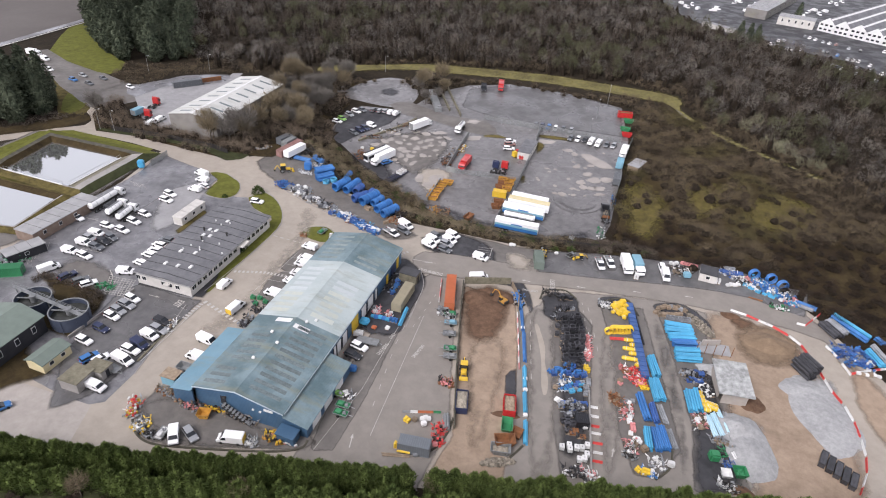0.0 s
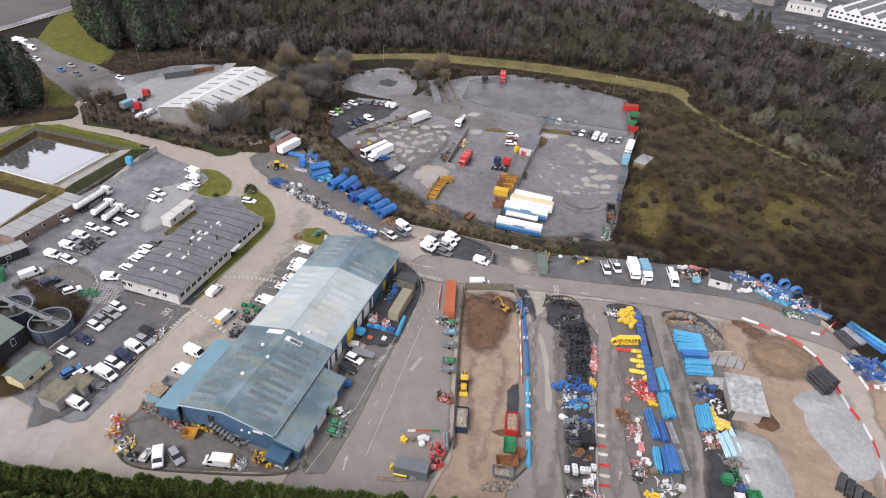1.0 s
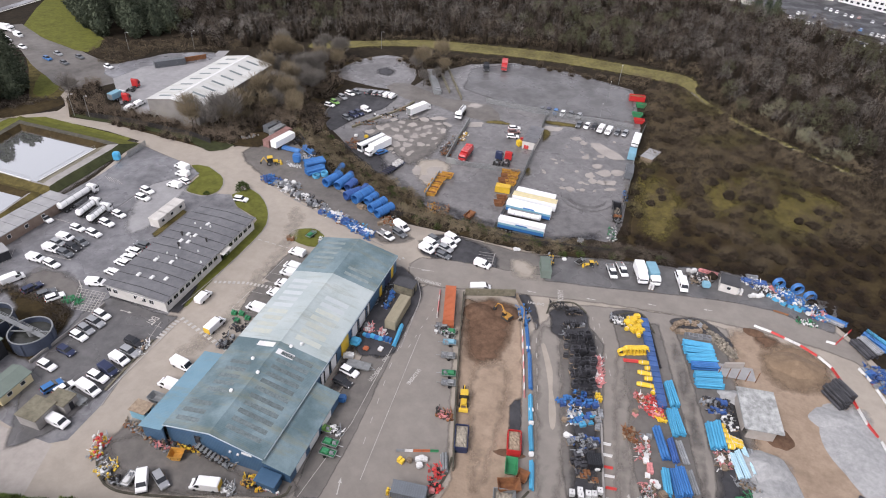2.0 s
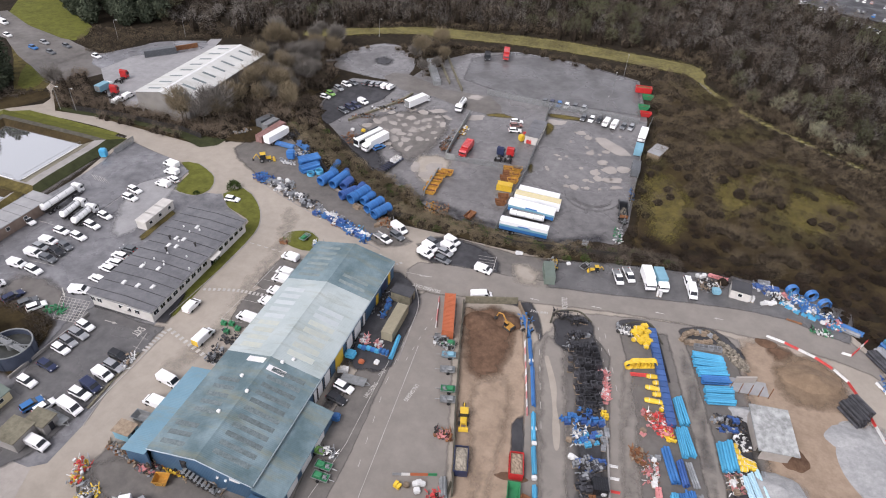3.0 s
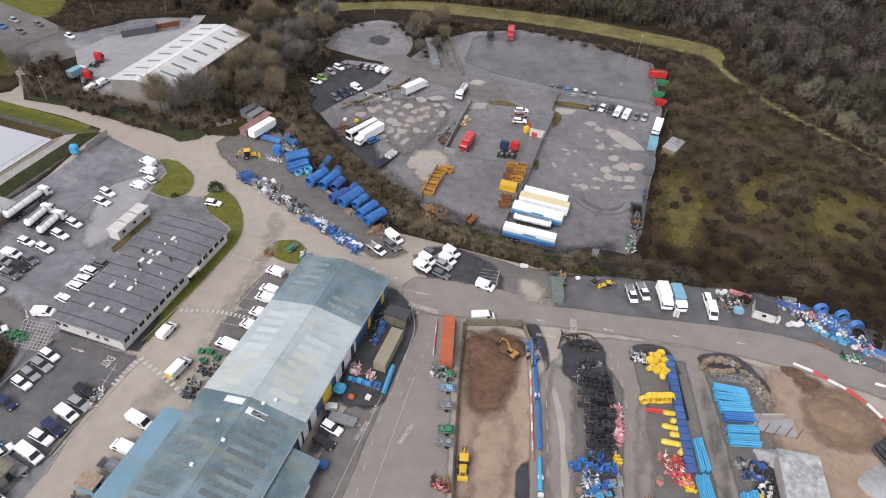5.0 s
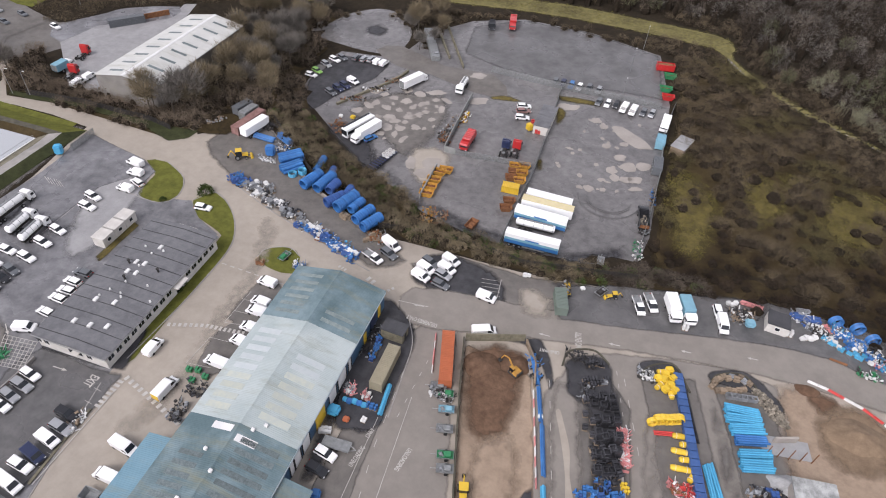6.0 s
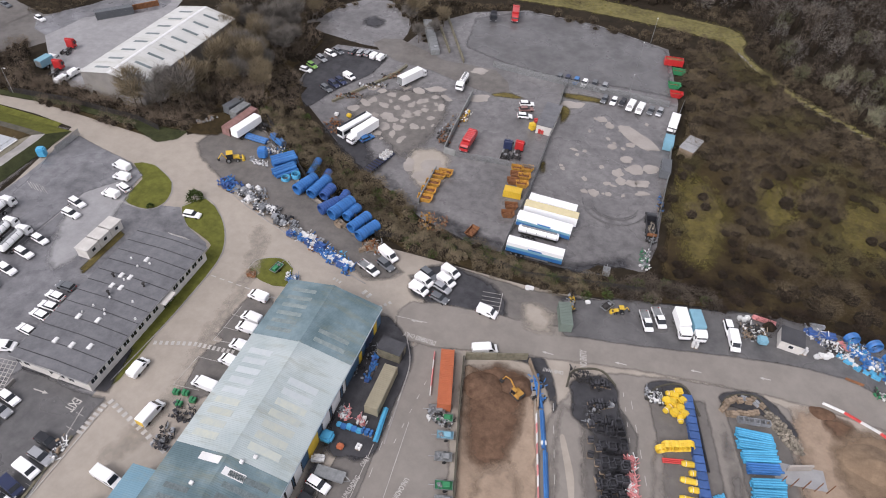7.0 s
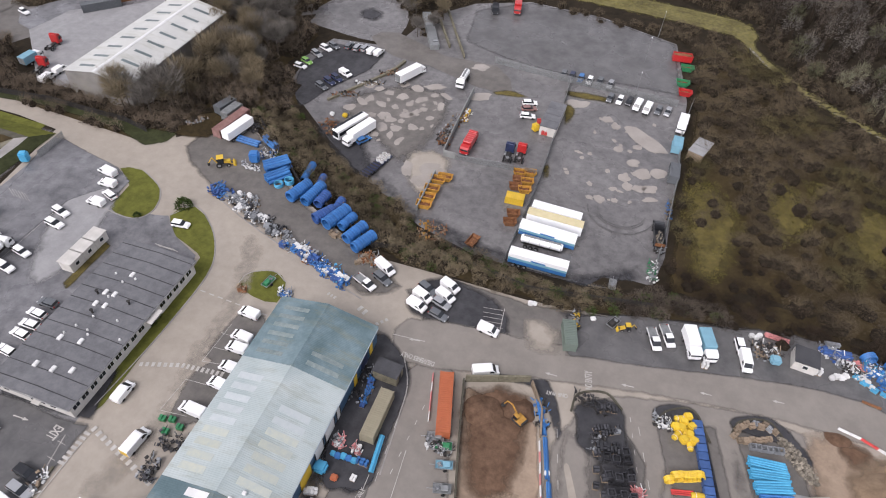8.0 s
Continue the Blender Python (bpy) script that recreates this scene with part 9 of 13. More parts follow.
def heap(x, y, rx, ry, h, material, label, seed=1, turn=0, category="heap"):
    """A loose tipped heap with an uneven surface."""
    bm = bmesh.new()
    n, m = 36, 14
    rows = []
    for j in range(m + 1):
        u = j / m
        row = []
        for i in range(n):
            a = i * math.tau / n
            wob = 1 + 0.22 * noise.noise((math.cos(a) * 1.4 + seed, math.sin(a) * 1.4, 0)) + 0.06 * noise.noise((math.cos(a) * 5, math.sin(a) * 5 + seed, u * 3))
            px, py = rx * u * wob * math.cos(a), ry * u * wob * math.sin(a)
            z = h * (1 - u) ** 0.85 + h * 0.16 * noise.noise((px * 0.7 + seed * 3, py * 0.7, 1.0)) * min(1, 3 * (1 - u)) - 0.05
            row.append(bm.verts.new((px, py, z)))
        rows.append(row)
    for a, b in zip(rows, rows[1:]):
        for i in range(n):
            bm.faces.new((a[i], b[i], b[(i + 1) % n], a[(i + 1) % n]))
    bmesh.ops.remove_doubles(bm, verts=bm.verts[:], dist=0.001)
    bmesh.ops.recalc_face_normals(bm, faces=bm.faces[:])
    for f in bm.faces:
        f.smooth = True
    if material == "rubble":
        bm.free()
        bm = lumps(330, rx, ry, h, seed, 0, 0, -0.05, 0.38)
    ob = link_mesh("tipped_mound", bm, material)
    ob.matrix_basis = at(x, y, turn, 0.05)
    return tagged(ob, label, category, "", "stuff" if material == "rubble" else "")


def scrap(x, y, rx, ry, h, mats, label, seed=1, turn=0, size=0.4, n=24):
    """A clutter of odd pieces, sorted by what they are made of."""
    t = tagged(empty("clutter_pile", at(x, y, turn)), label, "clutter", "yard clutter")
    for k, mat in enumerate(mats):
        key = ("odd_piece", round(rx, 1), round(ry, 1), round(h, 1), n, (seed + k) % 5, size)
        tagged(piece("odd_piece", shared(key, lambda: odd_pieces(n, rx, ry, h, (seed + k) % 5, size), mat), Matrix.Identity(4), t), kind="stuff")
    return t


def odd_pieces(n, rx, ry, h, seed, size):
    rnd, bm = random.Random(seed + 50), bmesh.new()
    for k in range(n):
        x, y, z = rnd.uniform(-rx, rx), rnd.uniform(-ry, ry), h * rnd.random() ** 2
        s = size * rnd.uniform(0.5, 1.4)
        kind = rnd.random()
        a = rnd.uniform(0, 3.14)
        if kind < 0.45:
            m = Matrix.LocRotScale((x, y, z + s * 0.35), Euler((rnd.uniform(-0.2, 0.2), rnd.uniform(-0.2, 0.2), a)), (s * 1.2, s * 0.8, s * 0.7))
            bmesh.ops.create_cube(bm, size=1.0, matrix=m)
        elif kind < 0.8:
            d = Vector((math.cos(a), math.sin(a), rnd.uniform(-0.1, 0.25))) * s * 2.2
            rod(bm, Vector((x, y, z + 0.1)), Vector((x, y, z + 0.15)) + d, 0.05 + 0.07 * rnd.random(), 6)
        else:
            tube(bm, (x, y, z + 0.02), (x, y, z + s * 0.8), s * 0.55, 0.2, 9)
    return bm


def barrier_run(points, colours, label, length=2.0, height=0.62, group="plastic barriers"):
    """Plastic road barriers set end to end along a line."""
    k = 0
    for (ax, ay), (bx, by) in zip(points, points[1:]):
        d = math.hypot(bx - ax, by - ay)
        for i in range(max(1, round(d / length))):
            u = (i + 0.5) * length / d
            if u > 1:
                break
            mat = colours[k % len(colours)]
            me = shared(("road_barrier", length, height), lambda: soften(prism_x(length * 0.97, [(-0.16, 0), (-0.16, 0.12), (-0.06, 0.26), (-0.05, height), (0.05, height), (0.06, 0.26), (0.16, 0.12), (0.16, 0)]), 0.02), mat)
            tagged(piece("road_barrier", me, at(ax + u * (bx - ax), ay + u * (by - ay), math.degrees(math.atan2(by - ay, bx - ax)))), label[mat], "barrier", group)
            k += 1


def prism_x(length, ring):
    bm = bmesh.new()
    rows = [[bm.verts.new((s * length / 2, y, z)) for y, z in ring] for s in (-1, 1)]
    bm.faces.new(rows[0]), bm.faces.new(rows[1][::-1])
    for k in range(len(ring)):
        bm.faces.new((rows[0][k], rows[1][k], rows[1][(k + 1) % len(ring)], rows[0][(k + 1) % len(ring)]))
    bmesh.ops.recalc_face_normals(bm, faces=bm.faces[:])
    return bm


def wall_run(name, points, height, material, label, thick=0.3, panel=3.0):
    """A wall of separate upright panels along a line."""
    t = tagged(empty(name), label, "wall", "", "structure")
    for (ax, ay), (bx, by) in zip(points, points[1:]):
        d = math.hypot(bx - ax, by - ay)
        n = max(1, round(d / panel))
        me = shared(("panel", round(d / n, 2), height, thick), lambda: soften(boxes((-d / n / 2 + 0.02, d / n / 2 - 0.02, -thick / 2, thick / 2, -0.5, height)), 0.03), material)
        for i in range(n):
            u = (i + 0.5) / n
            piece("panel", me, at(ax + u * (bx - ax), ay + u * (by - ay), math.degrees(math.atan2(by - ay, bx - ax)), 0.0), t)
    return t


def fence_run(points, height, label, material="steel", panel=2.75):
    """A palisade fence: each panel of pales and rails between posts."""
    t = tagged(empty("fence"), label, "fence", "", "structure")

    def pales(w):
        bm = boxes((-w / 2, w / 2, 0.02, 0.06, 0.3, 0.38), (-w / 2, w / 2, 0.02, 0.06, height - 0.4, height - 0.32), (-w / 2, -w / 2 + 0.1, 0.0, 0.12, -0.3, height))
        n = int(w / 0.16)
        for k in range(n):
            xx = -w / 2 + (k + 0.5) * w / n
            box(bm, xx - 0.05, xx + 0.05, -0.01, 0.02, 0.08, height)
        return bm
    for (ax, ay), (bx, by) in zip(points, points[1:]):
        d = math.hypot(bx - ax, by - ay)
        n = max(1, round(d / panel))
        turn = math.degrees(math.atan2(by - ay, bx - ax))
        me = shared(("fence_panel", round(d / n, 2), height), lambda: pales(d / n), material)
        for i in range(n):
            x, y = ax + (i + 0.5) / n * (bx - ax), ay + (i + 0.5) / n * (by - ay)
            piece("fence_panel", me, at(x, y, turn, 0.05), t)
    return t


def lamp_post(x, y, turn, height=8.0, label="slim grey street lamp beside the road"):
    if "lamp_post" in SHARED:
        return copy_thing(SHARED["lamp_post"], at(x, y, turn))
    t = tagged(empty("street_lamp", at(x, y, turn)), label, "street lamp", "street lamps")
    part("pole", rod(bmesh.new(), (0, 0, -0.3), (0, 0, height), 0.1, 8, 0.05), "steel", t)
    part("bracket", rod(bmesh.new(), (0, 0, height), (1.0, 0, height + 0.15), 0.04, 6), "steel", t)
    part("lamp_head", soften(boxes((0.8, 1.5, -0.15, 0.15, height + 0.08, height + 0.22)), 0.04), "white_panel", t)
    SHARED["lamp_post"] = t
    return t


def excavator(x, y, heading, colour, label, size=1.0):
    t = tagged(empty("excavator", at(x, y, heading) @ Matrix.Scale(size, 4)), label, "excavator")
    for s in (-1, 1):
        tr = part("track", soften(boxes((-1.6, 1.6, s * 1.0 - 0.25, s * 1.0 + 0.25, 0.0, 0.75)), 0.2), "chassis", t)
        part("track_frame", boxes((-1.2, 1.2, s * 1.0 - 0.2, s * 1.0 + 0.2, 0.2, 0.5)), colour, tr)
    part("upper_body", soften(boxes((-1.7, 0.9, -1.2, 1.2, 0.9, 1.8)), 0.12), colour, t)
    part("counterweight", soften(boxes((-2.0, -1.5, -1.15, 1.15, 0.95, 1.9)), 0.12), "chassis", t)
    part("cab", soften(boxes((-0.2, 1.2, 0.25, 1.2, 1.2, 2.9)), 0.1), "glass", t)
    part("cab_roof", boxes((-0.25, 1.2, 0.22, 1.22, 2.9, 3.0)), colour, t)
    bm = rod(bmesh.new(), (0.8, -0.2, 1.6), (2.9, -0.2, 3.9), 0.24, 6, 0.2)
    rod(bm, (2.9, -0.2, 3.9), (4.6, -0.2, 3.3), 0.2, 6, 0.17)
    part("boom", bm, colour, t)
    part("dipper_arm", rod(bmesh.new(), (4.6, -0.2, 3.3), (5.4, -0.2, 1.1), 0.17, 6), colour, t)
    part("bucket", soften(prism(bmesh.new(), [(5.0, 0.2), (4.9, 0.9), (5.5, 1.2), (6.0, 0.8), (5.8, 0.1)], 0.5), 0.05), "chassis", t)
    part("hydraulic_ram", rod(bmesh.new(), (1.0, -0.2, 1.3), (2.4, -0.2, 2.9), 0.07, 6), "steel", t)
    return t


def backhoe(x, y, heading, colour, label, size=1.0):
    t = tagged(empty("backhoe_loader", at(x, y, heading) @ Matrix.Scale(size, 4)), label, "digger")
    part("bonnet", soften(boxes((0.6, 2.3, -0.55, 0.55, 0.9, 1.6)), 0.08), colour, t)
    part("cab", soften(boxes((-1.0, 0.6, -0.9, 0.9, 1.0, 2.75)), 0.1), "glass", t)
    part("cab_roof", soften(boxes((-1.1, 0.7, -0.95, 0.95, 2.75, 2.9)), 0.04), colour, t)
    for x0, r in ((1.7, 0.5), (-0.7, 0.75)):
        for s in (-1, 1):
            wheel(t, x0, s * 0.95, r, 0.4)
    for s in (-1, 1):
        part("loader_arm", rod(bmesh.new(), (0.6, s * 0.65, 1.5), (3.0, s * 0.65, 0.6), 0.1, 6), colour, t)
    part("front_shovel", soften(prism(bmesh.new(), [(2.9, 0.1), (2.9, 0.9), (3.3, 0.9), (3.7, 0.15)], 1.1), 0.03), colour, t)
    bm = rod(bmesh.new(), (-1.2, 0, 1.0), (-2.2, 0, 2.9), 0.15, 6)
    rod(bm, (-2.2, 0, 2.9), (-3.3, 0, 1.3), 0.12, 6)
    part("rear_boom", bm, colour, t)
    part("rear_bucket", soften(boxes((-3.6, -3.0, -0.35, 0.35, 0.6, 1.3)), 0.06), "chassis", t)
    return t


def plant_trailer(x, y, heading, material, label):
    """A small works trailer with a frame, wheels and a machine on it."""
    key = ("plant_trailer", material)
    if key in SHARED:
        return tagged(copy_thing(SHARED[key], at(x, y, heading)), label)
    t = tagged(empty("plant_trailer", at(x, y, heading)), label, "trailer", "works trailers")
    part("bed", boxes((-1.5, 1.5, -0.8, 0.8, 0.5, 0.6)), material, t)
    part("frame", boxes((-1.5, 1.5, -0.84, -0.78, 0.6, 0.85), (-1.5, 1.5, 0.78, 0.84, 0.6, 0.85), (-1.54, -1.48, -0.84, 0.84, 0.6, 0.9), (1.48, 1.54, -0.84, 0.84, 0.6, 0.85)), "steel", t)
    part("drawbar", rod(bmesh.new(), (1.5, 0, 0.55), (2.6, 0, 0.5), 0.06, 6), "steel", t)
    part("machine", soften(boxes((-1.1, 0.2, -0.5, 0.5, 0.6, 1.2)), 0.1), material, t)
    part("tool_rack", lumps(10, 0.5, 0.5, 0.4, 8, 0.8, 0, 0.6, 0.3), "grey_plastic", t)
    for s in (-1, 1):
        wheel(t, -0.2, s * 0.95, 0.32, 0.2)
    SHARED[key] = t
    return t


def goods_line(points, n, kinds, seed, label_by, jitter=0.6, turn=None, size=1.0):
    """Loaded pallets side by side along a line; kinds: (shape, material, height)."""
    rnd = random.Random(seed)
    pts = [Vector(p) for p in points]
    legs = [(b - a).length for a, b in zip(pts, pts[1:])]
    for k in range(n):
        d, i = (k + 0.5) / n * sum(legs), 0
        while d > legs[i] and i < len(legs) - 1:
            d -= legs[i]
            i += 1
        w = (pts[i + 1] - pts[i]).normalized()
        p = pts[i] + w * d + Vector((-w.y, w.x)) * rnd.uniform(-jitter, jitter)
        shape, mat, h = kinds[rnd.randrange(len(kinds))]
        a = math.degrees(math.atan2(w.y, w.x)) if turn is None else turn
        pallet_load(p.x, p.y, a + rnd.uniform(-8, 8), mat, label_by[mat], shape, h, rnd.randrange(4), size * rnd.uniform(0.9, 1.15))


GOODS = {
    "white_plastic": "pallet of white plastic goods in the store row", "grey_plastic": "pallet of grey fittings in the store row", "blue_plastic": "pallet of blue pipe fittings in the store row",
    "navy_plastic": "pallet of dark blue fittings in the store row", "black_plastic": "pallet of black plastic fittings in the store row", "wood": "pallet of weathered timber in the store row",
    "rust": "pallet of rusty iron fittings in the store row", "sky_plastic": "pallet of light blue fittings in the store row", "yellow_plastic": "pallet of yellow plastic goods in the store row",
    "red_plastic": "pallet of red plastic fittings in the store row", "pink_plastic": "pallet of faded red goods in the store row", "green": "pallet of green goods in the store row",
    "gravel": "pallet of grey stone bags in the store row",
}


# ---- stock rows, bays and yard equipment in place ----
pipe_reel(-84.9, 165.4, 73, 6.8, 1.5, "blue_plastic", "wide blue ribbed pipe bundle lying on the pad")
pipe_reel(-81.3, 165.8, 80, 7.4, 1.4, "blue_plastic", "wide blue ribbed pipe bundle lying on the pad")
pipe_reel(-78.5, 164.9, 84, 4.4, 1.3, "navy_plastic", "wide blue ribbed pipe bundle lying on the pad")
pipe_reel(-74.5, 165.0, 91, 5.0, 1.1, "navy_plastic", "wide blue ribbed pipe bundle lying on the pad")
pipe_reel(-75.7, 160.2, 60, 5.6, 1.4, "navy_plastic", "wide blue ribbed pipe bundle lying on the pad")
pipe_reel(-72.5, 160.3, 70, 7.2, 1.6, "blue_plastic", "wide blue ribbed pipe bundle lying on the pad")
pipe_reel(-69.7, 160.2, 75, 4.9, 1.2, "blue_plastic", "wide blue ribbed pipe bundle lying on the pad")
pipe_reel(-66.5, 157.4, 70, 6.2, 1.4, "blue_plastic", "wide blue ribbed pipe bundle lying on the pad")
pipe_reel(-63.5, 155.4, 66, 6.1, 1.4, "blue_plastic", "wide blue ribbed pipe bundle lying on the pad")
pipe_reel(-87.7, 175.0, 96, 7.0, 1.0, "blue_plastic", "wide blue ribbed pipe bundle lying on the pad")
pipe_reel(-83.4, 172.6, 96, 6.5, 1.0, "navy_plastic", "wide blue ribbed pipe bundle lying on the pad")
pipe_stack(-94.8, 172.2, 48, 6.4, 4, 3, 0.45, "blue_plastic", "stack of wide blue pipes beside the bank")
pipe_stack(-93.0, 169.2, 55, 6.1, 4, 2, 0.45, "blue_plastic", "stack of wide blue pipes beside the bank")
pipe_stack(-107.0, 178.9, -3, 6.5, 3, 1, 0.4, "blue_plastic", "blue pipes lying by the containers")
pipe_stack(-101.3, 180.5, -28, 5.5, 3, 2, 0.4, "blue_plastic", "blue pipes leaning by the bank")
pipe_coil(-91.3, 166.5, 0, 1.2, 4, 'sky_plastic', 'light blue pipe coil on the pad')
pipe_coil(-89.4, 168.4, 0, 1.2, 5, 'sky_plastic', 'light blue pipe coil on the pad')
pallet_load(-101.3, 172.5, 20, 'blue_plastic', 'large blue wrapped load beside the bank', 'bag', 1.2, 1, 2.4)
scrap(-99.8, 176.4, 3.0, 2.0, 1.2, ['blue_plastic', 'white_plastic', 'grey_plastic'], 'mixed blue and white fittings by the bank', 2)
scrap(-101.0, 170.0, 3.0, 1.0, 0.6, ['white_plastic', 'grey_plastic'], 'small white fittings on the pad', 3)
backhoe(-108.3, 168.2, 35, "yellow", "yellow loader standing on the storage pad", 0.95)
park(short_trailer, "white", -111.3, 181.1, 78, "white box trailer beside the maroon container", "trailer")
scrap(-108.2, 184.9, 2.2, 1.4, 1.2, ['black_plastic', 'chassis'], 'black tanks behind the white trailer', 1, 60)
scrap(-124.7, 182.1, 3.0, 1.0, 0.6, ['grey_plastic', 'wood'], 'grey scrap by the verge', 4, 60)
goods_line([(-104.9, 159.1), (-99.2, 158.1)], 12, [('fittings', 'navy_plastic', 0.8), ('fittings', 'blue_plastic', 0.8), ('boxes', 'grey_plastic', 0.8)], 1, GOODS, 1.2, None, 1.25)
goods_line([(-99.0, 157.7), (-93.3, 155.7)], 10, [('boxes', 'grey_plastic', 0.9), ('drums', 'grey_plastic', 0.8), ('boxes', 'white_plastic', 0.7), ('fittings', 'black_plastic', 0.7), ('bag', 'white_plastic', 0.7)], 2, GOODS, 1.0, None, 1.25)
goods_line([(-98.5, 160.6), (-91.8, 158.4)], 9, [('bag', 'white_plastic', 0.9), ('fittings', 'grey_plastic', 0.7)], 3, GOODS, 0.8, None, 1.0)
goods_line([(-92.6, 154.7), (-86.8, 153.6)], 10, [('boxes', 'grey_plastic', 0.9), ('drums', 'grey_plastic', 0.8), ('boxes', 'white_plastic', 0.7), ('fittings', 'black_plastic', 0.7), ('bag', 'white_plastic', 0.7)], 4, GOODS, 1.0, None, 1.25)
goods_line([(-86.7, 152.2), (-80.6, 152.1)], 14, [('hollow', 'grey_plastic', 1.0), ('drums', 'black_plastic', 0.8), ('boxes', 'grey_plastic', 1.0)], 5, GOODS, 1.4, None, 1.0)
goods_line([(-81.1, 149.9), (-71.3, 147.2)], 18, [('boxes', 'grey_plastic', 0.9), ('drums', 'grey_plastic', 0.8), ('boxes', 'white_plastic', 0.7), ('fittings', 'black_plastic', 0.7), ('bag', 'white_plastic', 0.7), ('boxes', 'blue_plastic', 0.8), ('fittings', 'blue_plastic', 0.8), ('boxes', 'navy_plastic', 0.8), ('boxes', 'white_plastic', 0.7)], 6, GOODS, 1.2, None, 1.25)
goods_line([(-71.5, 146.3), (-62.5, 143.6)], 20, [('boxes', 'blue_plastic', 0.8), ('fittings', 'blue_plastic', 0.8), ('boxes', 'navy_plastic', 0.8), ('boxes', 'white_plastic', 0.7)], 7, GOODS, 1.0, None, 1.25)
goods_line([(-63.3, 150.0), (-60.7, 152.3)], 6, [('boxes', 'rust', 0.7), ('boxes', 'wood', 0.8), ('bag', 'wood', 0.8)], 8, GOODS, 1.0, None, 1.0)
goods_line([(-72.1, 156.0), (-69.4, 155.5)], 3, [('boxes', 'wood', 0.9)], 9, GOODS, 0.4, None, 1.0)
scrap(-60.8, 151.8, 2.5, 2.0, 0.8, ['rust', 'grey_plastic', 'wood'], 'iron fittings and timber at the pad end', 1)
scrap(-103.1, 159.3, 3.2, 1.6, 1.1, ['navy_plastic', 'blue_plastic', 'chassis'], 'mixed pipe fittings stacked beside the road', 0, -35)
scrap(-97.5, 157.2, 3.2, 1.6, 1.1, ['grey_plastic', 'white_plastic', 'chassis'], 'mixed pipe fittings stacked beside the road', 1, -35)
scrap(-91.3, 154.5, 3.2, 1.6, 1.1, ['grey_plastic', 'white_plastic', 'black_plastic'], 'mixed pipe fittings stacked beside the road', 2, -35)
scrap(-85.6, 152.7, 3.2, 1.6, 1.1, ['grey_plastic', 'black_plastic', 'chassis'], 'mixed pipe fittings stacked beside the road', 3, -35)
scrap(-80.0, 149.9, 3.2, 1.6, 1.1, ['wood', 'white_plastic', 'grey_plastic'], 'mixed pipe fittings stacked beside the road', 4, -35)
scrap(-74.6, 148.2, 3.2, 1.6, 1.1, ['blue_plastic', 'white_plastic', 'rust'], 'mixed pipe fittings stacked beside the road', 5, -35)
scrap(-69.1, 146.0, 3.2, 1.6, 1.1, ['blue_plastic', 'navy_plastic', 'white_plastic'], 'mixed pipe fittings stacked beside the road', 6, -35)
scrap(-64.5, 144.3, 3.2, 1.6, 1.1, ['blue_plastic', 'navy_plastic', 'sky_plastic'], 'mixed pipe fittings stacked beside the road', 7, -35)
plant_trailer(-77.7, 137.8, 80, 'green', 'green works trailer on the grass island')
scrap(-73.0, 136.3, 1.6, 1.0, 0.8, ['grey_plastic', 'blue_plastic', 'white_plastic'], 'small mixed goods by the workshop corner', 2)
scrap(-82.0, 134.2, 1.2, 0.8, 0.5, ['rust', 'wood'], 'stone planter rubble on the island', 3)
pallet_load(-79.1, 103.5, 10, 'green', 'green wheeled bin beside the workshop', 'boxes', 1.0, 1, 1.0)
pallet_load(-77.4, 103.9, 10, 'green', 'green wheeled bin beside the workshop', 'boxes', 1.0, 1, 1.0)
pallet_load(-75.3, 103.1, 10, 'green', 'green wheeled bin beside the workshop', 'boxes', 1.0, 1, 1.0)
pallet_load(-77.2, 101.6, 10, 'green', 'green wheeled bin beside the workshop', 'boxes', 1.0, 1, 1.0)
scrap(-74.6, 100.2, 3.2, 1.6, 1.0, ['black_plastic', 'chassis', 'black_plastic'], 'dark machinery parts beside the workshop', 2, 0)
scrap(-75.4, 94.9, 1.6, 2.2, 1.0, ['black_plastic', 'chassis', 'grey_plastic'], 'dark machinery parts beside the workshop', 3, 0)
skip(-79.0, 76.8, 0, 'steel', 'empty grey steel skip beside the workshop', 3.2, 2.0, 1.2, 'rust', 0.1, False)
cabin("storage_box", -79.1, 73.0, 0, 3.4, 2.6, 2.2, "teal", "wood", "pale blue storage box with a timber lid", "storage box", 0)
scrap(-77.1, 69.5, 4.0, 0.8, 1.0, ['wood', 'rust', 'grey_plastic'], 'old timber and machine parts along the wall', 1, -8)
scrap(-71.2, 68.9, 2.2, 1.6, 1.4, ['grey_plastic', 'pink_plastic', 'chassis', 'wood'], 'mixed broken machinery by the gable', 2)
skip(-67.1, 67.3, 15, 'mustard', 'mustard yellow skip by the gable', 2.6, 2.0, 1.3, 'mustard', 0.1, False)
scrap(-66.4, 69.6, 3.0, 0.7, 0.9, ['yellow', 'rust', 'chassis'], 'yellow pump frames along the gable', 3)
scrap(-60.1, 69.2, 4.0, 0.8, 1.2, ['chassis', 'wood', 'grey_plastic'], 'old tool racks along the gable', 4, 0)
scrap(-51.3, 67.2, 2.2, 1.1, 1.1, ['yellow', 'mustard', 'chassis'], 'yellow digger attachments before the gable', 1)
scrap(-55.0, 64.8, 1.5, 1.0, 0.6, ['grey_plastic', 'white_plastic'], 'small grey parts before the gable', 2)
scrap(-48.9, 67.4, 3.0, 0.6, 0.5, ['white_plastic', 'pink_plastic'], 'barrier parts by the store wall', 3)
scrap(-81.4, 63.9, 1.4, 2.6, 1.2, ['red_plastic', 'grey_plastic', 'yellow_plastic', 'white_plastic'], 'red and yellow works signs stacked on the island', 1, 20)
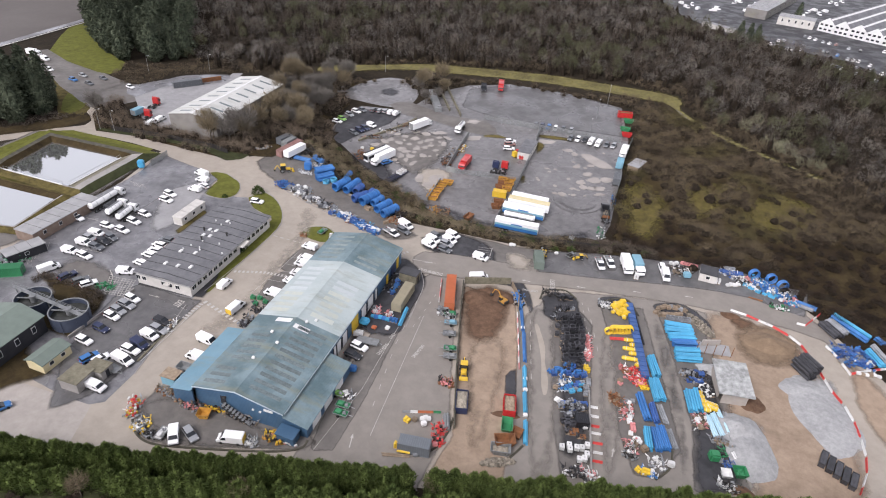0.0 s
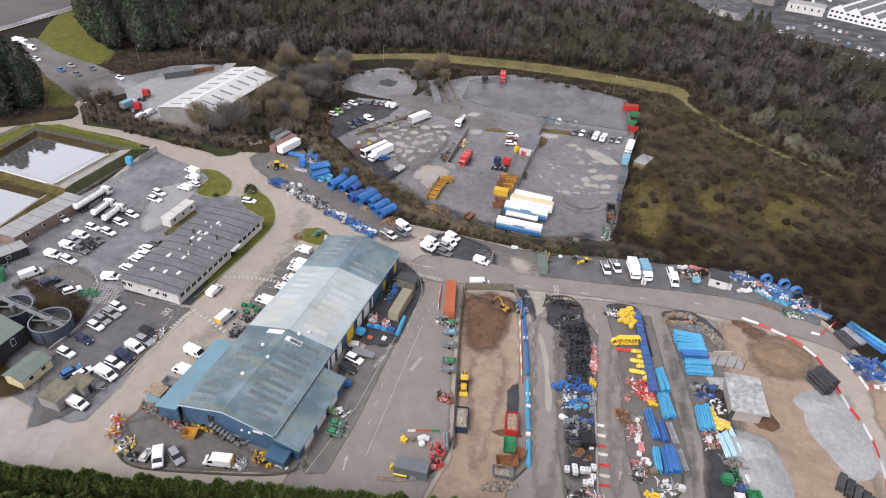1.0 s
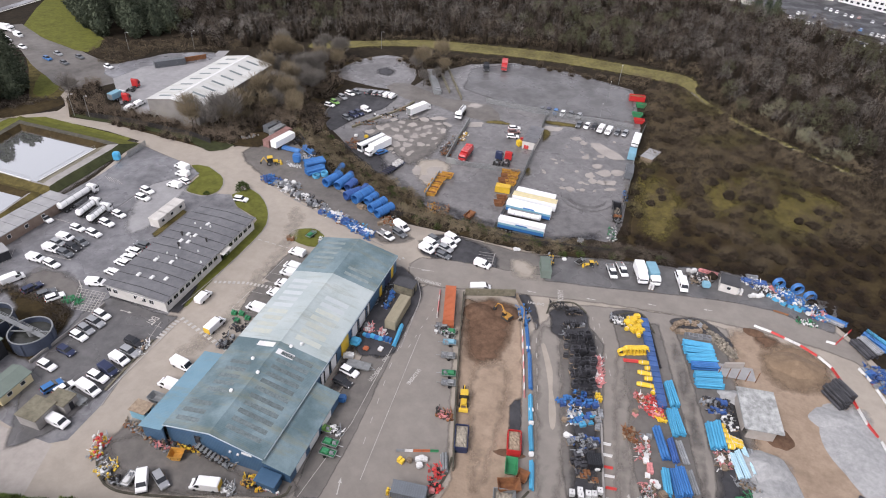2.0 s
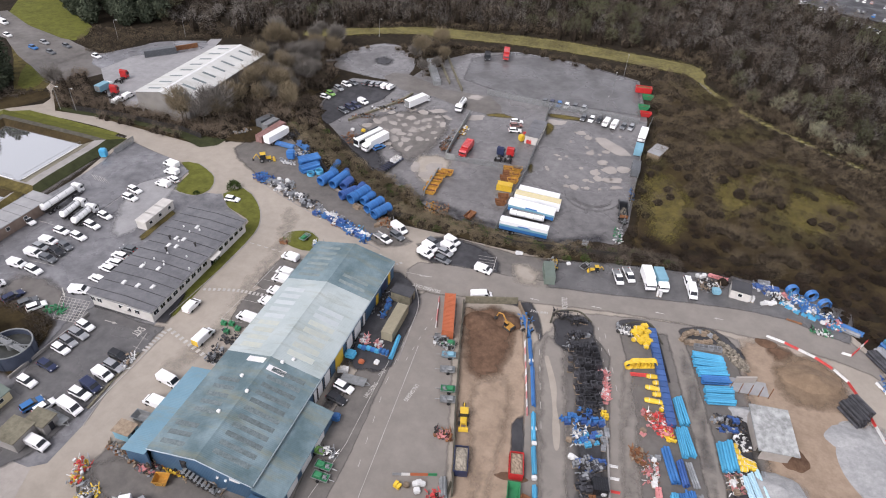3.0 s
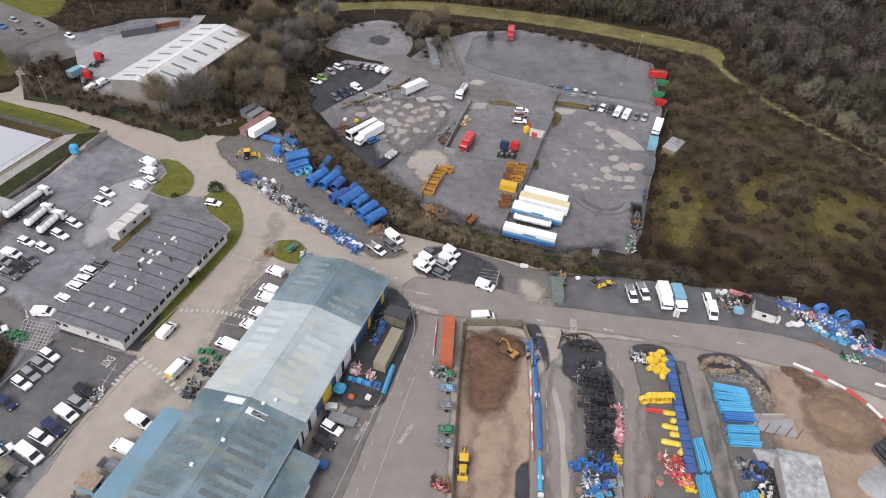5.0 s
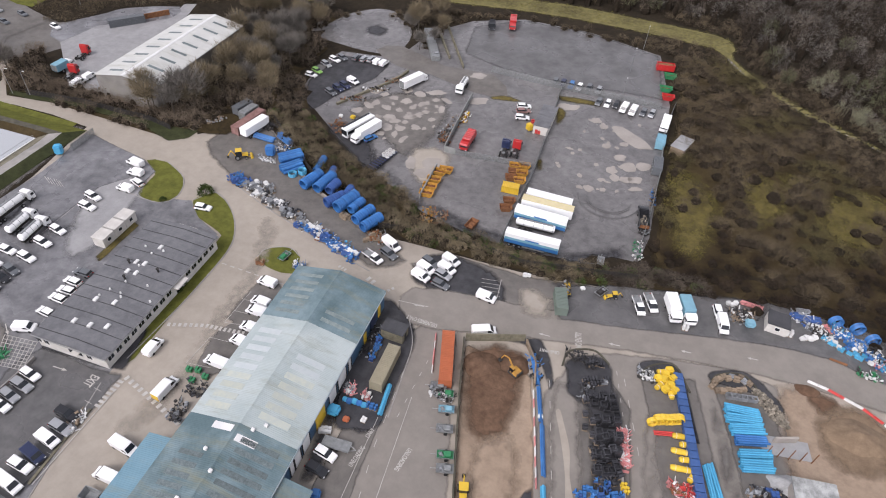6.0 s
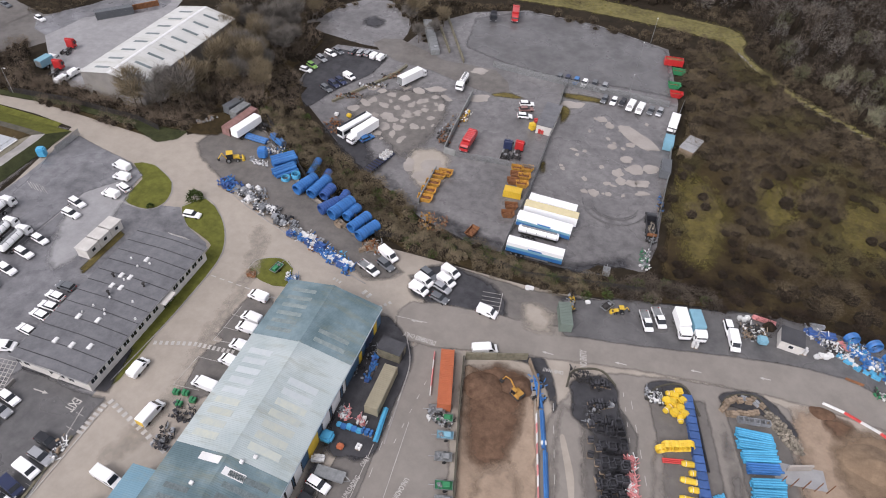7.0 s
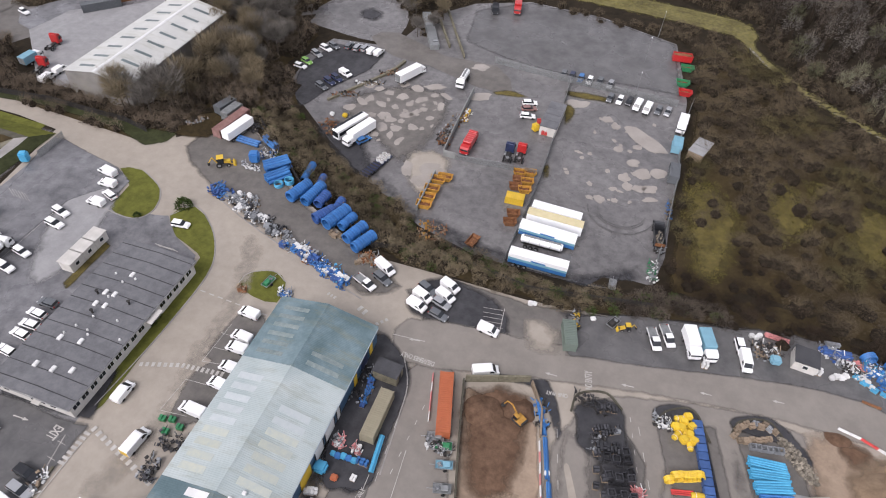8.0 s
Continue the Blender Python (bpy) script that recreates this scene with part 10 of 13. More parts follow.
scrap(-77.0, 60.9, 1.8, 1.6, 1.0, ['yellow_plastic', 'white_plastic', 'grey_plastic'], 'yellow and white works goods on the island', 2)
plant_trailer(-71.8, 60.5, 95, 'white_plastic', 'white works trailer on the corner')
scrap(-74.3, 59.6, 2.0, 0.8, 0.8, ['grey_plastic', 'chassis'], 'grey bins on the corner', 4)
scrap(-49.7, 122.3, 2.0, 4.0, 0.9, ['chassis', 'grey_plastic', 'black_plastic'], 'dark scrap between workshop and containers', 1, 0)
goods_line([(-47.4, 117.8), (-47.7, 124.3)], 8, [('fittings', 'blue_plastic', 0.7), ('boxes', 'navy_plastic', 0.7)], 11, GOODS, 0.5, None, 1.0)
goods_line([(-48.8, 107.9), (-42.0, 108.1)], 7, [('drums', 'blue_plastic', 0.8), ('bag', 'blue_plastic', 0.8), ('bag', 'sky_plastic', 0.7)], 12, GOODS, 0.2, None, 1.0)
scrap(-48.3, 110.2, 1.0, 1.0, 0.9, ['pink_plastic', 'white_plastic', 'grey_plastic'], 'striped cones and signs by the doors', 2)
scrap(-44.7, 109.9, 0.8, 0.8, 0.8, ['pink_plastic', 'white_plastic'], 'striped cones and signs by the doors', 4)
pipe_stack(-41.3, 110.4, 96, 6.8, 2, 2, 0.24, "sky_plastic", "long light blue pipes beside the containers")
goods_line([(-43.2, 105.7), (-43.2, 104.7)], 1, [('boxes', 'white_plastic', 0.7)], 14, GOODS, 0.1, None, 1.0)
pallet_load(-49.1, 104.8, 0, 'sky_plastic', 'blue sheeted load beside the yellow door', 'bag', 0.6, 1, 2.2)
pallet_load(-46.3, 104.1, 0, 'orange', 'orange bag beside the sheeted load', 'bag', 0.5, 1, 1.2)
goods_line([(-49.6, 100.1), (-48.0, 100.7)], 3, [('boxes', 'white_plastic', 1.0)], 15, GOODS, 0.3, None, 1.0)
park(flat_trailer, "steel", -45.7, 98.8, 3, "galvanised flatbed trailer by the doors", "trailer")
pallet_load(-44.9, 89.4, 10, 'blue_plastic', 'blue sheeted goods beside the lean-to', 'bag', 0.8, 2, 1.6)
scrap(-43.1, 82.1, 1.6, 0.8, 0.8, ['white_plastic', 'grey_plastic', 'chassis'], 'white pumps beside the roller doors', 1)
plant_trailer(-42.4, 79.4, 0, 'green', 'green works trailer beside the roller doors')
plant_trailer(-41.9, 77.3, 0, 'green', 'green works trailer beside the roller doors')
plant_trailer(-45.0, 81.9, 0, 'lime', 'lime green works trailer beside the roller doors')
scrap(-47.1, 86.2, 0.8, 2.4, 0.9, ['grey_plastic', 'white_plastic', 'blue_plastic'], 'small goods along the lean-to wall', 3)
plant_trailer(-32.8, 116.8, 195, 'steel', 'grey works trailer parked against the bay wall')
plant_trailer(-30.9, 115.6, 195, 'green', 'green works trailer parked against the bay wall')
plant_trailer(-29.7, 112.4, 195, 'teal', 'pale blue works trailer parked against the bay wall')
plant_trailer(-28.7, 108.4, 195, 'steel', 'grey works trailer parked against the bay wall')
plant_trailer(-27.0, 103.6, 195, 'green', 'green works trailer parked against the bay wall')
plant_trailer(-26.2, 101.1, 195, 'steel', 'grey works trailer parked against the bay wall')
scrap(-24.5, 93.2, 1.8, 1.0, 0.8, ['rust', 'pink_plastic', 'chassis'], 'rusty harrow parts against the bay wall', 2)
scrap(-31.6, 115.1, 2.4, 1.0, 0.9, ['grey_plastic', 'white_plastic', 'chassis'], 'grey pumps beside the orange container', 4)
barrier_run([(-37.5, 129.1), (-34.9, 119.0)], ["pink_plastic", "white_plastic", "pink_plastic"], {"pink_plastic": "faded red plastic road barrier", "white_plastic": "white plastic road barrier"})
barrier_run([(-30.4, 82.3), (-22.4, 85.1)], ["grey_plastic", "white_plastic", "orange", "orange", "green", "red_plastic", "white_plastic"], {"orange": "orange plastic road barrier", "green": "green plastic road barrier", "grey_plastic": "grey plastic road barrier", "red_plastic": "red plastic road barrier", "white_plastic": "white plastic road barrier"}, 1.6)
goods_line([(-28.8, 80.6), (-28.5, 80.5)], 1, [('boxes', 'yellow_plastic', 0.8)], 31, GOODS, 0.1, None, 1.0)
goods_line([(-27.4, 81.1), (-27.0, 81.1)], 1, [('bag', 'wood', 0.8)], 32, GOODS, 0.1, None, 1.0)
goods_line([(-26.1, 81.6), (-24.3, 82.3)], 3, [('bag', 'white_plastic', 0.8)], 33, GOODS, 0.2, None, 1.0)
goods_line([(-25.3, 80.5), (-24.9, 80.7)], 1, [('bag', 'white_plastic', 0.8)], 34, GOODS, 0.1, None, 1.0)
container(-24.8, 74.3, 7, "slate", "dark grey ribbed container at the row end", 6.1)
scrap(-21.6, 79.1, 1.3, 2.6, 1.2, ['red_plastic', 'red_plastic', 'chassis'], 'heap of red barrier feet', 1, 10)
pallet_load(-21.3, 76.6, 20, 'pink_plastic', 'faded red sheeted pallet', 'bag', 0.8, 1, 1.0)
pipe_stack(-26.4, 73.3, 9, 2.6, 2, 2, 0.3, "yellow_plastic", "short yellow pipes by the container")
pallet_load(-28.2, 73.7, 0, 'yellow_plastic', 'yellow tank by the container', 'drums', 1.2, 1, 1.0)
pipe_stack(-27.6, 71.8, 16, 5.3, 3, 1, 0.12, "wood", "timber poles on the ground by the container")
pallet_load(-24.1, 73.1, 30, 'grey_plastic', 'grey bag by the container', 'bag', 0.6, 1, 1.0)
pipe_stack(-21.0, 82.7, -71, 3.6, 3, 2, 0.25, "steel", "steel tubes against the bay wall")
wall_run("wall_bay_west", [(-19.1, 81.9), (-23.9, 98.9), (-28.4, 116.2), (-31.6, 129.6)], 1.3, "rubble_stone", "low grey concrete panel wall of the spoil bay")
wall_run("wall_bay_back", [(-31.3, 129.7), (-19.6, 133.9)], 2.2, "mossy_bank", "stained concrete back wall of the spoil bay")
wall_run("wall_bay_east", [(-19.2, 133.5), (-16.2, 128.4), (-15.3, 123.3)], 1.5, "wood", "timber sleeper wall at the back of the spoil bay")
heap(-26.2, 124.9, 4.2, 3.4, 1.6, 'brown_dirt', 'heap of wet brown earth in the spoil bay', 3, 15)
heap(-22.7, 123.0, 4.2, 2.8, 0.7, 'brown_dirt', 'low spread of brown earth', 5, 0)
heap(-19.3, 127.3, 2.2, 2.6, 1.4, 'brown_dirt', 'heap of wet brown earth against the sleepers', 8, 0)
excavator(-19.7, 125.2, 150, 'mustard', 'orange tracked excavator working the earth heap', 0.72)
backhoe(-22.0, 98.2, 285, 'yellow', 'yellow backhoe loader against the bay wall', 0.85)
roll_container(-19.6, 88.6, 104, "navy", "dark blue open container of pale rubble", 5.2, 1.8, "rubble")
roll_container(-9.9, 91.1, 102, "red", "red open container full of scrap wood", 4.6, 1.9, "wood")
skip(-9.2, 85.9, 100, "green", "bright green skip beside the barrier", 3.6, 2.2, 1.4, "green", 0.1, False)
skip(-6.9, 84.7, 80, "rust", "small rusty skip beside the barrier", 2.6, 2.0, 1.2, "rust", 0.1, False)
skip(-8.7, 82.0, 20, "rust", "rusty brown skip at the bay mouth", 4.2, 2.4, 1.5, "rust", 0.1, False)
skip(-9.0, 79.7, 10, "steel", "grey skip of scrap at the bay mouth", 4.0, 2.2, 1.4, "rubble")
heap(-8.9, 77.1, 3.4, 0.9, 0.4, 'rubble', 'spilt rubble at the bay mouth', 2, 25)
heap(-10.0, 89.2, 1.0, 3.5, 0.4, 'brown_dirt', 'dark spoil along the barrier', 4, 100)
barrier_run([(-15.2, 122.6), (-10.6, 104.0)], ["white_plastic", "pink_plastic"], {"pink_plastic": "faded red plastic road barrier", "white_plastic": "white plastic road barrier"})
pipe_stack(-15.9, 127.2, -69, 7.0, 2, 2, 0.24, "blue_plastic", "run of blue pipes beside the barrier")
pipe_stack(-13.4, 119.8, -75, 7.6, 2, 2, 0.22, "blue_plastic", "run of blue pipes beside the barrier")
pipe_stack(-10.9, 110.7, -76, 10.1, 2, 2, 0.22, "blue_plastic", "run of blue pipes beside the barrier")
pipe_stack(-8.7, 100.8, -77, 6.3, 2, 2, 0.24, "sky_plastic", "run of blue pipes beside the barrier")
pipe_stack(-7.1, 93.7, -76, 5.6, 2, 2, 0.24, "sky_plastic", "run of blue pipes beside the barrier")
pipe_stack(-5.3, 85.8, -78, 5.8, 2, 2, 0.24, "sky_plastic", "run of blue pipes beside the barrier")
for x, y in ((-12.7, 117.1), (-8.5, 100.4), (-7.8, 97.2), (-6.3, 90.2)):
    pallet_load(x, y, 15, 'white_plastic', 'white sack between the blue pipes', 'bag', 0.7, 1, 0.95)
scrap(-16.1, 127.9, 1.2, 3.0, 1.0, ['blue_plastic', 'chassis'], 'blue pipe ends by the sleepers', 1, 15)
scrap(-7.9, 133.2, 3.4, 1.2, 1.2, ['black_plastic', 'chassis', 'chassis'], 'black tyres and plastic at the row head', 1, -15)
goods_line([(-6.3, 132.4), (-3.2, 133.4)], 6, [('fittings', 'black_plastic', 1.0), ('hollow', 'black_plastic', 1)], 41, GOODS, 0.6, None, 1.0)
goods_line([(-6.2, 127.9), (-1.7, 129.7)], 8, [('drums', 'black_plastic', 1.0), ('boxes', 'grey_plastic', 0.9), ('hollow', 'black_plastic', 1)], 42, GOODS, 0.9, None, 1.0)
goods_line([(-5.7, 124.5), (-1.2, 125.8)], 8, [('hollow', 'black_plastic', 1.0), ('boxes', 'black_plastic', 1.0)], 43, GOODS, 0.9, None, 1.0)
chamber(-1.1, 123.2, 105, 'chamber_plastic', 'stacked black plastic inspection chambers', 1.25, 0.75, 1)
chamber(-0.1, 124.1, 109, 'chamber_plastic', 'stacked black plastic inspection chambers', 1.25, 0.75, 2)
chamber(-2.0, 119.7, 113, 'chamber_plastic', 'stacked black plastic inspection chambers', 1.25, 0.75, 1)
chamber(-0.9, 120.1, 105, 'chamber_plastic', 'stacked black plastic inspection chambers', 1.25, 0.75, 2)
chamber(0.2, 120.1, 109, 'chamber_plastic', 'stacked black plastic inspection chambers', 1.25, 0.75, 1)
chamber(0.8, 121.9, 113, 'chamber_plastic', 'stacked black plastic inspection chambers', 1.25, 0.75, 2)
chamber(-1.7, 115.9, 105, 'chamber_plastic', 'stacked black plastic inspection chambers', 1.25, 0.75, 2)
chamber(-0.7, 116.3, 109, 'chamber_plastic', 'stacked black plastic inspection chambers', 1.25, 0.75, 3)
chamber(0.3, 116.5, 113, 'chamber_plastic', 'stacked black plastic inspection chambers', 1.25, 0.75, 2)
chamber(1.4, 116.7, 105, 'chamber_plastic', 'stacked black plastic inspection chambers', 1.25, 0.75, 3)
chamber(-1.3, 113.1, 109, 'chamber_plastic', 'stacked black plastic inspection chambers', 1.25, 0.75, 2)
chamber(-0.1, 113.2, 113, 'chamber_plastic', 'stacked black plastic inspection chambers', 1.25, 0.75, 3)
chamber(1.0, 113.2, 105, 'chamber_plastic', 'stacked black plastic inspection chambers', 1.25, 0.75, 2)
chamber(1.8, 114.4, 109, 'chamber_plastic', 'stacked black plastic inspection chambers', 1.25, 0.75, 3)
chamber(-0.3, 110.7, 113, 'chamber_plastic', 'stacked black plastic inspection chambers', 1.25, 0.75, 2)
chamber(1.1, 110.1, 105, 'chamber_plastic', 'stacked black plastic inspection chambers', 1.25, 0.75, 3)
chamber(2.1, 111.6, 109, 'chamber_plastic', 'stacked black plastic inspection chambers', 1.25, 0.75, 2)
chamber(-3.4, 123.7, 100, 'chamber_plastic', 'stacked black plastic inspection chambers', 1.3, 0.8, 1)
chamber(-1.9, 123.4, 103, 'chamber_plastic', 'stacked black plastic inspection chambers', 1.3, 0.8, 2)
chamber(-0.7, 124.8, 106, 'chamber_plastic', 'stacked black plastic inspection chambers', 1.3, 0.8, 3)
chamber(0.3, 124.2, 109, 'chamber_plastic', 'stacked black plastic inspection chambers', 1.3, 0.8, 1)
chamber(-2.7, 120.1, 112, 'chamber_plastic', 'stacked black plastic inspection chambers', 1.3, 0.8, 2)
chamber(-1.2, 119.8, 100, 'chamber_plastic', 'stacked black plastic inspection chambers', 1.3, 0.8, 3)
chamber(-0.4, 121.0, 103, 'chamber_plastic', 'stacked black plastic inspection chambers', 1.3, 0.8, 1)
chamber(1.0, 120.7, 106, 'chamber_plastic', 'stacked black plastic inspection chambers', 1.3, 0.8, 2)
chamber(-2.0, 116.7, 109, 'chamber_plastic', 'stacked black plastic inspection chambers', 1.3, 0.8, 3)
chamber(-1.0, 116.2, 112, 'chamber_plastic', 'stacked black plastic inspection chambers', 1.3, 0.8, 1)
chamber(0.2, 117.5, 100, 'chamber_plastic', 'stacked black plastic inspection chambers', 1.3, 0.8, 2)
chamber(1.6, 117.2, 103, 'chamber_plastic', 'stacked black plastic inspection chambers', 1.3, 0.8, 3)
chamber(-1.7, 113.2, 106, 'chamber_plastic', 'stacked black plastic inspection chambers', 1.3, 0.8, 1)
chamber(-0.3, 112.9, 109, 'chamber_plastic', 'stacked black plastic inspection chambers', 1.3, 0.8, 2)
chamber(0.8, 114.2, 112, 'chamber_plastic', 'stacked black plastic inspection chambers', 1.3, 0.8, 3)
chamber(1.8, 113.7, 100, 'chamber_plastic', 'stacked black plastic inspection chambers', 1.3, 0.8, 1)
chamber(-1.1, 110.0, 103, 'chamber_plastic', 'stacked black plastic inspection chambers', 1.3, 0.8, 2)
chamber(0.3, 109.7, 106, 'chamber_plastic', 'stacked black plastic inspection chambers', 1.3, 0.8, 3)
goods_line([(-4.4, 121.5), (-1.1, 109.1)], 9, [('fittings', 'black_plastic', 0.9), ('hollow', 'black_plastic', 1), ('drums', 'black_plastic', 0.8)], 441, GOODS, 1.0, None, 1.0)
goods_line([(-1.7, 117.1), (2.9, 108.7)], 9, [('hollow', 'black_plastic', 1.1), ('boxes', 'black_plastic', 1.0)], 442, GOODS, 1.2, None, 1.0)
goods_line([(-0.9, 108.2), (2.6, 110.5)], 7, [('fittings', 'black_plastic', 0.9), ('hollow', 'black_plastic', 1)], 44, GOODS, 0.8, None, 1.0)
goods_line([(-4.0, 105.1), (-0.6, 106.0)], 5, [('boxes', 'blue_plastic', 0.8), ('fittings', 'blue_plastic', 0.8)], 45, GOODS, 0.8, None, 1.0)
goods_line([(-2.6, 103.2), (4.3, 107.3)], 10, [('boxes', 'blue_plastic', 0.9), ('boxes', 'navy_plastic', 0.9), ('fittings', 'blue_plastic', 0.9)], 46, GOODS, 1.2, None, 1.0)
goods_line([(0.2, 101.1), (4.2, 103.2)], 10, [('boxes', 'blue_plastic', 0.9), ('boxes', 'navy_plastic', 0.8), ('boxes', 'grey_plastic', 0.7), ('boxes', 'sky_plastic', 0.6)], 47, GOODS, 1.3, None, 1.0)
goods_line([(-1.9, 100.3), (-1.6, 100.3)], 1, [('bag', 'wood', 0.7)], 48, GOODS, 0.1, None, 1.0)
goods_line([(-1.0, 97.2), (0.4, 96.5)], 2, [('bag', 'white_plastic', 0.8)], 49, GOODS, 0.3, None, 1.0)
goods_line([(-0.1, 95.3), (4.9, 98.2)], 9, [('boxes', 'grey_plastic', 0.8), ('drums', 'grey_plastic', 0.8), ('boxes', 'navy_plastic', 0.7)], 50, GOODS, 1.0, None, 1.0)
goods_line([(1.3, 93.1), (5.5, 96.3)], 8, [('boxes', 'black_plastic', 0.9), ('boxes', 'grey_plastic', 0.8)], 51, GOODS, 0.9, None, 1.0)
container(5.0, 92.2, 15, "black", "black storage box in the chamber row", 2.6, 0.07, 2.0)
goods_line([(1.6, 90.8), (3.5, 91.8)], 5, [('boxes', 'black_plastic', 0.9)], 52, GOODS, 0.6, None, 1.0)
goods_line([(2.7, 88.9), (6.0, 89.7)], 5, [('fittings', 'black_plastic', 0.5), ('boxes', 'rust', 0.4)], 53, GOODS, 0.8, None, 1.0)
goods_line([(5.8, 91.3), (6.0, 91.4)], 1, [('bag', 'white_plastic', 0.7)], 54, GOODS, 0.1, None, 1.0)
water_cube(2.2, 84.7, 12, 'white caged liquid container on the tarmac')
water_cube(3.5, 85.6, 12, 'white caged liquid container on the tarmac')
water_cube(5.0, 85.5, 12, 'white caged liquid container on the tarmac')
water_cube(6.0, 85.8, 12, 'white caged liquid container on the tarmac')
water_cube(6.9, 86.8, 12, 'white caged liquid container on the tarmac')
water_cube(5.9, 82.9, 12, 'white caged liquid container on the tarmac')
water_cube(6.8, 83.4, 12, 'white caged liquid container on the tarmac')
water_cube(7.1, 84.6, 12, 'white caged liquid container on the tarmac')
water_cube(3.8, 84.7, 12, 'white caged liquid container on the tarmac')
scrap(6.0, 79.8, 3.0, 1.2, 0.8, ['black_plastic', 'white_plastic', 'chassis'], 'scrap at the row end', 1)
scrap(8.3, 80.7, 2.0, 0.8, 0.6, ['white_plastic', 'pink_plastic'], 'fallen barrier feet at the row end', 3)
barrier_run([(1.2, 119.4), (3.2, 119.7)], ["pink_plastic"], {"pink_plastic": "faded red plastic road barrier stored on its row"})
barrier_run([(1.5, 116.3), (3.5, 116.6)], ["pink_plastic"], {"pink_plastic": "faded red plastic road barrier stored on its row"})
barrier_run([(2.3, 113.7), (4.3, 114.0)], ["pink_plastic"], {"pink_plastic": "faded red plastic road barrier stored on its row"})
barrier_run([(2.4, 111.5), (4.4, 111.8)], ["pink_plastic"], {"pink_plastic": "faded red plastic road barrier stored on its row"})
barrier_run([(5.8, 97.5), (7.8, 97.8)], ["white_plastic"], {"white_plastic": "white plastic road barrier stored on its row"})
barrier_run([(6.3, 95.0), (8.3, 95.3)], ["white_plastic"], {"white_plastic": "white plastic road barrier stored on its row"})
barrier_run([(6.7, 92.4), (8.7, 92.7)], ["red_plastic"], {"red_plastic": "red plastic road barrier stored on its row"})
barrier_run([(7.2, 90.6), (9.2, 90.9)], ["white_plastic"], {"white_plastic": "white plastic road barrier stored on its row"})
barrier_run([(7.8, 88.2), (9.8, 88.5)], ["red_plastic"], {"red_plastic": "red plastic road barrier stored on its row"})
barrier_run([(8.1, 85.9), (10.1, 86.2)], ["white_plastic"], {"white_plastic": "white plastic road barrier stored on its row"})
barrier_run([(8.3, 83.8), (10.3, 84.1)], ["red_plastic"], {"red_plastic": "red plastic road barrier stored on its row"})
wall_run("wall_tanks", [(-109.4, 75.5), (-109.1, 81.9), (-108.3, 91.0), (-108.3, 95.5)], 0.9, "kerb", "low grey retaining wall between tanks and car park", 0.3, 2.4)
wall_run("kerb_car_park", [(-90.1, 75.1), (-90.7, 86.4), (-90.7, 90.1)], 0.3, "mossy_bank", "raised stone kerb along the car park", 0.5, 2.0)
wall_run("wall_chamber_row", [(3.1, 111.3), (5.5, 101.0), (7.3, 88.8), (8.4, 81.4)], 0.7, "kerb", "low concrete edging of the chamber row", 0.35)
scrap(2.6, 118.7, 0.9, 1.1, 0.7, ['pink_plastic', 'pink_plastic', 'white_plastic'], 'faded red barrier feet beside the chambers', 0)
scrap(3.1, 115.5, 0.9, 1.1, 0.7, ['pink_plastic', 'pink_plastic', 'white_plastic'], 'faded red barrier feet beside the chambers', 1)
scrap(3.6, 113.7, 0.9, 1.1, 0.7, ['pink_plastic', 'pink_plastic', 'white_plastic'], 'faded red barrier feet beside the chambers', 2)
goods_line([(3.8, 109.0), (4.3, 107.7)], 2, [('drums', 'yellow_plastic', 0.9)], 55, GOODS, 0.2, None, 1.0)
goods_line([(4.3, 105.4), (5.2, 100.4)], 5, [('boxes', 'grey_plastic', 0.7)], 56, GOODS, 0.4, None, 1.0)
wrapped_bundle(8.3, 135.8, 20, 2.0, "yellow_plastic", "long wrapped bundle of bright yellow pipe")
wrapped_bundle(9.3, 133.5, -40, 2.4, "yellow_plastic", "long wrapped bundle of bright yellow pipe")
wrapped_bundle(8.0, 132.2, 60, 2.2, "yellow_plastic", "long wrapped bundle of bright yellow pipe")
wrapped_bundle(10.4, 131.0, 100, 2.2, "yellow_plastic", "long wrapped bundle of bright yellow pipe")
pallet_load(8.9, 135.1, 0, 'yellow_plastic', 'wrapped bundle of bright yellow pipe', 'bag', 0.8, 0, 1.5)
pallet_load(9.6, 136.4, 23, 'yellow_plastic', 'wrapped bundle of bright yellow pipe', 'bag', 0.8, 1, 1.5)
pallet_load(10.4, 134.6, 46, 'yellow_plastic', 'wrapped bundle of bright yellow pipe', 'bag', 0.8, 2, 1.5)
pallet_load(8.6, 133.7, 69, 'yellow_plastic', 'wrapped bundle of bright yellow pipe', 'bag', 0.8, 3, 1.5)
pallet_load(10.1, 132.8, 92, 'yellow_plastic', 'wrapped bundle of bright yellow pipe', 'bag', 0.8, 4, 1.5)
pallet_load(7.6, 133.6, 115, 'yellow_plastic', 'wrapped bundle of bright yellow pipe', 'bag', 0.8, 5, 1.5)
pallet_load(9.2, 131.5, 138, 'yellow_plastic', 'wrapped bundle of bright yellow pipe', 'bag', 0.8, 6, 1.5)
pallet_load(10.9, 131.9, 161, 'yellow_plastic', 'wrapped bundle of bright yellow pipe', 'bag', 0.8, 7, 1.5)
scrap(5.5, 134.0, 2.0, 1.4, 0.9, ['chassis', 'white_plastic', 'grey_plastic'], 'dark and white scrap at the row head', 2)
pipe_coil(8.4, 123.8, 12, 1.05, 7, 'yellow_plastic', 'coil of bright yellow gas pipe', True)
pipe_coil(9.1, 124.1, 12, 1.05, 7, 'yellow_plastic', 'coil of bright yellow gas pipe', True)
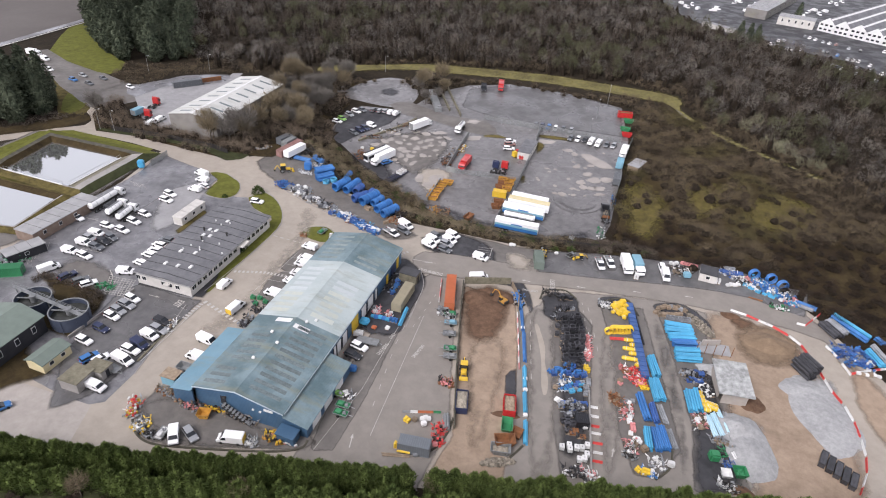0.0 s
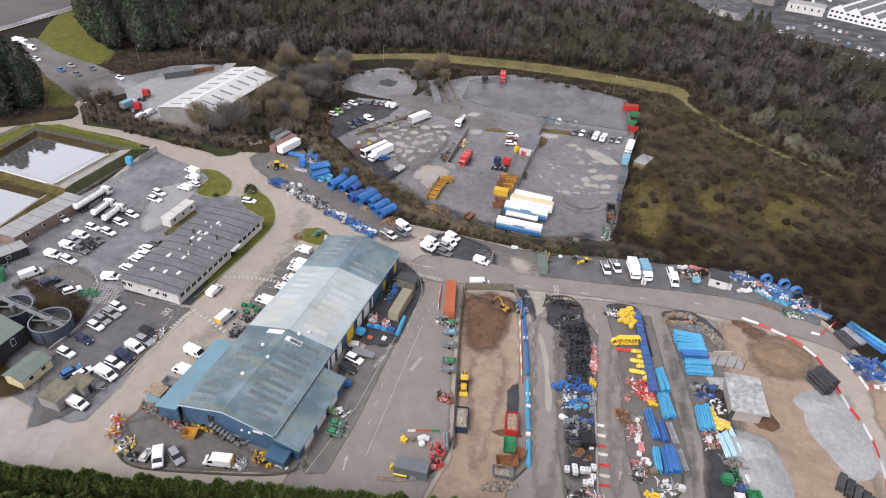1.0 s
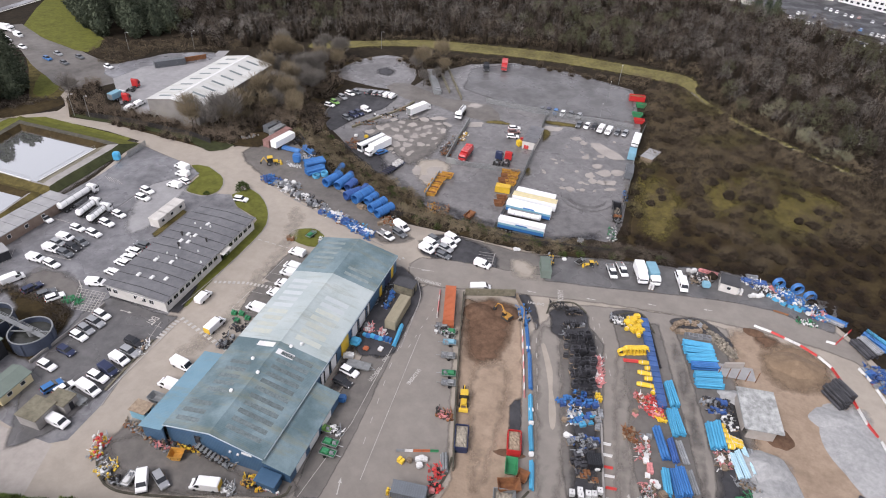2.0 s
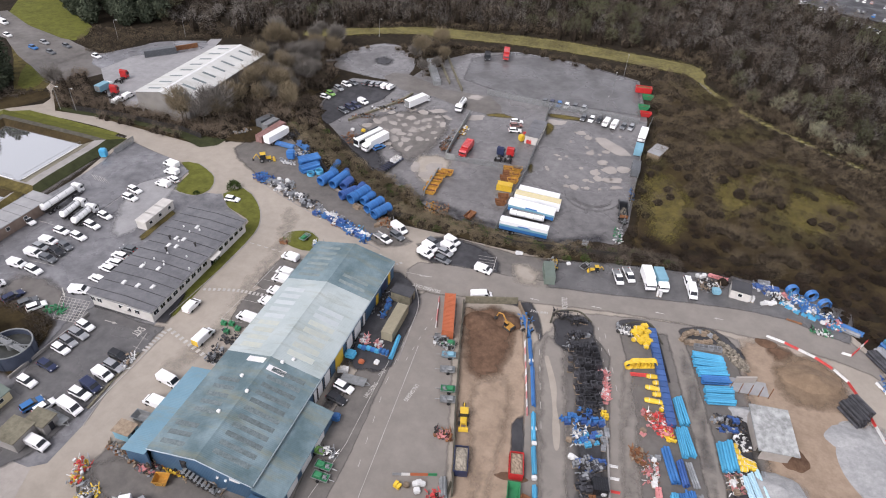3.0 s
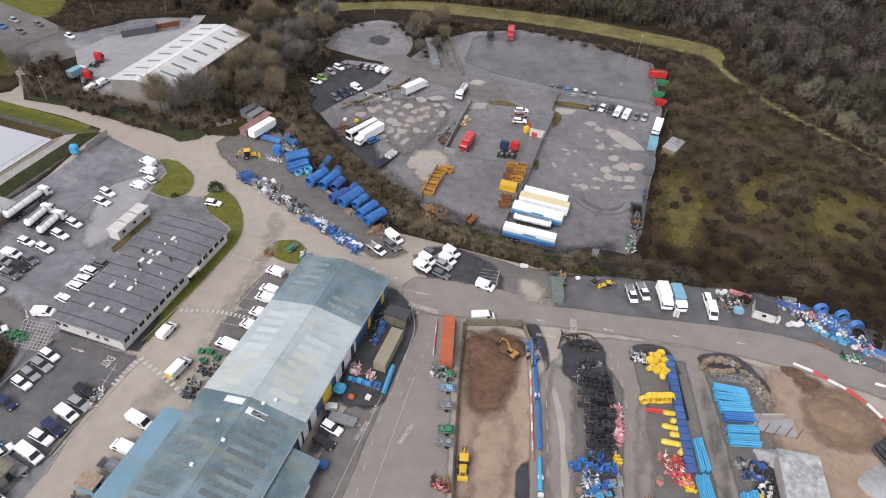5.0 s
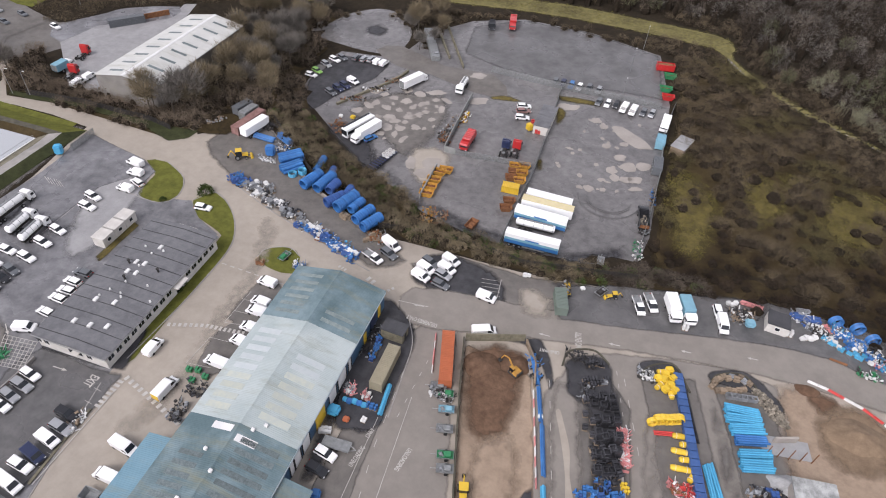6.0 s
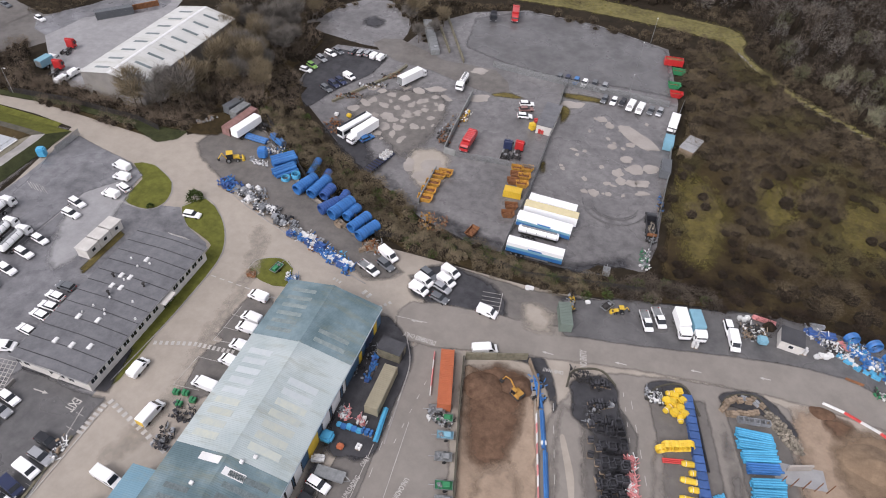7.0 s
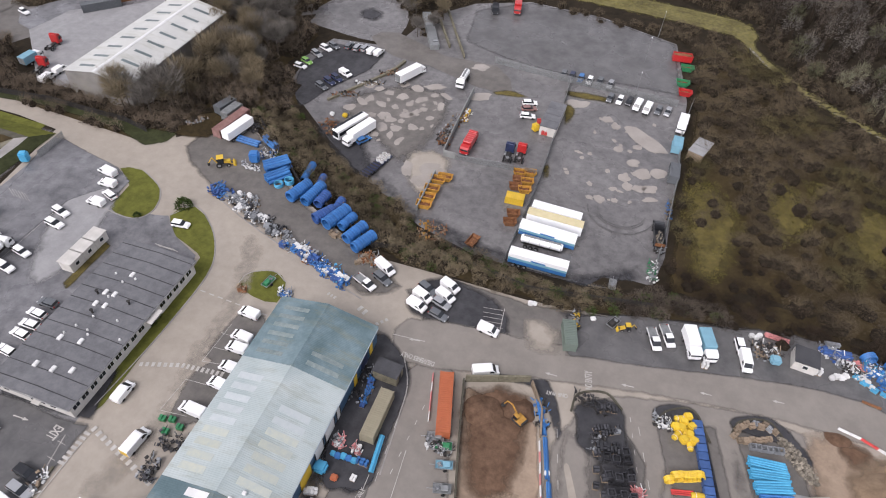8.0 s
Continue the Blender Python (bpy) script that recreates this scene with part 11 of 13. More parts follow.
pipe_coil(9.8, 124.3, 12, 1.05, 7, 'yellow_plastic', 'coil of bright yellow gas pipe', True)
pipe_coil(10.6, 124.6, 12, 1.05, 7, 'yellow_plastic', 'coil of bright yellow gas pipe', True)
pipe_coil(11.3, 124.9, 12, 1.05, 7, 'yellow_plastic', 'coil of bright yellow gas pipe', True)
pipe_coil(12.0, 125.2, 12, 1.05, 7, 'yellow_plastic', 'coil of bright yellow gas pipe', True)
pipe_coil(7.3, 122.9, 20, 1.0, 5, 'yellow_plastic', 'coil of bright yellow gas pipe', True)
pipe_stack(9.8, 121.8, 15, 3.8, 3, 1, 0.16, "red_plastic", "red pipes beneath the yellow coils")
for x, y, turn, length in ((12.6, 122.1, 12, 3.0), (13.6, 120.7, 20, 2.2), (12.8, 118.9, 6, 3.4), (13.9, 117.6, 14, 2.6), (13.0, 115.5, 8, 3.6), (15.0, 114.4, 60, 2.0)):
    wrapped_bundle(x, y, turn, length, "yellow_plastic", "long wrapped bundle of bright yellow pipe")
for k in range(17):
    storage_crate(11.3 + k * 0.325, 135.4 - k * 1.52, -77, "panel_blue", "blue plastic crate in a close-set row", 0.93)
pipe_stack(14.4, 127.8, -76, 12.3, 2, 2, 0.14, "black_plastic", "long black pipes beside the blue boxes")
pipe_stack(17.9, 114.4, -75, 6.4, 2, 3, 0.22, "sky_plastic", "light blue water pipes on bearers")
pipe_stack(18.8, 114.8, -73, 6.6, 2, 3, 0.22, "sky_plastic", "light blue water pipes on bearers")
pipe_stack(18.8, 107.0, -76, 6.3, 3, 3, 0.2, "sky_plastic", "light blue water pipes on bearers")
pipe_stack(19.9, 107.7, -72, 6.3, 3, 3, 0.2, "sky_plastic", "light blue water pipes on bearers")
pipe_stack(16.9, 101.5, -72, 7.2, 3, 2, 0.3, "blue_plastic", "blue water pipes on bearers")
pipe_stack(19.2, 100.5, -74, 5.1, 3, 2, 0.24, "navy_plastic", "dark blue pipes on bearers")
pipe_stack(20.9, 100.8, -71, 5.2, 3, 1, 0.22, "grey_plastic", "grey ducting pipes on bearers")
pipe_stack(18.2, 92.8, -80, 5.3, 3, 3, 0.22, "sky_plastic", "light blue water pipes at the row end")
pipe_stack(19.8, 93.2, -74, 5.5, 3, 3, 0.22, "blue_plastic", "blue water pipes at the row end")
pipe_stack(21.1, 94.1, -73, 5.7, 4, 3, 0.22, "blue_plastic", "blue water pipes at the row end")
pipe_stack(22.9, 94.7, -72, 4.9, 3, 1, 0.22, "grey_plastic", "grey ducting pipes at the row end")
scrap(14.3, 110.7, 2.4, 2.2, 0.7, ['red_plastic', 'pink_plastic', 'red_plastic', 'white_plastic'], 'heap of red pipe fittings', 1)
scrap(15.6, 109.0, 1.6, 1.6, 0.9, ['red_plastic', 'pink_plastic'], 'heap of red pipe fittings', 2)
scrap(12.5, 111.5, 1.6, 1.0, 0.5, ['rust', 'pink_plastic'], 'rusty fittings on the tarmac', 3)
goods_line([(11.2, 107.2), (11.8, 106.9)], 2, [('bag', 'wood', 0.7), ('boxes', 'pink_plastic', 0.6)], 62, GOODS, 0.4, None, 1.0)
scrap(11.1, 101.4, 1.4, 1.6, 0.8, ['rust', 'wood', 'rust'], 'rusty mesh stack on the tarmac', 4)
goods_line([(12.9, 102.0), (14.9, 102.0)], 3, [('boxes', 'pink_plastic', 0.7), ('boxes', 'grey_plastic', 0.6), ('bag', 'white_plastic', 0.6)], 63, GOODS, 0.5, None, 1.0)
goods_line([(14.3, 98.0), (15.3, 92.9)], 5, [('boxes', 'pink_plastic', 0.6), ('bag', 'white_plastic', 0.6), ('boxes', 'white_plastic', 0.5)], 64, GOODS, 0.5, None, 1.0)
goods_line([(15.6, 92.2), (17.0, 92.0)], 3, [('boxes', 'pink_plastic', 0.6), ('bag', 'white_plastic', 0.6)], 65, GOODS, 0.5, None, 1.0)
pallet_load(17.7, 89.9, 40, 'wood', 'pile of bagged goods', 'bag', 0.8, 1, 1.4)
scrap(16.6, 107.8, 1.2, 1.0, 0.6, ['yellow_plastic', 'yellow_plastic'], 'loose yellow pipe fittings', 3)
goods_line([(16.9, 85.1), (17.7, 84.4), (18.7, 84.5)], 4, [('boxes', 'yellow_plastic', 0.8)], 66, GOODS, 0.4, None, 1.0)
scrap(20.2, 87.5, 1.6, 1.4, 0.6, ['white_plastic', 'grey_plastic'], 'white frames at the kerb end', 1)
scrap(14.9, 88.4, 1.4, 1.6, 0.6, ['steel', 'chassis'], 'steel lattice frames on the tarmac', 2)
pallet_load(22.8, 88.0, 0, 'white_plastic', 'white sack at the kerb end', 'bag', 0.8, 1, 1.3)
scrap(19.0, 84.7, 1.6, 0.8, 0.6, ['blue_plastic', 'white_plastic'], 'small pipes at the kerb end', 4)
goods_line([(17.9, 135.5), (19.2, 137.8), (21.7, 139.5), (24.1, 139.7), (25.5, 138.8)], 11, [('boxes', 'wood', 0.8), ('boxes', 'grey_plastic', 0.7)], 211, GOODS, 0.5, None, 1.0)
goods_line([(18.6, 135.1), (24.6, 137.5)], 6, [('boxes', 'wood', 0.7)], 212, GOODS, 0.3, None, 1.0)
heap(29.0, 134.8, 4.8, 1.5, 1.1, 'rubble', 'heap of mixed rubble beside the pipes', 6, -50)
chamber(21.2, 134.6, 10, 'grey_plastic', 'grey concrete manhole rings', 1.1, 0.9, 1)
chamber(22.1, 134.8, 10, 'grey_plastic', 'grey concrete manhole rings', 1.1, 0.9, 1)
chamber(23.1, 134.9, 10, 'grey_plastic', 'grey concrete manhole rings', 1.1, 0.9, 1)
chamber(24.1, 135.1, 10, 'grey_plastic', 'grey concrete manhole rings', 1.1, 0.9, 1)
chamber(25.0, 135.3, 10, 'grey_plastic', 'grey concrete manhole rings', 1.1, 0.9, 1)
chamber(26.0, 135.5, 10, 'grey_plastic', 'grey concrete manhole rings', 1.1, 0.9, 1)
pipe_stack(23.4, 131.7, 7, 6.3, 4, 3, 0.22, "sky_plastic", "light blue water pipes stacked crosswise")
pipe_stack(23.8, 129.8, 12, 6.6, 4, 3, 0.22, "sky_plastic", "light blue water pipes stacked crosswise")
pipe_stack(24.4, 127.7, 18, 6.2, 5, 3, 0.22, "sky_plastic", "light blue water pipes stacked crosswise")
pipe_stack(25.1, 125.6, 17, 5.8, 4, 3, 0.22, "blue_plastic", "blue water pipes stacked crosswise")
pipe_stack(25.7, 122.9, 18, 5.9, 4, 3, 0.22, "sky_plastic", "light blue water pipes stacked crosswise")
pipe_stack(25.9, 120.6, 17, 5.8, 5, 3, 0.22, "sky_plastic", "light blue water pipes stacked crosswise")
goods_line([(24.4, 115.4), (29.9, 116.8)], 7, [('fittings', 'black_plastic', 0.7), ('boxes', 'navy_plastic', 0.7), ('fittings', 'grey_plastic', 0.6)], 71, GOODS, 0.9, None, 1.0)
goods_line([(25.6, 113.6), (30.5, 115.1)], 6, [('boxes', 'navy_plastic', 0.7), ('fittings', 'black_plastic', 0.6)], 72, GOODS, 0.7, None, 1.0)
goods_line([(29.0, 112.7), (30.7, 110.1)], 6, [('fittings', 'black_plastic', 0.8), ('bag', 'white_plastic', 0.6)], 73, GOODS, 0.7, None, 1.0)
pipe_stack(26.6, 106.7, -80, 6.1, 4, 2, 0.28, "sky_plastic", "short light blue pipes beside the yellow coils")
pipe_stack(27.9, 107.6, -80, 6.3, 3, 2, 0.28, "sky_plastic", "short light blue pipes beside the yellow coils")
for k in range(5):
    wrapped_bundle(28.2 + 0.42 * k, 110.0 - 1.15 * k, 12, 1.5, "yellow_plastic", "wrapped bundle of yellow pipe beside the blue pipes")
for k in range(4):
    wrapped_bundle(30.0 + 0.55 * k, 107.0 - 0.12 * k, 100, 2.0, "yellow_plastic", "wrapped bundle of yellow pipe beside the shelter")
pipe_stack(30.7, 101.3, -73, 5.4, 3, 2, 0.2, "ice_plastic", "pale blue pipes on bearers")
pipe_stack(31.9, 102.0, -72, 5.9, 3, 2, 0.2, "ice_plastic", "pale blue pipes on bearers")
pipe_stack(33.0, 102.8, -73, 5.9, 2, 2, 0.25, "ice_plastic", "pale blue pipes on bearers")
pipe_stack(33.9, 103.3, -78, 6.0, 2, 1, 0.25, "grey_plastic", "grey pipes on bearers")
goods_line([(27.6, 103.0), (28.4, 99.4)], 4, [('bag', 'white_plastic', 0.8), ('boxes', 'pink_plastic', 0.6), ('bag', 'wood', 0.7)], 74, GOODS, 0.5, None, 1.0)
scrap(32.6, 97.6, 2.4, 0.9, 0.7, ['grey_plastic', 'steel', 'wood'], 'grey steelwork at the pipe ends', 1)
pallet_load(30.7, 92.6, 15, 'green', 'green tank on a pallet', 'bag', 0.9, 1, 2.0)
scrap(32.1, 94.8, 1.2, 0.8, 0.6, ['green', 'chassis'], 'green parts by the tank', 2)
scrap(33.6, 92.3, 1.8, 0.9, 0.6, ['navy_plastic', 'grey_plastic'], 'dark scrap beside the box', 3)
skip(32.9, 89.5, 100, "white_panel", "white open box at the row end", 2.0, 1.8, 1.0, "chassis", 0.1, False)
skip(35.4, 90.7, 15, "green", "green covered skip at the row end", 2.6, 2.2, 1.2, "green")
scrap(33.3, 86.8, 2.0, 1.0, 0.8, ['white_plastic', 'steel', 'chassis'], 'bent white frames at the row end', 4)
heap(35.3, 86.9, 2.6, 1.4, 0.9, 'brown_dirt', 'dark spoil at the row end', 2, 0)
pipe_stack(34.8, 94.8, -68, 1.6, 2, 1, 0.2, "white_plastic", "white pipe by the gravel")
wall_run("wall_aggregate_bay", [(29.0, 127.1), (33.2, 128.7)], 1.8, "concrete", "pale concrete walls of the aggregate bay", 0.4)
heap(37.9, 97.6, 9.0, 5.0, 1.6, 'gravel', 'heap of grey crushed stone', 3, 100)
heap(36.2, 102.3, 5.0, 5.0, 2.2, 'gravel', 'heap of grey crushed stone', 7, 0)
heap(54.1, 113.2, 6.5, 12.0, 1.0, 'gravel', 'wide heap of pale crushed stone', 9, 15)
heap(51.0, 119.9, 5.0, 4.0, 1.0, 'gravel', 'low heap of pale crushed stone', 5, 0)
heap(44.9, 133.8, 6.0, 4.2, 1.8, 'sand_heap', 'cone of brown sand in the aggregate yard', 4, 0)
heap(36.4, 141.9, 2.6, 1.6, 0.8, 'brown_dirt', 'dark earth at the head of the barrier line', 6, 0)
heap(39.2, 111.2, 3.0, 3.0, 0.6, 'brown_dirt', 'dark earth beside the shelter', 2, 0)
heap(31.8, 119.0, 4.0, 2.2, 1.4, 'gravel', 'grey stone dust behind the shelter', 8, 0)
barrier_run([(36.5, 144.2), (40.3, 143.4), (43.1, 142.3), (46.4, 141.0), (49.9, 138.6), (52.3, 135.9), (54.2, 130.8), (56.5, 122.0), (58.6, 117.5), (59.6, 113.2), (60.0, 108.3), (60.0, 103.9), (59.2, 99.4), (57.3, 94.7)], ["white_plastic", "white_plastic", "red_plastic", "red_plastic"], {'red_plastic': 'red plastic road barrier of the curved line', 'white_plastic': 'white plastic road barrier of the curved line'})
barrier_run([(52.4, 144.7), (54.4, 144.6), (59.0, 151.4)], ["white_plastic", "red_plastic", "red_plastic"], {'red_plastic': 'red plastic road barrier of the curved line', 'white_plastic': 'white plastic road barrier of the curved line'})
barrier_run([(58.1, 137.9), (60.0, 134.5), (61.8, 129.2), (67.3, 132.7), (72.0, 135.2)], ["white_plastic", "white_plastic", "red_plastic"], {'red_plastic': 'red plastic road barrier of the curved line', 'white_plastic': 'white plastic road barrier of the curved line'})
pipe_stack(51.4, 126.0, -55, 5.2, 4, 4, 0.35, "black_plastic", "stack of wide black drainage pipes")
pipe_stack(52.8, 128.0, -54, 4.9, 4, 4, 0.35, "black_plastic", "stack of wide black drainage pipes")
for k in range(5):
    storage_crate(51.4 + k * 1.18, 99.9 - k * 0.92, 71 + 90, "black_plastic", "black ribbed plastic crate in the aggregate yard", 0.82, 2.3)
pipe_stack(60.2, 144.7, -57, 5.7, 5, 2, 0.3, "black_plastic", "dark drainage pipes below the bank")
pipe_stack(61.8, 146.4, -53, 5.4, 5, 2, 0.3, "grey_plastic", "dark drainage pipes below the bank")
pipe_stack(64.8, 146.9, -45, 10.0, 3, 2, 0.28, "blue_plastic", "long blue pipes below the bank")
pipe_stack(65.7, 148.4, -44, 9.9, 3, 2, 0.28, "sky_plastic", "long light blue pipes below the bank")
pipe_stack(68.6, 137.2, -67, 5.7, 3, 2, 0.3, "sky_plastic", "light blue pipes below the bank")
pipe_stack(70.4, 139.3, -69, 6.4, 3, 2, 0.25, "grey_plastic", "grey pipes below the bank")
pipe_stack(72.9, 142.2, -56, 8.1, 3, 2, 0.28, "blue_plastic", "long blue pipes below the bank")
goods_line([(58.9, 138.1), (62.3, 131.6)], 9, [('fittings', 'blue_plastic', 0.9), ('boxes', 'navy_plastic', 0.8), ('fittings', 'navy_plastic', 0.8), ('boxes', 'grey_plastic', 0.6)], 80, GOODS, 0.7, None, 1.0)
goods_line([(60.4, 138.4), (63.7, 132.4)], 9, [('fittings', 'blue_plastic', 0.9), ('boxes', 'navy_plastic', 0.8), ('fittings', 'navy_plastic', 0.8), ('boxes', 'grey_plastic', 0.6)], 81, GOODS, 0.7, None, 1.0)
goods_line([(62.0, 138.7), (65.2, 133.2)], 9, [('fittings', 'blue_plastic', 0.9), ('boxes', 'navy_plastic', 0.8), ('fittings', 'navy_plastic', 0.8), ('boxes', 'grey_plastic', 0.6)], 82, GOODS, 0.7, None, 1.0)
goods_line([(63.5, 139.0), (66.7, 134.0)], 9, [('fittings', 'blue_plastic', 0.9), ('boxes', 'navy_plastic', 0.8), ('fittings', 'navy_plastic', 0.8), ('boxes', 'grey_plastic', 0.6)], 83, GOODS, 0.7, None, 1.0)
goods_line([(65.1, 139.3), (68.2, 134.8)], 9, [('fittings', 'blue_plastic', 0.9), ('boxes', 'navy_plastic', 0.8), ('fittings', 'navy_plastic', 0.8), ('boxes', 'grey_plastic', 0.6)], 84, GOODS, 0.7, None, 1.0)
goods_line([(63.2, 130.4), (68.6, 130.6)], 6, [('bag', 'white_plastic', 0.6), ('boxes', 'wood', 0.6), ('fittings', 'grey_plastic', 0.6)], 90, GOODS, 0.6, None, 1.0)
pipe_stack(55.5, 153.6, -19, 5.6, 4, 2, 0.2, "blue_plastic", "blue pipes below the bank")
pipe_stack(55.5, 152.4, -17, 3.9, 3, 2, 0.2, "grey_plastic", "grey pipes below the bank")
pipe_coil(43.4, 162.1, 20, 1.5, 7, 'blue_plastic', 'large blue pipe coil standing on edge', True)
pipe_coil(50.4, 159.3, 20, 1.5, 7, 'blue_plastic', 'large blue pipe coil standing on edge', True)
pipe_coil(47.9, 161.9, 20, 1.5, 7, 'blue_plastic', 'large blue pipe coil standing on edge', True)
pipe_stack(37.9, 162.2, 5, 5.6, 5, 2, 0.2, "navy_plastic", "blue pipes beside the shed")
pipe_stack(37.2, 164.3, 8, 2.8, 3, 2, 0.2, "grey_plastic", "grey pipes beside the shed")
goods_line([(35.9, 155.7), (39.6, 156.7)], 6, [('bag', 'white_plastic', 0.7), ('boxes', 'white_plastic', 0.6)], 91, GOODS, 0.5, None, 1.0)
goods_line([(40.8, 157.7), (44.6, 155.9)], 8, [('bag', 'white_plastic', 0.7), ('boxes', 'sky_plastic', 0.6)], 92, GOODS, 0.7, None, 1.0)
goods_line([(42.7, 159.3), (49.1, 157.7)], 12, [('fittings', 'blue_plastic', 0.8), ('boxes', 'blue_plastic', 0.7), ('bag', 'white_plastic', 0.6)], 93, GOODS, 1.0, None, 1.0)
goods_line([(45.4, 156.2), (50.1, 154.1)], 10, [('fittings', 'blue_plastic', 0.8), ('boxes', 'sky_plastic', 0.6), ('bag', 'white_plastic', 0.6)], 94, GOODS, 1.0, None, 1.0)
scrap(41.7, 160.4, 1.6, 0.9, 0.6, ['pink_plastic', 'wood'], 'faded red boards below the bank', 1)
pipe_stack(43.2, 151.8, -8, 3.4, 3, 1, 0.1, "rust", "rusty rails at the road edge")
scrap(52.2, 153.8, 2.0, 1.6, 1.2, ['blue_plastic', 'sky_plastic', 'white_plastic', 'pink_plastic'], 'blue tank and barriers below the bank', 2)
scrap(49.0, 150.0, 2.4, 1.0, 0.7, ['white_plastic', 'chassis', 'green'], 'white panels at the road edge', 3)
pallet_load(25.5, 155.4, 10, 'teal', 'turquoise sheeted load below the bank', 'bag', 0.7, 1, 2.0)
goods_line([(20.8, 160.1), (23.1, 161.0)], 3, [('bag', 'white_plastic', 1.0)], 95, GOODS, 0.3, None, 1.0)
pipe_stack(26.2, 161.8, -4, 4.7, 3, 2, 0.2, "pink_plastic", "red and white poles below the bank")
scrap(22.8, 157.1, 1.6, 2.0, 1.0, ['chassis', 'grey_plastic', 'wood'], 'dark machinery by the white van', 1)
pallet_load(12.2, 149.4, 0, 'white_plastic', 'white round tank beside the box lorry', 'drums', 1.0, 1, 1.2)
pallet_load(33.7, 155.8, 0, 'white_plastic', 'white drum of cable beside the shed', 'drums', 1.0, 2, 1.3)
plant_trailer(-6.5, 153.4, 60, 'chassis', 'dark works trailer below the bank')
backhoe(-3.7, 153.0, 200, "yellow", "small yellow digger below the bank", 0.6)
scrap(-14.0, 151.3, 0.9, 2.4, 1.2, ['chassis', 'yellow', 'grey_plastic'], 'machine frame beside the green container', 2)
goods_line([(-24.3, 152.3), (-22.6, 152.4)], 2, [('bag', 'white_plastic', 0.8)], 96, GOODS, 0.3, None, 1.0)
goods_line([(-10.9, 153.0), (-10.4, 153.2)], 1, [('bag', 'white_plastic', 0.6)], 97, GOODS, 0.1, None, 1.0)
scrap(36.9, 161.4, 2.6, 1.5, 1.0, ['navy_plastic', 'grey_plastic', 'white_plastic'], 'mixed blue and white fittings below the bank', 0, -25)
scrap(40.1, 158.9, 2.6, 1.5, 1.0, ['white_plastic', 'grey_plastic', 'chassis'], 'mixed blue and white fittings below the bank', 1, -25)
scrap(45.0, 160.4, 2.6, 1.5, 1.0, ['blue_plastic', 'white_plastic', 'sky_plastic'], 'mixed blue and white fittings below the bank', 2, -25)
scrap(47.7, 158.1, 2.6, 1.5, 1.0, ['white_plastic', 'blue_plastic', 'grey_plastic'], 'mixed blue and white fittings below the bank', 3, -25)
scrap(50.4, 156.5, 2.6, 1.5, 1.0, ['blue_plastic', 'white_plastic', 'chassis'], 'mixed blue and white fittings below the bank', 4, -25)
scrap(24.4, 157.8, 2.6, 1.5, 1.0, ['white_plastic', 'chassis', 'wood'], 'mixed blue and white fittings below the bank', 5, -25)
scrap(61.6, 137.6, 2.6, 1.5, 1.0, ['navy_plastic', 'blue_plastic', 'chassis'], 'mixed blue and white fittings below the bank', 6, -25)
scrap(63.6, 135.3, 2.6, 1.5, 1.0, ['navy_plastic', 'blue_plastic', 'grey_plastic'], 'mixed blue and white fittings below the bank', 7, -25)
scrap(65.8, 134.1, 2.6, 1.5, 1.0, ['navy_plastic', 'blue_plastic', 'white_plastic'], 'mixed blue and white fittings below the bank', 8, -25)
scrap(-5.2, 126.1, 2.0, 1.4, 0.8, ['black_plastic', 'chassis', 'grey_plastic'], 'loose fittings among the stock rows', 2, 100)
scrap(0.4, 107.8, 2.0, 1.4, 0.8, ['navy_plastic', 'chassis', 'blue_plastic'], 'loose fittings among the stock rows', 3, 100)
scrap(0.1, 102.1, 2.0, 1.4, 0.8, ['blue_plastic', 'grey_plastic', 'white_plastic'], 'loose fittings among the stock rows', 4, 100)
scrap(2.3, 95.7, 2.0, 1.4, 0.8, ['grey_plastic', 'chassis', 'navy_plastic'], 'loose fittings among the stock rows', 5, 100)
scrap(13.7, 98.7, 2.0, 1.4, 0.8, ['pink_plastic', 'rust', 'white_plastic'], 'loose fittings among the stock rows', 6, 100)
scrap(15.3, 90.0, 2.0, 1.4, 0.8, ['pink_plastic', 'wood', 'white_plastic'], 'loose fittings among the stock rows', 7, 100)
scrap(26.9, 115.1, 2.0, 1.4, 0.8, ['chassis', 'black_plastic', 'grey_plastic'], 'loose fittings among the stock rows', 8, 100)
scrap(29.8, 111.7, 2.0, 1.4, 0.8, ['chassis', 'white_plastic', 'black_plastic'], 'loose fittings among the stock rows', 9, 100)
scrap(28.5, 101.8, 2.0, 1.4, 0.8, ['wood', 'white_plastic', 'pink_plastic'], 'loose fittings among the stock rows', 10, 100)
skip(-56.3, 186.4, 8, "mustard", "rusty yellow skip in the lorry yard", 4.0, 2.1, 1.4, "rust", 0.12, True)
skip(-56.6, 182.7, 8, "mustard", "rusty yellow skip in the lorry yard", 4.0, 2.1, 1.4, "rust", 0.12, True)
skip(-56.7, 179.5, 8, "mustard", "rusty yellow skip in the lorry yard", 4.0, 2.1, 1.4, "rust", 0.12, True)
skip(-56.6, 176.5, 8, "mustard", "rusty yellow skip in the lorry yard", 4.0, 2.1, 1.4, "rust", 0.12, True)
skip(-54.8, 187.8, 8, "mustard", "rusty yellow skip in the lorry yard", 4.0, 2.1, 1.4, "rust", 0.12, True)
skip(-36.8, 195.9, 10, "mustard", "rusty yellow skip in the lorry yard", 3.4, 1.9, 1.4, "rust", 0.12, True)
skip(-34.2, 196.7, 11, "mustard", "rusty yellow skip in the lorry yard", 3.4, 1.9, 1.4, "rust", 0.12, True)
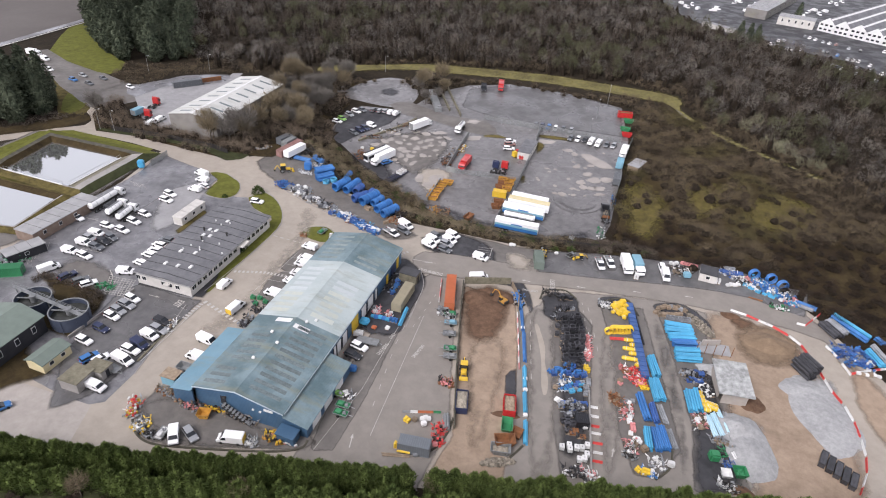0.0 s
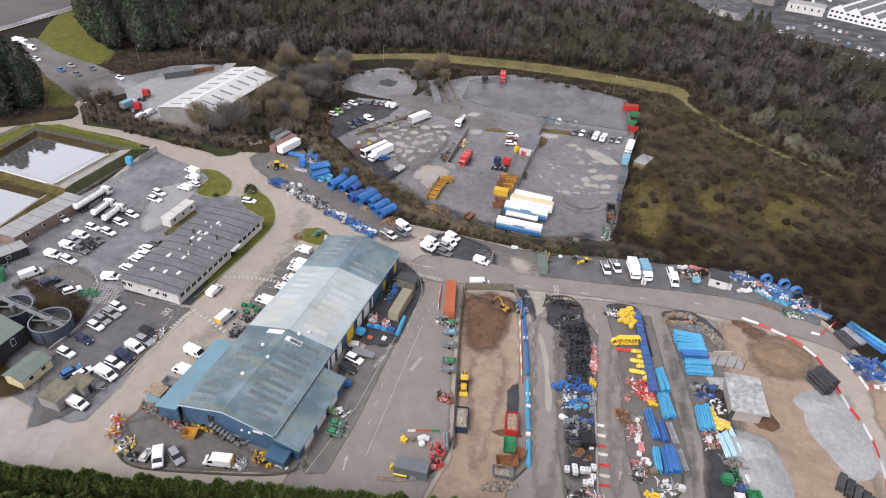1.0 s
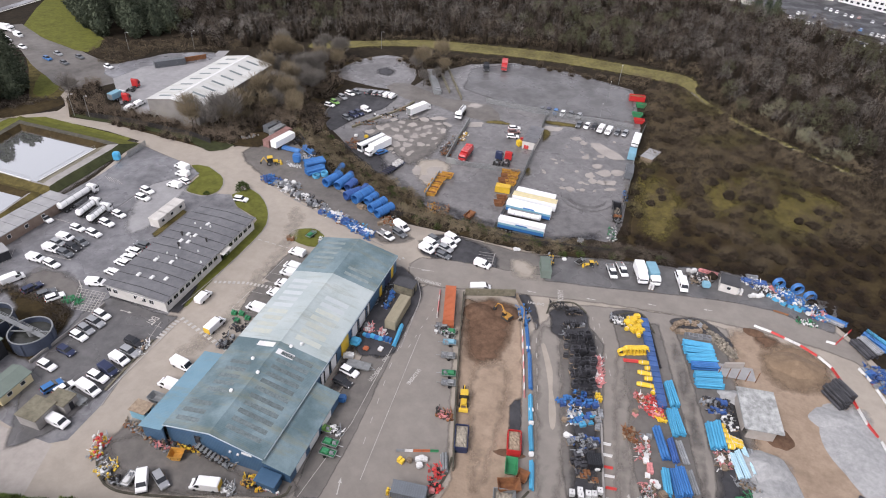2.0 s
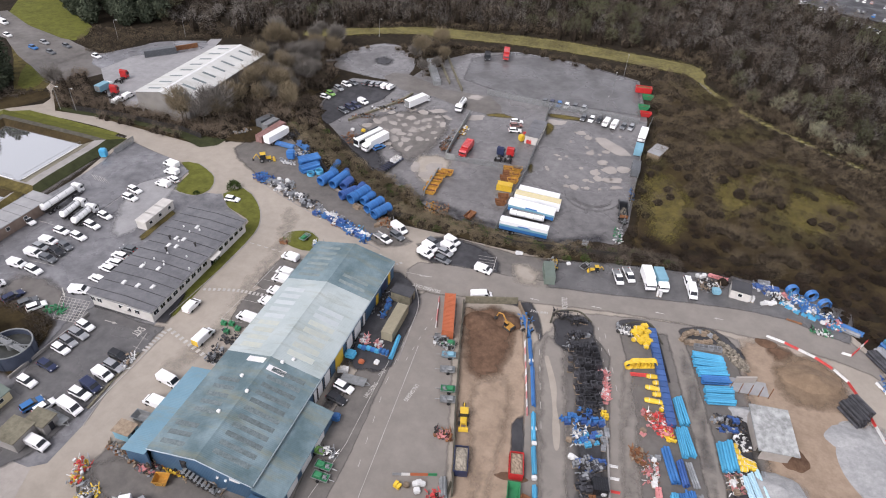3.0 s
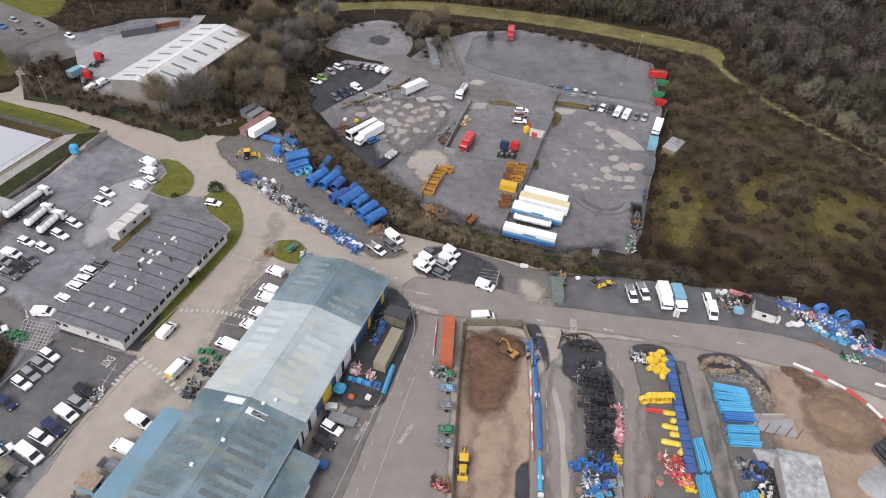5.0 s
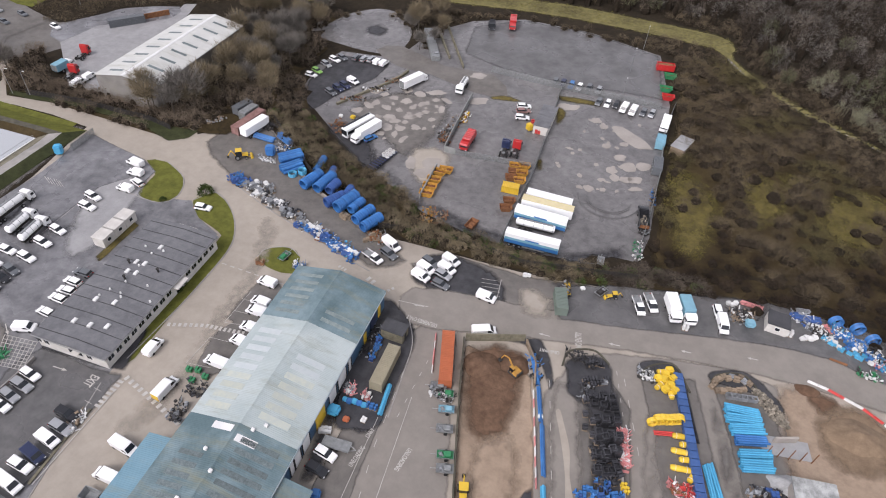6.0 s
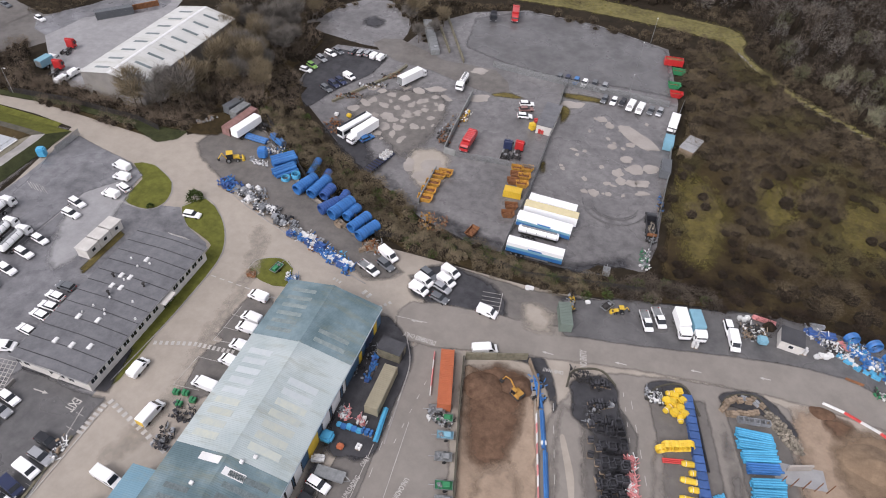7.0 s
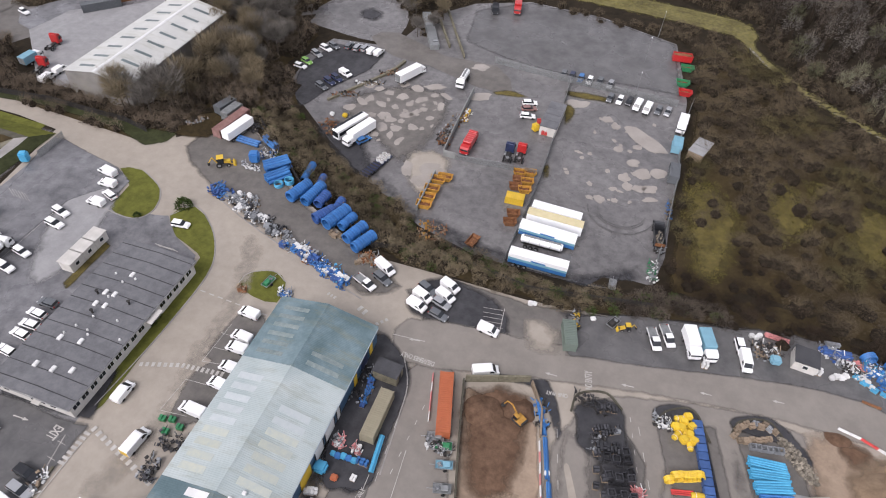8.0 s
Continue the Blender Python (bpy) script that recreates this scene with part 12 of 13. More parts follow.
skip(-36.4, 193.2, 12, "rust", "brown rusty skip in the lorry yard", 3.4, 1.9, 1.4, "rust", 0.12, True)
skip(-34.1, 193.1, 13, "mustard", "rusty yellow skip in the lorry yard", 3.4, 1.9, 1.4, "rust", 0.12, True)
skip(-36.6, 190.4, 14, "rust", "brown rusty skip in the lorry yard", 3.4, 1.9, 1.4, "rust", 0.12, True)
skip(-34.0, 189.9, 15, "mustard", "rusty yellow skip in the lorry yard", 3.4, 1.9, 1.4, "rust", 0.12, True)
skip(-34.6, 180.7, 16, "rust", "brown rusty skip in the lorry yard", 3.4, 1.9, 1.4, "rust", 0.12, True)
skip(-34.7, 177.6, 17, "rust", "brown rusty skip in the lorry yard", 3.4, 1.9, 1.4, "rust", 0.12, True)
container(-35.5, 185.7, 4, "yellow", "yellow covered skip in the lorry yard", 4.6, 0.12, 2.0)
skip(-41.4, 168.6, 75, "rust", "orange-brown rusty skip below the bank", 4.0, 2.1, 1.3, "rust", 0.12, True)
scrap(-53.4, 168.7, 2.0, 3.0, 1.0, ['mustard', 'rust', 'wood'], 'yellow and rusty scrap by the bank', 1)
scrap(-49.6, 168.6, 1.4, 3.0, 0.8, ['rust', 'wood'], 'old timber by the bank', 2)
roll_container(-0.9, 266.4, 10, "red", "red open container at the yard fence", 6.0, 2.2, "rust")
skip(1.1, 260.8, 5, "green", "green skip at the yard fence", 4.2, 2.2, 1.5, "rust", 0.12, True)
skip(0.4, 252.0, 5, "green", "green skip at the yard fence", 4.2, 2.2, 1.5, "rust", 0.12, True)
skip(1.5, 247.0, 5, "red", "red skip at the yard fence", 4.2, 2.2, 1.5, "rust", 0.12, True)
container(1.6, 208.1, 91, "grey", "dark slate-grey container at the yard fence", 6.1, 0.12)
container(1.4, 220.3, 89, "teal", "pale blue container at the yard fence", 5.0, 0.12)
cabin("yard_hut", 7.4, 220.0, 70, 7.5, 4.0, 2.4, "wood", "roof_grey", "weathered timber hut beyond the yard fence", "hut", 1)
cabin("weighbridge_office", -33.4, 220.7, 88, 13.0, 4.6, 2.6, "render_wall", "felt", "grey flat-roofed office cabin in the lorry yard", "cabin", 3)
goods_line([(-37.6, 215.8), (-36.9, 215.0)], 1, [('bag', 'yellow_plastic', 1.2)], 101, GOODS, 0.1, None, 1.8)
goods_line([(-35.0, 214.9), (-32.6, 215.1)], 2, [('boxes', 'red_plastic', 1.0)], 102, GOODS, 0.2, None, 1.5)
goods_line([(-37.2, 219.6), (-36.9, 218.9)], 1, [('boxes', 'red_plastic', 1.2)], 103, GOODS, 0.1, None, 1.0)
low = tagged(empty("low_loader_trailer", at(-73.8, 186.6, 74)), "dark blue low-loader trailer carrying concrete rings", "trailer")
part("deck", boxes((-5.5, 5.5, -1.25, 1.25, 0.7, 0.95)), "navy", low)
for k in range(6):
    part("cross_beam", boxes((-5.2 + k * 1.1, -4.9 + k * 1.1, -1.3, 1.3, 0.95, 1.2)), "chassis", low)
axles(low, (-4.2, -3.0, -1.8, 3.6), 0.45)
for k in range(6):
    ring = tagged(empty("concrete_ring", low.matrix_basis @ pose(1.6 + (k // 2) * 1.35, -0.62 + (k % 2) * 1.24, 0.95)), "pale concrete manhole ring on the low-loader", "concrete ring", "concrete rings")
    part("ring_body", tube(bmesh.new(), (0, 0, 0), (0, 0, 0.9), 0.6, 0.45, 16), "white_panel", ring)
    part("ring_lip", tube(bmesh.new(), (0, 0, 0.9), (0, 0, 0.95), 0.5, 0.3, 16), "concrete", ring)
scrap(-92.8, 198.0, 2.2, 3.4, 1.2, ['rust', 'rust', 'wood'], 'rusty open trailer full of scrap', 1, 40)
pallet_load(-94.9, 203.4, 0, 'white_plastic', 'white sheeted machine in the yard', 'bag', 0.8, 1, 1.2)
pallet_load(-91.0, 203.9, 0, 'yellow_plastic', 'yellow machine cover in the yard', 'bag', 0.7, 1, 1.4)
scrap(-95.4, 213.9, 4.0, 0.8, 0.9, ['rust', 'chassis', 'wood', 'grey_plastic'], 'scrap piled along the parking bays', 5, 25)
scrap(-90.6, 221.6, 4.5, 0.8, 0.9, ['chassis', 'grey_plastic', 'wood', 'white_plastic'], 'scrap piled along the parking bays', 6, 25)
scrap(-86.9, 228.8, 3.5, 0.8, 0.9, ['rust', 'wood', 'chassis'], 'scrap piled along the parking bays', 7, 25)
wall_run("wall_yard_rubble", [(-99.4, 209.6), (-97.0, 213.5), (-92.4, 220.8), (-88.6, 227.0), (-86.0, 232.6), (-85.0, 236.7)], 0.8, "mossy_bank", "line of concrete blocks beside the parked cars", 0.8, 1.4)
scrap(-60.0, 209.2, 2.0, 6.0, 1.0, ['rust', 'chassis', 'wood', 'grey_plastic'], 'scrap heaped along the dividing wall', 2, -10)
scrap(-60.2, 202.4, 2.4, 2.0, 1.0, ['rust', 'chassis'], 'dark scrap by the wall', 3)
scrap(-57.8, 215.5, 1.2, 3.0, 0.8, ['rust', 'yellow', 'white_plastic'], 'small scrap along the wall', 4)
wall_run("wall_yard_divide", [(-58.4, 197.1), (-58.9, 207.4), (-59.2, 227.6)], 2.1, "yard_wall", "grey concrete dividing wall of the lorry yard")
wall_run("wall_yard_return", [(-58.3, 196.9), (-54.8, 196.6)], 2.1, "yard_wall", "grey concrete return wall of the lorry yard")
wall_run("wall_skip_side", [(-57.8, 174.6), (-57.9, 188.8)], 1.9, "yard_wall", "low concrete wall beside the skips")
wall_run("wall_ramp", [(-82.5, 272.5), (-75.2, 258.7), (-67.5, 244.6)], 1.6, "mossy_bank", "grey concrete wall beside the vehicle ramp")
fence_run([(-32.7, 164.4), (-31.2, 195.6), (-31.5, 218.1), (-32.4, 241.4)], 2.4, "steel palisade fence across the lorry yard")
fence_run([(-57.7, 245.5), (-45.1, 243.7), (-32.2, 242.2), (-16.4, 241.2), (0.0, 240.2)], 2.4, "steel palisade fence of the upper yard")
fence_run([(-54.7, 196.2), (-43.1, 196.9), (-32.3, 197.0)], 2.0, "wire-coloured steel fence between the skips and lorries")
fence_run([(0.2, 169.5), (1.7, 185.6), (2.7, 204.8), (2.1, 226.9), (4.2, 243.1)], 2.2, "steel fence along the yard edge")
scrap(0.8, 181.0, 1.2, 1.6, 1.0, ['grey_plastic', 'chassis'], 'grey machine parts at the fence', 1)
scrap(0.3, 173.2, 1.2, 3.0, 0.9, ['white_plastic', 'grey_plastic', 'green'], 'white machine parts at the fence', 2)
plant_trailer(-7.9, 166.3, 90, 'steel', 'small grey works trailer in the yard')
scrap(2.1, 194.4, 0.8, 3.6, 0.7, ['chassis', 'blue_plastic', 'wood'], 'scrap along the yard fence', 3)
park(pickup, "silver", -79.5, 249.7, -54, "grey truck parked beside the ramp", "truck")
fence_run([(-184.2, 171.7), (-165.5, 174.2), (-154.4, 174.1), (-142.1, 174.3), (-133.9, 172.6)], 1.9, "dark steel fence along the roadside verge", "chassis")
fence_run([(-151.2, 153.6), (-151.6, 162.5)], 2.2, "galvanised steel gate and fence at the car park entrance")
fence_run([(-109.9, 189.3), (-86.2, 168.4), (-61.6, 155.6), (-46.7, 161.7), (-25.4, 155.9), (0.8, 160.7)], 1.8, "dark steel fence along the bank above the storage pad", "chassis")
pallet_load(-153.2, 151.2, 30, "sky_plastic", "turquoise tank beside the gate", "bag", 1.3, 1, 2.0)
scrap(-116.0, 93.8, 2.4, 1.0, 0.8, ['green', 'green'], 'green cycle racks beside the hatched bay', 1, 10)
scrap(-91.0, 87.0, 0.9, 2.0, 0.8, ['white_plastic', 'grey_plastic', 'wood'], 'small sacks at the kerb end', 2)
scrap(-146.1, 94.0, 4.0, 3.0, 1.6, ['green', 'chassis', 'grey_plastic'], 'dark green plant beside the tanks', 1)
lamp_post(-183.0, 171.8, 0)
lamp_post(-188.3, 170.5, 30)
lamp_post(-219.8, 164.1, 40)
lamp_post(-215.9, 230.4, 20)
lamp_post(-193.0, 244.7, 60)
lamp_post(-119.8, 285.4, 0)
lamp_post(-12.1, 261.1, 90)
lamp_post(-9.5, 279.2, 90)
lamp_post(-12.6, 240.4, 90)


# ---- ponds, shelter, far estate ----
def pond_bank(corners, sides):
    """Stepped banks round a pond; each side is (offsets, heights, materials) from the water outwards."""
    t = tagged(empty("pond_bank"), "stone-faced and grassed banks around a sunken pond", "bank", "", "structure")
    c, n = [Vector(p) for p in corners], len(corners)

    def edge(k, off):
        d = (c[(k + 1) % n] - c[k]).normalized()
        return c[k] + Vector((d.y, -d.x)) * off, d

    def corner(k, j):
        (p, d), (q, e) = edge(k - 1, sides[k - 1][0][j]), edge(k, sides[k][0][j])
        u = ((q - p).x * e.y - (q - p).y * e.x) / (d.x * e.y - d.y * e.x)
        h = (sides[k - 1][1][j] + sides[k][1][j]) / 2
        m = p + d * u
        return Vector((m.x, m.y, ground_z(m.x, m.y) + h))

    rnd = random.Random(5)
    for k in range(n):
        _, heights, mats = sides[k]
        for j, mat in enumerate(mats):
            a0, a1, b0, b1 = corner(k, j), corner(k, j + 1), corner((k + 1) % n, j), corner((k + 1) % n, j + 1)
            bm, rows, m = bmesh.new(), [], 24
            for i in range(m + 1):
                u = i / m
                ease = min(1.0, 6 * u, 6 * (1 - u))
                row = []
                for p, q, h in ((a0, b0, heights[j]), (a1, b1, heights[j + 1])):
                    v = p.lerp(q, u)
                    v.z = v.z + ease * (ground_z(v.x, v.y) + h - v.z) + (rnd.uniform(-0.06, 0.06) if 0 < i < m else 0)
                    row.append(bm.verts.new(v))
                rows.append(row)
            for r, q in zip(rows, rows[1:]):
                bm.faces.new((r[0], q[0], q[1], r[1]))
            bmesh.ops.recalc_face_normals(bm, faces=bm.faces[:])
            if sum(f.normal.z for f in bm.faces) < 0:
                bmesh.ops.reverse_faces(bm, faces=bm.faces[:])
            part(("bank_face", "bank_top", "bank_slope")[j], bm, mat, t)


def handrail(ax, ay, bx, by, z, label):
    """A white walkway plank with a thin rail on posts."""
    d = math.hypot(bx - ax, by - ay)
    t = tagged(empty("handrail", pose(ax, ay, ground_z(ax, ay) + z, 0, 0, math.degrees(math.atan2(by - ay, bx - ax)))), label, "rail", "", "structure")
    part("walkway", boxes((0, d, -0.2, 0.2, 0, 0.08)), "white_panel", t)
    part("top_rail", boxes((0, d, 0.22, 0.28, 1.0, 1.06)), "steel", t)
    n = max(2, int(d / 2.4))
    for k in range(n + 1):
        part("post", boxes((k * d / n - 0.03, k * d / n + 0.03, 0.22, 0.28, -0.6, 1.0)), "steel", t)


def pond(name, corners, label, sides):
    sheet(name, corners, "water", 0.35, label, "pond")
    pond_bank(corners, sides)


def shelter(x, y, heading):
    t = tagged(empty("aggregate_shelter", at(x, y, heading)), "pale concrete-roofed shelter over an aggregate bay", "shelter")
    part("roof_slab", slope_slab(bmesh.new(), -5.2, 3.3, 5.2, 3.8, -3.7, 3.7, 0.25), "dusty_roof", t)
    part("back_wall", boxes((4.4, 4.8, -3.0, 3.0, -0.3, 3.7)), "concrete", t)
    for s in (-1, 1):
        part("side_wall", boxes((-3.0, 4.4, s * 2.9 - 0.15, s * 2.9 + 0.15, -0.3, 3.4)), "concrete", t)
    part("front_wall", boxes((-4.6, -4.3, -2.6, 2.6, -0.3, 3.2)), "concrete", t)
    f = tagged(empty("bay_frame", at(x - 3.0, y + 10.5, heading - 90)), "rusty steel portal posts over a pale bay", "frame")
    for k in range(5):
        part("post", boxes((-4 + k * 2.0, -3.88 + k * 2.0, -0.06, 0.06, -0.2, 3.2)), "rust", f)
    part("floor_plate", boxes((-4.4, 4.4, 0.3, 4.2, 0.02, 0.12)), "roof_grey", f)


def saw_roof_factory(x, y, heading, length, depth, bays, label):
    """A white-fronted factory with saw-tooth roofs and two rows of windows."""
    t = tagged(empty("factory_building", at(x, y, heading, 0.3)), label, "factory")
    w = length / bays
    for k in range(bays):
        x0 = -length / 2 + k * w
        b = bmesh.new()
        rows = [[b.verts.new((x0 + dx, yy, z)) for dx, z in ((0, 5.0), (w * 0.55, 8.5), (w, 5.0))] for yy in (0, depth)]
        b.faces.new(rows[0]), b.faces.new(rows[1][::-1])
        for i in range(3):
            b.faces.new((rows[0][i], rows[1][i], rows[1][(i + 1) % 3], rows[0][(i + 1) % 3]))
        bmesh.ops.recalc_face_normals(b, faces=b.faces[:])
        r = part("roof_bay", b, "felt", t)
        part("glazing_strip", slope_slab(bmesh.new(), x0 + w * 0.62, 8.05, x0 + w * 0.72, 7.3, 1.0, depth - 1, 0.05), "white_panel", r)
        part("front_gable", gable(bmesh.new(), [(x0 + 0.05, 5.2), (x0 + w * 0.55, 8.9), (x0 + w - 0.05, 5.2)], -0.3, -0.02, 0.0), "white_panel", t)
        for j in range(3):
            framed_window(t, "window", x0 + w * (0.2 + 0.3 * j), -0.3, 4.3, 1.7, 1.1, "-y", "dark_wall")
            framed_window(t, "window", x0 + w * (0.2 + 0.3 * j), -0.3, 1.6, 1.7, 1.1, "-y", "dark_wall")
    part("shell", boxes((-length / 2, length / 2, 0, depth, 0, 4.9)), "white_panel", t)
    return t


# ---- marks on the ground ----
def ground_strip(name, ax, ay, bx, by, width, material="line", label="worn white road line", lift=0.172):
    d, width = math.hypot(bx - ax, by - ay), width * 0.85
    nx, ny = -(by - ay) / d * width / 2, (bx - ax) / d * width / 2
    bm = bmesh.new()
    bm.faces.new([bm.verts.new((px, py, ground_z(px, py) + lift)) for px, py in ((ax - nx, ay - ny), (bx - nx, by - ny), (bx + nx, by + ny), (ax + nx, ay + ny))])
    bmesh.ops.recalc_face_normals(bm, faces=bm.faces[:])
    ob = link_mesh(name, bm, material)
    return tagged(ob, label, "road marking", "", "structure")


def dashes(ax, ay, bx, by, width, n, fill=0.55, material="line"):
    for k in range(n):
        u, v = k / n, (k + fill) / n
        ground_strip("road_line", ax + u * (bx - ax), ay + u * (by - ay), ax + v * (bx - ax), ay + v * (by - ay), width, material)


def arrow(x, y, heading, length=3.0):
    c, s = math.cos(radians(heading)), math.sin(radians(heading))
    g = lambda u, v: (x + u * c - v * s, y + u * s + v * c)
    bm = bmesh.new()
    for ring in (((-length / 2, -0.1), (length * 0.15, -0.1), (length * 0.15, 0.1), (-length / 2, 0.1)), ((length * 0.15, -0.34), (length / 2, 0), (length * 0.15, 0.34))):
        bm.faces.new([bm.verts.new((*g(u, v), ground_z(*g(u, v)) + 0.172)) for u, v in ring])
    tagged(link_mesh("road_arrow", bm, "line"), "worn white direction arrow", "road marking", "", "structure")


def ground_words(text, ax, ay, bx, by, high=1.6):
    """Painted words from a to b, stretched as road words are."""
    d = math.hypot(bx - ax, by - ay)
    cu = bpy.data.curves.new("road_words", "FONT")
    cu.body, cu.size, cu.align_x, cu.extrude, cu.offset = text, 1.0, "CENTER", 0.002, 0.022
    cu.materials.append(M["line"])
    ob = new("road_words", cu)
    bpy.context.view_layer.update()
    w = max(0.1, ob.dimensions.x)
    ob.matrix_basis = at((ax + bx) / 2, (ay + by) / 2, math.degrees(math.atan2(by - ay, bx - ax)), 0.174) @ Matrix.Diagonal((d / w, high, 1, 1))
    tagged(ob, "worn white painted words on the tarmac", "road marking", "", "structure")


def smooth_line(points, n=5):
    """An open line rounded through its points."""
    ends = [Vector(points[0]) * 2 - Vector(points[1])] + [Vector(p) for p in points] + [Vector(points[-1]) * 2 - Vector(points[-2])]
    out = []
    for p0, p1, p2, p3 in zip(ends, ends[1:], ends[2:], ends[3:]):
        out += [tuple(0.5 * ((2 * p1) + (p2 - p0) * t + (2 * p0 - 5 * p1 + 4 * p2 - p3) * t * t + (3 * p1 - p0 - 3 * p2 + p3) * t ** 3)) for t in (k / n for k in range(n))]
    return out + [tuple(points[-1])]


def kerb_line(points, label="low grey kerb stones along the edge", material="kerb", panel=1.8, height=0.16, wide=0.25):
    wall_run("kerb", smooth_line(points, 4), height, material, label, wide, panel)


def puddle(x, y, rx, ry, seed, turn=0, lift=0.145):
    pts = []
    for k in range(18):
        a = k * math.tau / 18
        r = 1 + 0.45 * noise.noise((math.cos(a) * 1.3 + seed * 7.1, math.sin(a) * 1.3, seed))
        u, v = rx * r * math.cos(a), ry * r * math.sin(a)
        c, s = math.cos(radians(turn)), math.sin(radians(turn))
        pts.append((x + u * c - v * s, y + u * s + v * c))
    sheet("puddle", pts, "puddle", lift, "pale puddle on the worn yard surface", "puddle", step=50, spread=0.0)


def tyre_mark(x, y, r, a0, a1, wide=0.35):
    """A faint dark arc left by turning wheels."""
    arc = [radians(a0 + (a1 - a0) * k / 40) for k in range(41)]
    bm = bmesh.new()
    rows = [[bm.verts.new((x + q * math.cos(a), y + q * math.sin(a), ground_z(x + q * math.cos(a), y + q * math.sin(a)) + 0.2)) for q in (r, r - wide)] for a in arc]
    for p, q in zip(rows, rows[1:]):
        bm.faces.new((p[1], p[0], q[0], q[1]))
    tagged(link_mesh("tyre_mark", bm, "upper"), "faint dark tyre mark on the asphalt", "tyre mark", "", "structure")


def walkway(ax, ay, bx, by, z):
    d = math.hypot(bx - ax, by - ay)
    t = tagged(empty("tank_walkway", at(ax, ay, math.degrees(math.atan2(by - ay, bx - ax)))), "grey steel walkway bridge between the settling tanks", "walkway")
    part("deck", boxes((0, d, -0.5, 0.5, z, z + 0.12)), "steel", t)
    for s in (-1, 1):
        part("handrail", boxes((0, d, s * 0.5 - 0.03, s * 0.5 + 0.03, z + 1.0, z + 1.07), (0, d, s * 0.5 - 0.03, s * 0.5 + 0.03, z + 0.55, z + 0.6)), "steel", t)
        for k in range(7):
            part("stanchion", boxes((k * d / 6 - 0.03, k * d / 6 + 0.03, s * 0.5 - 0.03, s * 0.5 + 0.03, z, z + 1.05)), "steel", t)
    for k in (0.02, 0.5, 0.98):
        part("leg", boxes((k * d - 0.12, k * d + 0.12, -0.12, 0.12, -0.3, z)), "steel", t)


GRASSY = ([-0.3, 1.5, 3.2, 8.5], [0.1, 1.9, 2.1, 0.16], ["scrub_floor", "rubble_stone", "grass"])
DAM = ([-0.3, 3.6, 6.6, 9.6], [0.1, 1.4, 1.5, 0.18], ["mossy_bank", "kerb", "shade_grass"])
CAUSEWAY = ([-0.3, 0.5, 1.1, 4.2], [0.1, 0.95, 1.0, 0.5], ["scrub_floor", "kerb", "rough_grass"])
LOW = ([-0.3, 0.8, 1.4, 3.4], [0.1, 1.1, 1.1, 0.2], ["scrub_floor", "kerb", "rough_grass"])
BROWN = ([-0.3, 1.6, 2.4, 3.9], [0.1, 0.9, 1.0, 0.5], ["scrub_floor", "scrub_floor", "rough_grass"])
pond("water_pond_upper", [(-191.5, 131.6), (-164.6, 130.8), (-164.4, 154.4), (-194.6, 154.2)], "still pond mirroring the pale sky", [CAUSEWAY, DAM, GRASSY, GRASSY])
pond("water_pond_lower", [(-190.0, 101.0), (-159.4, 106.5), (-161.4, 123.0), (-190.0, 122.8)], "still pond mirroring the pale sky", [LOW, LOW, BROWN, LOW])
handrail(-163.9, 131.5, -163.7, 153.6, 0.75, "white walkway and rail along the dam")
handrail(-190.6, 130.9, -165.6, 130.1, 1.05, "white coping rail along the causeway")
shelter(34.6, 114.0, 98)
saw_roof_factory(126.1, 464.6, -31, 48.0, 120, 5, "long white-fronted factory with saw-tooth roofs")
cabin("showroom", 93.2, 483.6, -14, 22, 12, 5.5, "render_wall", "roof_grey", "white showroom with a flat grey roof", "showroom", 5)
cabin("trade_unit", 83.0, 532.0, 70, 88, 14, 6, "wall_grey", "roof_grey", "grey trade unit with a flat roof", "building", 6)
cabin("low_store", 42.8, 442.2, -35, 22, 4, 2.6, "render_wall", "roof_grey", "low grey-roofed store at the wood edge", "store", 2)
park(far_van, "white", 19.2, 514.2, 121, "white van parked on the trade estate", "van", "vans on the trade estate")
park(far_van, "white", 23.2, 501.3, 303, "white van parked on the trade estate", "van", "vans on the trade estate")
park(far_van, "white", 27.1, 511.1, 278, "white van parked on the trade estate", "van", "vans on the trade estate")
park(far_van, "white", 30.8, 498.4, 66, "white van parked on the trade estate", "van", "vans on the trade estate")
park(far_van, "white", 41.0, 497.0, 189, "white van parked on the trade estate", "van", "vans on the trade estate")
park(far_van, "white", 44.3, 505.0, 309, "white van parked on the trade estate", "van", "vans on the trade estate")
park(far_van, "white", 57.4, 534.1, 242, "white van parked on the trade estate", "van", "vans on the trade estate")
park(far_van, "white", 61.0, 540.9, 320, "white van parked on the trade estate", "van", "vans on the trade estate")
park(far_van, "white", 63.6, 507.4, 297, "white van parked on the trade estate", "van", "vans on the trade estate")
park(far_van, "white", 68.8, 526.7, 33, "white van parked on the trade estate", "van", "vans on the trade estate")
park(far_van, "white", 73.6, 538.3, 310, "white van parked on the trade estate", "van", "vans on the trade estate")
park(far_van, "white", 78.5, 547.9, 6, "white van parked on the trade estate", "van", "vans on the trade estate")
park(far_van, "white", 107.7, 531.4, 240, "white van parked on the trade estate", "van", "vans on the trade estate")
park(far_van, "white", 113.2, 542.9, 132, "white van parked on the trade estate", "van", "vans on the trade estate")
park(far_van, "white", 115.1, 530.2, 282, "white van parked on the trade estate", "van", "vans on the trade estate")
park(far_van, "white", 121.0, 543.8, 119, "white van parked on the trade estate", "van", "vans on the trade estate")
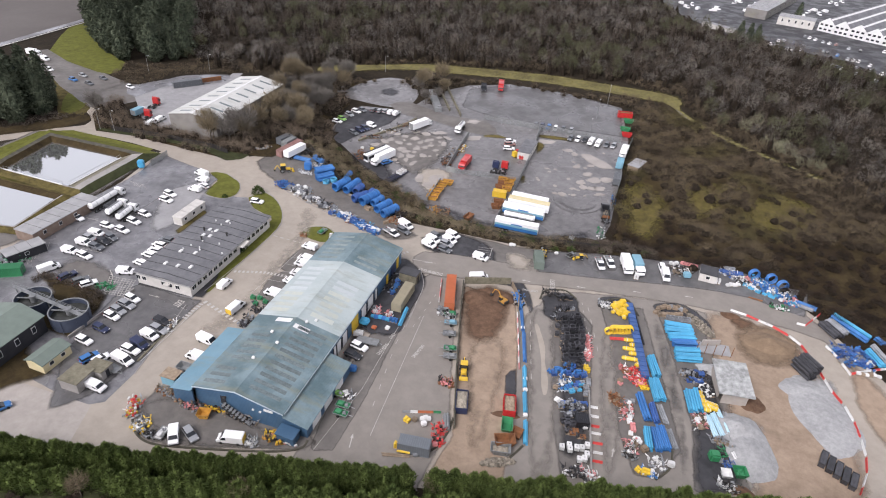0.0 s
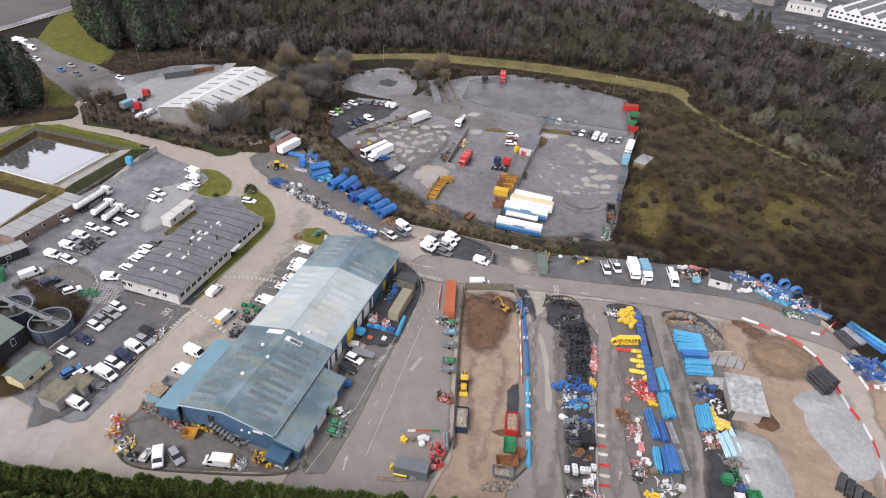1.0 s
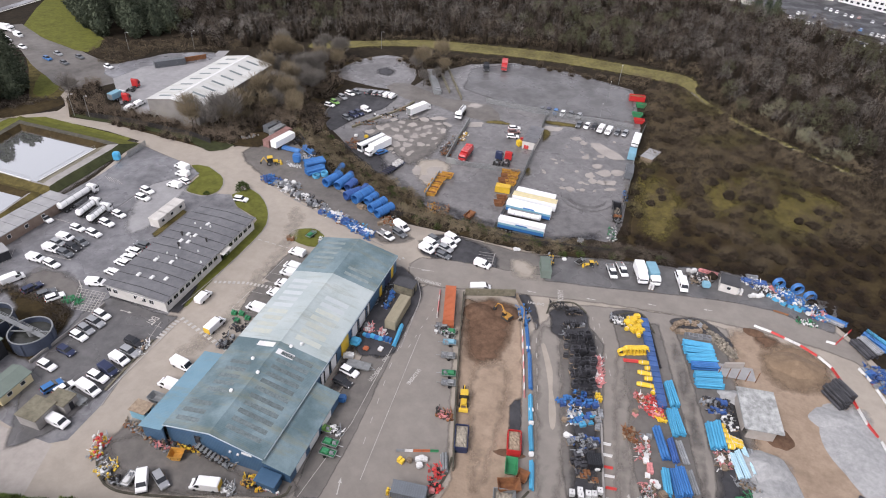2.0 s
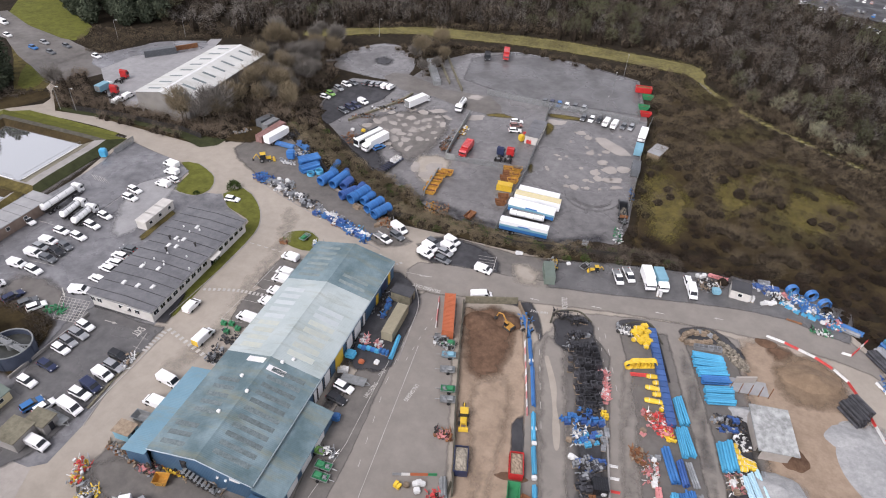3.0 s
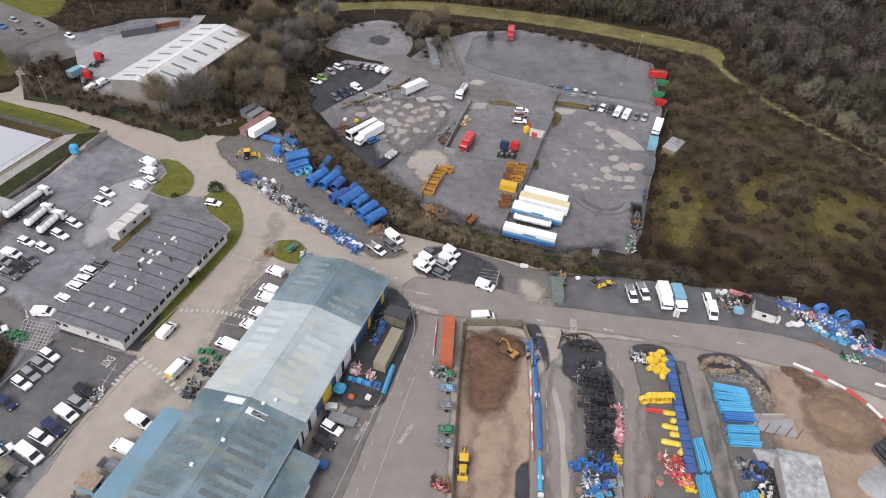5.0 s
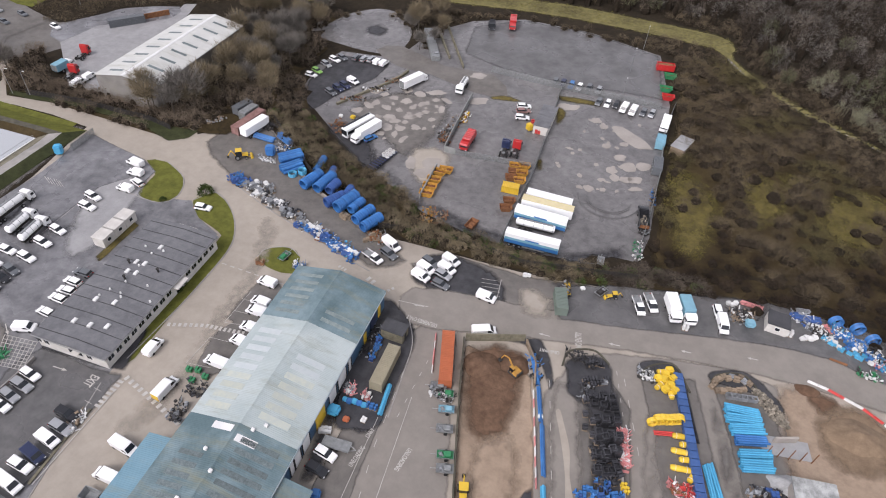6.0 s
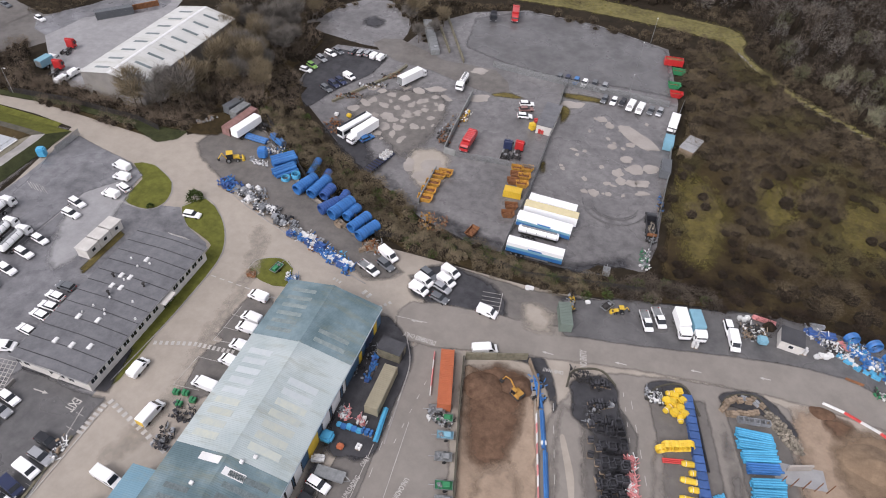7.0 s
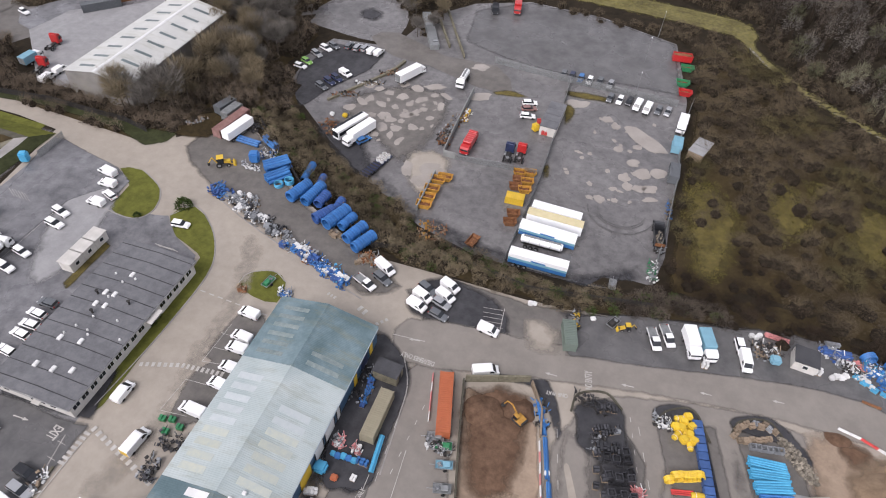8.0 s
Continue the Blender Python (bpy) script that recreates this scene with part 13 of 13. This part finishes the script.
park(far_van, "white", 101.9, 516.2, 98, "white van parked on the trade estate", "van", "vans on the trade estate")
park(far_van, "white", 131.2, 582.3, 240, "white van parked on the trade estate", "van", "vans on the trade estate")
park(far_van, "white", 134.4, 577.7, 276, "white van parked on the trade estate", "van", "vans on the trade estate")
park(far_van, "white", 141.3, 593.4, 281, "white van parked on the trade estate", "van", "vans on the trade estate")
park(far_car, "silver", 74.0, 419.7, 37, "car parked in the retail estate row", "car", "cars on the retail estate")
park(far_car, "navy", 77.4, 415.8, 36, "car parked in the retail estate row", "car", "cars on the retail estate")
park(far_car, "white", 80.7, 412.0, 40, "car parked in the retail estate row", "car", "cars on the retail estate")
park(far_car, "grey", 83.9, 408.2, 32, "car parked in the retail estate row", "car", "cars on the retail estate")
park(far_car, "silver", 87.1, 404.5, 33, "car parked in the retail estate row", "car", "cars on the retail estate")
park(far_car, "navy", 90.2, 400.9, 40, "car parked in the retail estate row", "car", "cars on the retail estate")
park(far_car, "white", 93.2, 397.4, 32, "car parked in the retail estate row", "car", "cars on the retail estate")
park(far_car, "grey", 96.2, 393.9, 38, "car parked in the retail estate row", "car", "cars on the retail estate")
park(far_car, "silver", 99.1, 390.5, 36, "car parked in the retail estate row", "car", "cars on the retail estate")
park(far_car, "navy", 102.0, 387.1, 41, "car parked in the retail estate row", "car", "cars on the retail estate")
park(far_car, "white", 104.8, 383.9, 30, "car parked in the retail estate row", "car", "cars on the retail estate")
park(far_car, "grey", 107.5, 380.7, 40, "car parked in the retail estate row", "car", "cars on the retail estate")
park(far_car, "silver", 110.3, 377.5, 31, "car parked in the retail estate row", "car", "cars on the retail estate")
park(far_car, "navy", 112.9, 374.4, 32, "car parked in the retail estate row", "car", "cars on the retail estate")
park(far_car, "white", 115.5, 371.4, 39, "car parked in the retail estate row", "car", "cars on the retail estate")
park(far_car, "grey", 118.1, 368.4, 30, "car parked in the retail estate row", "car", "cars on the retail estate")
dashes(-90.0, 90.8, -89.6, 97.5, 1.4, 7, 0.55)
dashes(-89.4, 98.0, -73.3, 92.8, 1.2, 12, 0.5)
dashes(-90.2, 111.6, -82.7, 114.1, 1.1, 7, 0.55)
dashes(-82.7, 114.1, -73.9, 115.1, 1.2, 9, 0.55)
dashes(-89.9, 131.0, -72.8, 130.1, 0.3, 8, 0.55)
dashes(-39.4, 100.8, -40.6, 121.2, 0.14, 4, 0.35)
dashes(-36.7, 81.6, -39.4, 100.8, 0.14, 4, 0.3)
ground_strip("road_line", -42.9, 67.6, -40.8, 85.1, 0.13)
ground_strip("road_line", -40.8, 85.1, -41.1, 106.7, 0.13)
ground_strip("road_line", -34.1, 74.4, -36.8, 112.9, 0.13)
dashes(-37.8, 108.0, -36.6, 124.5, 0.14, 5, 0.3)
arrow(-16.1, 136.9, -178, 2.4)
arrow(-1.7, 139.6, -176, 2.4)
arrow(12.8, 143.1, -176, 2.2)
arrow(26.1, 146.2, -174, 2.2)
arrow(-43.6, 135.1, -172, 2.4)
arrow(-102.2, 95.3, 2, 3.2)
arrow(-118.9, 99.2, -37, 3.5)
arrow(-37.1, 72.1, 103, 3.5)
arrow(11.9, 87.3, 87, 2.2)
ground_words("EXIT", -95.6, 96.4, -95.8, 93.9, 2.6)
wall_run("wall_ramp", [(-82.5, 264.2), (-74.1, 249.3)], 1.4, "mossy_bank", "grey concrete side wall of the loading ramp", 0.5)
wall_run("wall_ramp", [(-88.5, 266.5), (-78.4, 246.6)], 1.8, "steel", "grey steel loading dock beside the ramp", 3.0)
ground_words("NO ENTRY", -8.0, 136.2, -8.8, 140.3, 1.9)
ground_words("DELIVERIES ONLY", -38.0, 131.6, -44.9, 131.7, 1.5)
ground_words("UNLOADING", -41.5, 96.1, -40.8, 100.3, 1.2)
ground_words("ONLY", -41.0, 102.1, -40.6, 104.1, 1.2)
ground_words("UNLOADING", -33.6, 102.9, -34.5, 98.2, 1.2)
ground_words("ONE WAY", -12.2, 133.7, -16.3, 133.1, 1.2)
ground_strip("road_line", -48.2, 134.9, -41.5, 135.5, 0.14)
dashes(-64.9, 139.8, -62.5, 139.1, 0.9, 3, 0.55)
dashes(-52.3, 135.9, -50.2, 138.3, 0.9, 3, 0.55)
dashes(-57.3, 138.7, -54.7, 137.6, 1.6, 2, 0.55)
ground_strip("road_line", -79.7, 116.2, -79.2, 125.7, 0.12)
ground_strip("road_line", -79.7, 116.2, -71.8, 117.6, 0.12)
ground_strip("road_line", -79.7, 119.7, -72.1, 120.2, 0.12)
ground_strip("road_line", -80.0, 123.2, -72.1, 123.3, 0.12)
ground_strip("road_line", -80.8, 105.0, -80.2, 111.8, 0.12)
ground_strip("road_line", -80.2, 111.8, -76.1, 112.1, 0.12)
ground_strip("road_line", -80.9, 104.8, -75.7, 105.4, 0.12)
ground_strip("road_line", -33.0, 148.0, -28.9, 148.6, 0.12)
ground_strip("road_line", -32.7, 146.8, -28.6, 147.4, 0.12)
ground_strip("road_line", -32.4, 145.7, -28.3, 146.3, 0.12)
ground_strip("road_line", -32.0, 144.6, -28.0, 145.2, 0.12)
ground_strip("road_line", -31.7, 143.5, -27.7, 144.1, 0.12)
ground_strip("road_line", -28.7, 149.2, -28.0, 141.7, 0.16)
ground_strip("road_line", -118.2, 98.0, -114.5, 91.7, 0.16)
ground_strip("road_line", -118.2, 98.0, -110.9, 98.8, 0.16)
ground_strip("road_line", -117.3, 98.1, -113.8, 91.8, 0.16)
ground_strip("road_line", -117.7, 97.1, -110.6, 98.0, 0.16)
ground_strip("road_line", -116.3, 98.2, -113.0, 91.9, 0.16)
ground_strip("road_line", -117.2, 96.3, -110.3, 97.2, 0.16)
ground_strip("road_line", -115.4, 98.3, -112.3, 92.0, 0.16)
ground_strip("road_line", -116.8, 95.5, -110.0, 96.4, 0.16)
ground_strip("road_line", -114.5, 98.4, -111.6, 92.1, 0.16)
ground_strip("road_line", -116.3, 94.8, -109.7, 95.6, 0.16)
ground_strip("road_line", -113.6, 98.5, -110.8, 92.2, 0.16)
ground_strip("road_line", -115.9, 94.0, -109.4, 94.8, 0.16)
ground_strip("road_line", -112.7, 98.6, -110.1, 92.3, 0.16)
ground_strip("road_line", -115.4, 93.2, -109.2, 94.1, 0.16)
ground_strip("road_line", -111.8, 98.7, -109.3, 92.4, 0.16)
ground_strip("road_line", -115.0, 92.4, -108.9, 93.3, 0.16)
ground_strip("road_line", -110.9, 98.8, -108.6, 92.5, 0.16)
ground_strip("road_line", -114.5, 91.7, -108.6, 92.5, 0.16)
ground_strip("road_line", -141.2, 93.9, -143.7, 97.1, 0.12)
ground_strip("road_line", -141.3, 95.3, -143.8, 98.5, 0.12)
ground_strip("road_line", -141.5, 96.6, -144.0, 99.9, 0.12)
ground_strip("road_line", -141.6, 98.0, -144.1, 101.4, 0.12)
ground_strip("road_line", -141.7, 99.4, -144.3, 102.8, 0.12)
ground_strip("road_line", -141.8, 100.8, -144.4, 104.3, 0.12)
ground_strip("road_line", -149.6, 141.8, -146.2, 139.9, 0.12)
ground_strip("road_line", -148.7, 141.8, -145.3, 139.9, 0.12)
ground_strip("road_line", -147.8, 141.8, -144.4, 139.9, 0.12)
ground_strip("road_line", -146.8, 141.8, -143.5, 139.9, 0.12)
ground_strip("road_line", -145.9, 141.8, -142.6, 139.9, 0.12)
ground_strip("road_line", -145.0, 141.7, -141.7, 139.9, 0.12)
ground_strip("road_line", -91.4, 78.2, -89.8, 78.1, 0.1)
ground_strip("road_line", -91.7, 80.7, -90.0, 80.5, 0.1)
ground_strip("road_line", -92.0, 83.2, -90.3, 83.0, 0.1)
ground_strip("road_line", -92.3, 85.8, -90.6, 85.6, 0.1)
ground_strip("road_line", -92.6, 88.4, -90.9, 88.2, 0.1)
ground_strip("road_line", -92.9, 91.2, -91.2, 91.0, 0.1)
ground_strip("road_line", -93.3, 94.0, -91.5, 93.8, 0.1)
ground_strip("road_line", -106.8, 139.0, -105.1, 138.6, 0.2)
ground_strip("road_line", -106.1, 139.0, -104.3, 138.6, 0.2)
ground_strip("road_line", -105.4, 139.0, -103.6, 138.6, 0.2)
ground_strip("road_line", -104.6, 139.0, -102.9, 138.6, 0.2)
ground_strip("road_line", -103.9, 139.0, -102.2, 138.6, 0.2)
ground_strip("road_line", -103.2, 139.0, -101.4, 138.6, 0.2)
ground_strip("road_line", -102.5, 139.0, -100.7, 138.6, 0.2)
ground_strip("road_line", -145.4, 118.5, -137.7, 118.4, 0.12)
ground_strip("road_line", -134.0, 121.5, -134.1, 141.2, 0.12)
ground_strip("road_line", -135.2, 105.2, -128.1, 105.8, 0.12)
sheet("ground_stain", smooth_loop([(-10.2, 119.6), (-9.3, 117.0), (-7.6, 112.2), (-6.1, 107.0), (-5.0, 101.0), (-3.9, 97.6), (-3.2, 98.3), (-3.9, 103.0), (-5.4, 107.6), (-6.3, 112.6), (-8.4, 117.8), (-9.5, 120.1)], 3), "road", 0.158, "pale mud dried along the stock yard lane", "stain")
dashes(-12.7, 126.0, -6.6, 98.2, 0.14, 6, 0.35)
dashes(1.3, 131.6, 6.6, 112.6, 0.14, 4, 0.35)
dashes(-0.4, 133.0, 2.6, 120.6, 0.14, 4, 0.3)
ground_strip("field_road", -305.7, 218.4, -307.0, 291.1, 5.0, "carpark", "grey lane along the field edge", 0.4)
ground_strip("verge_rail", -302.8, 215.9, -303.0, 289.0, 1.2, "line", "pale rail along the lane", 0.5)
container(-190.0, 224.4, 50, "grey", "long dark grey container behind the warehouse yard", 12.2)
wall_run("wall_warehouse_yard", [(-188.4, 229.1), (-181.9, 237.8)], 2.0, "rust", "rust-brown wall behind the warehouse yard")
kerb_line([(-88.1, 71.9), (-92.9, 95.4)])
kerb_line([(-125.3, 144.3), (-116.6, 143.9), (-113.9, 147.9), (-116.9, 154.7), (-125.1, 159.3)])
kerb_line([(-109.3, 147.9), (-105.6, 152.7), (-98.1, 147.8), (-93.1, 141.2), (-91.0, 134.6), (-90.8, 123.6), (-91.1, 114.5), (-92.1, 101.6)])
kerb_line([(-83.7, 135.6), (-83.1, 138.9), (-78.5, 141.2), (-74.6, 139.4)])
kerb_line([(-105.7, 158.7), (-91.3, 152.3), (-77.0, 147.3), (-63.7, 142.8), (-57.7, 140.9)])
kerb_line([(-80.7, 62.5), (-77.1, 59.3), (-72.7, 58.1), (-65.6, 59.6), (-51.2, 64.0), (-45.5, 66.9), (-45.0, 69.2)], "low dark stone edging", "rubble_stone", 1.2, 0.26, 0.4)
kerb_line([(-27.9, 71.9), (-21.9, 75.0), (-20.1, 80.0), (-20.1, 84.6)], "low dark stone edging", "rubble_stone", 1.2, 0.26, 0.4)
kerb_line([(-10.2, 75.9), (-7.1, 78.8), (-5.1, 82.7)], "low dark stone edging", "rubble_stone", 1.2, 0.26, 0.4)
kerb_line([(20.2, 83.8), (22.7, 87.4), (23.1, 91.8)], "low dark stone edging", "rubble_stone", 1.2, 0.26, 0.4)
kerb_line([(-44.1, 130.7), (-41.2, 124.9), (-40.3, 117.5), (-39.4, 107.3)])
kerb_line([(-11.0, 130.4), (-10.3, 134.6), (-5.4, 136.6), (-2.0, 134.0)], "low dark stone edging", "rubble_stone", 1.2, 0.26, 0.4)
kerb_line([(4.3, 132.8), (5.8, 136.6), (10.7, 138.6), (14.0, 132.9)], "low dark stone edging", "rubble_stone", 1.2, 0.26, 0.4)
kerb_line([(17.7, 136.4), (19.3, 139.5), (24.2, 141.2), (27.1, 138.1)], "low dark stone edging", "rubble_stone", 1.2, 0.26, 0.4)
(ax, ay), (bx, by) = CAR_PARK_EDGE
ground_strip("road_line", ax, ay, bx, by, 0.2)
for k, (x, y) in enumerate(np.concatenate([scatter([(-92, 208), (-78, 222), (-64, 222), (-62, 200), (-76, 194)], 5.2, 71), scatter([(-27, 188), (-27, 228), (-4, 230), (-4, 190)], 6.4, 72)])):
    puddle(x, y, 0.5 + 0.16 * (k % 5), 0.4 + 0.11 * (k % 4), 200 + k, k * 37, 0.1466)
puddle(-5.8, 206.6, 2.4, 2.0, 0, 17)
puddle(-1.9, 208.4, 2.1, 1.8, 1, 19)
puddle(-6.2, 200.7, 2.0, 1.3, 2, 18)
puddle(-3.4, 201.4, 2.1, 1.5, 3, 19)
puddle(-9.1, 200.4, 1.4, 1.7, 4, 17)
puddle(-15.3, 193.6, 1.3, 1.5, 5, 18)
puddle(-11.4, 194.3, 0.8, 0.9, 6, 14)
puddle(-8.9, 210.3, 1.8, 1.6, 7, 19)
puddle(-13.4, 215.0, 1.3, 1.4, 8, 18)
puddle(-10.3, 203.9, 1.5, 1.8, 9, 16)
puddle(-28.5, 232.0, 3.7, 2.0, 10, 19)
puddle(-56.6, 226.3, 3.1, 2.6, 11, 19)
puddle(-59.4, 190.7, 3.7, 2.3, 12, 17)
puddle(-60.7, 185.5, 3.0, 2.2, 13, 20)
puddle(-65.8, 188.5, 1.5, 3.2, 14, 20)
puddle(-18.5, 227.5, 1.6, 1.6, 15, 18)
puddle(-15.7, 224.9, 1.3, 1.6, 16, 18)
puddle(-22.4, 208.2, 0.6, 0.7, 17, 18)
puddle(-25.8, 202.1, 0.6, 0.6, 18, 18)
puddle(-12.5, 198.5, 1.1, 0.8, 19, 22)
puddle(-8.7, 217.4, 1.3, 1.2, 20, 18)
puddle(-61.2, 241.5, 2.6, 1.9, 21, 21)
puddle(-49.1, 231.0, 1.4, 1.1, 22, 21)
puddle(-71.2, 226.6, 3.4, 1.5, 23, 19)
puddle(-3.0, 197.4, 1.8, 0.9, 24, 16)
puddle(-6.8, 221.3, 7.0, 2.8, 90, -39)
tyre_mark(-9.3, 191.6, 6.2, 190, 350)
tyre_mark(-9.3, 191.6, 8.6, 185, 345)
tyre_mark(-9.3, 191.6, 6.8, 200, 330)
puddle(-87.0, 220.3, 1.6, 1.2, 40, 35)
puddle(-83.3, 219.3, 1.2, 1.5, 41, 86)
puddle(-78.9, 218.7, 1.7, 1.7, 42, 20)
puddle(-87.8, 214.7, 1.4, 1.7, 43, 179)
puddle(-75.5, 215.9, 1.1, 1.2, 44, 115)
puddle(-73.0, 218.9, 2.2, 1.3, 45, 43)
puddle(-79.0, 213.2, 1.3, 1.0, 46, 129)
puddle(-80.6, 208.3, 2.1, 1.8, 47, 16)
puddle(-74.3, 210.5, 2.0, 1.2, 48, 26)
puddle(-72.4, 212.5, 2.2, 1.1, 49, 57)
puddle(-84.5, 207.0, 1.9, 1.3, 50, 22)
puddle(-79.3, 203.1, 2.0, 1.7, 51, 101)
puddle(-75.2, 203.7, 1.4, 1.6, 52, 51)
puddle(-75.5, 200.3, 1.9, 0.9, 53, 105)
puddle(-70.6, 214.6, 1.1, 1.2, 54, 125)
puddle(-69.8, 222.4, 1.2, 1.1, 55, 28)
puddle(-66.3, 223.0, 2.3, 0.9, 56, 148)
puddle(-80.3, 199.3, 1.3, 1.7, 57, 84)
puddle(-74.9, 207.4, 1.0, 1.0, 58, 138)
puddle(-89.6, 212.6, 2.2, 1.4, 59, 146)
puddle(-91.7, 208.9, 1.6, 1.7, 60, 107)
puddle(-67.6, 211.3, 1.1, 1.1, 61, 23)
puddle(-70.8, 206.0, 1.9, 1.0, 62, 155)
puddle(-72.3, 198.8, 1.9, 0.9, 63, 69)
puddle(-90.5, 221.0, 1.7, 1.4, 64, 38)
puddle(-75.9, 224.1, 2.0, 1.6, 65, 147)
puddle(-66.3, 217.6, 2.3, 1.0, 66, 103)
puddle(-83.5, 213.2, 2.2, 1.1, 67, 156)
puddle(-80.8, 224.9, 1.7, 1.6, 68, 172)
puddle(-78.3, 207.1, 1.7, 1.4, 69, 176)
walkway(-131.7, 82.7, -109.0, 80.2, 3.7)
